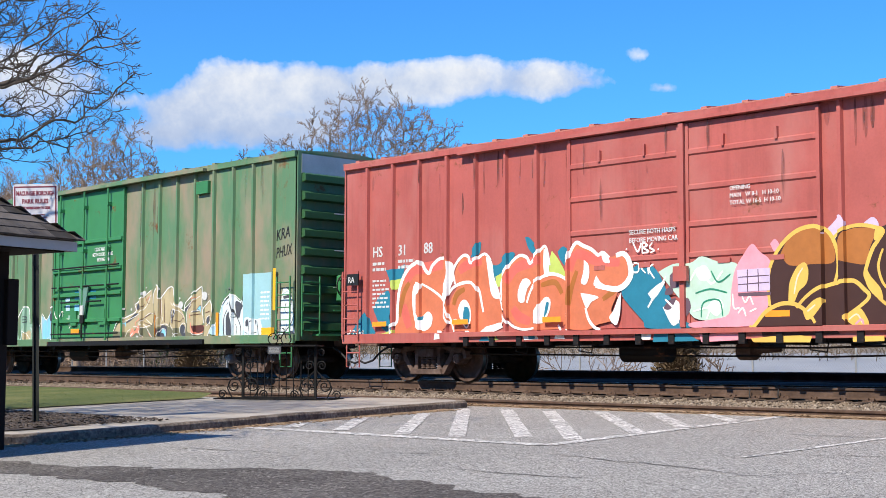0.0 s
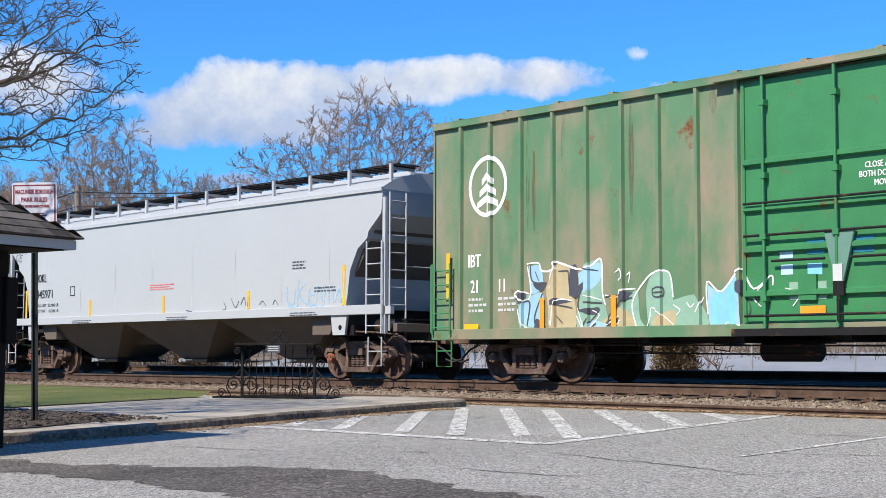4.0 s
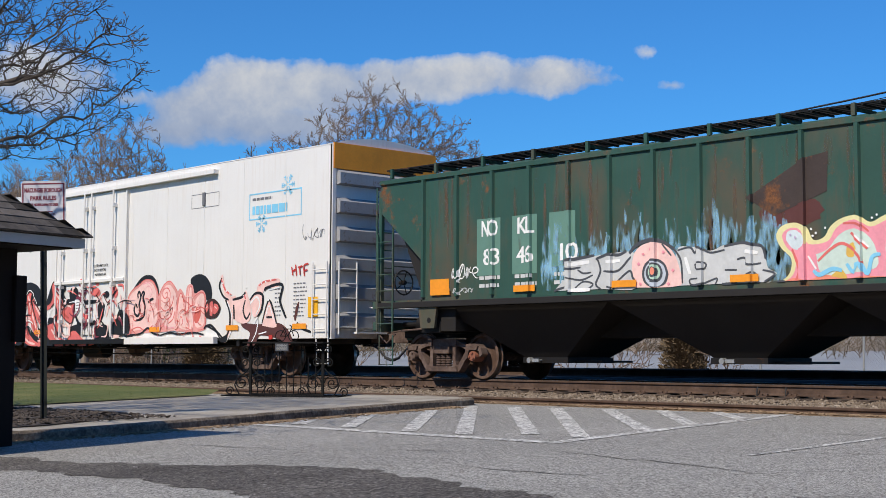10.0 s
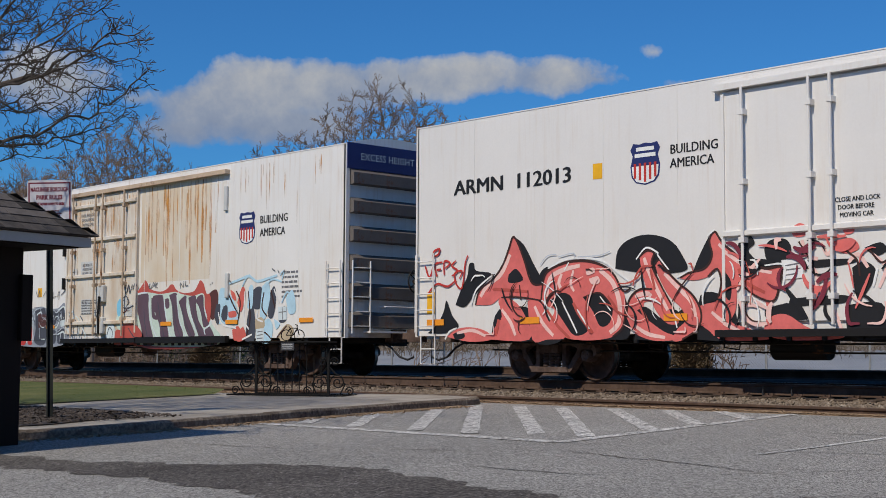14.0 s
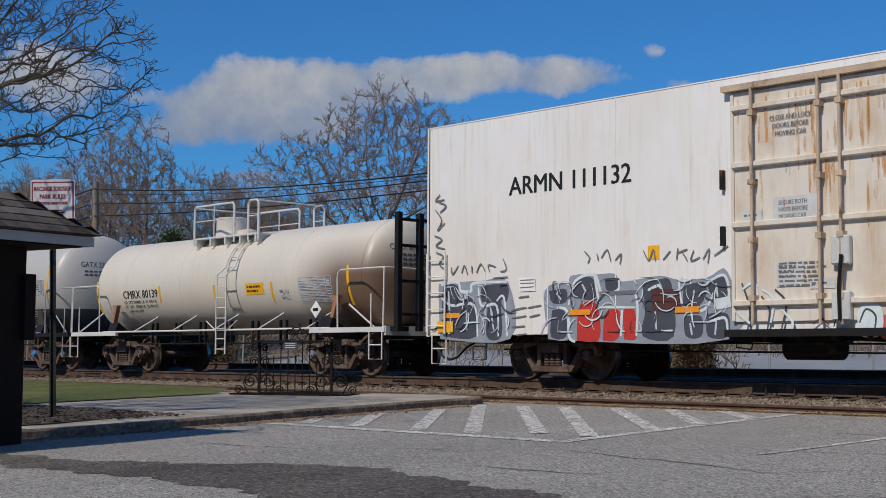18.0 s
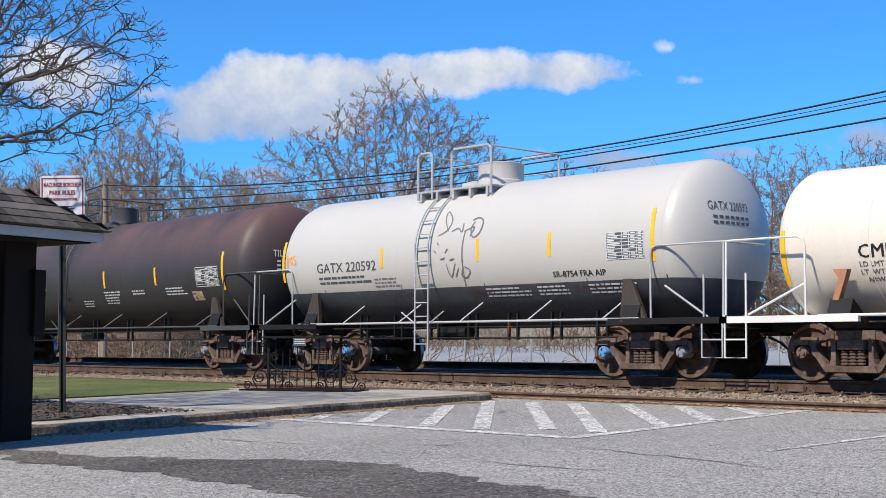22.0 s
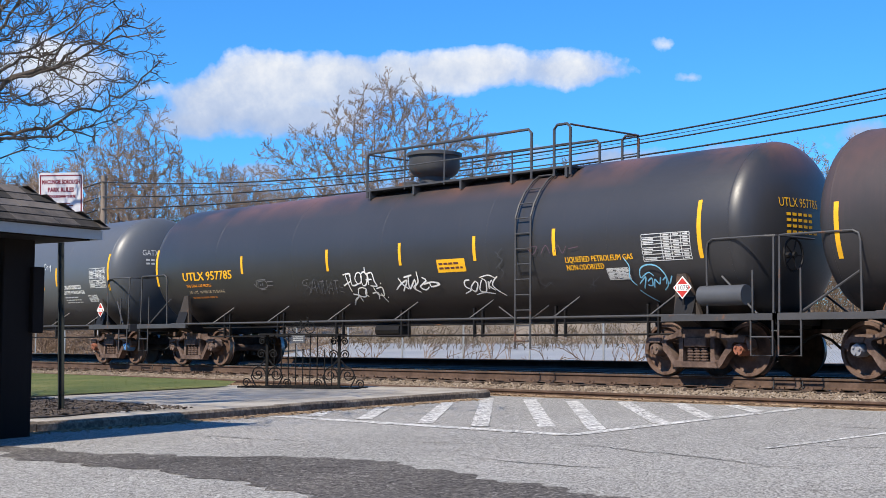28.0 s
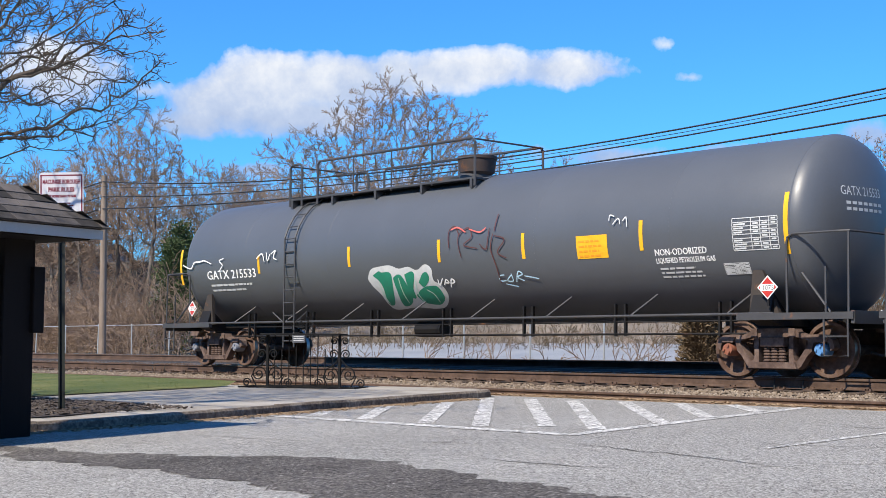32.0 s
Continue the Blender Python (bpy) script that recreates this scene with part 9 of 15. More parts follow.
def reefer(name_label, centre, half, truck_at, z1, door, end_top, dirty, caps=("truck",)):
    p = paint("white_reefer_paint", (0.745, 0.725, 0.69) if not dirty else (0.79, 0.775, 0.745), 0.06, rough=0.45, coarse=0.6,
              streak=0.25 if not dirty else 0.45, streak_col=(0.55, 0.42, 0.30), blot=None if not dirty else ((0.66, 0.55, 0.40), 0.35, 0.5, 0.46, 0.68))
    car = make_car("refrigerator_car", name_label, "rail car", centre, truck_at, half, caps)
    z0, y = 0.82, 1.53
    box_shell(car, half, z0, z1, p, p, M["grey_end"] if dirty else M["silver_end"], y, (), 0.0, peak=0.22, crown=True, end_ribs=6, roof_bars=0)
    dm = p if not dirty else M["rusty_white"]
    d = box_door(car, door[0], door[1], 1.0, z1 - 0.3, y, dm, (0.08, 0.42, 0.68, 0.93) if dirty else (0.38,), rods=tuple(door[0] + (door[1] - door[0]) * f for f in (0.12, 0.45, 0.55, 0.85)), label="white plug door with locking rods", rod_mat=M["rusty_trim"] if dirty else None, d=0.05)
    bm = B()
    box(bm, door[0] - 0.15, door[1] + 4.1, -y - 0.14, -y - 0.0, z1 - 0.27, z1 - 0.17)
    part("door_track", bm, M["rusty_trim"] if dirty else p, car)
    bm = B()
    box(bm, door[0] - 0.1, door[1] + 0.1, -y - 0.16, -y - 0.04, 0.76, 0.88)
    for k in range(6):
        x = door[0] + k * (door[1] - door[0]) / 6
        box(bm, x - 0.04, x + 0.04, -y - 0.1, -y, 0.70, 0.86)
    part("door_rail", bm, M["black_steel"], car)
    bm = B()
    box(bm, door[1] + 0.1, door[1] + 4.2, -y - 0.14, -y - 0.02, 0.74, 0.9)
    part("side_sill", bm, M["black_steel"] if dirty else p, car)
    # panel seams
    for i in range(1, 12):
        x = -half + i * 2 * half / 12
        if not door[0] - 0.2 < x < door[1] + 0.2:
            bm = B()
            box(bm, x - 0.012, x + 0.012, -y - 0.006, -y, z0 + 0.05, z1 - 0.02)
            part("panel_seam", bm, p, car)
    corner_gear(car, half, y, z0, p, 2.5)
    brake_wheel(car, half + 0.32, 0.3, 2.1, M["black_steel"])
    for s in (-1, 1):
        bm = B()
        box(bm, *sorted((s * (half + 0.01), s * (half + 0.05))), -y + 0.02, y - 0.02, z1 - 0.55, z1 + 0.02)
        part("end_panel", bm, end_top, car, "coloured panel high on the car's end")
    sk = Skin(y)
    return car, sk, p


def white_reefer_a():
    car, sk, p = reefer("white refrigerator car with red and black graffiti", -90.95, 9.93, 6.65, 5.10, (-2.35, 1.45), M["amber"], False)
    write(car, sk, "ARMN  112013", -8.84, 3.62, 0.30, M["black"], width=3.1, bold=1.8)
    shield(car, sk, -4.0, 3.42, 0.66, 0.74)
    write(car, sk, "BUILDING", -3.46, 3.90, 0.17, M["black"], width=0.98)
    write(car, sk, "AMERICA", -3.46, 3.66, 0.17, M["black"], width=0.92)
    patch(car, sk, -5.2, -4.98, 3.62, 3.9, M["yellow"], "label", "small yellow label")
    # blue slogan frame with plain bars, and two snowflakes
    bm = B()
    x0, x1, z0, z1 = 6.85, 8.86, 3.60, 4.22
    for a, b, c, d in ((x0, x1, z0, z0 + 0.03), (x0, x1, z1 - 0.03, z1), (x0, x0 + 0.03, z0 + 0.03, z1 - 0.03), (x1 - 0.03, x1, z0 + 0.03, z1 - 0.03)):
        bm.faces.new([bm.verts.new((u, 0, v)) for u, v in ((a, c), (b, c), (b, d), (a, d))])
    for cx, cz, r in ((8.35, 4.32, 0.25), (7.35, 3.5, 0.22)):
        for k in range(6):
            a = k * math.tau / 6
            dx, dz = math.cos(a), math.sin(a)
            bm.faces.new([bm.verts.new((cx + u * dx - v * dz, 0, cz + u * dz + v * dx)) for u, v in ((0.04, -0.016), (r, -0.016), (r, 0.016), (0.04, 0.016))])
            for q in (0.5, 0.75):
                for s in (-1, 1):
                    b = a + s * 0.8
                    ex, ez = cx + r * q * dx, cz + r * q * dz
                    L = r * 0.3
                    bm.faces.new([bm.verts.new((ex + u * math.cos(b) - v * math.sin(b), 0, ez + u * math.sin(b) + v * math.cos(b))) for u, v in ((0.02, -0.012), (L, -0.012), (L, 0.012), (0.02, 0.012))])
    part("slogan_frame", drape(mesh(bm, "slogan_frame", M["sky"]), sk, 0.005), None, car, "blue slogan frame with snowflakes")
    bars(car, sk, 6.98, 4.05, 1.0, 1, 0.06, 0.1, M["greyink"], 3)
    bars(car, sk, 6.98, 3.72, 1.75, 1, 0.2, 0.1, M["sky"], 4)
    for a, b, c, d in ((4.4, 5.6, 4.05, 4.065), (4.4, 5.6, 4.385, 4.4), (4.4, 4.415, 4.065, 4.385), (5.585, 5.6, 4.065, 4.385)):
        patch(car, sk, a, b, c, d, M["greyink"], "hatch_edge", lift=0.003)
    bm = B()
    box(bm, 4.92, 5.02, -1.57, -1.53, 4.1, 4.42)
    part("hatch_latch", bm, M["greyink"], car)
    write(car, sk, "CLOSE AND LOCK", -0.25, 2.82, 0.075, M["black"], 0.9, lift=0.06)
    write(car, sk, "DOOR BEFORE", -0.2, 2.70, 0.075, M["black"], 0.9, lift=0.06)
    write(car, sk, "MOVING CAR", -0.17, 2.58, 0.075, M["black"], 0.9, lift=0.06)
    dk = Skin(1.535, raised=((-2.35, 1.45, 0.052),))
    g = Mural(car, dk, "red and pink spray-painted letters with black shadows", 0.006)
    g.fill("grease", (-7.2, 2.72), (-6.92, 2.54), (-6.68, 2.19), (-6.44, 1.79), (-6.63, 1.49), (-6.87, 1.93))
    g.fill("grease", (-8.78, 1.45), (-8.62, 1.75), (-8.45, 2), (-8.4, 2.23), (-8.27, 2.25), (-8.2, 2.1), (-7.79, 2.03), (-7.95, 1.84), (-8.28, 1.59), (-8.52, 1.4))
    g.fill("grease", (-9.59, 0.9), (-9.29, 1.1), (-9.12, 1.33), (-9.04, 1.54), (-8.88, 1.25), (-8.69, 1.02), (-9.07, 0.89))
    g.fill("grease", (-4.68, 1.99), (-4.63, 2.29), (-4.41, 2.47), (-4.03, 2.55), (-3.66, 2.5), (-3.39, 2.37), (-3.2, 2.14), (-3.11, 1.91), (-3.49, 1.86), (-4.08, 1.89))
    g.fill("grease", (-3.03, 1.77), (-2.87, 2.1), (-2.62, 2.47), (-2.46, 2.44), (-2.55, 2), (-2.74, 1.83))
    g.fill("grease", (-2, 2.39), (-1.82, 2.42), (-1.72, 2.27), (-1.84, 2.15), (-1.6, 1.94), (-1.31, 1.88), (-1.66, 1.86), (-2.03, 2.09))
    g.fill("grease", (-6.6, 1.79), (-6.45, 2.03), (-6.25, 2.03), (-6.36, 1.3), (-5.93, 0.75), (-6.69, 0.75))
    g.fill("grease", (-5.66, 0.75), (-5.58, 1.53), (-4.86, 1.55), (-4.47, 1.5), (-4.36, 0.81), (-4.85, 0.74))
    g.fill("grease", (-4.24, 0.74), (-4.16, 1.26), (-3.57, 1.08), (-3.16, 1.24), (-3.16, 0.73))
    g.fill("grease", (-2.91, 0.73), (-2.84, 1.46), (-2.36, 1.45), (-2.12, 1.22), (-2.12, 0.73))
    g.fill("grease", (-7.79, 0.76), (-7.57, 1.33), (-6.7, 1.31), (-6.62, 0.75))
    g.fill("rose", (-8.21, 1.43), (-8.09, 1.71), (-7.71, 1.93), (-7.47, 2.17), (-7.31, 2.46), (-7.22, 2.68), (-7.1, 2.6), (-6.95, 2.3), (-6.79, 2), (-6.67, 1.8), (-6.4, 1.76), (-6.48, 1.48), (-6.75, 1.48), (-7.02, 1.55), (-7.5, 1.56), (-7.78, 1.43))
    g.fill("rose", (-7.81, 0.76), (-7.69, 0.98), (-7.49, 1.2), (-7.58, 1.53), (-7.18, 1.49), (-6.86, 1.17), (-6.77, 0.75))
    g.fill("rose", (-6.82, 1.48), (-6.47, 1.43), (-6.28, 1.09), (-5.86, 0.79), (-6.31, 0.75), (-6.69, 0.75))
    g.fill("rose", (-6.47, 1.45), (-6.4, 1.85), (-6.25, 2.03), (-5.84, 2.15), (-5.4, 2.16), (-5, 2.07), (-4.72, 1.9), (-4.5, 1.59), (-4.45, 1.31), (-4.5, 0.97), (-4.74, 0.79), (-5.2, 0.73), (-5.71, 0.75), (-5.94, 0.82), (-6.28, 0.99), (-6.13, 1.28), (-6.36, 1.38))
    g.fill("rose", (-4.43, 1.13), (-4.36, 1.43), (-4.14, 1.6), (-3.85, 1.6), (-3.79, 1.41), (-4.04, 1.37), (-3.95, 1.1), (-3.61, 0.87), (-3.29, 0.78), (-3.42, 0.72), (-3.85, 0.72), (-4.24, 0.85))
    g.fill("rose", (-4.13, 2.17), (-3.96, 2.27), (-3.81, 2.22), (-3.86, 2.03), (-3.69, 1.71), (-3.39, 1.25), (-3.29, 1.02), (-3.52, 1), (-3.75, 1.19), (-3.92, 1.48), (-4.06, 1.83))
    g.fill("rose", (-3.79, 2.02), (-3.69, 2.1), (-3.56, 1.93), (-3.29, 1.69), (-2.98, 1.46), (-2.82, 1.17), (-2.9, 0.91), (-3.22, 0.72), (-3.43, 0.72), (-3.32, 0.91), (-3.16, 1.04), (-3.22, 1.24), (-3.49, 1.47), (-3.69, 1.76))
    g.fill("rose", (-2.64, 2.38), (-2.53, 2.51), (-2.4, 2.35), (-2.15, 2.16), (-1.87, 1.97), (-1.51, 1.85), (-1.22, 1.86), (-1.26, 1.57), (-1.38, 1.33), (-1.72, 1.43), (-2.03, 1.65), (-2.09, 1.22), (-2.18, 1.01), (-1.84, 0.9), (-1.48, 0.76), (-1.6, 0.71), (-2.39, 0.72), (-2.68, 0.88), (-2.93, 1.06), (-2.87, 1.28), (-2.49, 1.38), (-2.41, 1.67), (-2.49, 1.89), (-2.68, 1.77), (-2.97, 1.72), (-3.26, 1.77), (-3.06, 1.85), (-2.74, 1.91), (-2.59, 2.11))
    g.fill("rose", (-9.02, 0.82), (-8.73, 0.97), (-8.31, 1), (-7.89, 0.91), (-7.77, 0.76), (-8.38, 0.72))
    g.fill("grease", (-7.31, 1.99), (-7.11, 2.09), (-6.93, 1.87), (-7.3, 1.83))
    g.fill("grease", (-6.25, 1.47), (-5.95, 1.6), (-5.72, 1.52), (-5.61, 1.27), (-5.31, 0.93), (-5.64, 0.82), (-5.94, 1.11))
    g.fill("grease", (-5.43, 1.5), (-5.03, 1.57), (-4.75, 1.32), (-4.81, 1.04), (-5.03, 0.98), (-5.21, 1.26))
    g.fill("grease", (-4.19, 1.24), (-3.99, 1.3), (-3.65, 1.07), (-3.55, 0.96), (-3.85, 1.01))
    g.fill("grease", (-3.49, 1.25), (-3.32, 1.22), (-3.29, 1.09), (-3.42, 1.14))
    g.fill("grease", (-2.34, 1.88), (-2.18, 1.66), (-2.21, 1.36), (-2.37, 1.56))
    g.fill("grease", (-8.85, 0.87), (-8.6, 0.94), (-8.51, 0.81), (-8.76, 0.76))
    g.line("palepink", 0.048, (-8.07, 1.59), (-7.87, 1.81), (-7.51, 2.01), (-7.27, 2.37))
    g.line("palepink", 0.045, (-6.32, 1.54), (-6.25, 1.86), (-5.95, 2.01), (-5.51, 2.08))
    g.line("palepink", 0.051, (-5.04, 1.98), (-4.75, 1.76), (-4.59, 1.41), (-4.6, 1.04), (-4.81, 0.86))
    g.line("palepink", 0.042, (-4.23, 1.49), (-3.99, 1.53), (-3.87, 1.48))
    g.line("palepink", 0.042, (-4.03, 2.15), (-3.94, 1.94), (-3.75, 1.59), (-3.52, 1.23))
    g.line("palepink", 0.041, (-3.59, 1.86), (-3.29, 1.6), (-3.03, 1.37), (-2.93, 1.11))
    g.line("palepink", 0.033, (-2.46, 2.3), (-2.21, 2.1), (-1.84, 1.89), (-1.4, 1.78))
    g.line("palepink", 0.039, (-7.49, 1.33), (-7.25, 1.07), (-7.13, 0.83))
    g.line("palepink", 0.038, (-6.63, 1.37), (-6.43, 1.06), (-6.16, 0.82))
    g.line("palepink", 0.035, (-4.24, 0.98), (-3.95, 0.83), (-3.58, 0.77))
    g.line("palepink", 0.037, (-5.95, 1.95), (-6.02, 1.78), (-5.95, 1.66))
    g.line("palepink", 0.030, (-5.66, 2), (-5.73, 1.77), (-5.65, 1.62))
    g.line("palepink", 0.033, (-2.61, 1.18), (-2.36, 1.01), (-1.96, 0.83))
    g.line("palepink", 0.033, (-8.73, 0.89), (-8.3, 0.94), (-7.93, 0.83))
    g.line("blood", 0.032, (-7.74, 1.73), (-7.3, 1.69), (-6.79, 1.65))
    g.line("blood", 0.037, (-5.67, 1.41), (-5.5, 1.17), (-5.2, 0.86))
    g.line("blood", 0.028, (-4.85, 1.51), (-4.64, 1.27))
    g.line("blood", 0.034, (-4.12, 1.31), (-3.95, 1.03))
    g.line("blood", 0.028, (-3.89, 1.94), (-3.79, 1.59))
    g.line("blood", 0.032, (-2.03, 1.87), (-1.9, 1.65), (-1.53, 1.47))
    g.line("blood", 0.030, (-6.32, 1.3), (-6.05, 1), (-5.75, 0.77))
    g.line("blood", 0.039, (-7.57, 1.14), (-7.65, 0.83))
    g.line("umber", 0.024, (-8.21, 1.43), (-8.09, 1.71), (-7.71, 1.93), (-7.47, 2.17), (-7.31, 2.46), (-7.2, 2.69), (-7.08, 2.6), (-6.91, 2.27), (-6.71, 1.82), (-6.44, 1.77))
    g.line("umber", 0.023, (-6.47, 1.45), (-6.4, 1.85), (-6.25, 2.03), (-5.84, 2.15), (-5.4, 2.16), (-5, 2.07), (-4.72, 1.9), (-4.5, 1.59), (-4.33, 1.63))
    g.line("umber", 0.021, (-4.45, 1.31), (-4.5, 0.97), (-4.74, 0.79))
    g.line("umber", 0.021, (-4.43, 1.13), (-4.36, 1.43), (-4.14, 1.6), (-3.85, 1.6))
    g.line("umber", 0.021, (-4.13, 2.17), (-3.96, 2.27), (-3.81, 2.22), (-3.86, 2.03), (-3.69, 1.71), (-3.39, 1.25))
    g.line("umber", 0.020, (-3.79, 2.02), (-3.69, 2.1), (-3.56, 1.93), (-3.29, 1.69), (-2.98, 1.46), (-2.82, 1.17), (-2.9, 0.91), (-3.22, 0.73))
    g.line("umber", 0.020, (-3.26, 1.77), (-3.06, 1.85), (-2.74, 1.91), (-2.59, 2.11), (-2.64, 2.38), (-2.53, 2.51), (-2.4, 2.35), (-2.15, 2.16), (-1.87, 1.97), (-1.51, 1.85), (-1.22, 1.86), (-1.26, 1.57), (-1.38, 1.33), (-1.72, 1.43), (-2.03, 1.65))
    g.line("umber", 0.016, (-7.5, 1.56), (-7.02, 1.55), (-6.48, 1.48))
    g.line("umber", 0.015, (-5.43, 1.5), (-5.03, 1.57), (-4.75, 1.32))
    g.line("umber", 0.015, (-6.98, 1.5), (-7.02, 1.78))
    g.line("umber", 0.020, (-2.68, 1.77), (-2.49, 1.89), (-2.41, 1.67), (-2.49, 1.38))
    g.line("white", 0.019, (-6.29, 2.06), (-5.86, 2.2), (-5.37, 2.21), (-4.93, 2.12), (-4.58, 1.89), (-4.23, 1.68))
    g.line("white", 0.017, (-4.2, 2.13), (-3.98, 2.32), (-3.74, 2.23), (-3.71, 2.16), (-3.49, 1.92))
    g.line("white", 0.016, (-1.53, 1.9), (-1.16, 1.89), (-1.2, 1.52))
    g.line("white", 0.020, (-8.32, 1.43), (-8.18, 1.73), (-7.77, 1.98))
    g.line("white", 0.016, (-2.68, 2.45), (-2.53, 2.55))
    g.line("white", 0.018, (-5.94, 1.44), (-5.75, 1.15), (-5.57, 0.86))
    g.line("white", 0.014, (-5.03, 1.51), (-4.78, 1.25))
    g.line("white", 0.018, (-5.57, 1.29), (-5.28, 0.93))
    g.line("white", 0.017, (-3.32, 1.78), (-3.06, 1.89))
    g.line("white", 0.021, (-9.07, 0.77), (-8.94, 0.92), (-8.73, 0.99))
    g.line("white", 0.015, (-5.88, 2.01), (-5.77, 2.15))
    g.line("white", 0.017, (-3.55, 1.16), (-3.39, 1.11), (-3.32, 0.93))
    g.fill("palepink", (-5.36, 1.99), (-5.18, 2.03), (-5.15, 1.94), (-5.33, 1.9))
    g.fill("palepink", (-5.29, 1.83), (-5.07, 1.87), (-5.04, 1.75), (-5.21, 1.73))
    g.line("red", 0.021, (-9.67, 2.26), (-9.53, 2.02), (-9.41, 2.3))
    g.line("red", 0.021, (-9.31, 2.03), (-9.38, 2.27), (-9.15, 2.31))
    g.line("red", 0.021, (-9.32, 2.16), (-9.19, 2.17))
    g.line("red", 0.021, (-9.1, 2.05), (-9.1, 2.32), (-8.93, 2.28), (-9.08, 2.18))
    g.line("red", 0.021, (-8.76, 2.32), (-8.88, 2.22), (-8.71, 2.12), (-8.88, 2.02))
    g.line("red", 0.021, (-9.45, 2.43), (-9.28, 2.47), (-9.24, 2.58), (-9.41, 2.53), (-9.45, 2.4))
    g.line("red", 0.021, (-9.57, 1.7), (-9.31, 1.88), (-9, 1.82), (-8.75, 1.94))
    g.line("red", 0.020, (-8.66, 1.96), (-8.58, 2.11), (-8.79, 2.07), (-8.75, 1.86), (-8.58, 1.78), (-8.5, 2.24), (-8.42, 2.41))
    g.line("silver", 0.011, (-6.49, 2.13), (-6.3, 2.29), (-6.07, 2.31))
    g.line("silver", 0.011, (-6.03, 2.26), (-5.66, 2.31), (-5.62, 2.22))
    g.line("silver", 0.011, (-5.55, 2.24), (-5.04, 2.24), (-4.79, 2.3))
    g.done()
    g = Mural(car, Skin(1.585), "black and pink spray paint across the door", 0.004)
    g.fill("grease", (-1.54, 2.17), (-1.43, 2.3), (-1.16, 2.31), (-1.04, 2.17), (-1.1, 1.99), (-1.37, 1.93), (-1.51, 2.02))
    g.fill("grease", (-1.54, 1.85), (-1.51, 1.94), (-0.03, 1.94), (-0, 1.86), (-1.01, 1.81))
    g.fill("grease", (-1.07, 1.36), (-0.11, 1.39), (-0.11, 1.27), (-0.73, 1.24), (-1.07, 1.25))
    g.fill("grease", (0.03, 1.8), (0.24, 1.89), (0.43, 1.74), (0.32, 1.48), (0.11, 1.32))
    g.fill("grease", (0.74, 1.37), (1.03, 1.52), (1.54, 1.54), (1.56, 1.04), (0.74, 1.03))
    g.fill("grease", (-0.09, 1.23), (0.51, 1.25), (0.66, 0.77), (-0.01, 0.75))
    g.fill("grease", (-1.54, 1.21), (-1.02, 1.29), (-0.76, 1.05), (-1.13, 1.01), (-1.51, 1.06))
    g.fill("grease", (0.24, 2.09), (0.51, 2.16), (0.62, 2.04), (0.43, 1.96))
    g.fill("rose", (-1.54, 1.8), (-1.34, 1.85), (-1.28, 1.53), (-1.51, 1.25))
    g.fill("rose", (-1.51, 1.06), (-1.16, 1.12), (-0.7, 0.88), (-0.17, 0.82), (-0.23, 0.72), (-1.16, 0.71), (-1.54, 0.83))
    g.fill("rose", (0.64, 2.26), (0.98, 2.24), (1.06, 2.06), (0.9, 1.94), (0.72, 2.07))
    g.fill("rose", (-1.04, 2.47), (-0.87, 2.54), (-0.7, 2.43), (-0.81, 2.33), (-0.99, 2.34))
    g.fill("rose", (-0.14, 2.42), (0.03, 2.47), (0.08, 2.35), (-0.06, 2.31))
    g.fill("rose", (-0.28, 2.22), (0.03, 2.25), (0.16, 2.1), (-0.03, 2.02), (-0.22, 2.07))
    g.line("palepink", 0.036, (-0.84, 2.27), (-0.76, 2.03), (-0.56, 1.96))
    g.line("palepink", 0.036, (-0.64, 1.82), (-0.56, 1.61), (-0.7, 1.4))
    g.line("palepink", 0.030, (-0.5, 2.21), (-0.39, 2.02), (-0.3, 2.14))
    g.line("palepink", 0.035, (-0.03, 1.88), (0.13, 2), (0.3, 1.79))
    g.line("palepink", 0.029, (0.38, 1.99), (0.59, 1.78), (0.48, 1.48))
    g.line("palepink", 0.030, (-0.28, 1.17), (-0.17, 0.88), (-0.11, 0.76))
    g.line("palepink", 0.029, (0.72, 2.07), (0.9, 1.96), (1.03, 1.8))
    g.line("umber", 0.018, (-0.9, 2.25), (-0.64, 1.82), (-0.7, 1.45))
    g.line("umber", 0.018, (-0.11, 2.09), (0.11, 1.92), (0.16, 1.67))
    g.line("umber", 0.017, (0.32, 2.07), (0.51, 1.86), (0.64, 1.91))
    g.line("umber", 0.012, (-0.38, 1.6), (-0.31, 1.19))
    g.line("white", 0.024, (-0.78, 1.97), (-0.64, 1.65), (-0.79, 1.41))
    g.line("white", 0.023, (0.46, 1.78), (0.38, 1.5))
    g.fill("white", (-1.22, 1.97), (-0.84, 2), (-0.81, 1.68), (-1.19, 1.66), n=1)
    g.line("greyink", 0.012, (-1.16, 1.88), (-0.87, 1.91))
    g.line("greyink", 0.012, (-1.16, 1.81), (-0.87, 1.83))
    g.line("greyink", 0.012, (-1.15, 1.73), (-0.93, 1.75))
    g.done()
    swirls(car, dk, -8.0, -1.6, 0.86, 2.0, 60, (M["umber"], M["white"], M["blood"], M["palepink"], M["grease"]), 25, w=(0.008, 0.022), size=(0.15, 0.4), lift=0.03)
    swirls(car, Skin(1.585), -2.2, 1.4, 0.95, 2.3, 46, (M["grease"], M["rose"], M["palepink"], M["maroon"]), 26, w=(0.015, 0.05), size=(0.15, 0.4), lift=0.02)
    g = Mural(car, dk, "pale pink rounded graffiti with black haloes", 0.006)
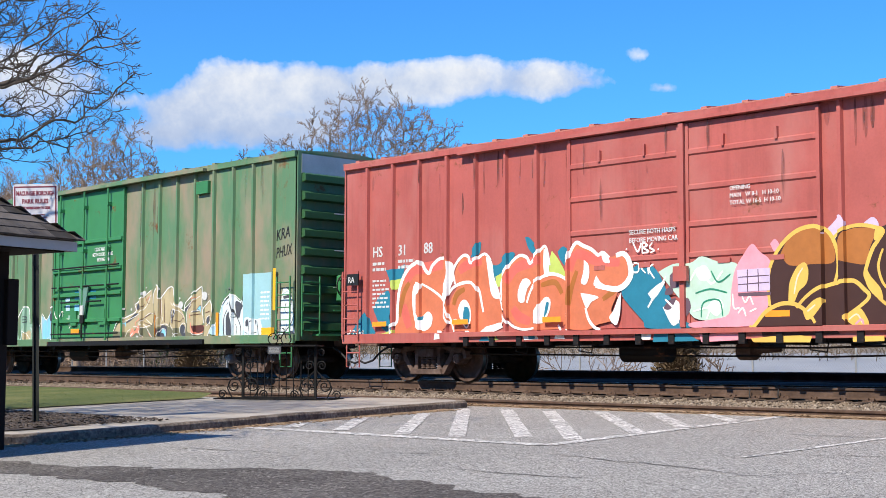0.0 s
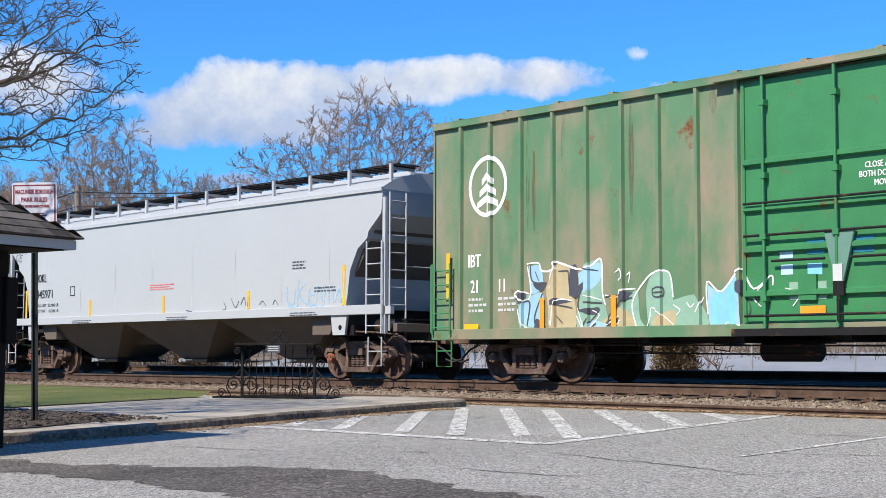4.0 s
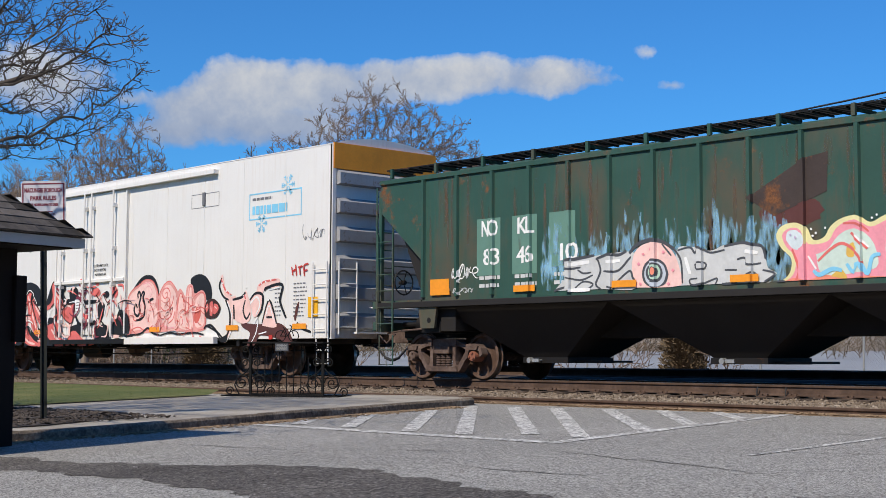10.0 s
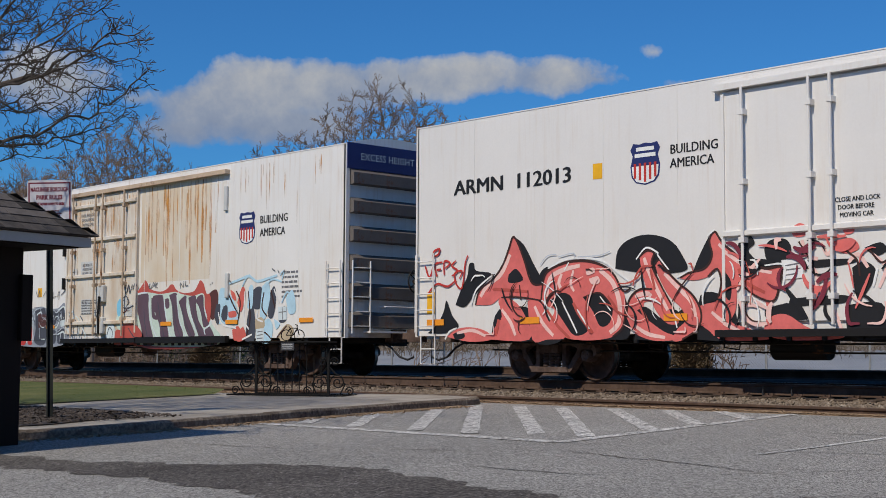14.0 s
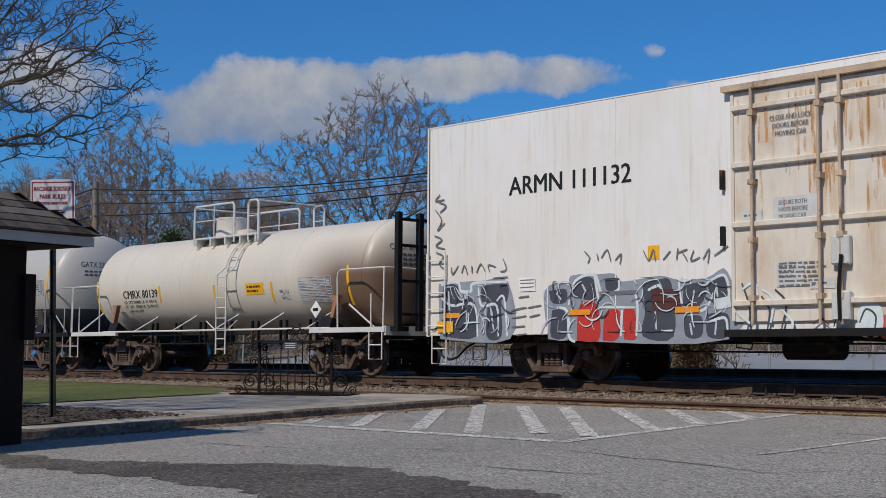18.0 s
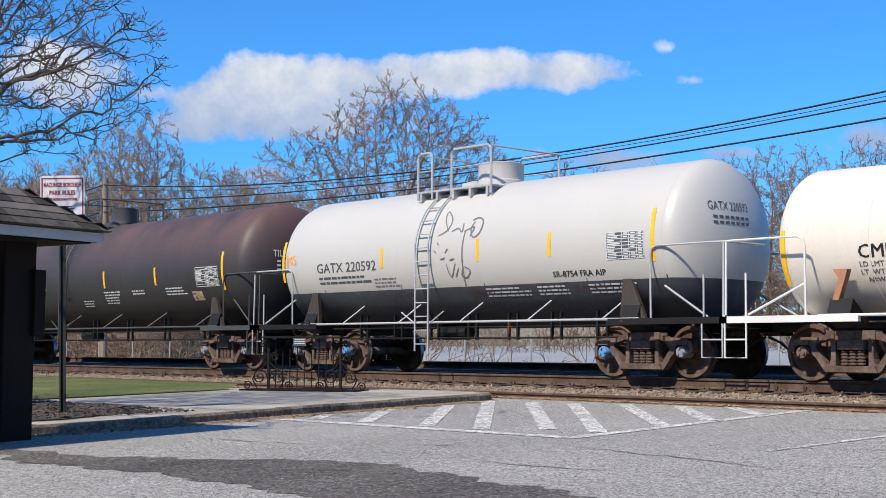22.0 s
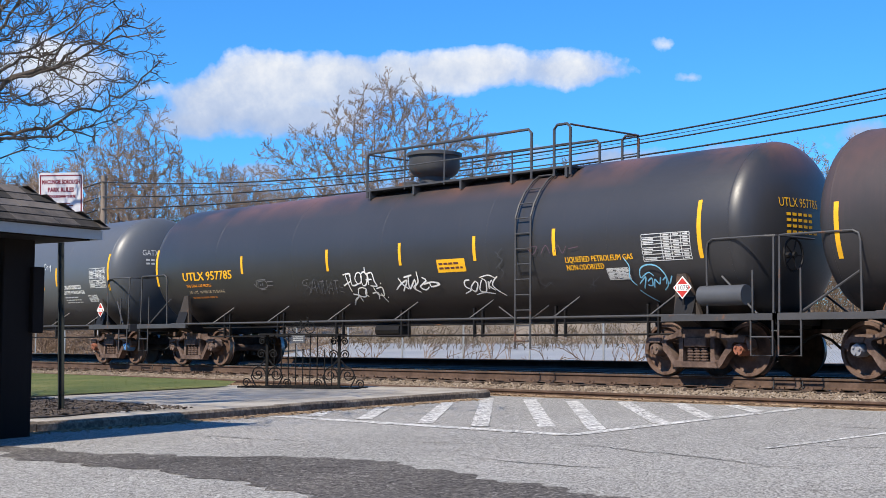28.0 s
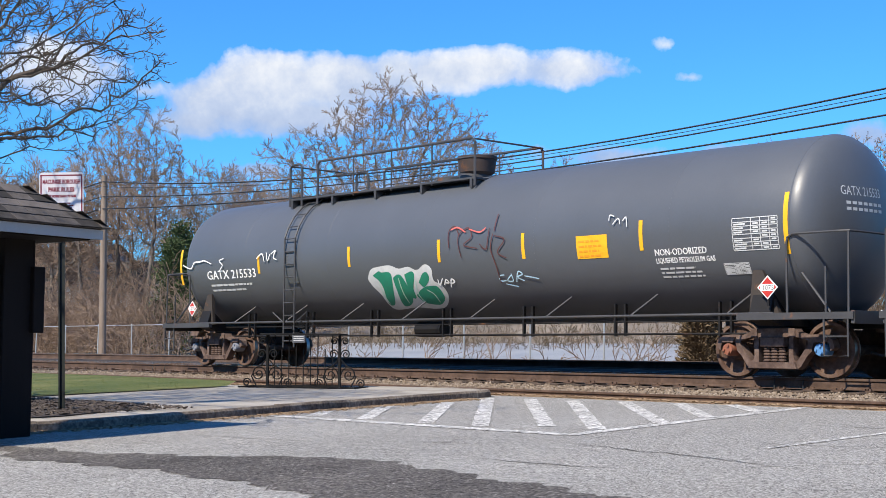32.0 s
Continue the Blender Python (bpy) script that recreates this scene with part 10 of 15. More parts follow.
    g.fill("grease", (1.52, 1.99), (1.74, 2.17), (1.92, 2.31), (2.16, 2.46), (2.46, 2.51), (2.73, 2.45), (2.91, 2.26), (2.98, 2.04), (2.75, 1.89), (2.03, 1.92))
    g.fill("grease", (4.47, 2.12), (4.44, 2.32), (4.62, 2.41), (4.88, 2.43), (5.12, 2.35), (5.31, 2.16), (5.37, 1.9), (5.27, 1.74), (5.09, 1.83), (4.91, 1.88), (4.61, 1.86))
    g.fill("rosy", (1.44, 1.55), (1.49, 1.84), (1.54, 2), (1.74, 2.16), (1.99, 2.25), (2.23, 2.36), (2.47, 2.39), (2.72, 2.32), (2.9, 2.12), (2.98, 1.97), (3.12, 2.13), (3.28, 2.26), (3.5, 2.31), (3.7, 2.19), (3.85, 2.04), (3.96, 2.11), (4.09, 2.03), (4.21, 1.91), (4.26, 2.11), (4.36, 2.2), (4.53, 2.17), (4.63, 1.97), (4.92, 2.04), (5.09, 1.94), (5.13, 1.7), (5.13, 1.22), (5.06, 1.07), (4.59, 1.02), (3.96, 1.05), (3.53, 1.06), (2.85, 1.02), (2.27, 1.03), (1.66, 0.99), (1.56, 1.3))
    g.fill("palepink", (1.54, 1.74), (1.58, 1.96), (1.77, 2.1), (2.01, 2.19), (2.24, 2.29), (2.46, 2.33), (2.68, 2.27), (2.83, 2.1), (2.87, 1.9), (2.83, 1.73), (2.93, 1.58), (2.92, 1.31), (2.76, 1.17), (2.39, 1.14), (1.97, 1.1), (1.71, 1.12), (1.61, 1.4))
    g.fill("palepink", (3.11, 1.68), (3.11, 1.96), (3.28, 2.18), (3.48, 2.22), (3.65, 2.12), (3.78, 1.97), (3.8, 1.66), (3.73, 1.39), (3.77, 1.16), (3.37, 1.14), (3.15, 1.36))
    g.fill("palepink", (3.93, 1.83), (4, 2), (4.1, 1.83), (4.2, 1.46), (4.3, 1.91), (4.36, 2.12), (4.49, 2.1), (4.5, 1.63), (4.55, 1.13), (3.96, 1.14), (3.88, 1.47))
    g.fill("palepink", (4.67, 1.82), (4.9, 1.95), (5.04, 1.88), (5.03, 1.52), (5.05, 1.26), (4.96, 1.16), (4.7, 1.15), (4.62, 1.41))
    g.fill("coral", (4.6, 1.43), (4.71, 1.57), (4.87, 1.59), (4.9, 1.44), (4.8, 1.27), (4.66, 1.25))
    g.line("rose", 0.014, (1.44, 1.55), (1.49, 1.84), (1.54, 2), (1.74, 2.16), (1.99, 2.25), (2.23, 2.36), (2.47, 2.39), (2.72, 2.32), (2.9, 2.12), (2.98, 1.97), (3.12, 2.13), (3.28, 2.26), (3.5, 2.31), (3.7, 2.19), (3.85, 2.04))
    g.line("rose", 0.014, (1.66, 0.99), (1.59, 1.27), (1.44, 1.55))
    g.line("rose", 0.015, (3.3, 2), (3.38, 2.04), (3.4, 1.95), (3.29, 1.88), (3.18, 1.96), (3.21, 2.1), (3.39, 2.14), (3.51, 2.04), (3.5, 1.85), (3.32, 1.77), (3.12, 1.84))
    g.line("rose", 0.016, (3.09, 1.68), (3.27, 1.57), (3.49, 1.62), (3.63, 1.76), (3.69, 1.94))
    g.line("rose", 0.015, (3.67, 1.66), (3.58, 1.45), (3.38, 1.36), (3.22, 1.46))
    g.line("rose", 0.015, (3.75, 1.55), (3.66, 1.35), (3.44, 1.25))
    g.line("rose", 0.015, (3.88, 1.15), (3.86, 1.66), (3.96, 1.96), (4.08, 1.94), (4.19, 1.64), (4.33, 1.26), (4.36, 1.73), (4.38, 2.07), (4.49, 2.12), (4.53, 1.72), (4.62, 1.18))
    g.line("rose", 0.014, (4.61, 1.9), (4.92, 1.99), (5.08, 1.89), (5.07, 1.61), (4.91, 1.63), (4.73, 1.61), (4.62, 1.45))
    g.line("rose", 0.012, (5.07, 1.57), (5.13, 1.35), (5.06, 1.12), (4.8, 1.07))
    g.line("rose", 0.012, (3.97, 1.29), (4.03, 1.42), (4.12, 1.28), (4.03, 1.18))
    g.line("rose", 0.016, (1.66, 1.1), (2.03, 1.18), (2.39, 1.09), (2.74, 1.21))
    g.line("rose", 0.013, (2.98, 1.88), (3.04, 1.31), (3.19, 1.1))
    g.line("pink", 0.011, (2.23, 2.27), (2.47, 2.31), (2.66, 2.23))
    g.line("pink", 0.011, (2.4, 2.19), (2.54, 2.22), (2.68, 2.06), (2.58, 1.93))
    g.line("pink", 0.010, (3.17, 1.26), (3.42, 1.15), (3.73, 1.15))
    g.line("pink", 0.010, (3.28, 2.12), (3.41, 2.17))
    g.line("grease", 0.037, (1.98, 1.67), (1.9, 1.77), (1.82, 1.67), (1.86, 1.53), (2.01, 1.47), (2.1, 1.6), (2.06, 1.76), (2.13, 1.95), (2.06, 2.09), (1.99, 2.03), (2.01, 1.92))
    g.line("grease", 0.038, (2.13, 1.95), (2.23, 2.08), (2.3, 2.04), (2.25, 1.93), (2.34, 1.71), (2.32, 1.5), (2.15, 1.38), (1.93, 1.36))
    g.line("grease", 0.037, (2.49, 1.8), (2.63, 1.87), (2.75, 1.89))
    g.line("grease", 0.016, (2.11, 2.3), (2.14, 2.36), (2.11, 2.41))
    g.line("umber", 0.010, (3.33, 1.49), (3.67, 1.66))
    g.line("umber", 0.010, (3.36, 1.54), (3.4, 1.47))
    g.line("umber", 0.010, (3.45, 1.58), (3.49, 1.5))
    g.line("umber", 0.010, (3.54, 1.62), (3.58, 1.56))
    g.line("umber", 0.010, (3.61, 1.66), (3.66, 1.59))
    g.line("grease", 0.027, (1.61, 0.98), (2.15, 1.01), (2.5, 1.15), (2.74, 1.02), (3.1, 0.96))
    g.line("grease", 0.026, (3.1, 0.96), (3.53, 1.02), (3.96, 0.98), (4.59, 1.01), (5.06, 0.96))
    g.line("grease", 0.023, (5.06, 1.09), (5.16, 1.17), (5.4, 1.1), (5.59, 1.02))
    g.line("grease", 0.018, (5.59, 1.02), (5.78, 0.85), (5.97, 0.8))
    g.fill("grease", (5.59, 0.9), (5.78, 0.87), (6.04, 0.95), (6.02, 0.78), (5.78, 0.78))
    g.fill("umber", (5.07, 1.57), (5.17, 1.76), (5.39, 1.82), (5.6, 1.76), (5.75, 1.59), (5.62, 1.4), (5.4, 1.34), (5.13, 1.38))
    g.fill("rose", (5.11, 1.59), (5.19, 1.71), (5.25, 1.6), (5.17, 1.49))
    g.fill("rose", (5.29, 1.72), (5.43, 1.74), (5.42, 1.43), (5.31, 1.43))
    g.fill("rose", (5.47, 1.7), (5.6, 1.68), (5.68, 1.59), (5.58, 1.47), (5.46, 1.46))
    g.line("palepink", 0.014, (5.15, 1.61), (5.21, 1.64))
    g.line("palepink", 0.014, (5.35, 1.64), (5.37, 1.5))
    g.line("palepink", 0.014, (5.5, 1.64), (5.6, 1.57))
    g.done()
    swirls(car, dk, 1.7, 5.0, 0.92, 1.9, 60, (M["rose"], M["blood"], M["palepink"]), 27, w=(0.006, 0.014), size=(0.12, 0.3), lift=0.028)
    g = Mural(car, dk, "white and pink outlined letters over dark red drips", 0.006)
    g.fill("brown", (6.5, 1.46), (6.76, 1.24), (7.03, 1.19), (7.43, 1.18), (7.8, 1.21), (8.17, 1.17), (8.47, 0.99), (8.59, 0.75), (8.36, 0.69), (8.17, 0.81), (7.74, 0.89), (7.33, 0.91), (7.16, 0.7), (6.85, 0.7), (6.96, 0.98), (6.63, 1.14))
    g.fill("brown", (8.64, 1.31), (8.71, 1.54), (8.81, 1.66), (8.78, 1.47), (8.68, 1.23))
    g.fill("palepink", (5.73, 2.32), (5.81, 2.38), (5.92, 2.09), (6.16, 1.85), (6.37, 1.86), (6.27, 1.63), (6.24, 1.17), (6.08, 0.85), (5.92, 0.77), (6.1, 1.21), (6.08, 1.57), (5.89, 1.92))
    g.fill("palepink", (6.24, 1.37), (6.29, 1.72), (6.61, 1.8), (6.76, 1.97), (6.89, 1.78), (6.99, 1.54), (6.93, 1.27), (6.65, 1.2), (6.37, 1.28))
    g.fill("palepink", (6.96, 1.74), (7.17, 1.93), (7.39, 1.94), (7.41, 1.67), (7.31, 1.44), (7.09, 1.35))
    g.fill("palepink", (7.43, 1.14), (7.56, 1.53), (7.68, 1.72), (7.8, 1.52), (7.99, 1.11))
    g.fill("palepink", (7.31, 1.73), (7.22, 2.03), (7.44, 2.16), (7.93, 2.21), (8.1, 2.16), (8.02, 1.99), (7.56, 1.99))
    g.line("grease", 0.029, (5.79, 2.3), (5.68, 2.12), (5.84, 1.87), (6.08, 1.77))
    g.line("grease", 0.035, (5.95, 1.78), (6.13, 1.47), (6.13, 1.11), (5.94, 0.81))
    g.line("grease", 0.034, (6.24, 1.77), (6.61, 1.82), (6.76, 1.93))
    g.line("grease", 0.034, (6.32, 1.31), (6.29, 1.65))
    g.line("grease", 0.028, (6.76, 1.75), (6.68, 1.51), (6.81, 1.31), (6.96, 1.45))
    g.line("grease", 0.034, (6.94, 1.74), (7.16, 1.89), (7.44, 1.84), (7.41, 1.53), (7.24, 1.34))
    g.line("grease", 0.037, (7.51, 1.94), (7.61, 2.01), (8.18, 2.06), (8.11, 1.7), (8.27, 1.41), (8.34, 1.31))
    g.line("grease", 0.027, (7.43, 1.19), (7.7, 1.72), (7.99, 1.18))
    g.line("grease", 0.027, (7.6, 1.33), (7.82, 1.33))
    g.line("grease", 0.031, (8.75, 1.19), (8.95, 1.06), (9.26, 0.98))
    g.line("grease", 0.030, (5.07, 1.15), (5.35, 1.18), (5.62, 1.02), (5.94, 0.81))
    g.line("white", 0.017, (6.03, 1.73), (6.21, 1.42), (6.21, 1.07), (6.02, 0.79))
    g.line("white", 0.022, (6.96, 1.66), (7.21, 1.81), (7.34, 1.63), (7.19, 1.4))
    g.line("white", 0.016, (7.66, 1.95), (8.11, 2.01))
    g.line("white", 0.016, (7.12, 1.19), (7.28, 1.34), (7.21, 1), (7.03, 0.76))
    g.line("white", 0.016, (7.55, 1.29), (7.7, 1.6), (7.87, 1.28))
    g.line("white", 0.016, (7.31, 0.95), (7.61, 1))
    g.line("rose", 0.024, (5.76, 2.28), (5.95, 2), (6.19, 1.89))
    g.line("rose", 0.022, (6.71, 1.87), (6.78, 1.77))
    g.line("rose", 0.022, (7.29, 2.06), (7.51, 2.15), (7.97, 2.18))
    g.fill("white", (5.8, 2.17), (5.83, 2.2), (5.85, 2.17), (5.83, 2.15))
    g.fill("white", (5.95, 1.98), (5.98, 2.01), (6, 1.98), (5.97, 1.96))
    g.fill("white", (6.11, 1.92), (6.13, 1.94), (6.16, 1.91), (6.13, 1.89))
    g.fill("white", (7.37, 2.12), (7.39, 2.14), (7.41, 2.12), (7.39, 2.09))
    g.fill("white", (7.54, 2.15), (7.56, 2.17), (7.59, 2.15), (7.56, 2.12))
    g.fill("white", (7.73, 2.18), (7.76, 2.2), (7.78, 2.17), (7.76, 2.15))
    g.fill("white", (6.76, 2.05), (6.79, 2.07), (6.81, 2.05), (6.79, 2.02))
    g.fill("white", (6.66, 1.85), (6.68, 1.88), (6.71, 1.85), (6.68, 1.83))
    g.fill("white", (7.66, 1.72), (7.68, 1.74), (7.7, 1.72), (7.68, 1.69))
    g.fill("white", (7.7, 1.57), (7.73, 1.59), (7.75, 1.57), (7.73, 1.55))
    g.fill("white", (7.6, 1.43), (7.63, 1.45), (7.65, 1.43), (7.63, 1.4))
    g.fill("red", (7.7, 0.92), (7.84, 0.93), (7.85, 0.83), (7.71, 0.82), n=1)
    g.line("red", 0.021, (8.54, 2.44), (8.58, 2.25))
    g.line("red", 0.021, (8.56, 2.34), (8.7, 2.39))
    g.line("red", 0.020, (8.68, 2.49), (8.72, 2.24))
    g.line("red", 0.020, (8.77, 2.42), (8.93, 2.45))
    g.line("red", 0.020, (8.83, 2.44), (8.85, 2.25))
    g.line("red", 0.020, (9.01, 2.22), (8.99, 2.45), (9.15, 2.49))
    g.line("red", 0.020, (9.01, 2.34), (9.12, 2.36))
    g.done()
    patch(car, sk, -9.62, -9.4, 1.28, 1.72, M["yellow"], "warning_label", "narrow yellow warning label", lift=0.006)
    scrawl(car, sk, 8.9, 2.9, 0.8, 0.5, M["greyink"], 8, 4, 0.008)
    for x in (-9.6, -7.0, -3.6, -0.3, 2.6, 6.0, 8.6):
        patch(car, sk, x, x + 0.5, 1.05, 1.17, M["orange"], "reflector", "orange reflective strip", lift=0.03)
    patch(car, sk, 9.15, 9.5, 1.3, 1.75, M["yellow"], "warning_label", "yellow warning label", lift=0.02)
    bars(car, sk, 7.9, 2.05, 0.3, 8, 0.035, 0.1, M["greyink"], 9)
    bars(car, sk, 8.6, 2.05, 0.5, 9, 0.03, 0.09, M["greyink"], 10)


def white_reefer_b():
    car, sk, p = reefer("white refrigerator car with rust-streaked doors and graffiti", -113.1, 9.86, 6.88, 5.06, (-2.4, 1.35), M["navy"], True)
    patch(car, sk, 1.45, 4.62, 2.3, 4.78, M["stained_white"], "stained_panel", "white panel stained tan by rust water", lift=0.002)
    me = letters("EXCESS HEIGHT CAR", 0.16, M["frost"])
    me.transform(Matrix.Rotation(radians(90), 4, "Z"))
    me.transform(Matrix.Translation((9.915, -1.15, 4.72)))
    part("lettering", me, None, car)
    write(car, sk, "ARMN 111132", -7.57, 3.50, 0.36, M["black"], width=3.0, bold=0.9)
    shield(car, sk, 6.2, 3.05, 0.66, 0.76)
    write(car, sk, "BUILDING", 6.72, 3.50, 0.19, M["black"], width=1.05)
    write(car, sk, "AMERICA", 6.72, 3.20, 0.19, M["black"], width=0.98)
    dk = Skin(1.59)
    write(car, dk, "CLOSE AND LOCK", -1.65, 4.22, 0.085, M["greyink"], 0.8)
    write(car, dk, "DOORS BEFORE", -1.6, 4.09, 0.085, M["greyink"], 0.8)
    write(car, dk, "MOVING CAR", -1.55, 3.96, 0.085, M["greyink"], 0.8)
    write(car, dk, "SECURE BOTH", -1.5, 2.85, 0.075, M["greyink"], 0.8)
    write(car, dk, "HASPS BEFORE", -1.5, 2.74, 0.075, M["greyink"], 0.8)
    write(car, dk, "MOVING CAR", -1.5, 2.63, 0.075, M["greyink"], 0.8)
    bars(car, dk, -1.5, 1.9, 0.9, 6, 0.03, 0.07, M["greyink"], 12)
    g = Mural(car, sk, "grey block letters edged in pale blue", 0.005)
    g.fill("steel", (-9.49, 0.77), (-9.55, 1.72), (-9.47, 1.88), (-8.95, 1.89), (-8.32, 1.89), (-7.59, 1.84), (-7.53, 0.76))
    g.fill("steel", (-6.55, 0.75), (-6.64, 1.65), (-6, 1.7), (-5.95, 0.8))
    g.fill("steel", (-6.03, 0.72), (-6.04, 1.75), (-5.9, 1.91), (-5.42, 1.9), (-4.96, 1.9), (-4.82, 1.76), (-4.47, 1.77), (-3.93, 1.82), (-3.53, 1.74), (-2.95, 1.75), (-2.54, 1.84), (-2.48, 0.73))
    g.fill("slate", (-9.4, 0.82), (-9.42, 1.8), (-8.99, 1.81), (-8.9, 1.53), (-8.52, 1.52), (-8.46, 0.81))
    g.fill("slate", (-8.32, 1.79), (-7.63, 1.8), (-7.62, 1.47), (-7.78, 1.48), (-7.77, 0.81), (-8.17, 0.81), (-8.15, 1.43), (-8.31, 1.49))
    g.fill("slate", (-6.53, 1.64), (-6.12, 1.66), (-6.11, 1.42), (-6.45, 1.42))
    g.fill("slate", (-6.45, 1.28), (-6.15, 1.27), (-6.1, 0.8), (-6.48, 0.8))
    g.fill("slate", (-5.96, 1.51), (-5.86, 1.81), (-5.49, 1.85), (-5.35, 1.61), (-5.42, 1.44))
    g.fill("slate", (-5.17, 1.82), (-4.85, 1.81), (-4.85, 1.62), (-5.13, 1.61))
    g.fill("slate", (-4.33, 1.7), (-3.96, 1.76), (-3.69, 1.68), (-3.65, 0.78), (-4.32, 0.79), (-4.26, 1.24))
    g.fill("slate", (-3.43, 1.63), (-3.01, 1.68), (-2.98, 1.44), (-3.17, 1.26), (-3.43, 1.31))
    g.fill("slate", (-2.95, 1.66), (-2.6, 1.76), (-2.54, 1.43), (-2.79, 1.26))
    g.fill("slate", (-2.95, 1.15), (-2.54, 1.14), (-2.54, 0.77), (-2.94, 0.78))
    g.fill("slate", (-3.43, 1.11), (-3.07, 1.11), (-3.07, 0.78), (-3.39, 0.78))
    g.fill("red", (-5.84, 0.72), (-5.81, 1.27), (-5.63, 1.41), (-5.42, 1.42), (-5.3, 1.14), (-5.33, 0.72))
    g.fill("red", (-5.23, 0.72), (-5.16, 1.21), (-4.85, 1.25), (-4.81, 0.9), (-4.94, 0.72))
    g.fill("red", (-4.74, 0.74), (-4.74, 1.25), (-4.5, 1.24), (-4.46, 0.76))
    g.line("frost", 0.033, (-9.47, 1.85), (-8.99, 1.89), (-8.9, 1.71), (-8.61, 1.7), (-8.53, 1.85), (-7.63, 1.85))
    g.line("frost", 0.029, (-9.46, 1.59), (-9.15, 1.43), (-8.52, 1.42), (-8.42, 0.81))
    g.line("frost", 0.028, (-8.4, 1.77), (-8.31, 1.41), (-7.9, 1.4), (-7.85, 0.81))
    g.line("frost", 0.024, (-7.9, 1.49), (-7.7, 1.55), (-7.61, 0.81))
    g.line("frost", 0.030, (-6.33, 1.33), (-6.07, 1.25), (-6.03, 0.8), (-5.88, 0.7))
    g.line("frost", 0.029, (-6.04, 1.37), (-5.89, 1.79), (-5.42, 1.9), (-5.24, 1.56), (-4.88, 1.6), (-4.85, 1.78))
    g.line("frost", 0.029, (-5.42, 1.9), (-5.31, 1.38))
    g.line("frost", 0.028, (-4.5, 1.59), (-4.43, 1.29), (-4.46, 0.79))
    g.line("frost", 0.028, (-4.2, 1.58), (-3.93, 1.64), (-3.86, 1.28))
    g.line("frost", 0.027, (-3.53, 1.72), (-3.43, 1.27), (-3.01, 1.22), (-2.79, 1.54))
    g.line("frost", 0.026, (-2.95, 1.66), (-2.6, 1.78), (-2.51, 1.43), (-2.73, 1.32))
    g.line("frost", 0.026, (-2.95, 1), (-2.6, 1.08), (-2.54, 0.88))
    g.line("frost", 0.021, (-5.31, 1.31), (-4.85, 1.3), (-4.47, 1.29))
    g.line("frost", 0.028, (-4.81, 0.79), (-4.78, 1.25))
    g.line("silver", 0.025, (-9.25, 1.72), (-9.19, 0.94))
    g.line("silver", 0.024, (-8.73, 1.45), (-8.72, 0.94))
    g.line("silver", 0.024, (-8.06, 1.36), (-7.97, 0.93))
    g.line("silver", 0.021, (-4.06, 1.46), (-4.02, 0.9))
    g.line("silver", 0.020, (-3.21, 1.55), (-3.24, 1.35))
    g.line("silver", 0.020, (-2.76, 1.65), (-2.73, 1.43))
    g.line("silver", 0.020, (-3.3, 1), (-3.26, 0.8))
    g.line("silver", 0.020, (-2.76, 1.04), (-2.79, 0.8))
    g.line("silver", 0.022, (-6.34, 1.59), (-6.22, 1.47))
    g.line("silver", 0.022, (-5.71, 1.74), (-5.6, 1.57))
    g.fill("brown", (-4.13, 1.6), (-3.53, 1.58), (-3.49, 1.25), (-4.09, 1.21), n=1)
    g.line("umber", 0.014, (-4.09, 1.49), (-3.51, 1.48))
    g.line("umber", 0.014, (-4.09, 1.37), (-3.51, 1.37))
    g.fill("greyink", (-5.31, 1.59), (-4.43, 1.59), (-4.43, 1.52), (-5.27, 1.52), n=1)
    g.fill("frost", (-2.82, 1.39), (-2.48, 1.43), (-2.46, 1.25), (-2.79, 1.21), n=1)
    g.fill("white", (-7.31, 1.91), (-6.88, 1.91), (-6.86, 1.65), (-7.28, 1.65), n=1)
    g.line("greyink", 0.012, (-7.27, 1.86), (-6.9, 1.86))
    g.line("greyink", 0.012, (-7.27, 1.8), (-6.9, 1.8))
    g.line("greyink", 0.012, (-7.27, 1.72), (-6.9, 1.73))
    g.line("greyink", 0.016, (-7.5, 1.3), (-7.1, 1.35))
    g.line("greyink", 0.015, (-7.49, 1.15), (-7.1, 1.19))
    g.line("greyink", 0.015, (-7.49, 0.98), (-7.14, 1))
    g.line("greyink", 0.015, (-7.06, 1.34), (-6.72, 1.38))
    g.line("greyink", 0.015, (-7.02, 1.17), (-6.75, 1.21))
    g.line("greyink", 0.015, (-7.3, 1.54), (-7.03, 1.56))
    g.line("greyink", 0.015, (-7.37, 0.83), (-7.09, 0.85))
    g.line("greyink", 0.015, (-5.65, 2.33), (-5.53, 2.21), (-5.57, 2.11))
    g.line("greyink", 0.014, (-5.35, 2.27), (-5.32, 2.15))
    g.line("greyink", 0.014, (-5.25, 2.19), (-5.11, 2.33), (-5.03, 2.12))
    g.line("greyink", 0.014, (-4.93, 2.13), (-4.79, 2.24), (-4.82, 2.06))
    g.line("greyink", 0.014, (-4.29, 2.27), (-4.17, 2.1), (-4.07, 2.28), (-4.03, 2.08))
    g.line("greyink", 0.014, (-3.86, 2.09), (-3.7, 2.24))
    g.line("greyink", 0.014, (-3.54, 2.28), (-3.57, 2.08))
    g.line("greyink", 0.014, (-3.57, 2.19), (-3.34, 2.25))
    g.line("greyink", 0.014, (-3.44, 2.19), (-3.34, 2.05))
    g.line("greyink", 0.013, (-3.21, 2.22), (-3.27, 2.05), (-3.08, 2.1))
    g.line("greyink", 0.013, (-3.02, 2.06), (-2.89, 2.23), (-2.92, 1.99))
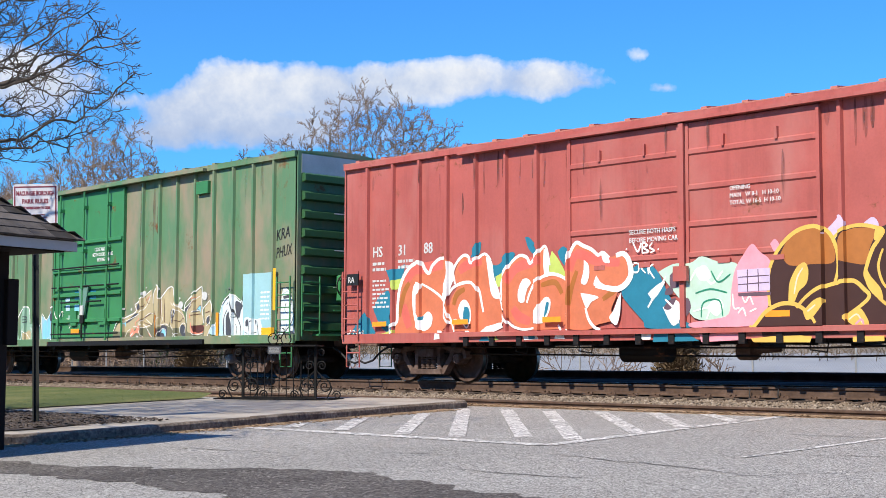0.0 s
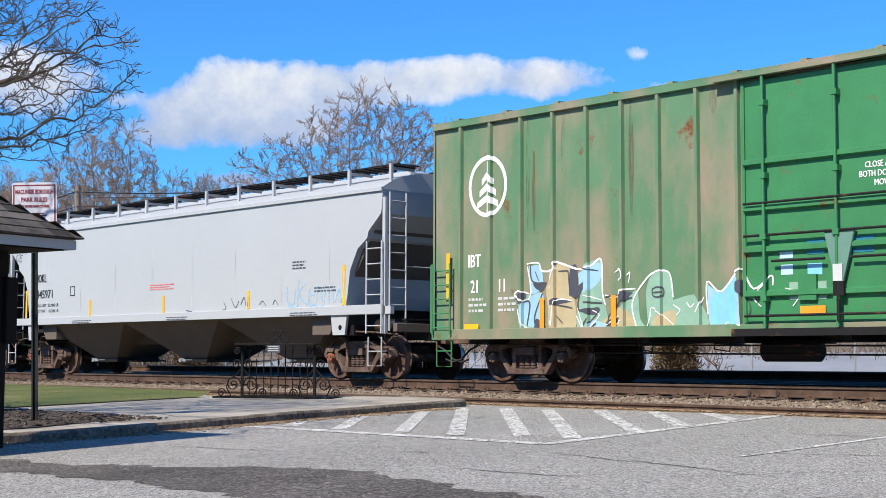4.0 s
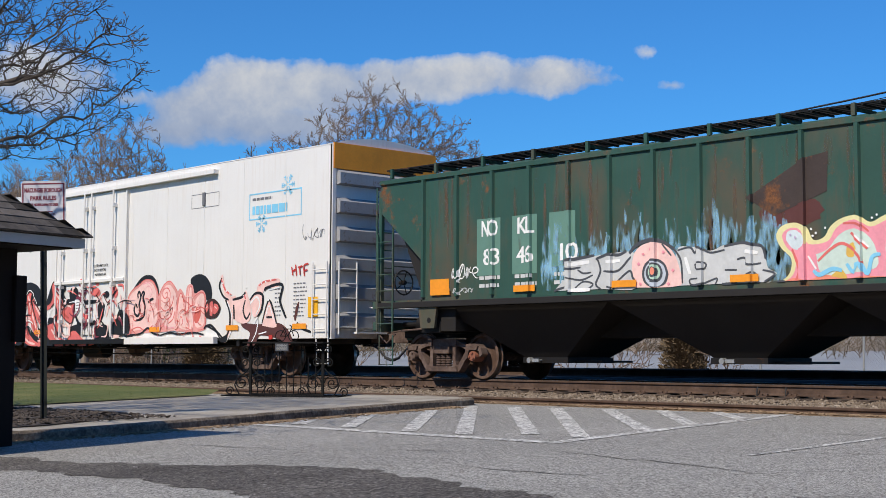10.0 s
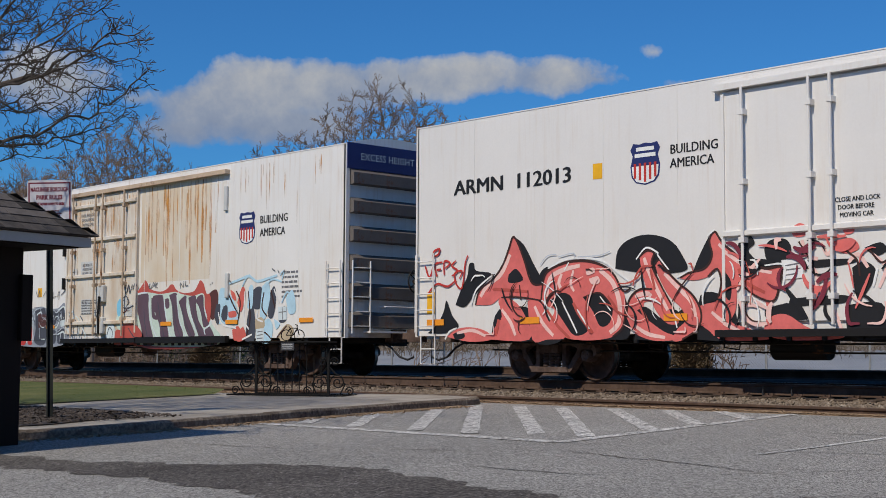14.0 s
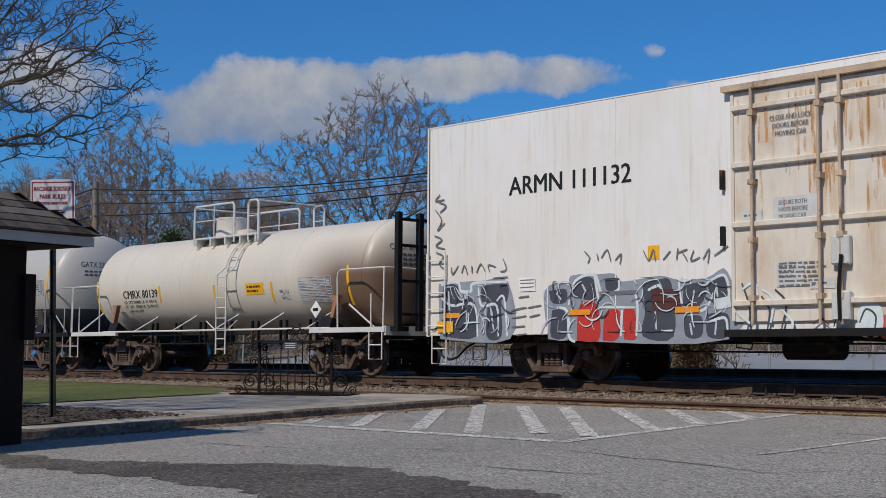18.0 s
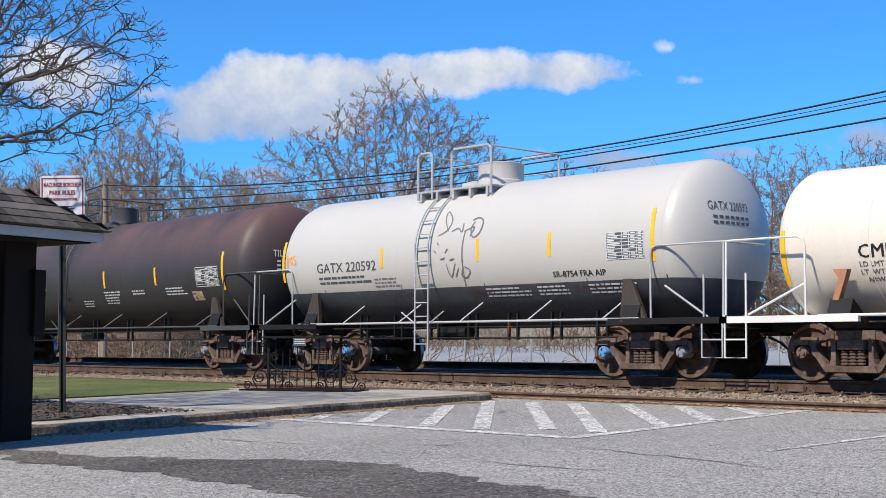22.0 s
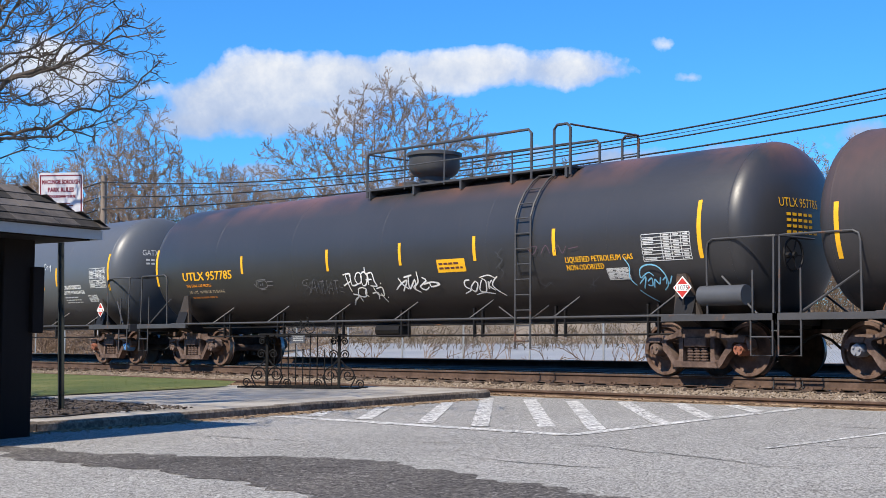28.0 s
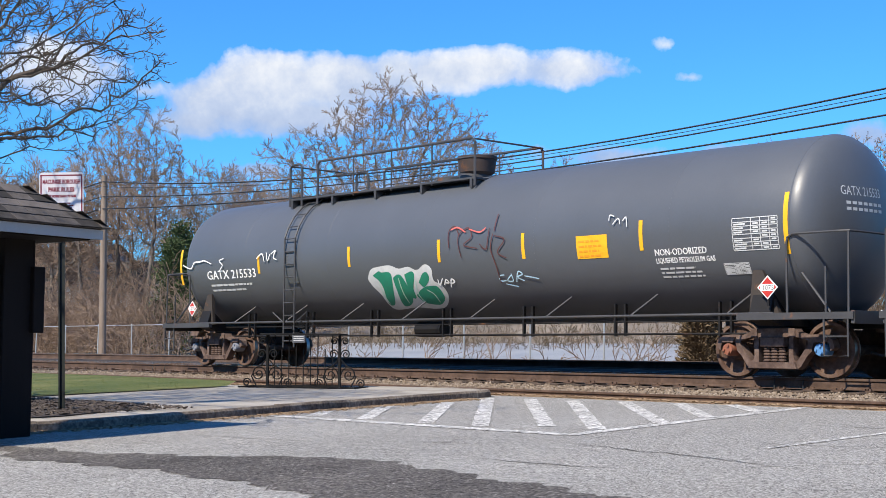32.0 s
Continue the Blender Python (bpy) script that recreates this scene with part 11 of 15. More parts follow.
    g.line("greyink", 0.013, (-2.79, 2.11), (-2.51, 2.26))
    g.line("greyink", 0.015, (-9.17, 2.2), (-9.13, 2.05), (-8.96, 2.22))
    g.line("greyink", 0.015, (-8.87, 2.06), (-8.79, 2.21), (-8.7, 2.03))
    g.line("greyink", 0.015, (-8.58, 2.2), (-8.57, 2.05))
    g.line("greyink", 0.015, (-8.45, 2.05), (-8.33, 2.22), (-8.2, 2.06))
    g.line("greyink", 0.014, (-8.08, 2.06), (-8.12, 2.19), (-7.92, 2.15))
    g.line("greyink", 0.014, (-7.72, 2.3), (-7.63, 2.09), (-7.79, 2.05))
    g.line("greyink", 0.014, (-7.99, 1.93), (-7.59, 1.94))
    g.line("greyink", 0.017, (-9.64, 3.37), (-9.46, 3.15), (-9.58, 2.95), (-9.37, 3.09))
    g.line("greyink", 0.017, (-9.55, 3.52), (-9.33, 3.43), (-9.51, 3.31))
    g.line("greyink", 0.017, (-9.67, 2.85), (-9.45, 2.76), (-9.62, 2.64), (-9.36, 2.57))
    g.line("greyink", 0.017, (-9.62, 2.51), (-9.4, 2.42), (-9.52, 2.27), (-9.35, 2.16))
    g.line("greyink", 0.017, (-9.51, 3.67), (-9.64, 3.55), (-9.38, 3.56))
    g.done()
    g = Mural(car, dk, "spray paint in dark red, grey and blue across the door", 0.004)
    g.fill("blood", (0.31, 1.02), (0.55, 1.15), (0.99, 1.28), (1.44, 1.18), (1.68, 0.94), (1.36, 0.73), (0.86, 0.71), (0.34, 0.72))
    g.fill("blood", (0.29, 1.06), (0.55, 1.09), (0.7, 0.75), (0.42, 0.7), (0.26, 0.76))
    g.fill("icegreen", (0.34, 1.28), (0.45, 1.55), (0.68, 1.51), (0.73, 1.23), (0.52, 1.09))
    g.fill("sky", (0.39, 1.8), (0.53, 1.91), (0.68, 1.83), (0.63, 1.55), (0.47, 1.45), (0.39, 1.6))
    g.fill("frost", (-0.14, 1.12), (0.07, 1.28), (0.29, 1.16), (0.26, 0.78), (-0.06, 0.76))
    g.line("slate", 0.017, (-0.09, 0.96), (0.02, 1.16), (0.18, 1.06), (0.15, 0.8))
    g.line("slate", 0.017, (0.66, 1.91), (0.84, 1.98), (0.99, 1.83), (0.86, 1.7))
    g.line("slate", 0.017, (0.76, 2.26), (0.84, 2.04), (0.97, 2.27), (1.02, 2.05), (1.15, 2.28))
    g.line("slate", 0.017, (1.17, 2.14), (1.3, 2.31), (1.4, 2.19))
    g.line("slate", 0.017, (0.99, 1.14), (1.24, 0.94), (1.51, 0.79))
    g.line("slate", 0.019, (-1.84, 1.41), (-1.69, 1.19), (-1.73, 0.87))
    g.line("slate", 0.019, (-1.58, 1.51), (-1.38, 1.29), (-1.47, 0.87))
    g.line("slate", 0.019, (-2.21, 1.63), (-2.06, 1.2), (-2.12, 0.81))
    g.line("slate", 0.017, (0.6, 1.75), (0.86, 1.64), (1.22, 1.73))
    g.line("frost", 0.025, (-2.21, 1.53), (-1.97, 1.63), (-1.91, 1.3))
    g.line("frost", 0.025, (-1.82, 1.52), (-1.61, 1.35), (-1.67, 0.98))
    g.line("frost", 0.026, (-2.37, 1.2), (-2.06, 0.98))
    g.line("frost", 0.025, (-1.47, 1.19), (-1.26, 0.98), (-1.35, 0.77))
    g.line("brown", 0.012, (-0.89, 0.95), (-0.75, 1.03), (-0.61, 0.93))
    g.line("brown", 0.012, (-0.53, 0.9), (-0.47, 1.03), (-0.31, 1))
    g.line("brown", 0.017, (0.6, 1.63), (0.76, 1.55), (0.91, 1.62))
    g.done()
    swirls(car, sk, -9.5, -7.6, 0.88, 1.8, 40, (M["slate"], M["frost"], M["silver"]), 37, w=(0.006, 0.018), size=(0.12, 0.3), lift=0.024)
    swirls(car, sk, -6.4, -2.5, 0.88, 1.8, 70, (M["slate"], M["frost"], M["silver"]), 38, w=(0.006, 0.018), size=(0.12, 0.3), lift=0.024)
    g = Mural(car, sk, "dark grey leaning columns edged in pale green and dark red", 0.005)
    g.fill("blood", (0.92, 1.74), (1, 2.03), (1.33, 2.1), (1.58, 2.28), (1.68, 2.37), (1.82, 2.27), (1.94, 2.13), (2.42, 2.05), (2.74, 2.11), (2.9, 2.21), (3.04, 2.2), (3.19, 2.07), (3.54, 1.98), (3.97, 2.01), (4.14, 2.16), (4.25, 2.27), (4.39, 2.2), (4.53, 1.95), (4.69, 1.87), (4.75, 1.6), (4.7, 1.25), (4.79, 0.68), (1.19, 0.69))
    g.fill("icegreen", (1.05, 1.87), (1.1, 1.99), (1.45, 2.05), (1.87, 2.05), (2.42, 1.99), (3.03, 2.02), (3.21, 2.01), (3.54, 1.94), (3.97, 1.9), (4.41, 1.94), (4.47, 1.61), (4.58, 1.35), (4.78, 1.21), (5.07, 0.69), (1.44, 0.71), (1.32, 1.14))
    g.fill("plum", (1.15, 1.95), (1.82, 2.02), (1.87, 1.71), (1.94, 1.32), (2.15, 0.84), (2.12, 0.69), (1.66, 0.69), (1.57, 1.04), (1.4, 1.43))
    g.fill("plum", (2.01, 1.91), (2.2, 1.87), (2.25, 1.69), (2.18, 1.51), (2.34, 1.35), (2.06, 1.41))
    g.fill("plum", (2.08, 1.95), (2.55, 1.95), (2.64, 1.59), (2.78, 1.21), (2.86, 0.83), (2.52, 0.84), (2.41, 1.21), (2.2, 1.54))
    g.fill("plum", (2.65, 1.85), (2.83, 1.86), (2.87, 1.65), (2.71, 1.62))
    g.fill("plum", (2.85, 1.95), (3.19, 1.99), (3.21, 1.75), (3.32, 1.38), (3.53, 0.92), (3.2, 0.9), (3.05, 1.29), (2.99, 1.67))
    g.fill("plum", (3.3, 1.78), (3.63, 1.92), (3.65, 1.64), (3.77, 1.37), (4.06, 0.95), (3.85, 0.86), (3.62, 1.1), (3.47, 1.47))
    g.fill("plum", (3.74, 1.86), (4.06, 1.9), (4.09, 1.63), (4.21, 1.3), (4.48, 0.99), (4.31, 0.82), (4.11, 1.09), (3.88, 1.45))
    g.fill("plum", (4.05, 1.75), (4.18, 1.88), (4.39, 1.9), (4.43, 1.62), (4.52, 1.38), (4.68, 1.21), (4.44, 1.12), (4.32, 1.44), (4.18, 1.66))
    g.fill("plum", (4.37, 0.96), (4.68, 1.15), (4.97, 0.81), (5.01, 0.69), (4.47, 0.7))
    g.line("slate", 0.016, (1.65, 1.71), (1.72, 1.23), (1.93, 0.75))
    g.line("slate", 0.016, (2.32, 1.79), (2.48, 1.31), (2.68, 0.84))
    g.line("slate", 0.015, (3.03, 1.76), (3.16, 1.29), (3.38, 0.92))
    g.line("slate", 0.015, (3.45, 1.65), (3.64, 1.23), (3.91, 0.91))
    g.line("slate", 0.014, (3.95, 1.63), (4.07, 1.27), (4.31, 0.94))
    g.line("slate", 0.017, (1.32, 1.33), (1.44, 0.85))
    g.line("frost", 0.022, (1.89, 1.99), (1.96, 1.51), (2.1, 1.13), (2.36, 0.82))
    g.line("frost", 0.020, (3.21, 1.94), (3.3, 1.47), (3.42, 1.19), (3.72, 0.86))
    g.line("frost", 0.021, (2.6, 1.91), (2.73, 1.39), (2.98, 0.83))
    g.line("frost", 0.020, (3.67, 1.86), (3.82, 1.46), (4.17, 0.91))
    g.line("frost", 0.023, (4.45, 1.62), (4.6, 1.34), (4.78, 1.21), (4.48, 1.07), (4.52, 0.94))
    g.line("frost", 0.022, (1.13, 1.93), (1.45, 2.03), (1.84, 2.04))
    g.fill("grease", (1.32, 0.87), (1.49, 0.87), (1.52, 0.69), (1.34, 0.69), n=1)
    g.fill("grease", (1.67, 0.86), (1.84, 0.86), (1.86, 0.69), (1.69, 0.69), n=1)
    g.fill("grease", (2, 0.86), (2.17, 0.86), (2.19, 0.69), (2.03, 0.69), n=1)
    g.fill("grease", (2.33, 0.86), (2.5, 0.86), (2.52, 0.69), (2.36, 0.69), n=1)
    g.fill("grease", (2.66, 0.85), (2.82, 0.85), (2.84, 0.69), (2.68, 0.69), n=1)
    g.fill("grease", (2.98, 0.85), (3.13, 0.85), (3.15, 0.68), (3, 0.68), n=1)
    g.fill("grease", (3.29, 0.85), (3.44, 0.85), (3.46, 0.68), (3.31, 0.68), n=1)
    g.fill("grease", (3.59, 0.84), (3.74, 0.84), (3.76, 0.68), (3.61, 0.68), n=1)
    g.fill("grease", (3.89, 0.84), (4.04, 0.84), (4.06, 0.68), (3.91, 0.68), n=1)
    g.fill("grease", (4.19, 0.84), (4.33, 0.84), (4.35, 0.68), (4.2, 0.68), n=1)
    g.fill("grease", (4.47, 0.84), (4.62, 0.83), (4.63, 0.68), (4.49, 0.68), n=1)
    g.fill("grease", (4.76, 0.83), (4.9, 0.83), (4.91, 0.68), (4.77, 0.68), n=1)
    g.fill("blood", (4.49, 1.84), (4.65, 1.93), (4.75, 1.78), (4.73, 1.34), (4.64, 1.24), (4.55, 1.52))
    g.line("greyink", 0.014, (1.94, 2.28), (1.89, 2.17), (2.01, 2.16), (1.99, 2.22))
    g.line("greyink", 0.013, (2.06, 2.16), (2.09, 2.29), (2.16, 2.23), (2.09, 2.2))
    g.line("greyink", 0.013, (2.2, 2.15), (2.21, 2.29))
    g.line("greyink", 0.013, (2.3, 2.28), (2.21, 2.21), (2.3, 2.15))
    g.line("greyink", 0.012, (3.39, 2.09), (3.37, 2.24), (3.5, 2.13), (3.52, 2.27))
    g.line("greyink", 0.012, (3.61, 2.28), (3.61, 2.16), (3.72, 2.17))
    g.line("greyink", 0.012, (4.7, 2.17), (4.71, 2.15))
    g.line("greyink", 0.012, (4.78, 2.22), (4.79, 2.17))
    g.done()
    g = Mural(car, sk, "pale blue and salmon graffiti letters", 0.007)
    g.fill("paleblue", (4.99, 1.2), (5.06, 1.83), (5.18, 2.06), (5.48, 1.95), (5.81, 1.61), (5.91, 1.18), (5.45, 1.17))
    g.fill("brown", (4.67, 1.95), (4.97, 2.02), (5.06, 1.71), (4.9, 1.33), (4.72, 1.38))
    g.fill("slate", (4.98, 1.66), (5.15, 1.63), (5.07, 1.17), (4.9, 1.38))
    g.fill("slate", (5.27, 1.6), (5.44, 1.62), (5.45, 1.34), (5.32, 1.24), (5.19, 1.37))
    g.fill("slate", (6.46, 1.94), (6.65, 2.03), (6.85, 1.98), (6.9, 1.58), (6.5, 1.54))
    g.fill("slate", (7.09, 1.77), (7.31, 2.03), (7.4, 1.76), (7.29, 1.33), (7.1, 1.34))
    g.fill("slate", (6.2, 0.78), (6.27, 1.3), (6.42, 1.67), (6.59, 1.3), (6.56, 0.78))
    g.fill("slate", (7.51, 1.52), (7.78, 1.54), (7.78, 1.23), (7.52, 1.21))
    g.fill("coral", (5.49, 1.47), (5.78, 1.49), (5.82, 1.36), (5.53, 1.34))
    g.fill("coral", (5.85, 1.69), (6.05, 2.05), (6.18, 1.9), (6.02, 1.46))
    g.fill("coral", (6.11, 1.12), (6.24, 0.86), (5.91, 0.76), (5.79, 0.91))
    g.fill("coral", (5.66, 1.04), (5.91, 1.13), (6.07, 0.88), (5.75, 0.79))
    g.fill("coral", (5.56, 2), (5.73, 1.92), (5.81, 1.74), (5.65, 1.79))
    g.fill("paleblue", (6.26, 1.55), (6.33, 2.02), (6.49, 2.04), (6.46, 1.55))
    g.fill("paleblue", (6.85, 2.03), (7.08, 2.14), (7.17, 1.77), (6.98, 1.29), (6.78, 1.34))
    g.fill("paleblue", (6.79, 1.1), (7.1, 1.29), (7.29, 1.09), (7.18, 0.75), (6.83, 0.75))
    g.fill("paleblue", (7.77, 1.75), (8.03, 1.91), (8.15, 1.45), (7.89, 1.39))
    g.fill("paleblue", (7.33, 1.28), (7.56, 1.16), (7.41, 1.04))
    g.fill("sand", (6.59, 1.27), (6.86, 1.32), (6.98, 1.14), (6.79, 0.93), (6.63, 1))
    g.fill("sand", (7.49, 0.92), (7.82, 1.15), (8.08, 1.03), (7.94, 0.8), (7.64, 0.75))
    g.line("umber", 0.024, (5.39, 2.03), (5.65, 1.69), (5.9, 1.41))
    g.line("umber", 0.024, (5.81, 1.96), (5.98, 1.68), (5.87, 1.16))
    g.line("umber", 0.023, (6.3, 1.95), (6.39, 1.3), (6.24, 0.86))
    g.line("umber", 0.023, (6.93, 1.9), (6.86, 1.54), (7.06, 1.34))
    g.line("umber", 0.023, (7.2, 1.94), (7.36, 1.52))
    g.line("umber", 0.022, (7.45, 0.85), (7.82, 1.11))
    g.line("umber", 0.019, (6.64, 0.8), (6.95, 0.97), (7.26, 0.8))
    g.line("white", 0.024, (5.07, 1.48), (5.24, 1.19), (5.83, 1.08))
    g.line("white", 0.024, (6.17, 1.95), (6.15, 1.3), (6.35, 1.05))
    g.line("white", 0.023, (6.7, 1.49), (6.67, 1.29), (6.9, 1.22))
    g.line("white", 0.023, (7.32, 1.96), (7.51, 1.64))
    g.line("white", 0.024, (6.08, 0.81), (6.48, 0.93))
    g.line("paleblue", 0.032, (5.43, 2.13), (5.97, 2.23), (6.33, 2.29), (6.65, 2.16), (7.08, 2.21), (7.43, 2.27))
    g.line("paleblue", 0.024, (6.05, 2.05), (6.21, 2.25), (6.37, 2.32))
    g.line("paleblue", 0.023, (6.97, 2.02), (7.24, 2.18), (7.62, 2.12))
    g.line("paleblue", 0.022, (7.62, 1.64), (7.81, 1.87), (8.07, 1.74))
    g.line("paleblue", 0.022, (7.54, 2.27), (7.69, 2.36), (7.62, 2.17))
    g.fill("frost", (7.48, 1.55), (7.81, 1.55), (7.82, 1.25), (7.5, 1.24), n=1)
    g.fill("frost", (6.63, 1.05), (6.95, 1.07), (6.95, 0.75), (6.64, 0.76), n=1)
    g.line("greyink", 0.012, (6.67, 0.98), (6.91, 1))
    g.line("greyink", 0.012, (6.67, 0.9), (6.91, 0.92))
    g.line("greyink", 0.012, (6.68, 0.83), (6.91, 0.84))
    g.line("greyink", 0.011, (7.51, 1.42), (7.8, 1.43))
    g.line("greyink", 0.011, (7.65, 1.54), (7.67, 1.25))
    g.line("greyink", 0.015, (7.23, 2.43), (7.35, 2.37))
    g.line("greyink", 0.015, (7.46, 2.39), (7.5, 2.32))
    g.line("greyink", 0.015, (7.61, 2.29), (7.73, 2.38))
    g.line("greyink", 0.016, (5.39, 2.15), (5.51, 2.23), (5.64, 2.12))
    g.done()
    for x, z, w, h in ((-1.6, 2.56, 0.85, 0.42), (-1.55, 1.55, 0.5, 0.4), (0.55, 1.75, 0.35, 0.2), (-0.95, 1.5, 0.45, 0.16), (0.75, 1.45, 0.4, 0.3), (-2.2, 2.6, 0.4, 0.2)):
        lb = patch(car, dk, x, x + w, z, z + h, M["fadewhite"], "label_plate", "small white label plate", lift=0.003)
        if h < 0.42:
            bars(lb, dk, x + 0.04, z + h - 0.09, w - 0.1, max(1, int(h / 0.09) - 1), 0.03, 0.08, M["greyink"], int(x * 10) + 60, lift=0.009)
    for x, z in ((-0.35, 2.05), (-0.35, 1.2)):
        bm = B()
        box(bm, x - 0.16, x + 0.16, -1.70, -1.58, z - 0.2, z + 0.25)
        part("lock_box", bm, M["fadewhite"], car, "white lock box on the door", bevel=0.02)
    bm = B()
    pipe(bm, [(-0.35, -1.72, 1.0), (-0.35, -1.74, 1.5), (-0.3, -1.74, 2.0)], 0.03, 7)
    part("door_lever", bm, M["black_steel"], car)
    for z in (2.42, 3.35):
        bm = B()
        box(bm, -2.62, -2.56, -1.62, -1.53, z - 0.16, z + 0.16)
        part("door_hinge", bm, M["black_steel"], car)
    for x, z in ((5.35, 4.2), (5.45, 2.1)):
        bm = B()
        box(bm, x - 0.06, x + 0.06, -1.6, -1.53, z - 0.3, z + 0.3)
        part("door_stop", bm, M["fadewhite"], car, bevel=0.015)
    streaks(car, sk, 1.5, 5.2, 4.76, 26, M["rust_run"], 16, (0.5, 2.6), (0.015, 0.06))
    streaks(car, sk, 5.2, 9.7, 4.9, 16, M["rust_run"], 17, (0.3, 1.2), (0.008, 0.025))
    streaks(car, dk, -2.3, 1.3, 4.65, 46, M["rust_run"], 18, (0.2, 0.9), (0.01, 0.04))
    streaks(car, dk, -2.3, 1.3, 3.6, 30, M["rust_run"], 19, (0.15, 0.7), (0.01, 0.035))
    for x in (-9.4, -6.0, -3.6, -0.2, 2.5, 5.4, 8.3):
        patch(car, sk, x, x + 0.5, 1.18, 1.28, M["orange"], "reflector", "orange reflective strip", lift=0.03)
    patch(car, sk, -9.55, -9.1, 0.9, 1.12, M["yellow"], "warning_label", "yellow warning label", lift=0.03)
    patch(car, sk, -4.2, -3.95, 2.1, 2.35, M["yellow"], "label", "small yellow label")
    bars(car, sk, 7.6, 2.3, 0.8, 6, 0.05, 0.11, M["greyink"], 13)


# ---- covered hoppers ----
def hopper(label, centre, half, truck_at, sheet, z_sill, z_eave, peak, mat, low_mat, ribs, caps, bays, name="covered_hopper", walk_up=0.5, post_mat=None, end_mat=None, plate_mat=None, sill_mat=None):
    car = make_car(name, label, "hopper car", centre, truck_at, half + 0.35, caps)
    y = 1.55
    outline = sheet + [(-x, z) for x, z in sheet[::-1]]
    bm = B()
    prism(bm, outline, -y, y)
    part("body", bm, mat, car)
    bm = B()
    n = 10
    xe = sheet[-1][0]
    prism(bm, [(-y - 0.03, z_eave - 0.03)] + [(-y - 0.03 + 2 * (y + 0.03) * i / n, z_eave + peak * math.sin(math.pi * i / n) ** 0.7) for i in range(n + 1)] + [(y + 0.03, z_eave - 0.03)], -xe, xe, "x")
    part("roof", bm, mat, car, smooth=40)
    for s in (-1, 1):
        bm = B()
        a, b = sorted((s * y, s * (y + 0.06)))
        box(bm, -half, half, a, b, z_sill - 0.10, z_sill + (0.02 if sill_mat else 0.10))
        part("side_sill", bm, sill_mat or mat, car, bevel=0.008)
        bm = B()
        a, b = sorted((s * y, s * (y + 0.045)))
        box(bm, -xe, xe, a, b, z_eave - 0.07, z_eave + 0.02)
        part("eave_rail", bm, mat, car, bevel=0.006)
    if ribs:
        bm = B()
        prism(bm, [(-0.05, 0), (-0.03, -0.06), (0.03, -0.06), (0.05, 0)], z_sill + 0.10, z_eave - 0.07, "z")
        me = mesh(bm, "rib", mat)
        for x in ribs:
            kid("rib", me, car, (x, -y, 0))
            kid("rib", me, car, (x, y, 0), 180)
    # discharge bays
    for b in bays:
        bm = B()
        w = (bays[1] - bays[0]) / 2
        z0, zm = 0.42, z_sill - 0.1
        lo, hi = [], []
        for x, yy in ((-0.5, -0.62), (0.5, -0.62), (0.5, 0.62), (-0.5, 0.62)):
            lo.append(bm.verts.new((b + x, yy, z0)))
        for x, yy in ((-w, -1.42), (w, -1.42), (w, 1.42), (-w, 1.42)):
            hi.append(bm.verts.new((b + x, yy, zm)))
        for i in range(4):
            bm.faces.new((lo[i], lo[(i + 1) % 4], hi[(i + 1) % 4], hi[i]))
        bm.faces.new(lo)
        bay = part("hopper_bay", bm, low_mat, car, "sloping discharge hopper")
        bm = B()
        box(bm, b - 0.58, b + 0.58, -0.66, 0.66, 0.33, 0.44)
        box(bm, b + 0.5, b + 1.25, -0.45, 0.45, 0.34, 0.38)
        gate = part("outlet_gate", bm, M["black_steel"], bay)
        bm = B()
        tube(bm, (b - 0.1, -1.0, 0.38), (b - 0.1, 1.0, 0.38), 0.022, 8)
        for sy in (-1, 1):
            tube(bm, (b - 0.1, sy * 0.92, 0.38), (b - 0.1, sy * 1.02, 0.38), 0.055, 8)
            box(bm, b - 0.04, b + 0.14, *sorted((sy * 0.97, sy * 1.0)), 0.35, 0.41)
        part("gate_shaft", bm, M["galv"], bay, "bare metal gate shaft with capstans")
    bm = B()
    box(bm, bays[0], bays[-1], -0.42, 0.42, 0.80, z_sill - 0.12)
    part("centre_sill", bm, low_mat, car, bevel=0.02)
    # sloped end sheets, end platforms and bolster shrouds
    for s in (-1, 1):
        bm = B()
        xs = bays[-1] + (bays[1] - bays[0]) / 2
        prism(bm, [(s * (half - 0.5), z_eave - 0.62), (s * (half - 0.35), z_eave - 0.68), (s * (xs - 0.1), 0.95), (s * (xs - 0.7), 0.95), (s * (xs - 0.7), z_sill)], -1.4, 1.4)
        part("slope_sheet", bm, (end_mat if s > 0 else None) or low_mat, car)
        bm = B()
        box(bm, *sorted((s * (truck_at - 1.0), s * (half + 0.3))), -0.55, 0.55, 0.84, 1.12)
        box(bm, s * truck_at - 0.28, s * truck_at + 0.28, -1.42, 1.42, 0.92, 1.14)
        part("draft_sill", bm, M["black_steel"], car, bevel=0.01)
        bm = B()
        box(bm, *sorted((s * (half + 0.18), s * (half + 0.30))), -1.45, -0.5, 0.98, 1.16)
        box(bm, *sorted((s * (half + 0.18), s * (half + 0.30))), 0.5, 1.45, 0.98, 1.16)
        box(bm, *sorted((s * (half + 0.10), s * (half + 0.30))), -0.5, 0.5, 0.80, 1.08)
        part("end_sill", bm, plate_mat or mat, car, bevel=0.01)
        # brake cylinder, reservoir and pipes over the trucks
        bm = B()
        tube(bm, (s * (half - 1.05), -0.75, 1.12), (s * (half - 0.45), -0.75, 1.12), 0.16, 12)
        tube(bm, (s * (half - 0.4), -0.75, 1.12), (s * (half + 0.1), -0.75, 1.12), 0.05, 8)
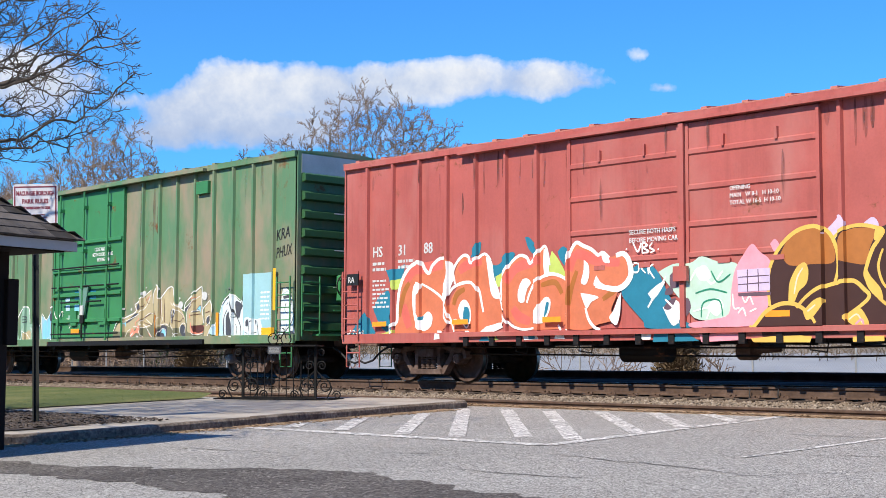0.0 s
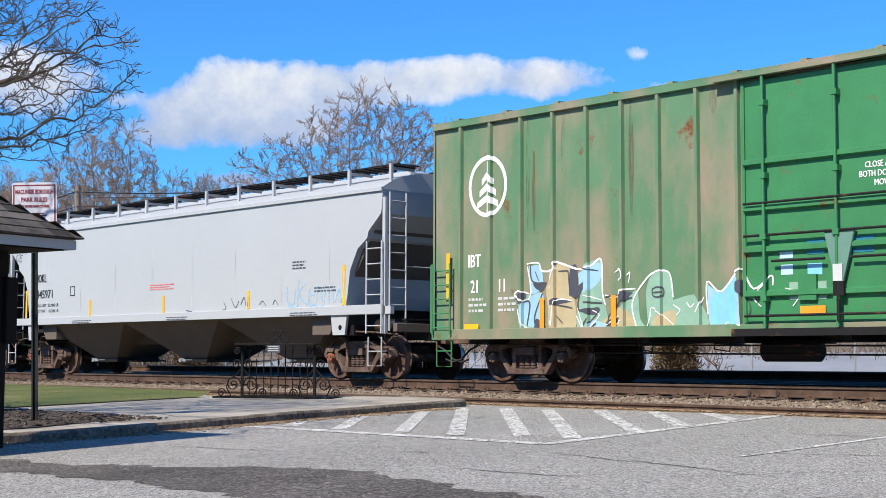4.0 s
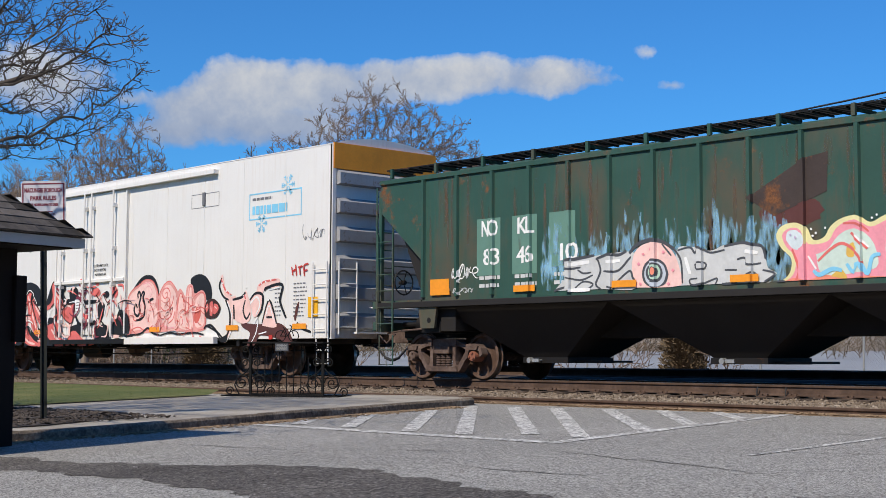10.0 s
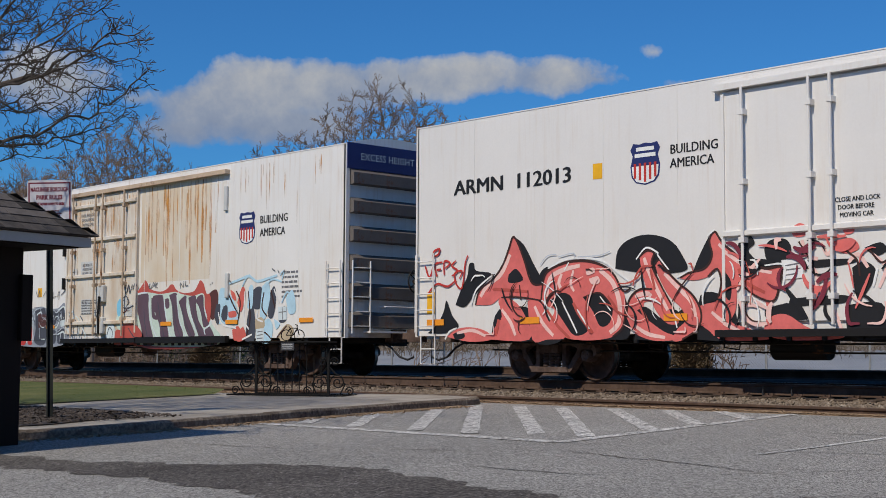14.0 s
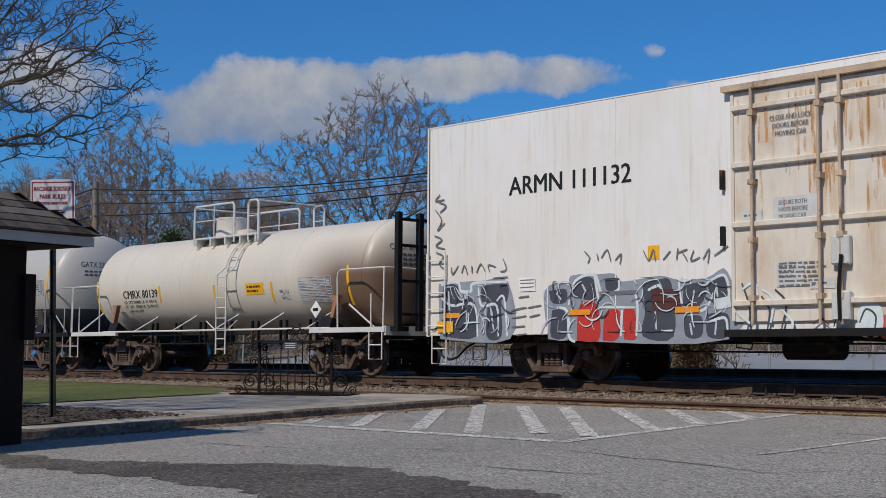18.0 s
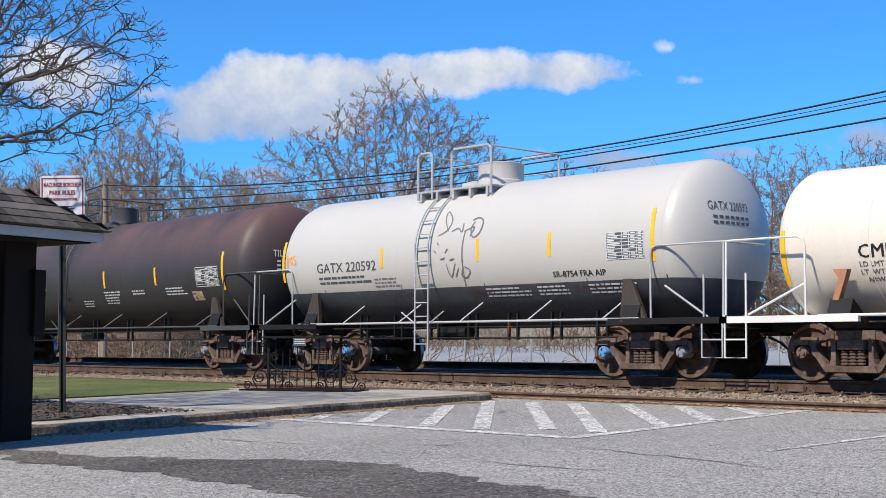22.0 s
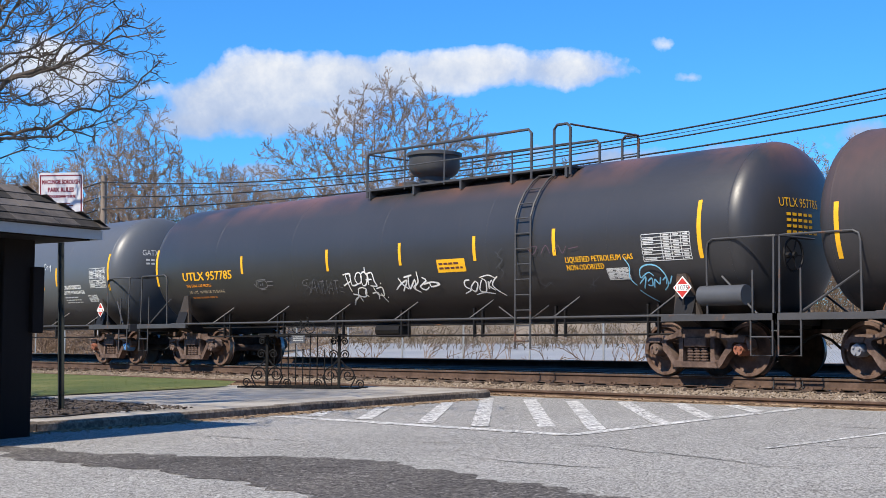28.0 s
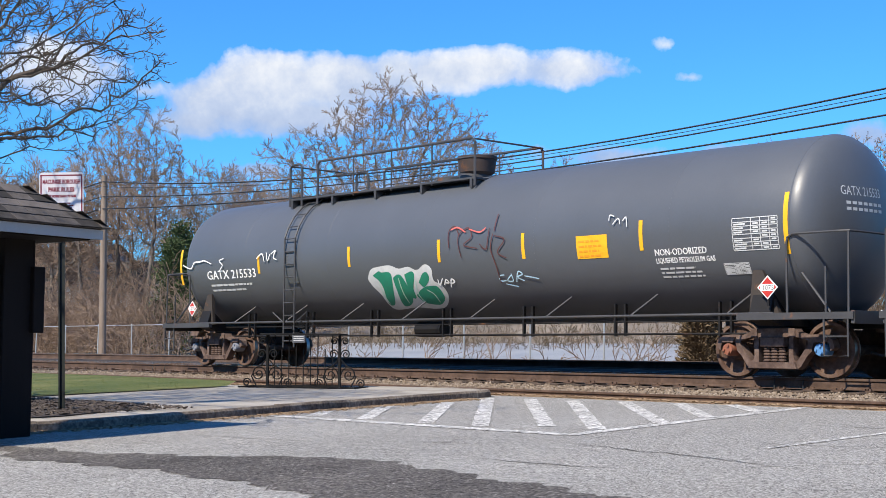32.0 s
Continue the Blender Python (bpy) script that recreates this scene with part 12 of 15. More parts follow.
        part("brake_cylinder", bm, M["black_steel"], car, smooth=40)
        bm = B()
        pipe(bm, [(s * (half + 0.1), -1.2, 0.93), (s * (half - 0.5), -1.3, 0.98), (s * (truck_at + 0.4), -1.35, 1.0), (s * (truck_at - 0.7), -1.35, 1.05)], 0.02, 6)
        pipe(bm, [(s * (half + 0.15), -1.40, 0.90), (s * (half - 0.1), -1.40, 0.72), (s * (half - 0.35), -1.38, 0.90)], 0.016, 6)
        part("brake_pipe", bm, M["truck"], car, smooth=40)
        for sy in (-1, 1):
            bm = B()
            q = s * (truck_at - 0.05)
            prism(bm, [(q - 0.27, z_sill - 0.1), (q + 0.27, z_sill - 0.1), (q + 0.2, z_sill - 0.52), (q - 0.2, z_sill - 0.52)], *sorted((sy * 1.50, sy * 1.56)))
            plate = part("jacking_plate", bm, mat, car)
            bm = B()
            tube(bm, (q + 0.05, sy * 1.55, z_sill - 0.36), (q + 0.05, sy * 1.565, z_sill - 0.36), 0.055, 12)
            part("lifting_hole", bm, M["black_steel"], plate)
            bm = B()
            box(bm, *sorted((s * (half - 1.3), s * (half + 0.2))), *sorted((sy * 1.44, sy * 1.54)), z_sill - 0.1, z_sill + 0.06)
            for xx in (half - 0.02, ):
                box(bm, *sorted((s * (xx - 0.05), s * (xx + 0.04))), *sorted((sy * 1.46, sy * 1.54)), 0.95, z_eave - 0.2)
            part("corner_post", bm, (post_mat if s > 0 else None) or mat, car)
            xa, xb = sorted((s * (half - 0.02), s * (half - 0.5)))
            ladder(car, xa, xb, sy * 1.6, 0.95, z_eave - 1.1, 6, mat)
            steps(car, (xa + xb) / 2, sy * 1.56, mat)
        ladder(car, -1.5, -1.05, s * (half + 0.12), 1.0, z_eave - 0.1, 8, (post_mat if s > 0 else None) or mat, "y")
        grab(car, [(s * (half + 0.1), -1.05, 2.35), (s * (half + 0.1), 1.5, 2.35)], mat)
        bm = B()
        box(bm, *sorted((s * (half - 0.05), s * (half + 0.3))), -1.2, 1.3, 1.22, 1.26)
        part("crossover_step", bm, M["black_steel"], car)
    brake_wheel(car, -half - 0.2, 0.5, 2.0, M["black_steel"])
    # roof hatch trough and walkways
    bm = B()
    box(bm, -half + 0.6, half - 0.6, -0.3, 0.3, z_eave + peak - 0.02, z_eave + peak + 0.10)
    part("hatch", bm, mat, car, bevel=0.02)
    zt = z_eave + walk_up
    for yy in (-0.95, 0.95):
        bm = B()
        for q in (-0.28, -0.14, 0.0, 0.14, 0.28):
            box(bm, -half - 0.1, half + 0.1, yy + q - 0.035, yy + q + 0.035, zt, zt + 0.025)
        x = -half
        while x < half:
            box(bm, x, x + 0.03, yy - 0.33, yy + 0.33, zt - 0.03, zt)
            x += 0.3
        part("running_board", bm, M["black_steel"], car, "dark steel roof walkway")
        s = 1 if yy > 0 else -1
        k = 0
        for x in np.linspace(-half + 0.1, half - 0.1, 13):
            bm = B()
            box(bm, x - 0.035, x + 0.035, yy + s * 0.30, yy + s * 0.36, z_eave + 0.1, zt + 0.03)
            box(bm, x - 0.02, x + 0.02, yy - 0.32, yy + 0.32, zt - 0.09, zt - 0.03)
            part("walk_bracket", bm, mat, car)
    return car


def grey_hopper():
    p = paint("light_grey_paint", (0.42, 0.44, 0.455), 0.05, rough=0.42, coarse=0.5, streak=0.12, streak_col=(0.45, 0.44, 0.42))
    # dusty underside grey, darkened further for the shade beneath the car
    low = paint("dusty_shaded_steel", (0.125, 0.102, 0.083), 0.25, rough=0.7, coarse=0.8)
    sheet = [(7.05, 1.5), (7.12, 1.75), (7.2, 2.3), (7.45, 2.75), (7.75, 2.95), (7.8, 3.1), (8.2, 3.45), (8.25, 3.98)]
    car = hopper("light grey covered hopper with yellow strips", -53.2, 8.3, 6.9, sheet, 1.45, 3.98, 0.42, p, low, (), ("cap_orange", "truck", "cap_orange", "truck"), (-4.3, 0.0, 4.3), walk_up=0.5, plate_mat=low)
    sk = Skin(1.553)
    write(car, sk, "NOKL", -6.75, 2.55, 0.24, M["black"], width=0.62)
    write(car, sk, "845971", -6.68, 2.10, 0.24, M["black"], width=0.93)
    for x in (-7.25, -3.66, -0.05, 3.55):
        yellow_bar(car, sk, x, 1.56, 1.98 if x > -7 else 2.35, 0.10)
    yellow_bar(car, sk, 7.0, 1.56, 2.42, 0.10)
    write(car, sk, "LD LMT  223800 LB", -6.55, 1.86, 0.085, M["dkgrey"], width=1.15, bold=0.4)
    write(car, sk, "LT WT     62200 LB", -6.55, 1.70, 0.085, M["dkgrey"], width=1.15, bold=0.4)
    for a, b, c, d in ((-4.75, -4.5, 2.12, 2.14), (-4.75, -4.5, 2.36, 2.38), (-4.75, -4.73, 2.14, 2.36), (-4.52, -4.5, 2.14, 2.36)):
        patch(car, sk, a, b, c, d, M["black"], "stencil_box")
    bars(car, sk, -0.7, 2.25, 1.3, 3, 0.022, 0.055, M["rose"], 5)
    bars(car, sk, 5.2, 2.55, 0.5, 3, 0.03, 0.07, M["dkgrey"], 6)
    bars(car, sk, 6.0, 1.95, 0.9, 2, 0.03, 0.07, M["dkgrey"], 7)
    for x in (-6, -4.2, -2.4, -0.6, 1.2, 3.0, 4.8, 6.5):
        patch(car, sk, x, x + 0.012, 1.7, 2.9 + 0.3 * math.sin(x * 7), M["fadewhite"], "weld_seam", lift=0.003)
    g = Mural(car, sk, "thin grey scrawled tag", 0.004)
    g.line("dkgrey", 0.010, (-8.11, 3.67), (-8.01, 3.46), (-7.93, 3.63))
    g.line("dkgrey", 0.010, (-7.88, 3.61), (-7.87, 3.43))
    g.line("dkgrey", 0.010, (-7.8, 3.66), (-7.79, 3.44), (-7.68, 3.43))
    g.line("dkgrey", 0.010, (-7.65, 3.65), (-7.63, 3.45), (-7.53, 3.44))
    g.line("dkgrey", 0.010, (-7.45, 3.61), (-7.38, 3.5), (-7.31, 3.67))
    g.line("dkgrey", 0.010, (-7.38, 3.5), (-7.39, 3.39))
    g.line("dkgrey", 0.010, (-7.8, 3.38), (-7.93, 3.38), (-7.93, 3.24), (-7.81, 3.23), (-7.78, 3.3))
    g.line("dkgrey", 0.010, (-7.7, 3.36), (-7.73, 3.2), (-7.61, 3.21))
    g.line("dkgrey", 0.010, (-7.73, 3.3), (-7.6, 3.31))
    g.line("dkgrey", 0.010, (-7.7, 3.38), (-7.55, 3.38))
    g.line("dkgrey", 0.010, (-8.14, 3.37), (-8.12, 3.35))
    g.line("dkgrey", 0.010, (-7.28, 3.42), (-7.27, 3.4))
    g.done()
    g = Mural(car, sk, "faint thin blue spray-painted tag", 0.004)
    g.line("thin_blue", 0.025, (5.02, 2.02), (5.04, 1.69), (5.25, 1.64), (5.31, 1.96))
    g.line("thin_blue", 0.025, (5.44, 2.17), (5.4, 1.58))
    g.line("thin_blue", 0.025, (5.7, 2.11), (5.46, 1.85), (5.75, 1.59))
    g.line("thin_blue", 0.025, (5.84, 1.98), (5.81, 1.62), (6.04, 1.61))
    g.line("thin_blue", 0.025, (5.84, 1.81), (6.01, 1.83))
    g.line("thin_blue", 0.024, (6.07, 1.63), (6.13, 2.02), (6.32, 1.65), (6.38, 2.03))
    g.line("thin_blue", 0.024, (6.47, 1.95), (6.51, 1.61))
    g.line("thin_blue", 0.024, (6.63, 2.01), (6.68, 1.63), (6.85, 1.93), (6.92, 1.62), (7.02, 2.28))
    g.line("thin_blue", 0.026, (5.04, 1.59), (5.63, 1.53), (6.35, 1.57))
    g.line("dkgrey", 0.009, (2.56, 1.76), (2.66, 1.6), (2.52, 1.57))
    g.line("dkgrey", 0.009, (2.87, 1.83), (3.04, 1.61), (3.18, 1.76))
    g.line("dkgrey", 0.009, (3.25, 1.66), (3.38, 1.84), (3.45, 1.65))
    g.line("dkgrey", 0.009, (3.55, 1.83), (3.52, 1.62))
    g.line("dkgrey", 0.008, (3.98, 1.66), (4.11, 1.73), (4.23, 1.62))
    g.line("dkgrey", 0.008, (4.49, 1.64), (4.58, 1.74), (4.7, 1.61))
    g.line("dkgrey", 0.010, (0.98, 1.59), (1.24, 1.56))
    g.done()
    sl = Skin(1.612)
    for x in (-4.5, 0.2, 5.2):
        bars(car, sl, x, 1.42, 1.1, 2, 0.02, 0.05, M["dkgrey"], int(x * 3) + 50)


def green_hopper():
    p = paint("faded_green_hopper_paint", (0.026, 0.078, 0.058), 0.25, rough=0.6, coarse=0.7, streak=0.5, streak_col=(0.11, 0.06, 0.035), rust=0.12, rust_scale=0.9, blot=((0.12, 0.075, 0.045), 0.7, 0.7, 0.5, 0.66))
    # near-black stands for the shade on bays, slope sheets and end
    low = paint("shaded_black_steel", (0.015, 0.013, 0.012), 0.3, rough=0.75)
    sheet = [(6.9, 1.55), (6.9, 2.36), (8.15, 3.40), (8.2, 4.08)]
    ribs = [-6.85 + 0.978 * i for i in range(15)]
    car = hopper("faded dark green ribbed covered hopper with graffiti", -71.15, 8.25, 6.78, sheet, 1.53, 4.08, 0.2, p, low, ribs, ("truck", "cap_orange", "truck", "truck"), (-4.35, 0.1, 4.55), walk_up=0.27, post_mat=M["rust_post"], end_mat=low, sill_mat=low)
    # thin sheet over the green end, black in place of deep shade
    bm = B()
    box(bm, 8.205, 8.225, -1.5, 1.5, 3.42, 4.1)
    part("end_sheet", bm, low, car, "black sheet added over the upper end to stand for deep shade")
    bm = B()
    prism(bm, [(7.55, 3.32), (7.9, 3.62), (8.02, 3.95), (8.22, 4.02), (8.22, 3.35), (7.9, 3.28), (7.66, 3.08)], -1.562, -1.552)
    part("rust_gusset", bm, M["rust_post"], car, "brown rusted corner plate")
    sk = Skin(1.55, ribs, rib_d=0.06)
    for x in (-5.3, -4.35, -3.4):
        patch(car, sk, x - 0.02, x + 0.62, 2.0 if x < -4 else 2.1, 3.1, M["mint_old"], "paint_panel", "paler green stencil panel")
    for t, x, z in (("NO", -5.2, 2.75), ("KL", -4.25, 2.75), ("83", -5.15, 2.2), ("46", -4.25, 2.2), ("10", -3.25, 2.2)):
        write(car, sk, t, x, z, 0.33, M["white"], width=0.42, lift=0.009)
    for i, x in enumerate((-5.25, -4.3, -3.3)):
        bars(car, sk, x, 1.92, 0.6, 2, 0.07, 0.15, M["fadewhite"], 20 + i)
    haze(car, sk, -3.6, 1.75, 1.65, 3.1, M["lick_blue"], 55)
    g = Mural(car, sk, "white block letters with blue overspray", 0.012)
    g.fill("fadewhite", (-3.29, 1.645), (-3.16, 1.76), (-3, 1.9), (-3.06, 2.19), (-2.73, 2.22), (-2.33, 2.24), (-2.01, 2.26), (-1.59, 2.28), (-1.38, 2.19), (-1.34, 1.645), (-2.18, 1.645))
    g.fill("fadewhite", (-0.48, 1.645), (-0.5, 2.24), (-0.22, 2.29), (0.19, 2.2), (0.47, 2.28), (0.81, 2.3), (1.18, 2.22), (1.27, 2.01), (1.32, 1.86), (1.47, 1.77), (1.27, 1.645), (1.35, 1.645), (0.63, 1.645))
    g.fill("palepink", (-1.39, 1.645), (-1.47, 1.94), (-1.4, 2.26), (-1.15, 2.4), (-0.81, 2.38), (-0.56, 2.2), (-0.43, 1.9), (-0.43, 1.645))
    g.line("dkgrey", 0.030, (-3.06, 2.19), (-2.73, 2.21), (-2.33, 2.25))
    g.line("dkgrey", 0.022, (-3.06, 2.19), (-2.98, 2.04), (-2.65, 2.05))
    g.line("dkgrey", 0.018, (-2.98, 1.88), (-2.65, 1.82), (-2.36, 1.9))
    g.line("dkgrey", 0.018, (-2.79, 1.68), (-2.58, 1.79), (-2.36, 1.74), (-2.5, 1.65), (-2.72, 1.645))
    g.line("dkgrey", 0.018, (-2.72, 2.01), (-2.58, 1.94), (-2.4, 1.95))
    g.line("dkgrey", 0.022, (-2.26, 2.2), (-2.18, 1.97), (-2.29, 1.74), (-2.18, 1.645))
    g.line("dkgrey", 0.029, (-2.29, 2.18), (-2.01, 2.25), (-1.76, 2.23), (-1.59, 2.29))
    g.line("dkgrey", 0.022, (-2.11, 1.96), (-1.79, 1.95), (-1.55, 2.13), (-1.49, 2.19))
    g.line("dkgrey", 0.021, (-1.79, 1.77), (-1.52, 1.94), (-1.45, 1.82), (-1.38, 1.75))
    g.line("dkgrey", 0.018, (-2, 1.68), (-1.86, 1.645))
    g.line("dkgrey", 0.022, (-3.29, 1.645), (-3.2, 1.67), (-3.01, 1.71))
    g.line("dkgrey", 0.035, (-1.52, 2.24), (-1.38, 2.37), (-1.11, 2.45), (-0.81, 2.41), (-0.55, 2.27))
    g.line("dkgrey", 0.020, (-0.55, 2.27), (-0.41, 2.06), (-0.38, 1.68))
    g.line("dkgrey", 0.017, (-0.81, 2.37), (-0.61, 2.16))
    g.line("dkgrey", 0.020, (-0.48, 2.24), (-0.22, 2.28), (-0.12, 2.18), (-0.03, 2.27), (0.19, 2.17), (0.48, 2.2))
    g.line("dkgrey", 0.016, (-0.12, 1.98), (-0.03, 2.02), (0.1, 1.99), (0.07, 1.91), (-0.09, 1.91), (-0.12, 2))
    g.line("dkgrey", 0.017, (-0.03, 1.75), (-0.22, 1.74), (-0.19, 1.65), (0.04, 1.66), (0.32, 1.74), (0.29, 1.645))
    g.line("dkgrey", 0.026, (0.47, 2.26), (0.81, 2.3), (1.03, 2.26), (1.21, 2.21), (1.27, 2.01))
    g.line("dkgrey", 0.019, (0.72, 2.03), (0.87, 2.05), (0.94, 1.94), (1.18, 1.95))
    g.line("dkgrey", 0.016, (0.48, 1.87), (0.72, 1.86))
    g.line("dkgrey", 0.016, (0.88, 1.75), (1.03, 1.81), (1.09, 1.74), (0.94, 1.7))
    g.line("dkgrey", 0.019, (1.21, 1.84), (1.44, 1.77), (1.24, 1.65))
    g.line("dkgrey", 0.019, (0.42, 1.645), (0.57, 1.645), (0.72, 1.645))
    g.line("dkgrey", 0.016, (1.47, 1.645), (1.5, 1.645), (1.59, 1.645), (1.62, 1.645))
    g.line("white", 0.037, (-2.91, 2.11), (-2.44, 2.14))
    g.line("white", 0.034, (-0.32, 2.12), (-0.22, 1.83))
    g.line("white", 0.032, (0.87, 2.16), (1.12, 2.12))
    g.line("white", 0.029, (-2.01, 2.12), (-1.73, 2.13))
    g.line("white", 0.037, (-2.9, 1.645), (-2.43, 1.645))
    g.fill("dkgrey", (-0.67, 1.85), (-0.73, 1.7), (-0.87, 1.645), (-1.04, 1.645), (-1.19, 1.72), (-1.24, 1.87), (-1.19, 2.03), (-1.05, 2.12), (-0.87, 2.11), (-0.73, 2.01))
    g.fill("silver", (-0.72, 1.86), (-0.77, 1.73), (-0.88, 1.65), (-1.03, 1.66), (-1.15, 1.74), (-1.19, 1.87), (-1.15, 2), (-1.03, 2.08), (-0.89, 2.07), (-0.77, 1.99))
    g.fill("dkgrey", (-0.79, 1.88), (-0.82, 1.78), (-0.92, 1.72), (-1.03, 1.73), (-1.12, 1.79), (-1.16, 1.89), (-1.12, 1.99), (-1.03, 2.05), (-0.92, 2.05), (-0.83, 1.98))
    g.fill("mint", (-0.84, 1.89), (-0.86, 1.82), (-0.93, 1.77), (-1.01, 1.78), (-1.08, 1.83), (-1.11, 1.9), (-1.08, 1.98), (-1.02, 2.02), (-0.93, 2.02), (-0.87, 1.97))
    g.fill("dkgrey", (-0.89, 1.9), (-0.91, 1.84), (-0.95, 1.81), (-1, 1.81), (-1.04, 1.85), (-1.06, 1.9), (-1.04, 1.95), (-1, 1.99), (-0.95, 1.98), (-0.91, 1.95))
    g.fill("salmon", (-0.92, 1.91), (-0.93, 1.87), (-0.96, 1.85), (-0.99, 1.85), (-1.01, 1.87), (-1.02, 1.91), (-1.01, 1.95), (-0.99, 1.98), (-0.96, 1.97), (-0.93, 1.95))
    g.fill("pink", (-1.35, 2.05), (-1.31, 2.08), (-1.28, 2.05), (-1.31, 2.02))
    g.fill("pink", (-1.25, 2.22), (-1.21, 2.24), (-1.18, 2.21), (-1.21, 2.19))
    g.fill("pink", (-1.08, 2.29), (-1.04, 2.32), (-1.01, 2.29), (-1.04, 2.26))
    g.fill("pink", (-0.81, 2.23), (-0.78, 2.26), (-0.74, 2.23), (-0.78, 2.2))
    g.fill("pink", (-1.31, 1.71), (-1.28, 1.73), (-1.24, 1.7), (-1.28, 1.68))
    g.fill("pink", (-0.71, 1.69), (-0.67, 1.71), (-0.64, 1.69), (-0.67, 1.66))
    g.fill("pink", (-1.21, 1.645), (-1.17, 1.645), (-1.14, 1.645), (-1.17, 1.645))
    g.fill("pink", (-0.61, 1.91), (-0.58, 1.94), (-0.54, 1.91), (-0.58, 1.88))
    g.done()
    g = Mural(car, sk, "pink and yellow bubble letters with a blue zigzag", 0.012)
    g.fill("gold_pale", (1.56, 1.645), (1.71, 1.77), (1.74, 1.99), (1.56, 2.17), (1.47, 2.36), (1.56, 2.51), (1.79, 2.56), (2.02, 2.48), (2.14, 2.27), (2.33, 2.3), (2.45, 2.46), (2.64, 2.57), (2.91, 2.6), (3.13, 2.48), (3.37, 2.57), (3.71, 2.61), (3.94, 2.58), (4.12, 2.68), (4.37, 2.55), (4.59, 2.28), (4.77, 2.45), (4.99, 2.59), (5.3, 2.63), (5.65, 2.6), (5.87, 2.42), (5.95, 2.17), (5.94, 2.49), (6.06, 2.61), (6.32, 2.63), (6.54, 2.53), (6.61, 2.34), (6.49, 2.16), (6.36, 2.1), (6.29, 1.84), (6.25, 1.645), (5.21, 1.645), (3.47, 1.645))
    g.fill("pink", (1.65, 1.645), (1.79, 1.77), (1.82, 2.01), (1.65, 2.19), (1.58, 2.36), (1.65, 2.45), (1.79, 2.48), (1.95, 2.42), (2.05, 2.21), (2.39, 2.23), (2.53, 2.41), (2.7, 2.51), (2.9, 2.53), (3.13, 2.41), (3.42, 2.5), (3.74, 2.54), (3.97, 2.49), (4.15, 2.6), (4.32, 2.49), (4.59, 2.18), (4.84, 2.38), (5.03, 2.52), (5.29, 2.56), (5.61, 2.54), (5.8, 2.39), (5.96, 2.06), (6.03, 2.22), (6.01, 2.45), (6.1, 2.55), (6.32, 2.57), (6.48, 2.48), (6.53, 2.34), (6.43, 2.21), (6.3, 2.14), (6.22, 1.84), (6.19, 1.645), (5.21, 1.645), (3.47, 1.645))
    g.fill("icegreen", (2.19, 2.04), (2.39, 2.11), (2.56, 2.29), (2.72, 2.38), (2.91, 2.39), (3.1, 2.26), (3.21, 2.07), (3.21, 1.79), (2.67, 1.71), (2.28, 1.74))
    g.fill("icegreen", (3.37, 2.07), (3.42, 2.3), (3.63, 2.39), (3.89, 2.38), (4.1, 2.45), (4.3, 2.36), (4.49, 2.13), (4.54, 1.82), (3.99, 1.74), (3.47, 1.78))
    g.fill("icegreen", (4.64, 2.01), (4.84, 2.19), (4.96, 2.28), (5.1, 2.47), (5.32, 2.48), (5.57, 2.46), (5.73, 2.33), (5.82, 2.14), (5.93, 1.95), (5.89, 1.67), (5.21, 1.645), (4.69, 1.71))
    g.fill("icegreen", (6.05, 1.94), (6.12, 2.13), (6.21, 2.1), (6.18, 1.85), (6.15, 1.645), (6.04, 1.645))
    g.fill("frost", (1.65, 2.29), (1.68, 2.42), (1.82, 2.44), (1.97, 2.36), (1.99, 2.21), (1.88, 2.13), (1.76, 2.16))
    g.fill("frost", (6.03, 2.34), (6.05, 2.48), (6.17, 2.53), (6.34, 2.52), (6.46, 2.42), (6.45, 2.29), (6.32, 2.23), (6.12, 2.26))
    g.fill("salmon", (1.62, 1.645), (1.82, 1.69), (2.05, 1.645), (2.33, 1.72), (2.67, 1.645), (3.07, 1.67), (3.47, 1.645), (3.99, 1.66), (4.29, 1.645), (4.61, 1.645), (5.09, 1.645), (5.45, 1.69), (5.79, 1.645), (6.18, 1.66), (6.2, 1.645), (5.21, 1.645), (3.47, 1.645))
    g.fill("gold", (2.72, 2.12), (2.83, 2.19), (2.91, 2.09), (2.83, 1.97), (2.72, 1.99))
    g.fill("gold", (4.39, 1.9), (4.49, 1.94), (4.51, 1.78), (4.44, 1.72))
    g.fill("gold", (2.44, 1.69), (2.61, 1.79), (2.72, 1.645))
    g.line("rose", 0.024, (1.76, 2.14), (1.88, 1.82), (1.82, 1.645))
    g.line("rose", 0.024, (2.22, 1.93), (2.45, 2.11), (2.67, 2.18), (2.94, 1.98), (2.99, 1.78))
    g.line("rose", 0.023, (3.5, 2.06), (3.63, 2.23), (3.76, 2.15), (3.68, 2.01), (3.5, 1.98), (3.99, 1.98))
    g.line("rose", 0.022, (3.97, 2.34), (4.12, 2.03), (4.29, 2.12), (4.42, 1.72))
    g.line("rose", 0.022, (4.64, 1.91), (4.81, 2.04), (4.93, 1.9))
    g.line("rose", 0.021, (5.21, 1.7), (5.29, 1.83), (5.4, 1.88), (5.54, 1.8), (5.56, 1.65))
    g.line("rose", 0.026, (5.29, 2.17), (5.34, 2.3), (5.48, 2.31), (5.62, 2.17))
    g.line("rose", 0.016, (5.27, 2.46), (5.29, 2.26))
    g.line("rose", 0.020, (6.23, 2.03), (6.18, 1.645))
    g.line("rose", 0.018, (2.67, 2.49), (2.91, 2.47), (3.1, 2.34))
    g.line("rose", 0.017, (3.48, 2.42), (3.76, 2.47), (3.99, 2.41))
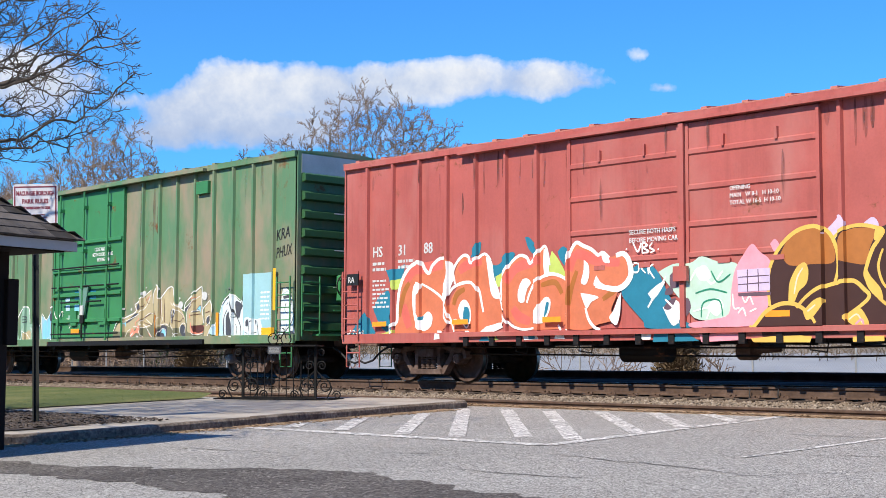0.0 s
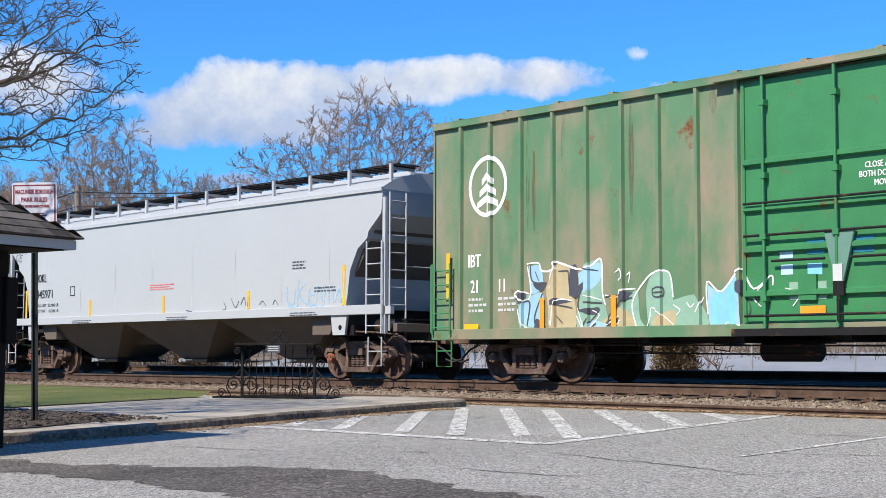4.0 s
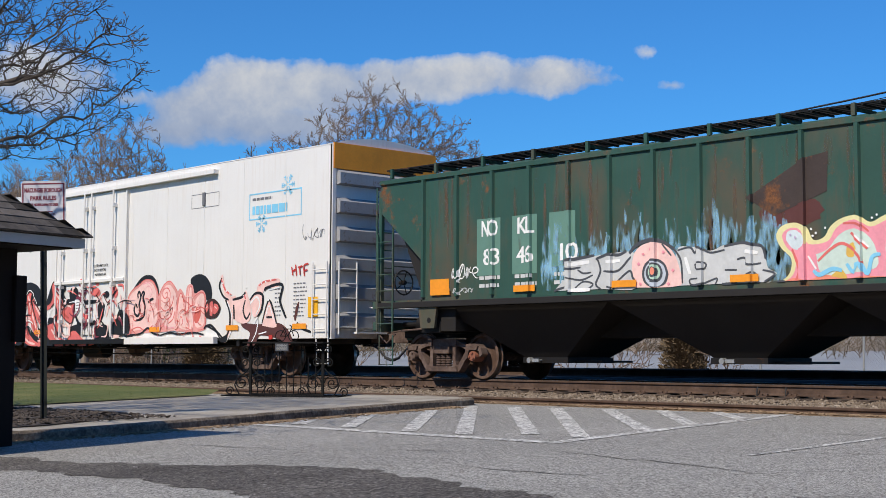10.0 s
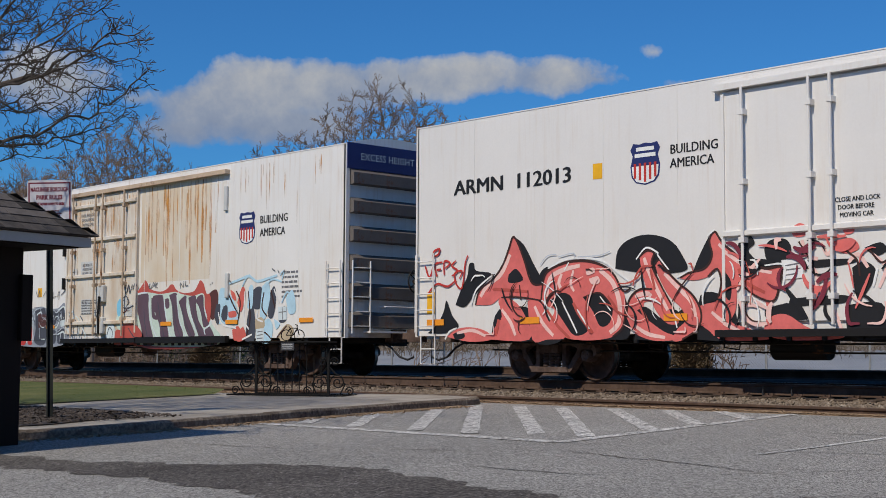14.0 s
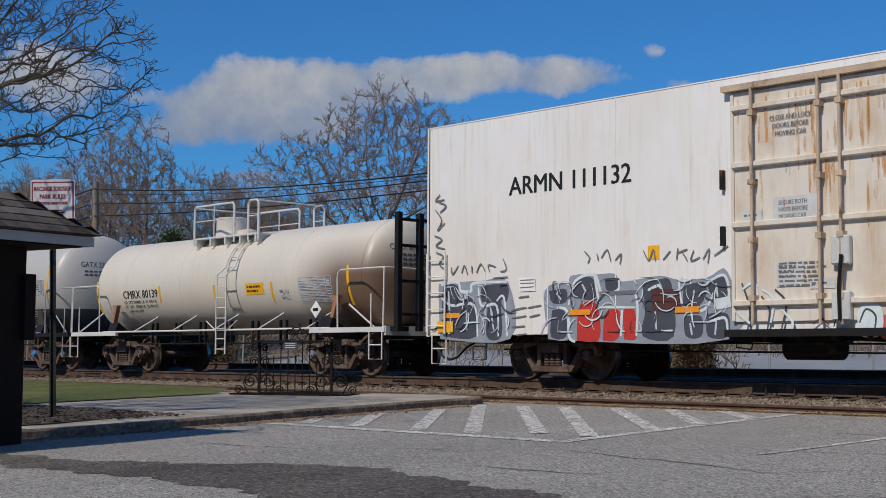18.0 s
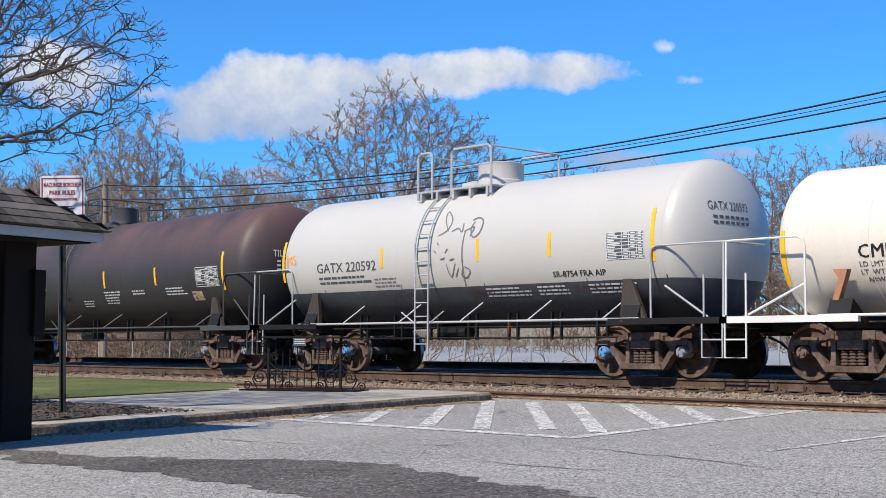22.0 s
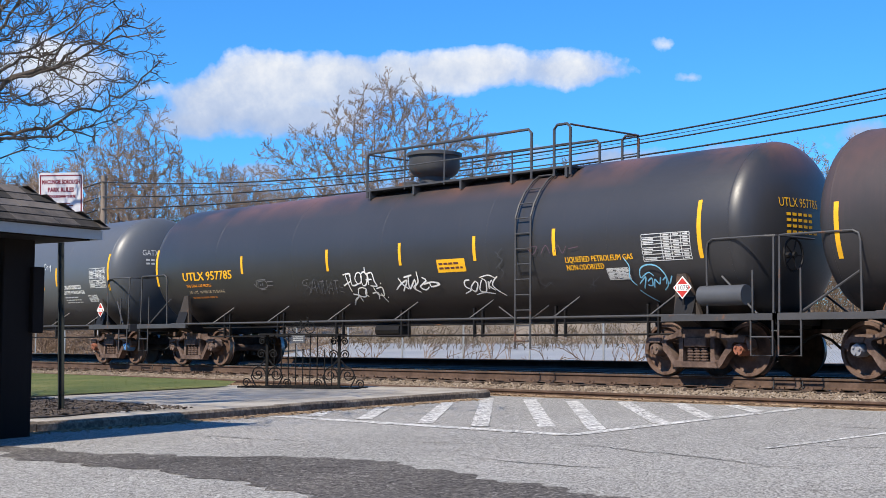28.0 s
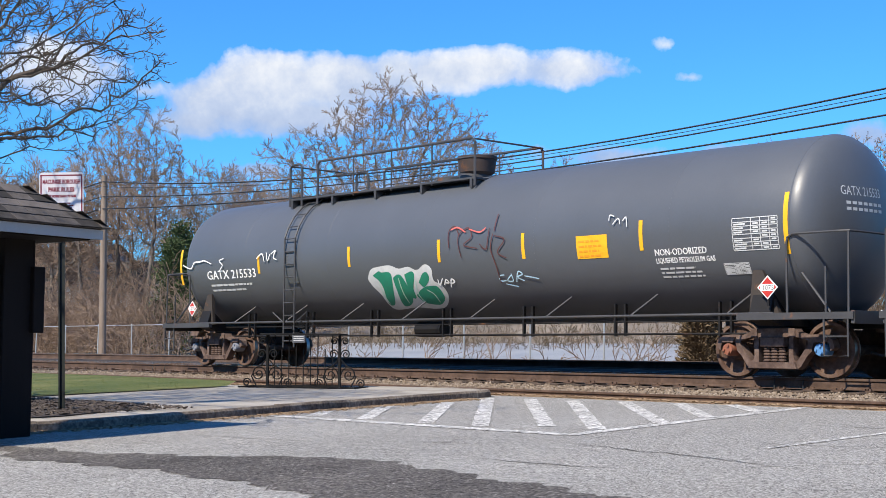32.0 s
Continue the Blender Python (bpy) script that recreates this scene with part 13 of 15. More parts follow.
    g.line("rose", 0.016, (5.03, 2.43), (5.29, 2.51), (5.6, 2.47))
    g.line("rose", 0.024, (2.8, 2.34), (3.07, 2.08))
    g.line("rose", 0.022, (4.61, 1.72), (4.74, 1.81), (5.1, 1.72))
    g.line("white", 0.018, (2.05, 2.02), (2.19, 1.81))
    g.line("white", 0.017, (2.89, 2.29), (3.1, 2.1))
    g.line("white", 0.017, (3.55, 2.3), (3.76, 2.35), (3.92, 2.28))
    g.line("white", 0.016, (5.17, 2.37), (5.22, 2.17))
    g.line("white", 0.016, (5.36, 2.41), (5.6, 2.34), (5.69, 2.19))
    g.line("white", 0.022, (4.86, 2.13), (4.98, 1.99))
    g.line("white", 0.021, (5.71, 1.96), (5.84, 1.77))
    g.line("white", 0.020, (6.09, 2.15), (6.07, 1.85))
    g.line("white", 0.017, (4.12, 2.33), (4.22, 2.22))
    g.line("sky", 0.036, (2.14, 1.79), (2.25, 1.72), (2.47, 1.8), (2.64, 1.77))
    g.line("sky", 0.035, (2.72, 1.87), (2.83, 1.74), (2.94, 1.86), (3.07, 1.71), (3.15, 1.95), (3.29, 1.99))
    g.line("sky", 0.034, (3.55, 1.86), (3.66, 1.91), (3.84, 1.77), (3.94, 1.68))
    g.line("sky", 0.028, (4.09, 2.09), (4.22, 1.87), (4.29, 2.04))
    g.line("sky", 0.027, (4.66, 1.89), (4.81, 1.96), (4.93, 1.84), (5.1, 1.99), (5.22, 1.94))
    g.line("sky", 0.026, (5.17, 1.81), (5.33, 1.88), (5.52, 1.82))
    g.line("sky", 0.031, (5.59, 1.89), (5.68, 2), (5.8, 1.86), (5.96, 1.93))
    g.line("sky", 0.045, (6.05, 1.83), (6.18, 1.83))
    g.fill("greyink", (5.64, 1.81), (5.84, 1.82), (5.86, 1.69), (5.66, 1.68), n=1)
    g.fill("white", (2.09, 2.44), (2.11, 2.46), (2.13, 2.43), (2.11, 2.42))
    g.fill("white", (2.17, 2.37), (2.19, 2.39), (2.22, 2.37), (2.19, 2.35))
    g.fill("white", (2.11, 2.33), (2.14, 2.35), (2.16, 2.33), (2.14, 2.31))
    g.fill("white", (2.34, 2.44), (2.36, 2.46), (2.38, 2.44), (2.36, 2.42))
    g.fill("white", (3.14, 2.54), (3.16, 2.56), (3.18, 2.54), (3.16, 2.52))
    g.fill("white", (3.22, 2.58), (3.24, 2.6), (3.26, 2.58), (3.24, 2.56))
    g.fill("white", (4.45, 2.47), (4.47, 2.48), (4.49, 2.46), (4.47, 2.45))
    g.fill("white", (4.53, 2.4), (4.55, 2.42), (4.56, 2.4), (4.54, 2.38))
    g.fill("white", (4.7, 2.49), (4.72, 2.51), (4.74, 2.49), (4.72, 2.47))
    g.fill("white", (4.77, 2.54), (4.79, 2.56), (4.81, 2.54), (4.79, 2.52))
    g.fill("white", (5.86, 2.5), (5.87, 2.51), (5.89, 2.49), (5.87, 2.48))
    g.fill("white", (5.9, 2.42), (5.92, 2.44), (5.94, 2.42), (5.92, 2.4))
    g.fill("white", (6.52, 2.16), (6.54, 2.18), (6.55, 2.16), (6.54, 2.14))
    g.fill("white", (6.59, 2.19), (6.6, 2.21), (6.62, 2.19), (6.6, 2.17))
    g.fill("lilac", (1.8, 2.33), (1.82, 2.35), (1.85, 2.32), (1.82, 2.3))
    g.fill("lilac", (1.71, 2.37), (1.74, 2.39), (1.76, 2.37), (1.74, 2.35))
    g.fill("lilac", (6.24, 2.45), (6.26, 2.47), (6.27, 2.45), (6.26, 2.43))
    g.fill("lilac", (6.13, 2.4), (6.14, 2.42), (6.16, 2.4), (6.14, 2.38))
    g.fill("lilac", (6.35, 2.35), (6.36, 2.37), (6.38, 2.35), (6.36, 2.33))
    g.done()
    rng = np.random.default_rng(9)
    part("old_badge", drape(flat([(0.92, 3.02), (2.0, 3.57), (2.42, 3.63), (2.39, 3.01), (1.43, 2.69)], "old_badge", M["dark_rust"]), sk, 0.006), None, car, "painted-out dark slanted badge")
    part("old_badge_patch", drape(flat(blob(1.75, 2.72, 0.55, 0.24, rng, 24, 0.12), "old_badge_patch", M["brown"]), sk, 0.003), None, car)
    streaks(car, sk, -6.8, 8.0, 4.0, 60, M["dirt_run"], 20, (0.3, 1.6), (0.02, 0.08), name="rust_streak")
    for x in (-6.6, -5.3 + 1.0, -1.9, 0.6, 4.0, 6.1):
        patch(car, sk, x, x + 0.55, 1.66, 1.78, M["orange"], "reflector", "orange reflective strip", lift=0.045)
    patch(car, sk, -6.65, -6.1, 1.68, 1.98, M["orange"], "reflector", "orange reflective panel", lift=0.01)
    scrawl(car, sk, -6.0, 1.9, 0.7, 0.35, M["white"], 31, 4, 0.014)
    scrawl(car, sk, -6.0, 1.65, 0.6, 0.15, M["fadewhite"], 32, 4, 0.01)


# ---- tank cars ----
def tank_car(label, centre, length, rad, axis, truck_at, end, mat, trim, marks, seam_x, ladder_x, deck, caps, lower=None, rail=True, mount="ribs", gusset=True):
    car = make_car("tank_car", label, "tank car", centre, truck_at, end, caps)
    L = length / 2
    prof = []
    a = rad * 0.40
    for i in range(10):
        t = i / 9 * math.pi / 2
        prof.append((-L + a - a * math.cos(t), max(rad * math.sin(t), 0.01)))
    for x in np.linspace(-L + a, L - a, 14)[1:-1]:
        prof.append((x, rad))
    prof += [(-x, r) for x, r in prof[:10][::-1]]
    bm = B()
    rings = lathe(bm, prof, 72, "x", (0, 0, axis))
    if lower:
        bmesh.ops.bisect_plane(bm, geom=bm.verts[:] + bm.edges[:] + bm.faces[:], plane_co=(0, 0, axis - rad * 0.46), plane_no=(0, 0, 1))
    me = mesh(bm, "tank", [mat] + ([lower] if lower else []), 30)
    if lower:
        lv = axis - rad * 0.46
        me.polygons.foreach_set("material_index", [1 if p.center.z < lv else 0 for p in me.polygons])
    part("tank", me, None, car)
    proud = 0.002 if gusset else 0.008
    for x in [-L + a, L - a] + list(seam_x):
        bm = B()
        lathe(bm, [(x - 0.016, rad - 0.004), (x - 0.009, rad + proud), (x + 0.009, rad + proud), (x + 0.016, rad - 0.004)], 72, "x", (0, 0, axis))
        me = mesh(bm, "weld_seam", [mat] + ([lower] if lower else []), 30)
        if lower:
            me.polygons.foreach_set("material_index", [1 if p.center.z < axis - rad * 0.46 else 0 for p in me.polygons])
        part("weld_seam", me, None, car)
    # stub sills, saddles, draft gear
    for s in (-1, 1):
        bm = B()
        box(bm, *sorted((s * (truck_at - 1.5), s * end)), -0.34, 0.34, 0.80, 1.08)
        prism(bm, [(-1.35, axis - 0.75 * rad), (-1.5, 0.95), (-1.2, 0.84), (1.2, 0.84), (1.5, 0.95), (1.35, axis - 0.75 * rad), (0.9, axis - rad - 0.02), (-0.9, axis - rad - 0.02)], s * truck_at - 0.2, s * truck_at + 0.2, "x")
        part("saddle", bm, M["black_steel"], car)
        bm = B()
        box(bm, *sorted((s * (truck_at + 0.9), s * (end - 0.05))), -1.52, 1.52, 0.98, 1.02)
        box(bm, s * (end - 0.1), s * (end - 0.1) + 0.06, -1.52, 1.52, 0.86, 1.06)
        for sy in (-1, 1):
            box(bm, *sorted((s * (truck_at - 0.4), s * (end - 0.05))), *sorted((sy * 1.47, sy * 1.55)), 0.93, 1.04)
        part("end_platform", bm, M["black_steel"] if lower else trim, car)
        for sy in (-1, 1):
            # hand rail looping from the side round the end
            grab(car, [(s * (truck_at + 0.55), sy * 1.5, 1.04), (s * (truck_at + 0.55), sy * 1.52, 2.12), (s * (truck_at + 0.58), sy * 1.52, 2.24), (s * (truck_at + 0.68), sy * 1.52, 2.29), (s * (end - 0.3), sy * 1.52, 2.29), (s * (end - 0.14), sy * 1.46, 2.29), (s * (end - 0.1), sy * 1.3, 2.29), (s * (end - 0.1), sy * 0.4, 2.29)], trim, 0.020, "handrail")
            grab(car, [(s * (end - 0.55), sy * 1.5, 1.04), (s * (end - 0.55), sy * 1.5, 1.75)], trim, 0.018, "handrail_post")
            grab(car, [(s * (end - 0.15), sy * 1.5, 1.04), (s * (end - 0.15), sy * 1.48, 2.28)], trim, 0.020, "handrail_post")
            steps(car, s * (end - 0.36), sy * 1.53, trim, 0.36)
            bm = B()
            tube(bm, (s * (truck_at + 0.7), sy * 1.3, axis - 0.55 * rad), (s * (end - 0.5), sy * 1.45, 1.04), 0.02, 6)
            part("end_brace", bm, trim, car)
            if not gusset:
                continue
            bm = B()
            prism(bm, [(s * (truck_at - 0.28), 1.0), (s * (truck_at + 0.32), 1.0), (s * (truck_at - 0.02), 1.75), (s * (truck_at - 0.2), 1.75)], *sorted((sy * 1.28, sy * 1.36)))
            part("saddle_gusset", bm, M["saddle"], car)
    if rail:
        for sy in (-1, 1):
            bm = B()
            tube(bm, (-truck_at - 0.3, sy * 1.52, 1.03), (truck_at + 0.3, sy * 1.52, 1.03), 0.024, 8)
            r_ = part("side_rail", bm, trim, car)
            n = max(5, int(truck_at))
            for i in range(n):
                x = -truck_at + (i + 0.7) * 2 * truck_at / n
                bm = B()
                th = math.asin(max(-0.9, min(0.9, (1.42 - axis) / rad)))
                tube(bm, (x, sy * 1.52, 1.03), (x + 0.25, sy * rad * math.cos(th), 1.42), 0.018, 6)
                part("rail_brace", bm, trim, r_)
    # brake pipe and rigging under the belly
    bm = B()
    tube(bm, (-truck_at, -0.9, 0.72), (truck_at, -0.9, 0.72), 0.022, 6)
    tube(bm, (-truck_at, -0.9, 0.94), (truck_at, -0.9, 0.94), 0.016, 6)
    for x in np.linspace(-truck_at + 1.2, truck_at - 1.2, 7):
        box(bm, x - 0.02, x + 0.02, -0.93, -0.87, 0.68, axis - rad + 0.28)
        box(bm, x + 0.22, x + 0.26, -0.93, -0.87, 0.68, axis - rad + 0.28)
    tube(bm, (-1.2, -0.5, 0.85), (-0.4, -0.5, 0.85), 0.16, 12)
    part("brake_rigging", bm, M["black_steel"], car)
    # side ladder, bowed over the tank
    def bow(z):
        q = (z - axis) / rad
        return -1.56 if q < 0.12 else -max(rad * math.sqrt(max(0, 1 - q * q)) + 0.09, 0.55)
    ladder(car, ladder_x - 0.2, ladder_x + 0.2, -1.56, 0.45, axis + rad * 0.93, 12, trim, bow=bow)
    for sx in (-0.2, 0.2):
        bm = B()
        tube(bm, (ladder_x + sx, -1.54, 1.0), (ladder_x + sx + (0.45 if sx > 0 else -0.45), -1.54, 1.25), 0.014, 6)
        part("ladder_stay", bm, trim, car)
    # deck with hand rails, and the dome or protective housing
    x0, x1, hx, hr, hh = deck
    zt = axis + rad
    bm = B()
    for yy in (-1.02, 0.55):
        box(bm, x0, x1, yy, yy + 0.46, zt - 0.16, zt - 0.12)
        for x in np.linspace(x0 + 0.1, x1 - 0.1, 5):
            box(bm, x - 0.03, x + 0.03, yy, yy + 0.5, zt - 0.34, zt - 0.16)
    part("deck", bm, trim, car)
    for yy in (-1.0, 1.0):
        for xa, xb in ((x0, ladder_x - 0.32), (ladder_x + 0.28, x1)):
            bm = B()
            pipe(bm, [(xa, yy, zt - 0.3), (xa, yy, zt + 0.60), (xa + 0.08, yy, zt + 0.68), (xb - 0.08, yy, zt + 0.68), (xb, yy, zt + 0.60), (xb, yy, zt - 0.3)], 0.029, 7)
            tube(bm, (xa, yy, zt + 0.3), (xb, yy, zt + 0.3), 0.014, 6)
            m = int((xb - xa) / 1.35)
            for i in range(m):
                x = xa + (i + 1) * (xb - xa) / (m + 1)
                tube(bm, (x, yy, zt - 0.2), (x, yy, zt + 0.68), 0.018, 6)
            part("deck_rail", bm, trim, car)
    for xx in (x0, x1):
        bm = B()
        tube(bm, (xx, -1.0, zt + 0.66), (xx, 1.0, zt + 0.66), 0.02, 6)
        part("deck_rail", bm, trim, car)
    bm = B()
    lathe(bm, [(-0.05, hr * 1.05), (0.06, hr * 1.05), (0.08, hr), (hh - 0.06, hr), (hh - 0.02, hr * 1.04), (hh, hr * 0.9), (hh + 0.03, 0.05)] if hr < 0.52 else [(-0.05, hr * 0.58), (0.14, hr * 0.6), (0.22, hr * 0.86), (0.34, hr), (hh + 0.1, hr), (hh + 0.11, hr * 1.09), (hh + 0.18, hr * 1.09), (hh + 0.21, hr * 0.9), (hh + 0.23, 0.05)], 28, "z", (hx, 0, zt))
    part("dome_housing", bm, trim if mount == "dark" else mat, car, "round valve housing", smooth=35)
    bm = B()
    lathe(bm, [(-0.05, 0.28), (0.12, 0.28), (0.14, 0.2), (0.18, 0.06)], 16, "z", (hx + 0.55 if hx - 0.9 < x0 else hx - 0.9, 0.1, zt - 0.02))
    part("manway", bm, trim if mount == "dark" else mat, car, smooth=35)
    sk = Skin(tank=(axis, rad))
    for x, za, zb in marks:
        yellow_bar(car, sk, x, za, zb)
    return car, sk


def table(car, sk, x0, x1, z0, z1, ink, back, seed):
    """A stencilled data table: a frame, ruled lines and plain bars."""
    random.seed(seed)
    bm = B()

    def bar(a, b, c, d):
        bm.faces.new([bm.verts.new(v) for v in ((a, 0, c), (b, 0, c), (b, 0, d), (a, 0, d))])
    t = patch(car, sk, x0, x1, z0, z1, back, "data_panel", "stencilled data table", lift=0.004) if back else None
    rows, e = 8, 0.007
    for i in range(rows + 1):
        z = z0 + (z1 - z0) * i / rows
        bar(x0, x1, z - e, z + e)
    for f in (0.0, 0.42, 0.62, 0.82, 1.0):
        x = x0 + (x1 - x0) * f
        for i in range(rows):
            bar(x - e, x + e, z0 + (z1 - z0) * i / rows + e, z0 + (z1 - z0) * (i + 1) / rows - e)
    for i in range(rows):
        z = z0 + (z1 - z0) * (i + 0.3) / rows
        for a, b in ((0.03, random.uniform(0.2, 0.38)), (0.46, 0.58), (0.66, 0.78), (0.86, 0.96)):
            if random.random() < 0.75:
                bar(x0 + (x1 - x0) * a, x0 + (x1 - x0) * b, z, z + (z1 - z0) / rows * 0.42)
    return tagged(part("data_table", drape(mesh(bm, "data_table", ink), sk, 0.008), None, t or car, "ruled table of small print"), kind="stuff")


def placard(car, x, z, y, mat, size=0.27):
    bm = B()
    prism(bm, [(x, z - size * 0.72), (x + size * 0.72, z), (x, z + size * 0.72), (x - size * 0.72, z)], -y - 0.012, -y)
    p = part("placard", bm, M["white"], car, "diamond hazard placard")
    bm = B()
    k = size * 0.62
    prism(bm, [(x, z - k), (x + k, z), (x, z + k), (x - k, z)], -y - 0.016, -y - 0.0125)
    part("placard_face", bm, mat, p)
    if mat == M["white"]:
        bm = B()
        box(bm, x - 0.09, x + 0.09, -y - 0.02, -y - 0.0165, z - 0.035, z + 0.035)
        part("placard_bar", bm, M["black"], p)
    else:
        bm = B()
        box(bm, x - 0.13, x + 0.13, -y - 0.02, -y - 0.0165, z - 0.055, z + 0.055)
        part("placard_bar", bm, M["white"], p)
        me = letters("1075", 0.085, M["black"])
        me.transform(Matrix.Translation((x - 0.1, -y - 0.022, z - 0.042)))
        part("placard_number", me, None, p)
    bm = B()
    box(bm, x - 0.02, x + 0.02, -y, -y + 0.02, z - size * 1.1, z)
    part("placard_bracket", bm, M["black_steel"], p)


def head_text(car, L, rad, axis, text, y0, z, h, ink):
    me = letters(text, h, ink, narrow=0.8)
    a = rad * 0.40
    for v in me.vertices:
        yy, zz = y0 + v.co.x, z + v.co.z
        q = min(0.98, ((yy) ** 2 + (zz - axis) ** 2) / rad ** 2)
        v.co = Vector((L - a + a * math.sqrt(1 - q) + 0.007, yy, zz))
    return part("head_lettering", me, None, car)


def head_bars(car, L, rad, axis, y0, z, w, n, ink, seed):
    random.seed(seed)
    bm = B()
    a = rad * 0.40
    for i in range(n):
        yy = y0
        while yy < y0 + w * random.uniform(0.7, 1):
            q_ = []
            for u, v in ((0, 0), (0.1, 0), (0.1, 0.05), (0, 0.05)):
                Y, Z = yy + u, z - i * 0.1 + v
                q = min(0.98, (Y ** 2 + (Z - axis) ** 2) / rad ** 2)
                q_.append(bm.verts.new((L - a + a * math.sqrt(1 - q) + 0.007, Y, Z)))
            bm.faces.new(q_)
            yy += 0.14
    part("head_print", bm, ink, car)


def tanks():
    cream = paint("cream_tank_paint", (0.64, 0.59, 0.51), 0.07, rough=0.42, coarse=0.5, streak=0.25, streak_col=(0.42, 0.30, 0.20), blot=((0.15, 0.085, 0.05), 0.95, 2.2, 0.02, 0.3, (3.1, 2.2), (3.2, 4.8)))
    white = paint("white_tank_paint", (0.46, 0.447, 0.42), 0.05, rough=0.4, coarse=0.5, streak=0.12, streak_col=(0.5, 0.42, 0.34))
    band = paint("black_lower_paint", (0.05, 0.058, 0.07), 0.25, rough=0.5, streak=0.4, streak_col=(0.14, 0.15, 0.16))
    rusty = paint("rust_bloomed_black_paint", (0.036, 0.034, 0.036), 0.25, spec=0.4, rough=0.55, coarse=0.6, streak=0.4, streak_col=(0.10, 0.06, 0.055), blot=((0.125, 0.066, 0.056), 0.85, 0.4, 0.38, 0.60, (2.4, 3.8)))
    black = paint("black_tank_paint", (0.032, 0.032, 0.035), 0.18, spec=0.6, rough=0.42, coarse=0.6, streak=0.15, streak_col=(0.08, 0.06, 0.05), blot=((0.17, 0.08, 0.055), 0.9, 0.5, 0.40, 0.62, (3.35, 3.95)))
    slate = paint("slate_tank_paint", (0.084, 0.091, 0.102), 0.14, spec=0.6, rough=0.42, coarse=0.5, streak=0.1, streak_col=(0.1, 0.1, 0.11))
    whitetrim = paint("white_trim", (0.62, 0.62, 0.60), 0.15, rough=0.5, rust=0.06)
    greytrim = paint("grey_trim", (0.36, 0.37, 0.38), 0.2, rough=0.5, rust=0.05)
    darktrim = paint("dark_trim", (0.055, 0.055, 0.058), 0.3, rough=0.55, rust=0.1)

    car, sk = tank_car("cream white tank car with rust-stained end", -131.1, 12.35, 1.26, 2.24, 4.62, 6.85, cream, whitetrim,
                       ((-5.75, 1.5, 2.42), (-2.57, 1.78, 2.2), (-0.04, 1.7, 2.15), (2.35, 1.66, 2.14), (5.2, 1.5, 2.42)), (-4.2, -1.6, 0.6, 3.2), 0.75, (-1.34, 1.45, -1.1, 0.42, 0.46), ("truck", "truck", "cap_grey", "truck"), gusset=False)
    write(car, sk, "CMRX 80139", -4.4, 1.92, 0.22, M["black"], width=1.72)
    for k, t in enumerate(("LD LMT 206000 LB  93 450 KG", "LT  WT   57000 LB  25 850 KG")):
        write(car, sk, t, -4.4, 1.78 - 0.13 * k, 0.085, M["dkgrey"], width=1.62, bold=0.6)
    write(car, sk, "NEW 03-1997", -4.3, 1.52, 0.085, M["dkgrey"], width=0.72, bold=0.6)
    patch(car, sk, 1.3, 2.03, 1.86, 2.14, M["yellow"], "emergency_label", "yellow emergency label")
    bars(car, sk, 1.36, 2.03, 0.55, 2, 0.05, 0.1, M["brown"], 62, lift=0.009)
    table(car, sk, 2.65, 3.0, 1.72, 1.95, M["fadewhite"], M["dkgrey"], 3)
    table(car, sk, 3.4, 4.6, 1.62, 2.2, M["silver"], None, 4)
    placard(car, 4.3, 1.45, 1.42, M["white"])
    head_text(car, 6.175, 1.26, 2.24, "CMRX 80139", -0.75, 2.75, 0.14, M["dkgrey"])
    head_bars(car, 6.175, 1.26, 2.24, -0.6, 2.62, 0.9, 3, M["dkgrey"], 5)
    for x in (-4.75, 4.75):
        bm = B()
        prism(bm, [(x - 0.12, 1.0), (x - 0.02, 1.0), (x + 0.2, 1.62), (x + 0.24, 1.75), (x - 0.02, 1.75), (x + 0.08, 1.62)], -1.36, -1.24)
        part("saddle_gusset", bm, M["rusty_leg"], car, "rusty saddle bracket")
    # black bulkhead posts on the leading end
    bm = B()
    for y in (-1.35, -0.75, 0.75, 1.35):
        box(bm, 6.94, 7.06, y - 0.06, y + 0.06, 0.95, 3.45)
    for z in (1.3, 2.0, 2.75, 3.3):
        box(bm, 6.96, 7.04, -1.29, 1.29, z - 0.03, z + 0.03)
    for y in (-1.2, 1.2):
        box(bm, 6.75, 6.95, y - 0.2, y + 0.2, 0.95, 1.05)
    part("end_frame", bm, M["black_steel"], car, "black steel end frame")

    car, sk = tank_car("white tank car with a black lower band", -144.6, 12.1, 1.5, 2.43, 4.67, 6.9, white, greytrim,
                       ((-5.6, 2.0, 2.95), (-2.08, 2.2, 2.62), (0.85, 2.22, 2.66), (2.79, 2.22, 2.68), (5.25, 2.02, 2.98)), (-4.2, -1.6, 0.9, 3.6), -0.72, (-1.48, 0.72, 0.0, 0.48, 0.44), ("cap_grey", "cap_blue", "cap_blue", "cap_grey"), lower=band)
    write(car, sk, "GATX 220592", -4.35, 2.17, 0.22, M["dkgrey"], width=2.05, bold=0.5)
    bars(car, sk, -4.3, 2.02, 1.9, 2, 0.05, 0.11, M["dkgrey"], 63)
    write(car, sk, "SR-8754 FRA AIP", 2.8, 1.82, 0.12, M["black"], width=1.3)
    table(car, sk, 4.2, 5.05, 2.1, 2.58, M["fadewhite"], M["slate"], 7)
    for x, w, s in ((-2.4, 0.9, 1), (0.9, 1.3, 2), (2.3, 0.9, 3), (3.6, 1.2, 4)):
        bars(car, sk, x, 1.62 if x > 0 else 1.95, w, 3, 0.035, 0.08, M["fadewhite"] if x > 0 else M["greyink"], 70 + s)
    g = Mural(car, sk, "thin grey scrawls on white paint", 0.006)
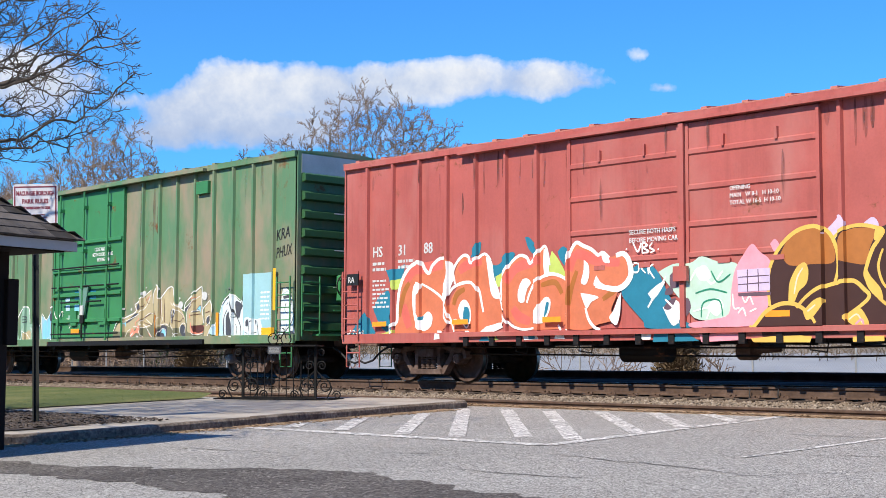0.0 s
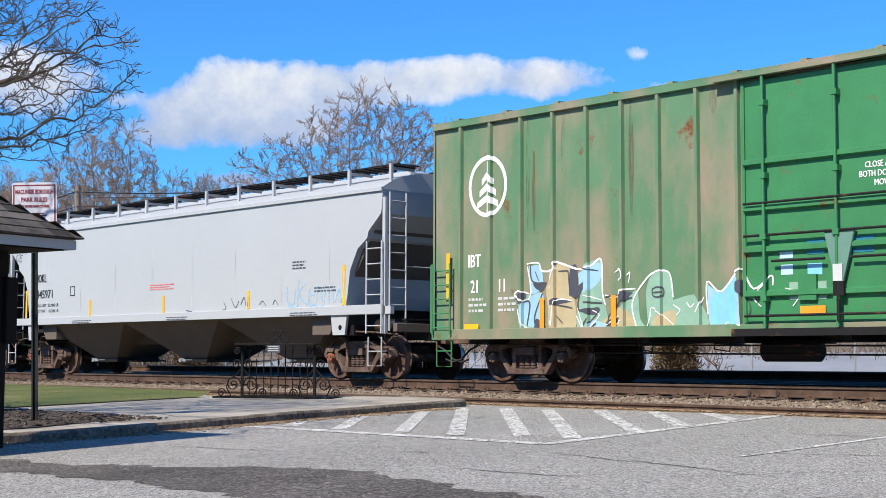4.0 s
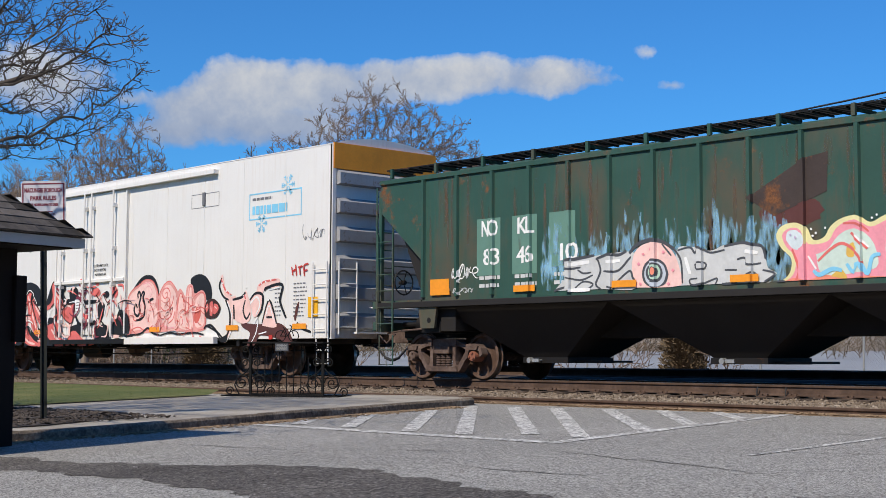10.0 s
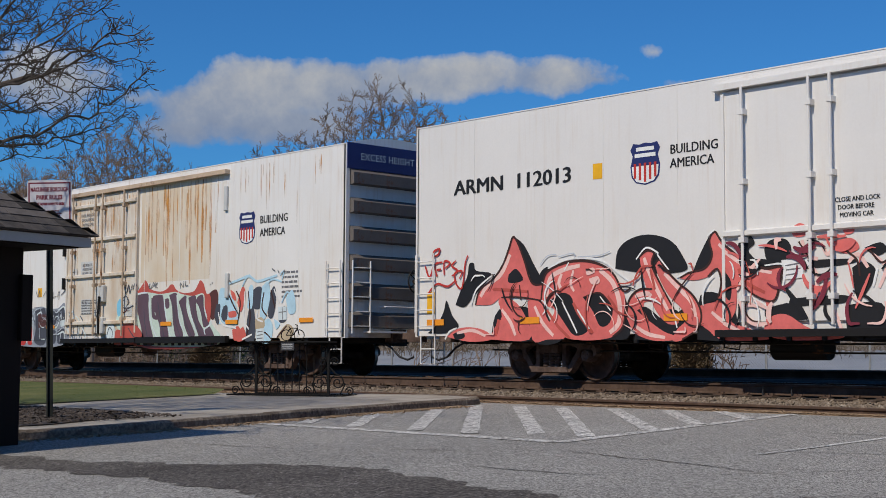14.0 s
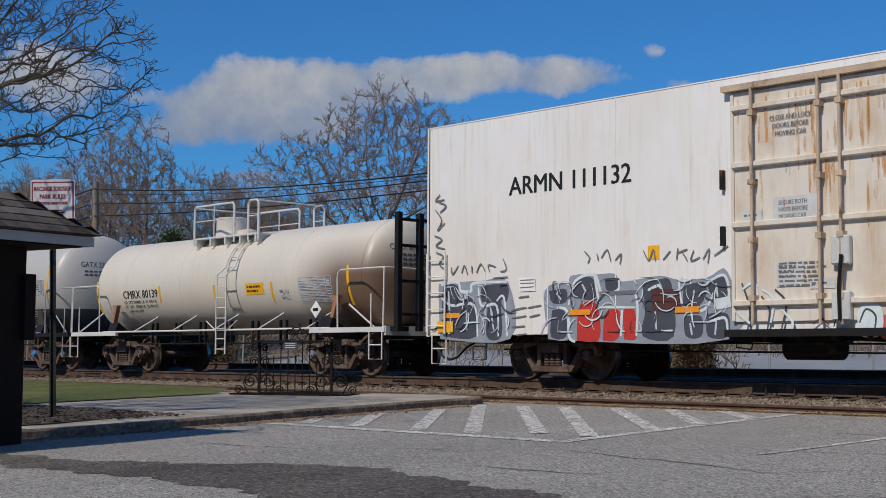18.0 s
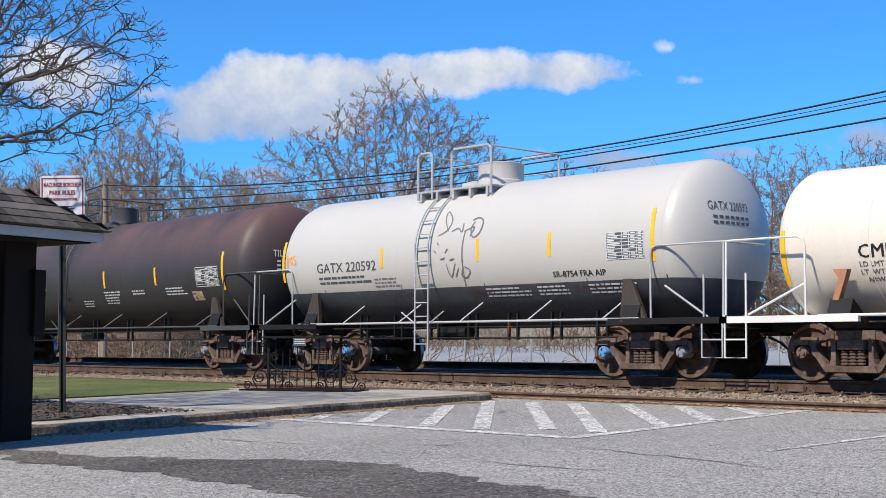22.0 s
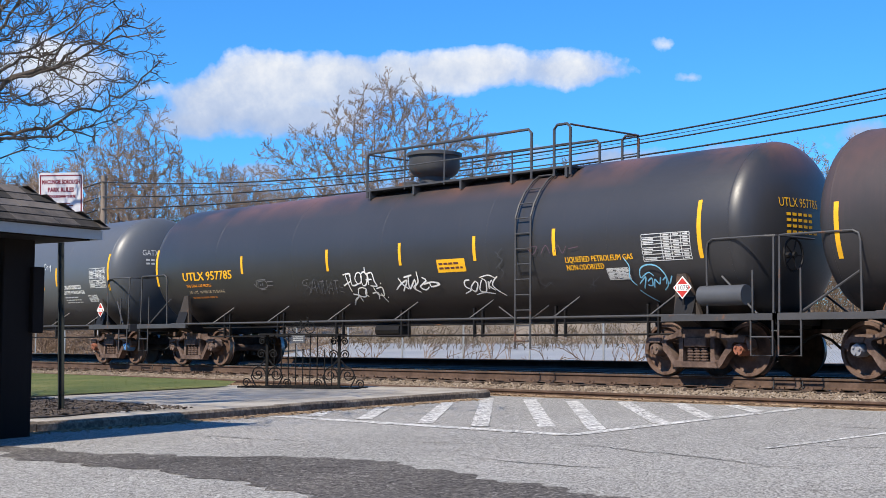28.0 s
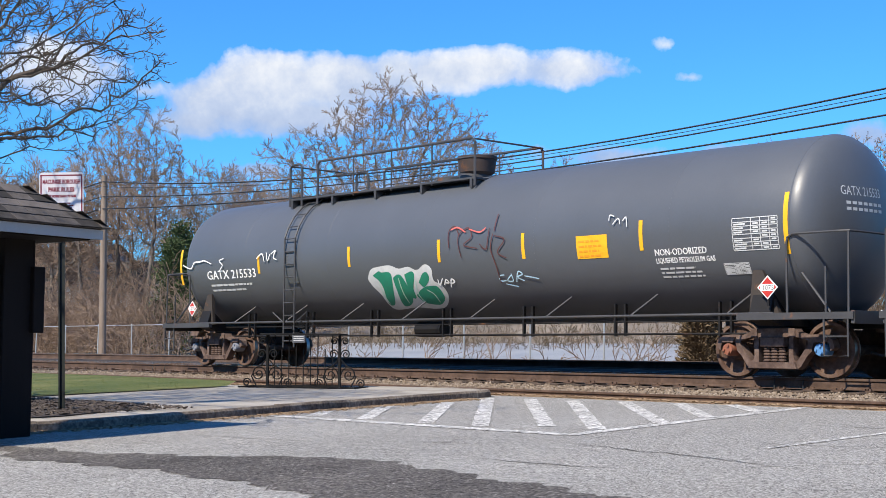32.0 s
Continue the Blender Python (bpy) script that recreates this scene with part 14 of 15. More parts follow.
    g.line("greyink", 0.015, (-0.33, 2.79), (-0.09, 2.9), (-0.02, 3.12), (-0.24, 3.34), (-0.24, 3.17), (-0.05, 2.87))
    g.line("greyink", 0.016, (0.05, 2.86), (0.23, 2.92), (0.36, 2.84), (0.36, 3.02))
    g.line("greyink", 0.015, (0.43, 2.84), (0.7, 2.92), (0.62, 2.73))
    g.line("greyink", 0.017, (0.6, 3.07), (0.75, 3.12), (0.91, 3.03), (0.89, 2.81), (0.72, 2.7), (0.61, 2.88), (0.68, 3.04))
    g.line("greyink", 0.015, (0.46, 2.84), (0.42, 2.49), (0.41, 2.04), (0.37, 1.68))
    g.line("greyink", 0.014, (-0.06, 2.2), (0.04, 1.94), (0.21, 2.21))
    g.line("greyink", 0.014, (0.17, 1.93), (0.29, 2.11))
    g.line("greyink", 0.013, (0.42, 2.11), (0.35, 1.95), (0.5, 1.92), (0.61, 2.05), (0.46, 2.13))
    g.line("greyink", 0.014, (-0.42, 2.49), (-0.35, 2.44))
    g.line("greyink", 0.014, (-0.22, 2.3), (-0.08, 2.33))
    g.line("greyink", 0.014, (-0.08, 2.43), (-0.01, 2.51))
    g.line("greyink", 0.015, (-0.33, 2.65), (-0.29, 2.6))
    g.line("greyink", 0.014, (0.05, 2.28), (0.19, 2.3))
    g.done()
    scrawl(car, sk, -5.5, 2.3, 0.4, 0.4, M["orange"], 43, 3, 0.012)
    for x in (-2.0, 0.3, 3.2):
        scrawl(car, sk, x, 1.5, 0.8, 0.16, M["brown"], 44 + int(x), 4, 0.008)
    head_text(car, 6.05, 1.5, 2.43, "GATX 220592", -0.8, 2.95, 0.16, M["dkgrey"])
    head_bars(car, 6.05, 1.5, 2.43, -0.7, 2.8, 1.0, 2, M["dkgrey"], 6)

    car, sk = tank_car("rust-bloomed black tank car", -160.1, 17.2, 1.53, 2.52, 6.92, 9.1, rusty, darktrim,
                       ((-7.88, 1.85, 2.75), (-4.73, 2.13, 2.55), (-1.85, 2.16, 2.58), (1.61, 2.12, 2.58), (4.27, 2.12, 2.58), (7.4, 1.9, 2.85)), (-5.5, -2.4, 2.9, 5.8), -0.66, (-1.28, 0.45, 0.0, 0.36, 0.5), ("cap_grey", "truck", "cap_grey", "cap_grey"), mount="dark")
    write(car, sk, "TILX 290794", -6.9, 2.06, 0.22, M["fadewhite"], width=2.0)
    bars(car, sk, -6.8, 1.9, 1.8, 2, 0.05, 0.13, M["fadewhite"], 81)
    table(car, sk, 6.2, 7.2, 2.02, 2.5, M["fadewhite"], None, 8)
    for x, z, w, n in ((0.2, 1.75, 0.6, 3), (1.5, 1.98, 0.9, 5), (3.0, 1.98, 0.7, 2), (4.7, 2.0, 1.0, 3)):
        bars(car, sk, x, z, w, n, 0.035, 0.08, M["fadewhite"], int(x * 10))
    table(car, sk, 5.9, 6.35, 1.66, 1.9, M["sand"], None, 21)
    head_text(car, 8.6, 1.53, 2.52, "TILX 290794", -0.8, 2.72, 0.17, M["fadewhite"])
    head_bars(car, 8.6, 1.53, 2.52, -0.7, 2.58, 0.95, 3, M["fadewhite"], 7)

    car, sk = tank_car("black tank car with yellow lettering and white graffiti tags", -178.96, 19.1, 1.53, 2.52, 7.95, 9.95, black, darktrim,
                       ((-9.0, 2.0, 2.95), (-5.16, 2.2, 2.62), (-1.85, 2.14, 2.62), (0.62, 2.17, 2.64), (2.87, 2.17, 2.66), (5.01, 2.18, 2.68), (8.35, 1.98, 2.98)), (-6.3, -3.2, 0.0, 3.2, 6.3), 4.25, (-1.1, 4.95, 0.0, 0.56, 0.5), ("truck", "truck", "truck", "cap_orange"), mount="dark")
    write(car, sk, "UTLX 957785", -7.8, 2.10, 0.22, M["yellow"], width=2.15, bold=1.7)
    write(car, sk, "THE TANK CAR PEOPLE", -7.7, 1.93, 0.075, M["orange"], width=1.1, bold=0.5)
    write(car, sk, "LD LMT  163100 LB  73 950 KG", -7.65, 1.76, 0.08, M["sand"], width=1.55, bold=0.5)
    bars(car, sk, -7.6, 1.62, 1.5, 1, 0.05, 0.13, M["ochre"], 91)
    patch(car, sk, 1.74, 2.57, 1.97, 2.24, M["yellow"], "emergency_label", "yellow emergency label")
    bars(car, sk, 1.8, 2.13, 0.7, 2, 0.04, 0.09, M["brown"], 92, lift=0.009)
    write(car, sk, "LIQUEFIED PETROLEUM GAS", 5.25, 2.03, 0.11, M["yellow"], width=1.6)
    write(car, sk, "NON-ODORIZED", 5.25, 1.88, 0.11, M["yellow"], width=0.9)
    table(car, sk, 7.1, 8.15, 1.98, 2.45, M["fadewhite"], None, 9)
    g = Mural(car, sk, "white spray-painted tags", 0.008)
    g.line("white", 0.018, (-1.35, 2.04), (-1.14, 2.06), (-1.12, 1.99))
    g.line("white", 0.018, (-1.26, 2.03), (-1.24, 1.8), (-1.22, 1.64))
    g.line("white", 0.019, (-1.42, 1.79), (-1.16, 1.88))
    g.line("white", 0.018, (-1.09, 2.07), (-1.13, 1.8), (-0.93, 1.81))
    g.line("white", 0.018, (-0.87, 2.06), (-0.96, 1.95), (-0.93, 1.83), (-0.8, 1.85), (-0.73, 1.98), (-0.77, 2.07), (-0.87, 2.06))
    g.line("white", 0.018, (-0.74, 2.01), (-0.77, 1.79), (-0.65, 1.8), (-0.53, 1.97), (-0.62, 2.08), (-0.73, 2.03))
    g.line("white", 0.018, (-0.57, 2.18), (-0.56, 2.04), (-0.36, 2.05), (-0.34, 1.85), (-0.31, 1.75), (-0.52, 1.76))
    g.line("white", 0.018, (-0.49, 2.04), (-0.57, 1.78))
    g.line("white", 0.018, (-0.61, 1.9), (-0.41, 1.91))
    g.line("white", 0.018, (-0.17, 1.81), (-0.15, 1.8))
    g.line("white", 0.019, (-1.22, 1.58), (-1.05, 1.53), (-1.03, 1.37))
    g.line("white", 0.020, (-1.4, 1.27), (-1.24, 1.42), (-1.07, 1.51))
    g.line("white", 0.018, (-0.95, 1.71), (-1.04, 1.55), (-0.85, 1.5), (-0.71, 1.67), (-0.82, 1.73), (-0.95, 1.71))
    g.line("white", 0.018, (-0.69, 1.7), (-0.8, 1.58), (-0.73, 1.5))
    g.line("white", 0.018, (-0.56, 1.58), (-0.36, 1.59), (-0.43, 1.42))
    g.line("white", 0.018, (-0.44, 1.72), (-0.39, 1.53))
    g.line("white", 0.018, (-0.36, 1.69), (-0.16, 1.71), (-0.21, 1.52), (-0.35, 1.53))
    g.line("white", 0.018, (-0.28, 1.57), (-0.2, 1.33))
    g.line("white", 0.018, (-0.12, 1.47), (-0.11, 1.45))
    g.line("greyink", 0.009, (-2.63, 1.98), (-2.8, 1.96), (-2.86, 1.87), (-2.69, 1.82), (-2.65, 1.73), (-2.78, 1.61))
    g.line("greyink", 0.009, (-2.67, 1.65), (-2.42, 1.97), (-2.46, 1.64))
    g.line("greyink", 0.009, (-2.27, 1.94), (-2.31, 1.61), (-2.1, 1.96), (-2.18, 1.61))
    g.line("greyink", 0.008, (-1.95, 1.95), (-2.05, 1.61), (-1.81, 1.91), (-1.9, 1.6))
    g.line("greyink", 0.009, (-2.58, 1.77), (-2.41, 1.79))
    g.line("greyink", 0.008, (-1.64, 1.94), (-1.74, 1.62))
    g.line("greyink", 0.008, (-1.72, 1.92), (-1.54, 1.93))
    g.line("greyink", 0.009, (-2.72, 1.94), (-2.7, 1.86))
    g.line("greyink", 0.009, (-2.22, 1.92), (-2.06, 1.91))
    g.line("greyink", 0.008, (-1.6, 1.78), (-1.46, 1.75))
    g.line("greyink", 0.009, (-1.63, 1.68), (-1.47, 1.64))
    g.line("greyink", 0.009, (-1.95, 1.75), (-1.85, 1.75))
    g.line("greyink", 0.011, (-4.6, 2.03), (-4.24, 2.04))
    g.line("greyink", 0.012, (-4.75, 1.95), (-4.65, 1.85))
    g.line("greyink", 0.011, (-4.56, 1.99), (-4.26, 2), (-4.26, 1.85), (-4.59, 1.84), (-4.56, 1.99))
    g.line("greyink", 0.012, (-4.49, 1.94), (-4.51, 1.88))
    g.line("greyink", 0.011, (-4.39, 1.96), (-4.41, 1.88))
    g.line("greyink", 0.011, (-4.21, 1.98), (-3.97, 1.99))
    g.line("greyink", 0.011, (-4.24, 1.89), (-4.01, 1.89))
    g.line("greyink", 0.012, (-4.52, 1.8), (-4.32, 1.79))
    g.line("greyink", 0.011, (-4.61, 2.05), (-4.65, 1.89))
    g.line("white", 0.019, (0.3, 1.65), (0.52, 1.78), (0.74, 1.85), (0.5, 1.61))
    g.line("white", 0.019, (0.48, 1.91), (0.58, 1.75), (0.71, 1.66))
    g.line("white", 0.019, (0.81, 1.92), (0.74, 1.66), (0.99, 1.86), (0.9, 1.63))
    g.line("white", 0.018, (1.1, 2.03), (1.07, 1.81), (0.87, 1.68), (1.04, 1.57))
    g.line("white", 0.018, (1.22, 1.9), (1.33, 1.83), (1.09, 1.7), (1.21, 1.62), (1.36, 1.69))
    g.line("white", 0.019, (1.22, 1.75), (1.49, 1.79), (1.7, 1.74), (1.43, 1.69), (1.42, 1.8))
    g.line("white", 0.019, (0.66, 1.92), (0.93, 1.96))
    g.line("white", 0.018, (2.6, 1.8), (2.46, 1.78), (2.42, 1.66), (2.54, 1.58), (2.33, 1.5))
    g.line("white", 0.018, (2.75, 1.77), (2.57, 1.63), (2.65, 1.54), (2.8, 1.7), (2.75, 1.77))
    g.line("white", 0.017, (2.95, 1.79), (2.79, 1.57), (2.94, 1.53), (3.05, 1.74), (2.96, 1.82))
    g.line("white", 0.017, (3.12, 1.76), (3.06, 1.58))
    g.line("white", 0.017, (3.23, 1.78), (3.1, 1.66), (3.23, 1.55))
    g.line("white", 0.017, (3.41, 1.85), (3.2, 1.66), (3.45, 1.41))
    g.line("white", 0.014, (2.63, 1.46), (2.89, 1.51), (3.18, 1.47))
    g.line("white", 0.013, (2.91, 1.84), (3.18, 1.88), (3.36, 1.8))
    g.line("dkgrey", 0.009, (-2.87, 1.92), (-2.73, 1.77), (-2.52, 1.93), (-2.48, 1.71), (-2.16, 1.89), (-2.11, 1.7), (-1.76, 1.88), (-1.74, 1.71), (-1.51, 1.82))
    g.line("dkgrey", 0.009, (-2.93, 1.66), (-2.33, 1.98), (-2.25, 1.61), (-1.73, 1.96))
    g.line("dkgrey", 0.007, (3.68, 2.38), (3.54, 2.25), (3.67, 2.16), (3.52, 2.05), (3.63, 1.93), (3.49, 1.8))
    g.line("dkgrey", 0.007, (3.49, 2.34), (3.64, 2.14), (3.44, 2.01))
    g.line("dkgrey", 0.007, (4.49, 1.69), (4.6, 1.61), (4.75, 1.68), (4.81, 1.58))
    g.line("dkgrey", 0.007, (4.5, 1.54), (4.81, 1.68))
    g.line("dkgrey", 0.007, (5.66, 1.52), (5.88, 1.68), (6.02, 1.75))
    g.line("dkgrey", 0.007, (5.68, 1.62), (5.85, 1.56))
    g.line("dkgrey", 0.007, (5.73, 1.44), (5.85, 1.73))
    g.line("plum", 0.007, (4.37, 2.34), (4.5, 2.23), (4.61, 2.37), (4.43, 2.36))
    g.line("plum", 0.007, (4.7, 2.22), (4.84, 2.38), (4.94, 2.23))
    g.line("plum", 0.007, (5.05, 2.25), (5.15, 2.37), (5.25, 2.22), (5.35, 2.34))
    g.line("plum", 0.007, (5.4, 2.29), (5.65, 2.32))
    g.line("sky", 0.011, (6.68, 2.07), (6.77, 1.92), (6.71, 1.7), (6.8, 1.55))
    g.line("sky", 0.014, (6.94, 1.69), (7, 1.86), (7.18, 1.93), (7.39, 1.89), (7.51, 1.73), (7.5, 1.55), (7.37, 1.43))
    g.line("sky", 0.011, (6.96, 1.69), (7.16, 1.79), (7.25, 1.72))
    g.line("sky", 0.014, (6.88, 1.58), (7.07, 1.71), (6.94, 1.48))
    g.line("sky", 0.014, (7.08, 1.62), (7.19, 1.68), (7.15, 1.54), (7.05, 1.55))
    g.line("sky", 0.015, (7.17, 1.49), (7.25, 1.65), (7.31, 1.56), (7.39, 1.69))
    g.line("sky", 0.014, (7.41, 1.63), (7.52, 1.69), (7.46, 1.55))
    g.line("sky", 0.014, (7.53, 1.55), (7.65, 1.71))
    g.line("sky", 0.012, (6.82, 1.45), (6.93, 1.32), (7.09, 1.17))
    g.done()
    bm = B()
    tube(bm, (8.35, -1.45, 1.35), (9.25, -1.45, 1.35), 0.17, 16)
    part("air_reservoir", bm, M["dkgrey"], car, "grey air reservoir", smooth=40)
    placard(car, 8.0, 1.5, 1.52, M["red"])
    placard(car, -8.4, 1.42, 0.95, M["red"], 0.24)
    brake_wheel(car, 9.85, -1.0, 2.0, M["black_steel"])
    table(car, sk, 6.2, 6.7, 1.66, 1.88, M["fadewhite"], M["black"], 23)
    head_text(car, 9.55, 1.53, 2.52, "UTLX 957785", -0.8, 2.85, 0.16, M["yellow"])
    head_bars(car, 9.55, 1.53, 2.52, -0.65, 2.7, 0.8, 4, M["yellow"], 8)

    car, sk = tank_car("slate grey tank car with a green graffiti piece", -199.25, 18.85, 1.53, 2.52, 8.2, 10.0, slate, darktrim,
                       ((-9.15, 2.0, 2.9), (-5.78, 2.18, 2.6), (-2.39, 2.2, 2.64), (0.52, 2.18, 2.64), (2.9, 2.15, 2.64), (5.78, 2.17, 2.7), (8.75, 1.97, 2.98)), (-6.4, -3.2, 0.0, 3.2, 6.4), -4.5, (-5.28, 1.02, 0.0, 0.34, 0.2), ("cap_grey", "cap_grey", "cap_orange", "cap_blue"), mount="dark")
    write(car, sk, "GATX 215533", -8.0, 2.10, 0.22, M["white"], width=2.05)
    bars(car, sk, -7.9, 1.92, 1.9, 2, 0.05, 0.13, M["fadewhite"], 95)
    patch(car, sk, 4.26, 5.0, 2.08, 2.5, M["yellow"], "emergency_label", "yellow emergency label")
    bars(car, sk, 4.32, 2.38, 0.6, 4, 0.035, 0.09, M["orange"], 96, lift=0.009)
    write(car, sk, "NON-ODORIZED", 6.05, 2.06, 0.12, M["white"], width=1.1)
    write(car, sk, "LIQUEFIED PETROLEUM GAS", 6.05, 1.92, 0.10, M["white"], width=1.25)
    bars(car, sk, 6.1, 1.8, 1.0, 3, 0.035, 0.08, M["fadewhite"], 97)
    table(car, sk, 7.72, 8.6, 2.07, 2.6, M["fadewhite"], None, 11)
    g = Mural(car, sk, "green letters with a soft white edge", 0.006)
    g.fill("fadewhite", (-1.85, 1.91), (-1.69, 2.11), (-1.38, 2.17), (-1.04, 2.18), (-0.77, 2.1), (-0.47, 2.13), (-0.21, 2.05), (0.06, 2.16), (0.24, 2.06), (0.21, 1.81), (0.4, 1.7), (0.45, 1.45), (0.2, 1.17), (-0.16, 1.07), (-0.76, 1.13), (-1.43, 1.07), (-1.59, 1.22), (-1.62, 1.52), (-1.78, 1.75))
    g.fill("tealgreen", (-1.66, 1.98), (-1.44, 2.07), (-1.34, 2.04), (-1.12, 2.04), (-1.05, 1.93), (-1.2, 1.53), (-1.38, 1.25), (-1.56, 1.26), (-1.45, 1.66), (-1.5, 1.85))
    g.fill("tealgreen", (-1.02, 1.91), (-0.85, 1.98), (-0.72, 1.92), (-0.64, 1.66), (-0.7, 1.37), (-0.91, 1.21), (-1.12, 1.21), (-1.05, 1.59))
    g.fill("tealgreen", (-0.63, 1.97), (-0.39, 2.03), (-0.33, 1.93), (-0.5, 1.65), (-0.55, 1.42), (-0.69, 1.43), (-0.65, 1.71))
    g.fill("tealgreen", (-0.26, 1.78), (-0.06, 1.97), (0.08, 1.99), (0.09, 1.84), (-0.14, 1.67))
    g.fill("tealgreen", (-0.51, 1.48), (-0.23, 1.64), (0.01, 1.69), (0.27, 1.66), (0.31, 1.4), (0.06, 1.21), (-0.21, 1.22), (-0.4, 1.29))
    g.line("mint", 0.015, (-1.5, 1.85), (-1.52, 1.45), (-1.52, 1.26))
    g.line("mint", 0.014, (-0.84, 1.9), (-0.88, 1.52), (-0.88, 1.27))
    g.line("mint", 0.014, (-0.34, 1.83), (-0.42, 1.51), (-0.36, 1.26))
    g.line("mint", 0.014, (-0.1, 1.61), (0.06, 1.49), (0.08, 1.28))
    g.line("white", 0.017, (0.36, 1.83), (0.36, 1.7), (0.51, 1.85))
    g.line("white", 0.017, (0.5, 1.7), (0.6, 1.82), (0.66, 1.75), (0.53, 1.75))
    g.line("white", 0.018, (0.67, 1.64), (0.76, 1.82), (0.84, 1.77), (0.71, 1.72))
    g.line("paleblue", 0.014, (2.29, 1.86), (2.16, 1.84), (2.15, 1.74), (2.3, 1.74))
    g.line("paleblue", 0.014, (2.47, 1.85), (2.33, 1.74), (2.48, 1.73), (2.48, 1.88))
    g.line("paleblue", 0.014, (2.56, 1.7), (2.68, 1.91), (2.78, 1.86), (2.63, 1.8), (2.78, 1.72))
    g.line("paleblue", 0.014, (2.82, 1.82), (2.99, 1.79), (3.18, 1.75))
    g.line("paleblue", 0.014, (2.26, 1.67), (2.57, 1.6))
    g.line("brown", 0.015, (0.86, 2.45), (0.83, 2.77), (0.98, 2.88), (1.14, 2.7))
    g.line("brown", 0.013, (1.2, 2.25), (1.12, 2.66), (1.38, 2.83), (1.51, 2.64), (1.29, 2.49), (1.67, 2.41))
    g.line("brown", 0.013, (1.74, 2.49), (1.93, 2.39), (2, 2.79))
    g.line("brown", 0.014, (2.11, 2.67), (2.05, 2.39), (2.14, 2.05), (2.15, 1.69))
    g.line("brown", 0.013, (2.15, 2.63), (2.43, 2.54), (2.23, 2.31), (2.46, 2.19))
    g.line("brown", 0.015, (2.18, 3.06), (2.14, 2.72))
    g.line("coral", 0.015, (0.89, 2.81), (1.08, 2.85), (1.33, 2.74))
    g.line("coral", 0.014, (1.42, 2.8), (1.73, 2.72), (1.9, 2.8))
    g.line("fadewhite", 0.012, (5.07, 2.73), (5.08, 2.83), (5.19, 2.8))
    g.line("fadewhite", 0.012, (5.16, 2.66), (5.28, 2.76), (5.34, 2.65))
    g.line("fadewhite", 0.012, (5.39, 2.71), (5.46, 2.77), (5.5, 2.6))
    g.line("white", 0.017, (-9.01, 2.5), (-8.65, 2.4), (-8.49, 2.54), (-8.24, 2.55), (-8.04, 2.57), (-7.73, 2.48))
    g.line("white", 0.014, (-7.4, 2.3), (-7.24, 2.43), (-7.38, 2.54), (-7.19, 2.59))
    g.line("white", 0.015, (-5.81, 2.53), (-5.59, 2.63), (-5.49, 2.44))
    g.line("white", 0.015, (-5.41, 2.65), (-5.36, 2.46), (-5.27, 2.61))
    g.line("white", 0.015, (-5.23, 2.61), (-5.06, 2.68), (-5.13, 2.53), (-5, 2.47))
    g.done()
    placard(car, 8.4, 1.45, 1.52, M["red"])
    placard(car, -8.6, 1.4, 1.52, M["red"])
    table(car, sk, 7.45, 7.95, 1.66, 1.86, M["fadewhite"], M["black"], 22)
    bm = B()
    lathe(bm, [(4.02, 0.26), (4.12, 0.30), (4.18, 0.37), (4.44, 0.41), (4.46, 0.43), (4.52, 0.43), (4.53, 0.38), (4.56, 0.05)], 28, "z", (0.05, 0, 0))
    part("valve_housing", bm, M["dark_rust"], car, "dark rusty round valve housing", smooth=35)
    head_text(car, 9.42, 1.53, 2.52, "GATX 215533", -0.8, 2.95, 0.16, M["fadewhite"])
    head_bars(car, 9.42, 1.53, 2.52, -0.7, 2.8, 1.0, 2, M["fadewhite"], 9)


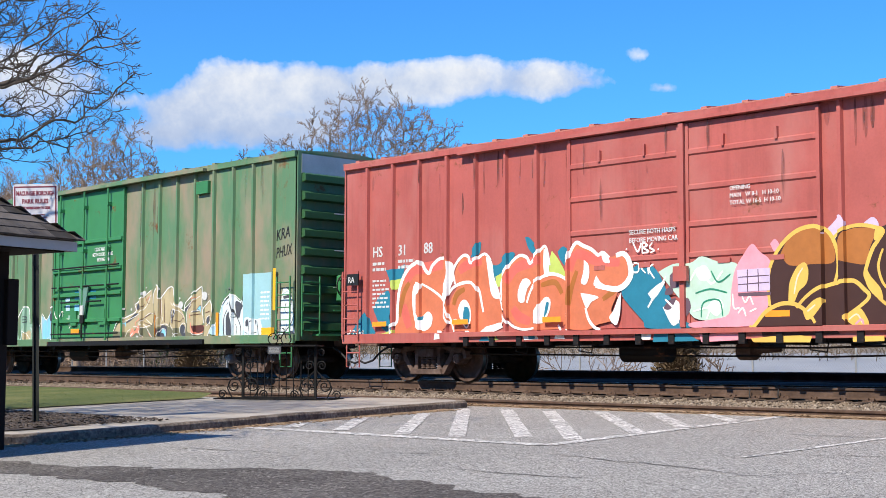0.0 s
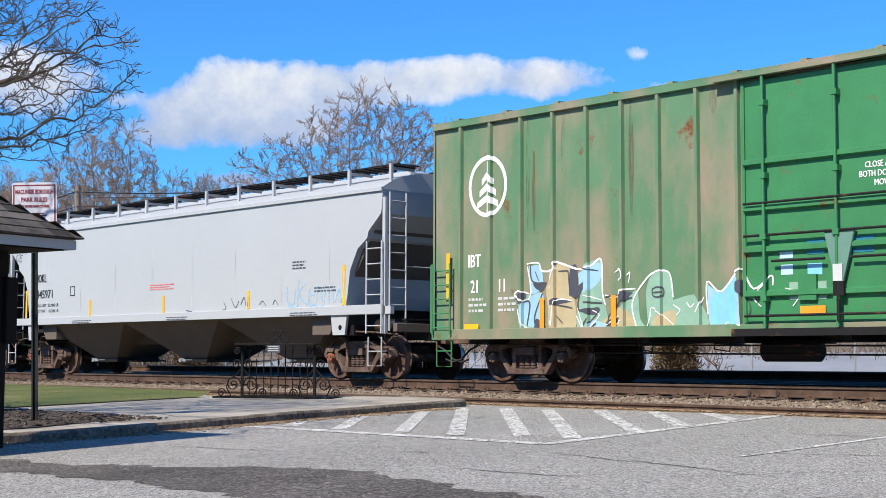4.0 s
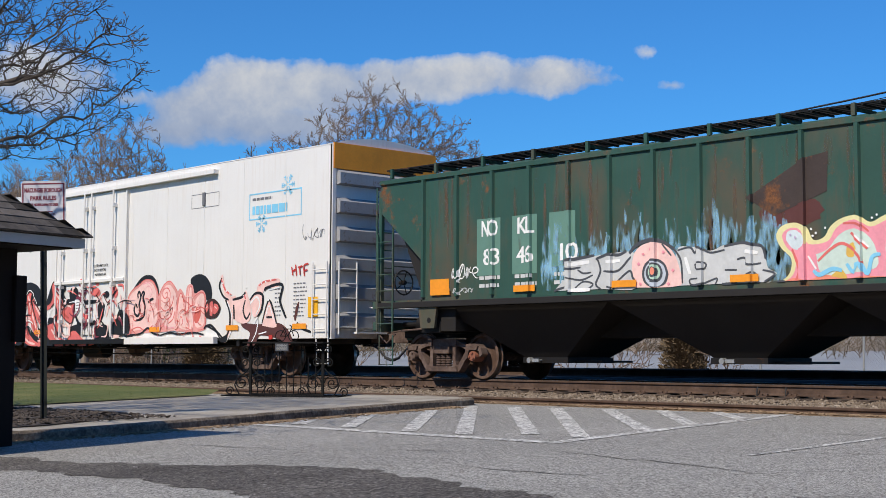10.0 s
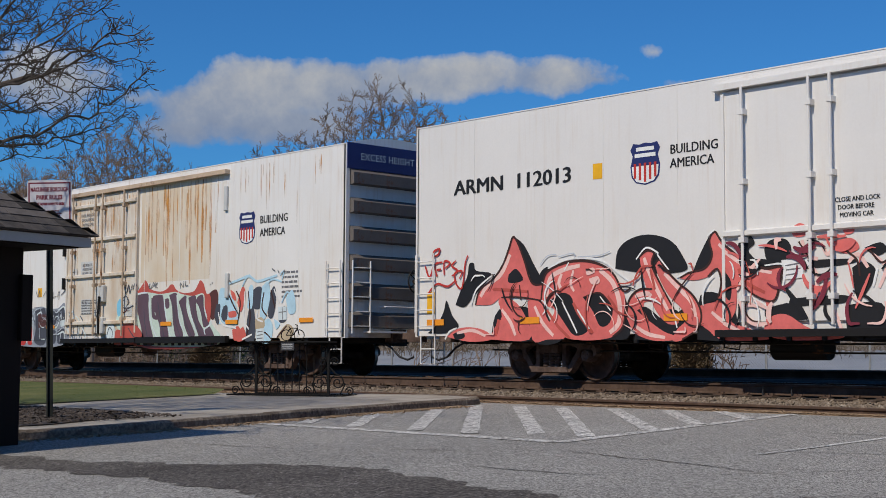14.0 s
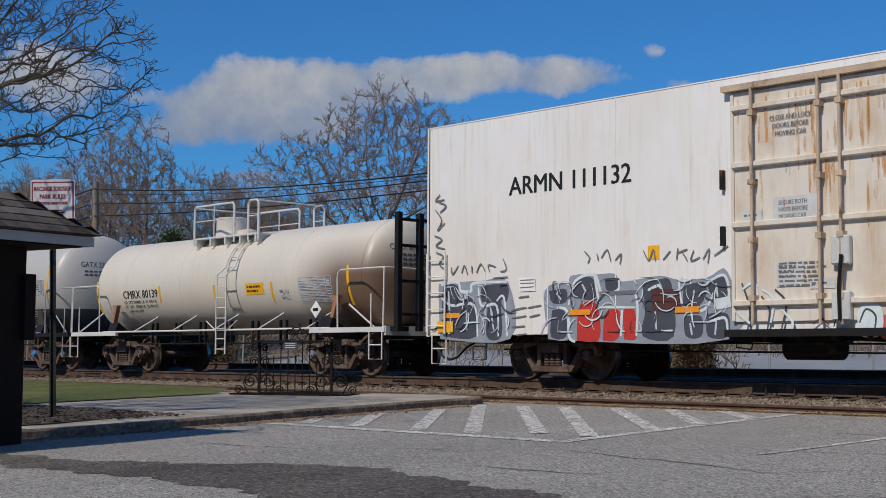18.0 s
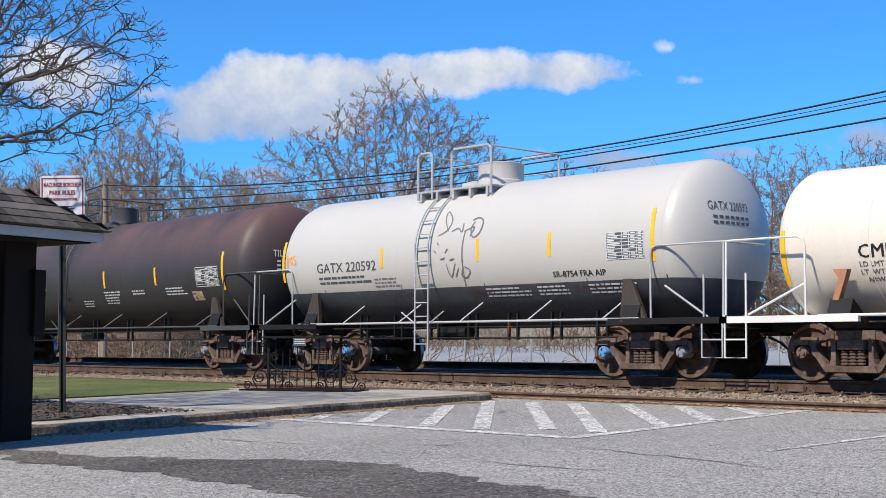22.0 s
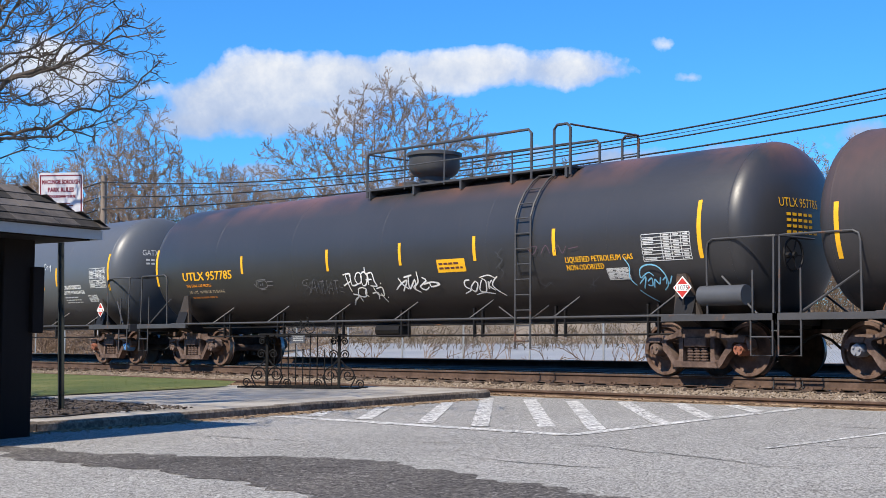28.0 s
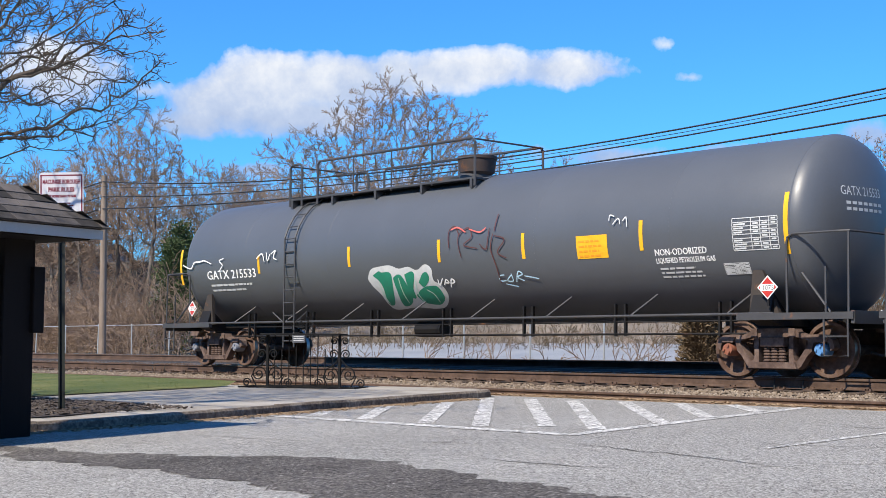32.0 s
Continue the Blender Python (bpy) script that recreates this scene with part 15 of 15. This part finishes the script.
M["dark_rust"] = paint("dark_rust_steel", (0.05, 0.035, 0.03), 0.4, rough=0.7, rust=0.35)
M["rust_post"] = paint("rusted_brown_post", (0.17, 0.075, 0.055), 0.35, rough=0.75, rust=0.15)
M["saddle"] = paint("saddle_steel", (0.045, 0.036, 0.03), 0.4, rough=0.7, rust=0.3)
M["silver_end"] = paint("dull_silver_paint", (0.30, 0.30, 0.305), 0.2, rough=0.55, rust=0.05)
# rusty, grimy end grey, also darkened to stand for the end's shade
M["grey_end"] = paint("grimy_shaded_end", (0.13, 0.115, 0.105), 0.3, rough=0.65, rust=0.15)
M["amber"] = paint("amber_paint", (0.85, 0.30, 0.02), 0.2, rough=0.6)
M["rusty_white"] = paint("rust_streaked_white", (0.68, 0.63, 0.55), 0.08, rough=0.55, streak=0.6, streak_col=(0.50, 0.30, 0.13), blot=((0.50, 0.34, 0.19), 0.6, 1.6, 0.46, 0.66))
M["stained_white"] = paint("rust_water_white", (0.70, 0.63, 0.52), 0.10, rough=0.55, streak=0.6, streak_col=(0.56, 0.38, 0.20), blot=((0.60, 0.44, 0.26), 0.6, 1.2, 0.42, 0.66))
M["rusty_trim"] = paint("rusty_trim", (0.50, 0.38, 0.27), 0.4, rough=0.7, rust=0.3)
M["panel_blue"] = paint("pale_blue_panel", (0.30, 0.52, 0.56), 0.15, rough=0.6)
M["rusty_leg"] = paint("orange_rust_leg", (0.34, 0.16, 0.09), 0.3, rough=0.8)
M["mint_old"] = paint("pale_green_panel", (0.12, 0.24, 0.19), 0.2, rough=0.6)
M["gold_pale"] = paint("pale_yellow_spray", (0.72, 0.66, 0.34), 0.15, rough=0.6)
red_boxcar()
green_boxcar()
grey_hopper()
green_hopper()
white_reefer_a()
white_reefer_b()
tanks()


# ---- what moves: the whole train, and every wheelset on its car ----
ROLLED = ((0, 0.0), (2, 11.51), (4, 22.9), (6, 34.24), (8, 45.62), (10, 56.97), (12, 68.24), (14, 79.46), (16, 90.66), (18, 101.79), (20, 112.81),
          (22, 123.7), (24, 134.48), (26, 145.26), (28, 156.02), (30, 166.63), (32, 177.61))


def motions():
    for car, centre in CARS:
        walk(car, [(t, pose(centre + d, TRACK_Y, RAIL)) for t, d in ROLLED])
    ts, ds = [t for t, _ in ROLLED], [d for _, d in ROLLED]
    turns = [(i / 10, float(np.interp(i / 10, ts, ds)) / WHEEL_R) for i in range(321)]
    spins = [(t, Matrix.Rotation(a, 4, "Y")) for t, a in turns]
    for wheelset, x in WHEELS:
        at = Matrix.Translation((x, 0, WHEEL_R))
        walk(wheelset, [(t, at @ m) for t, m in spins])


motions()
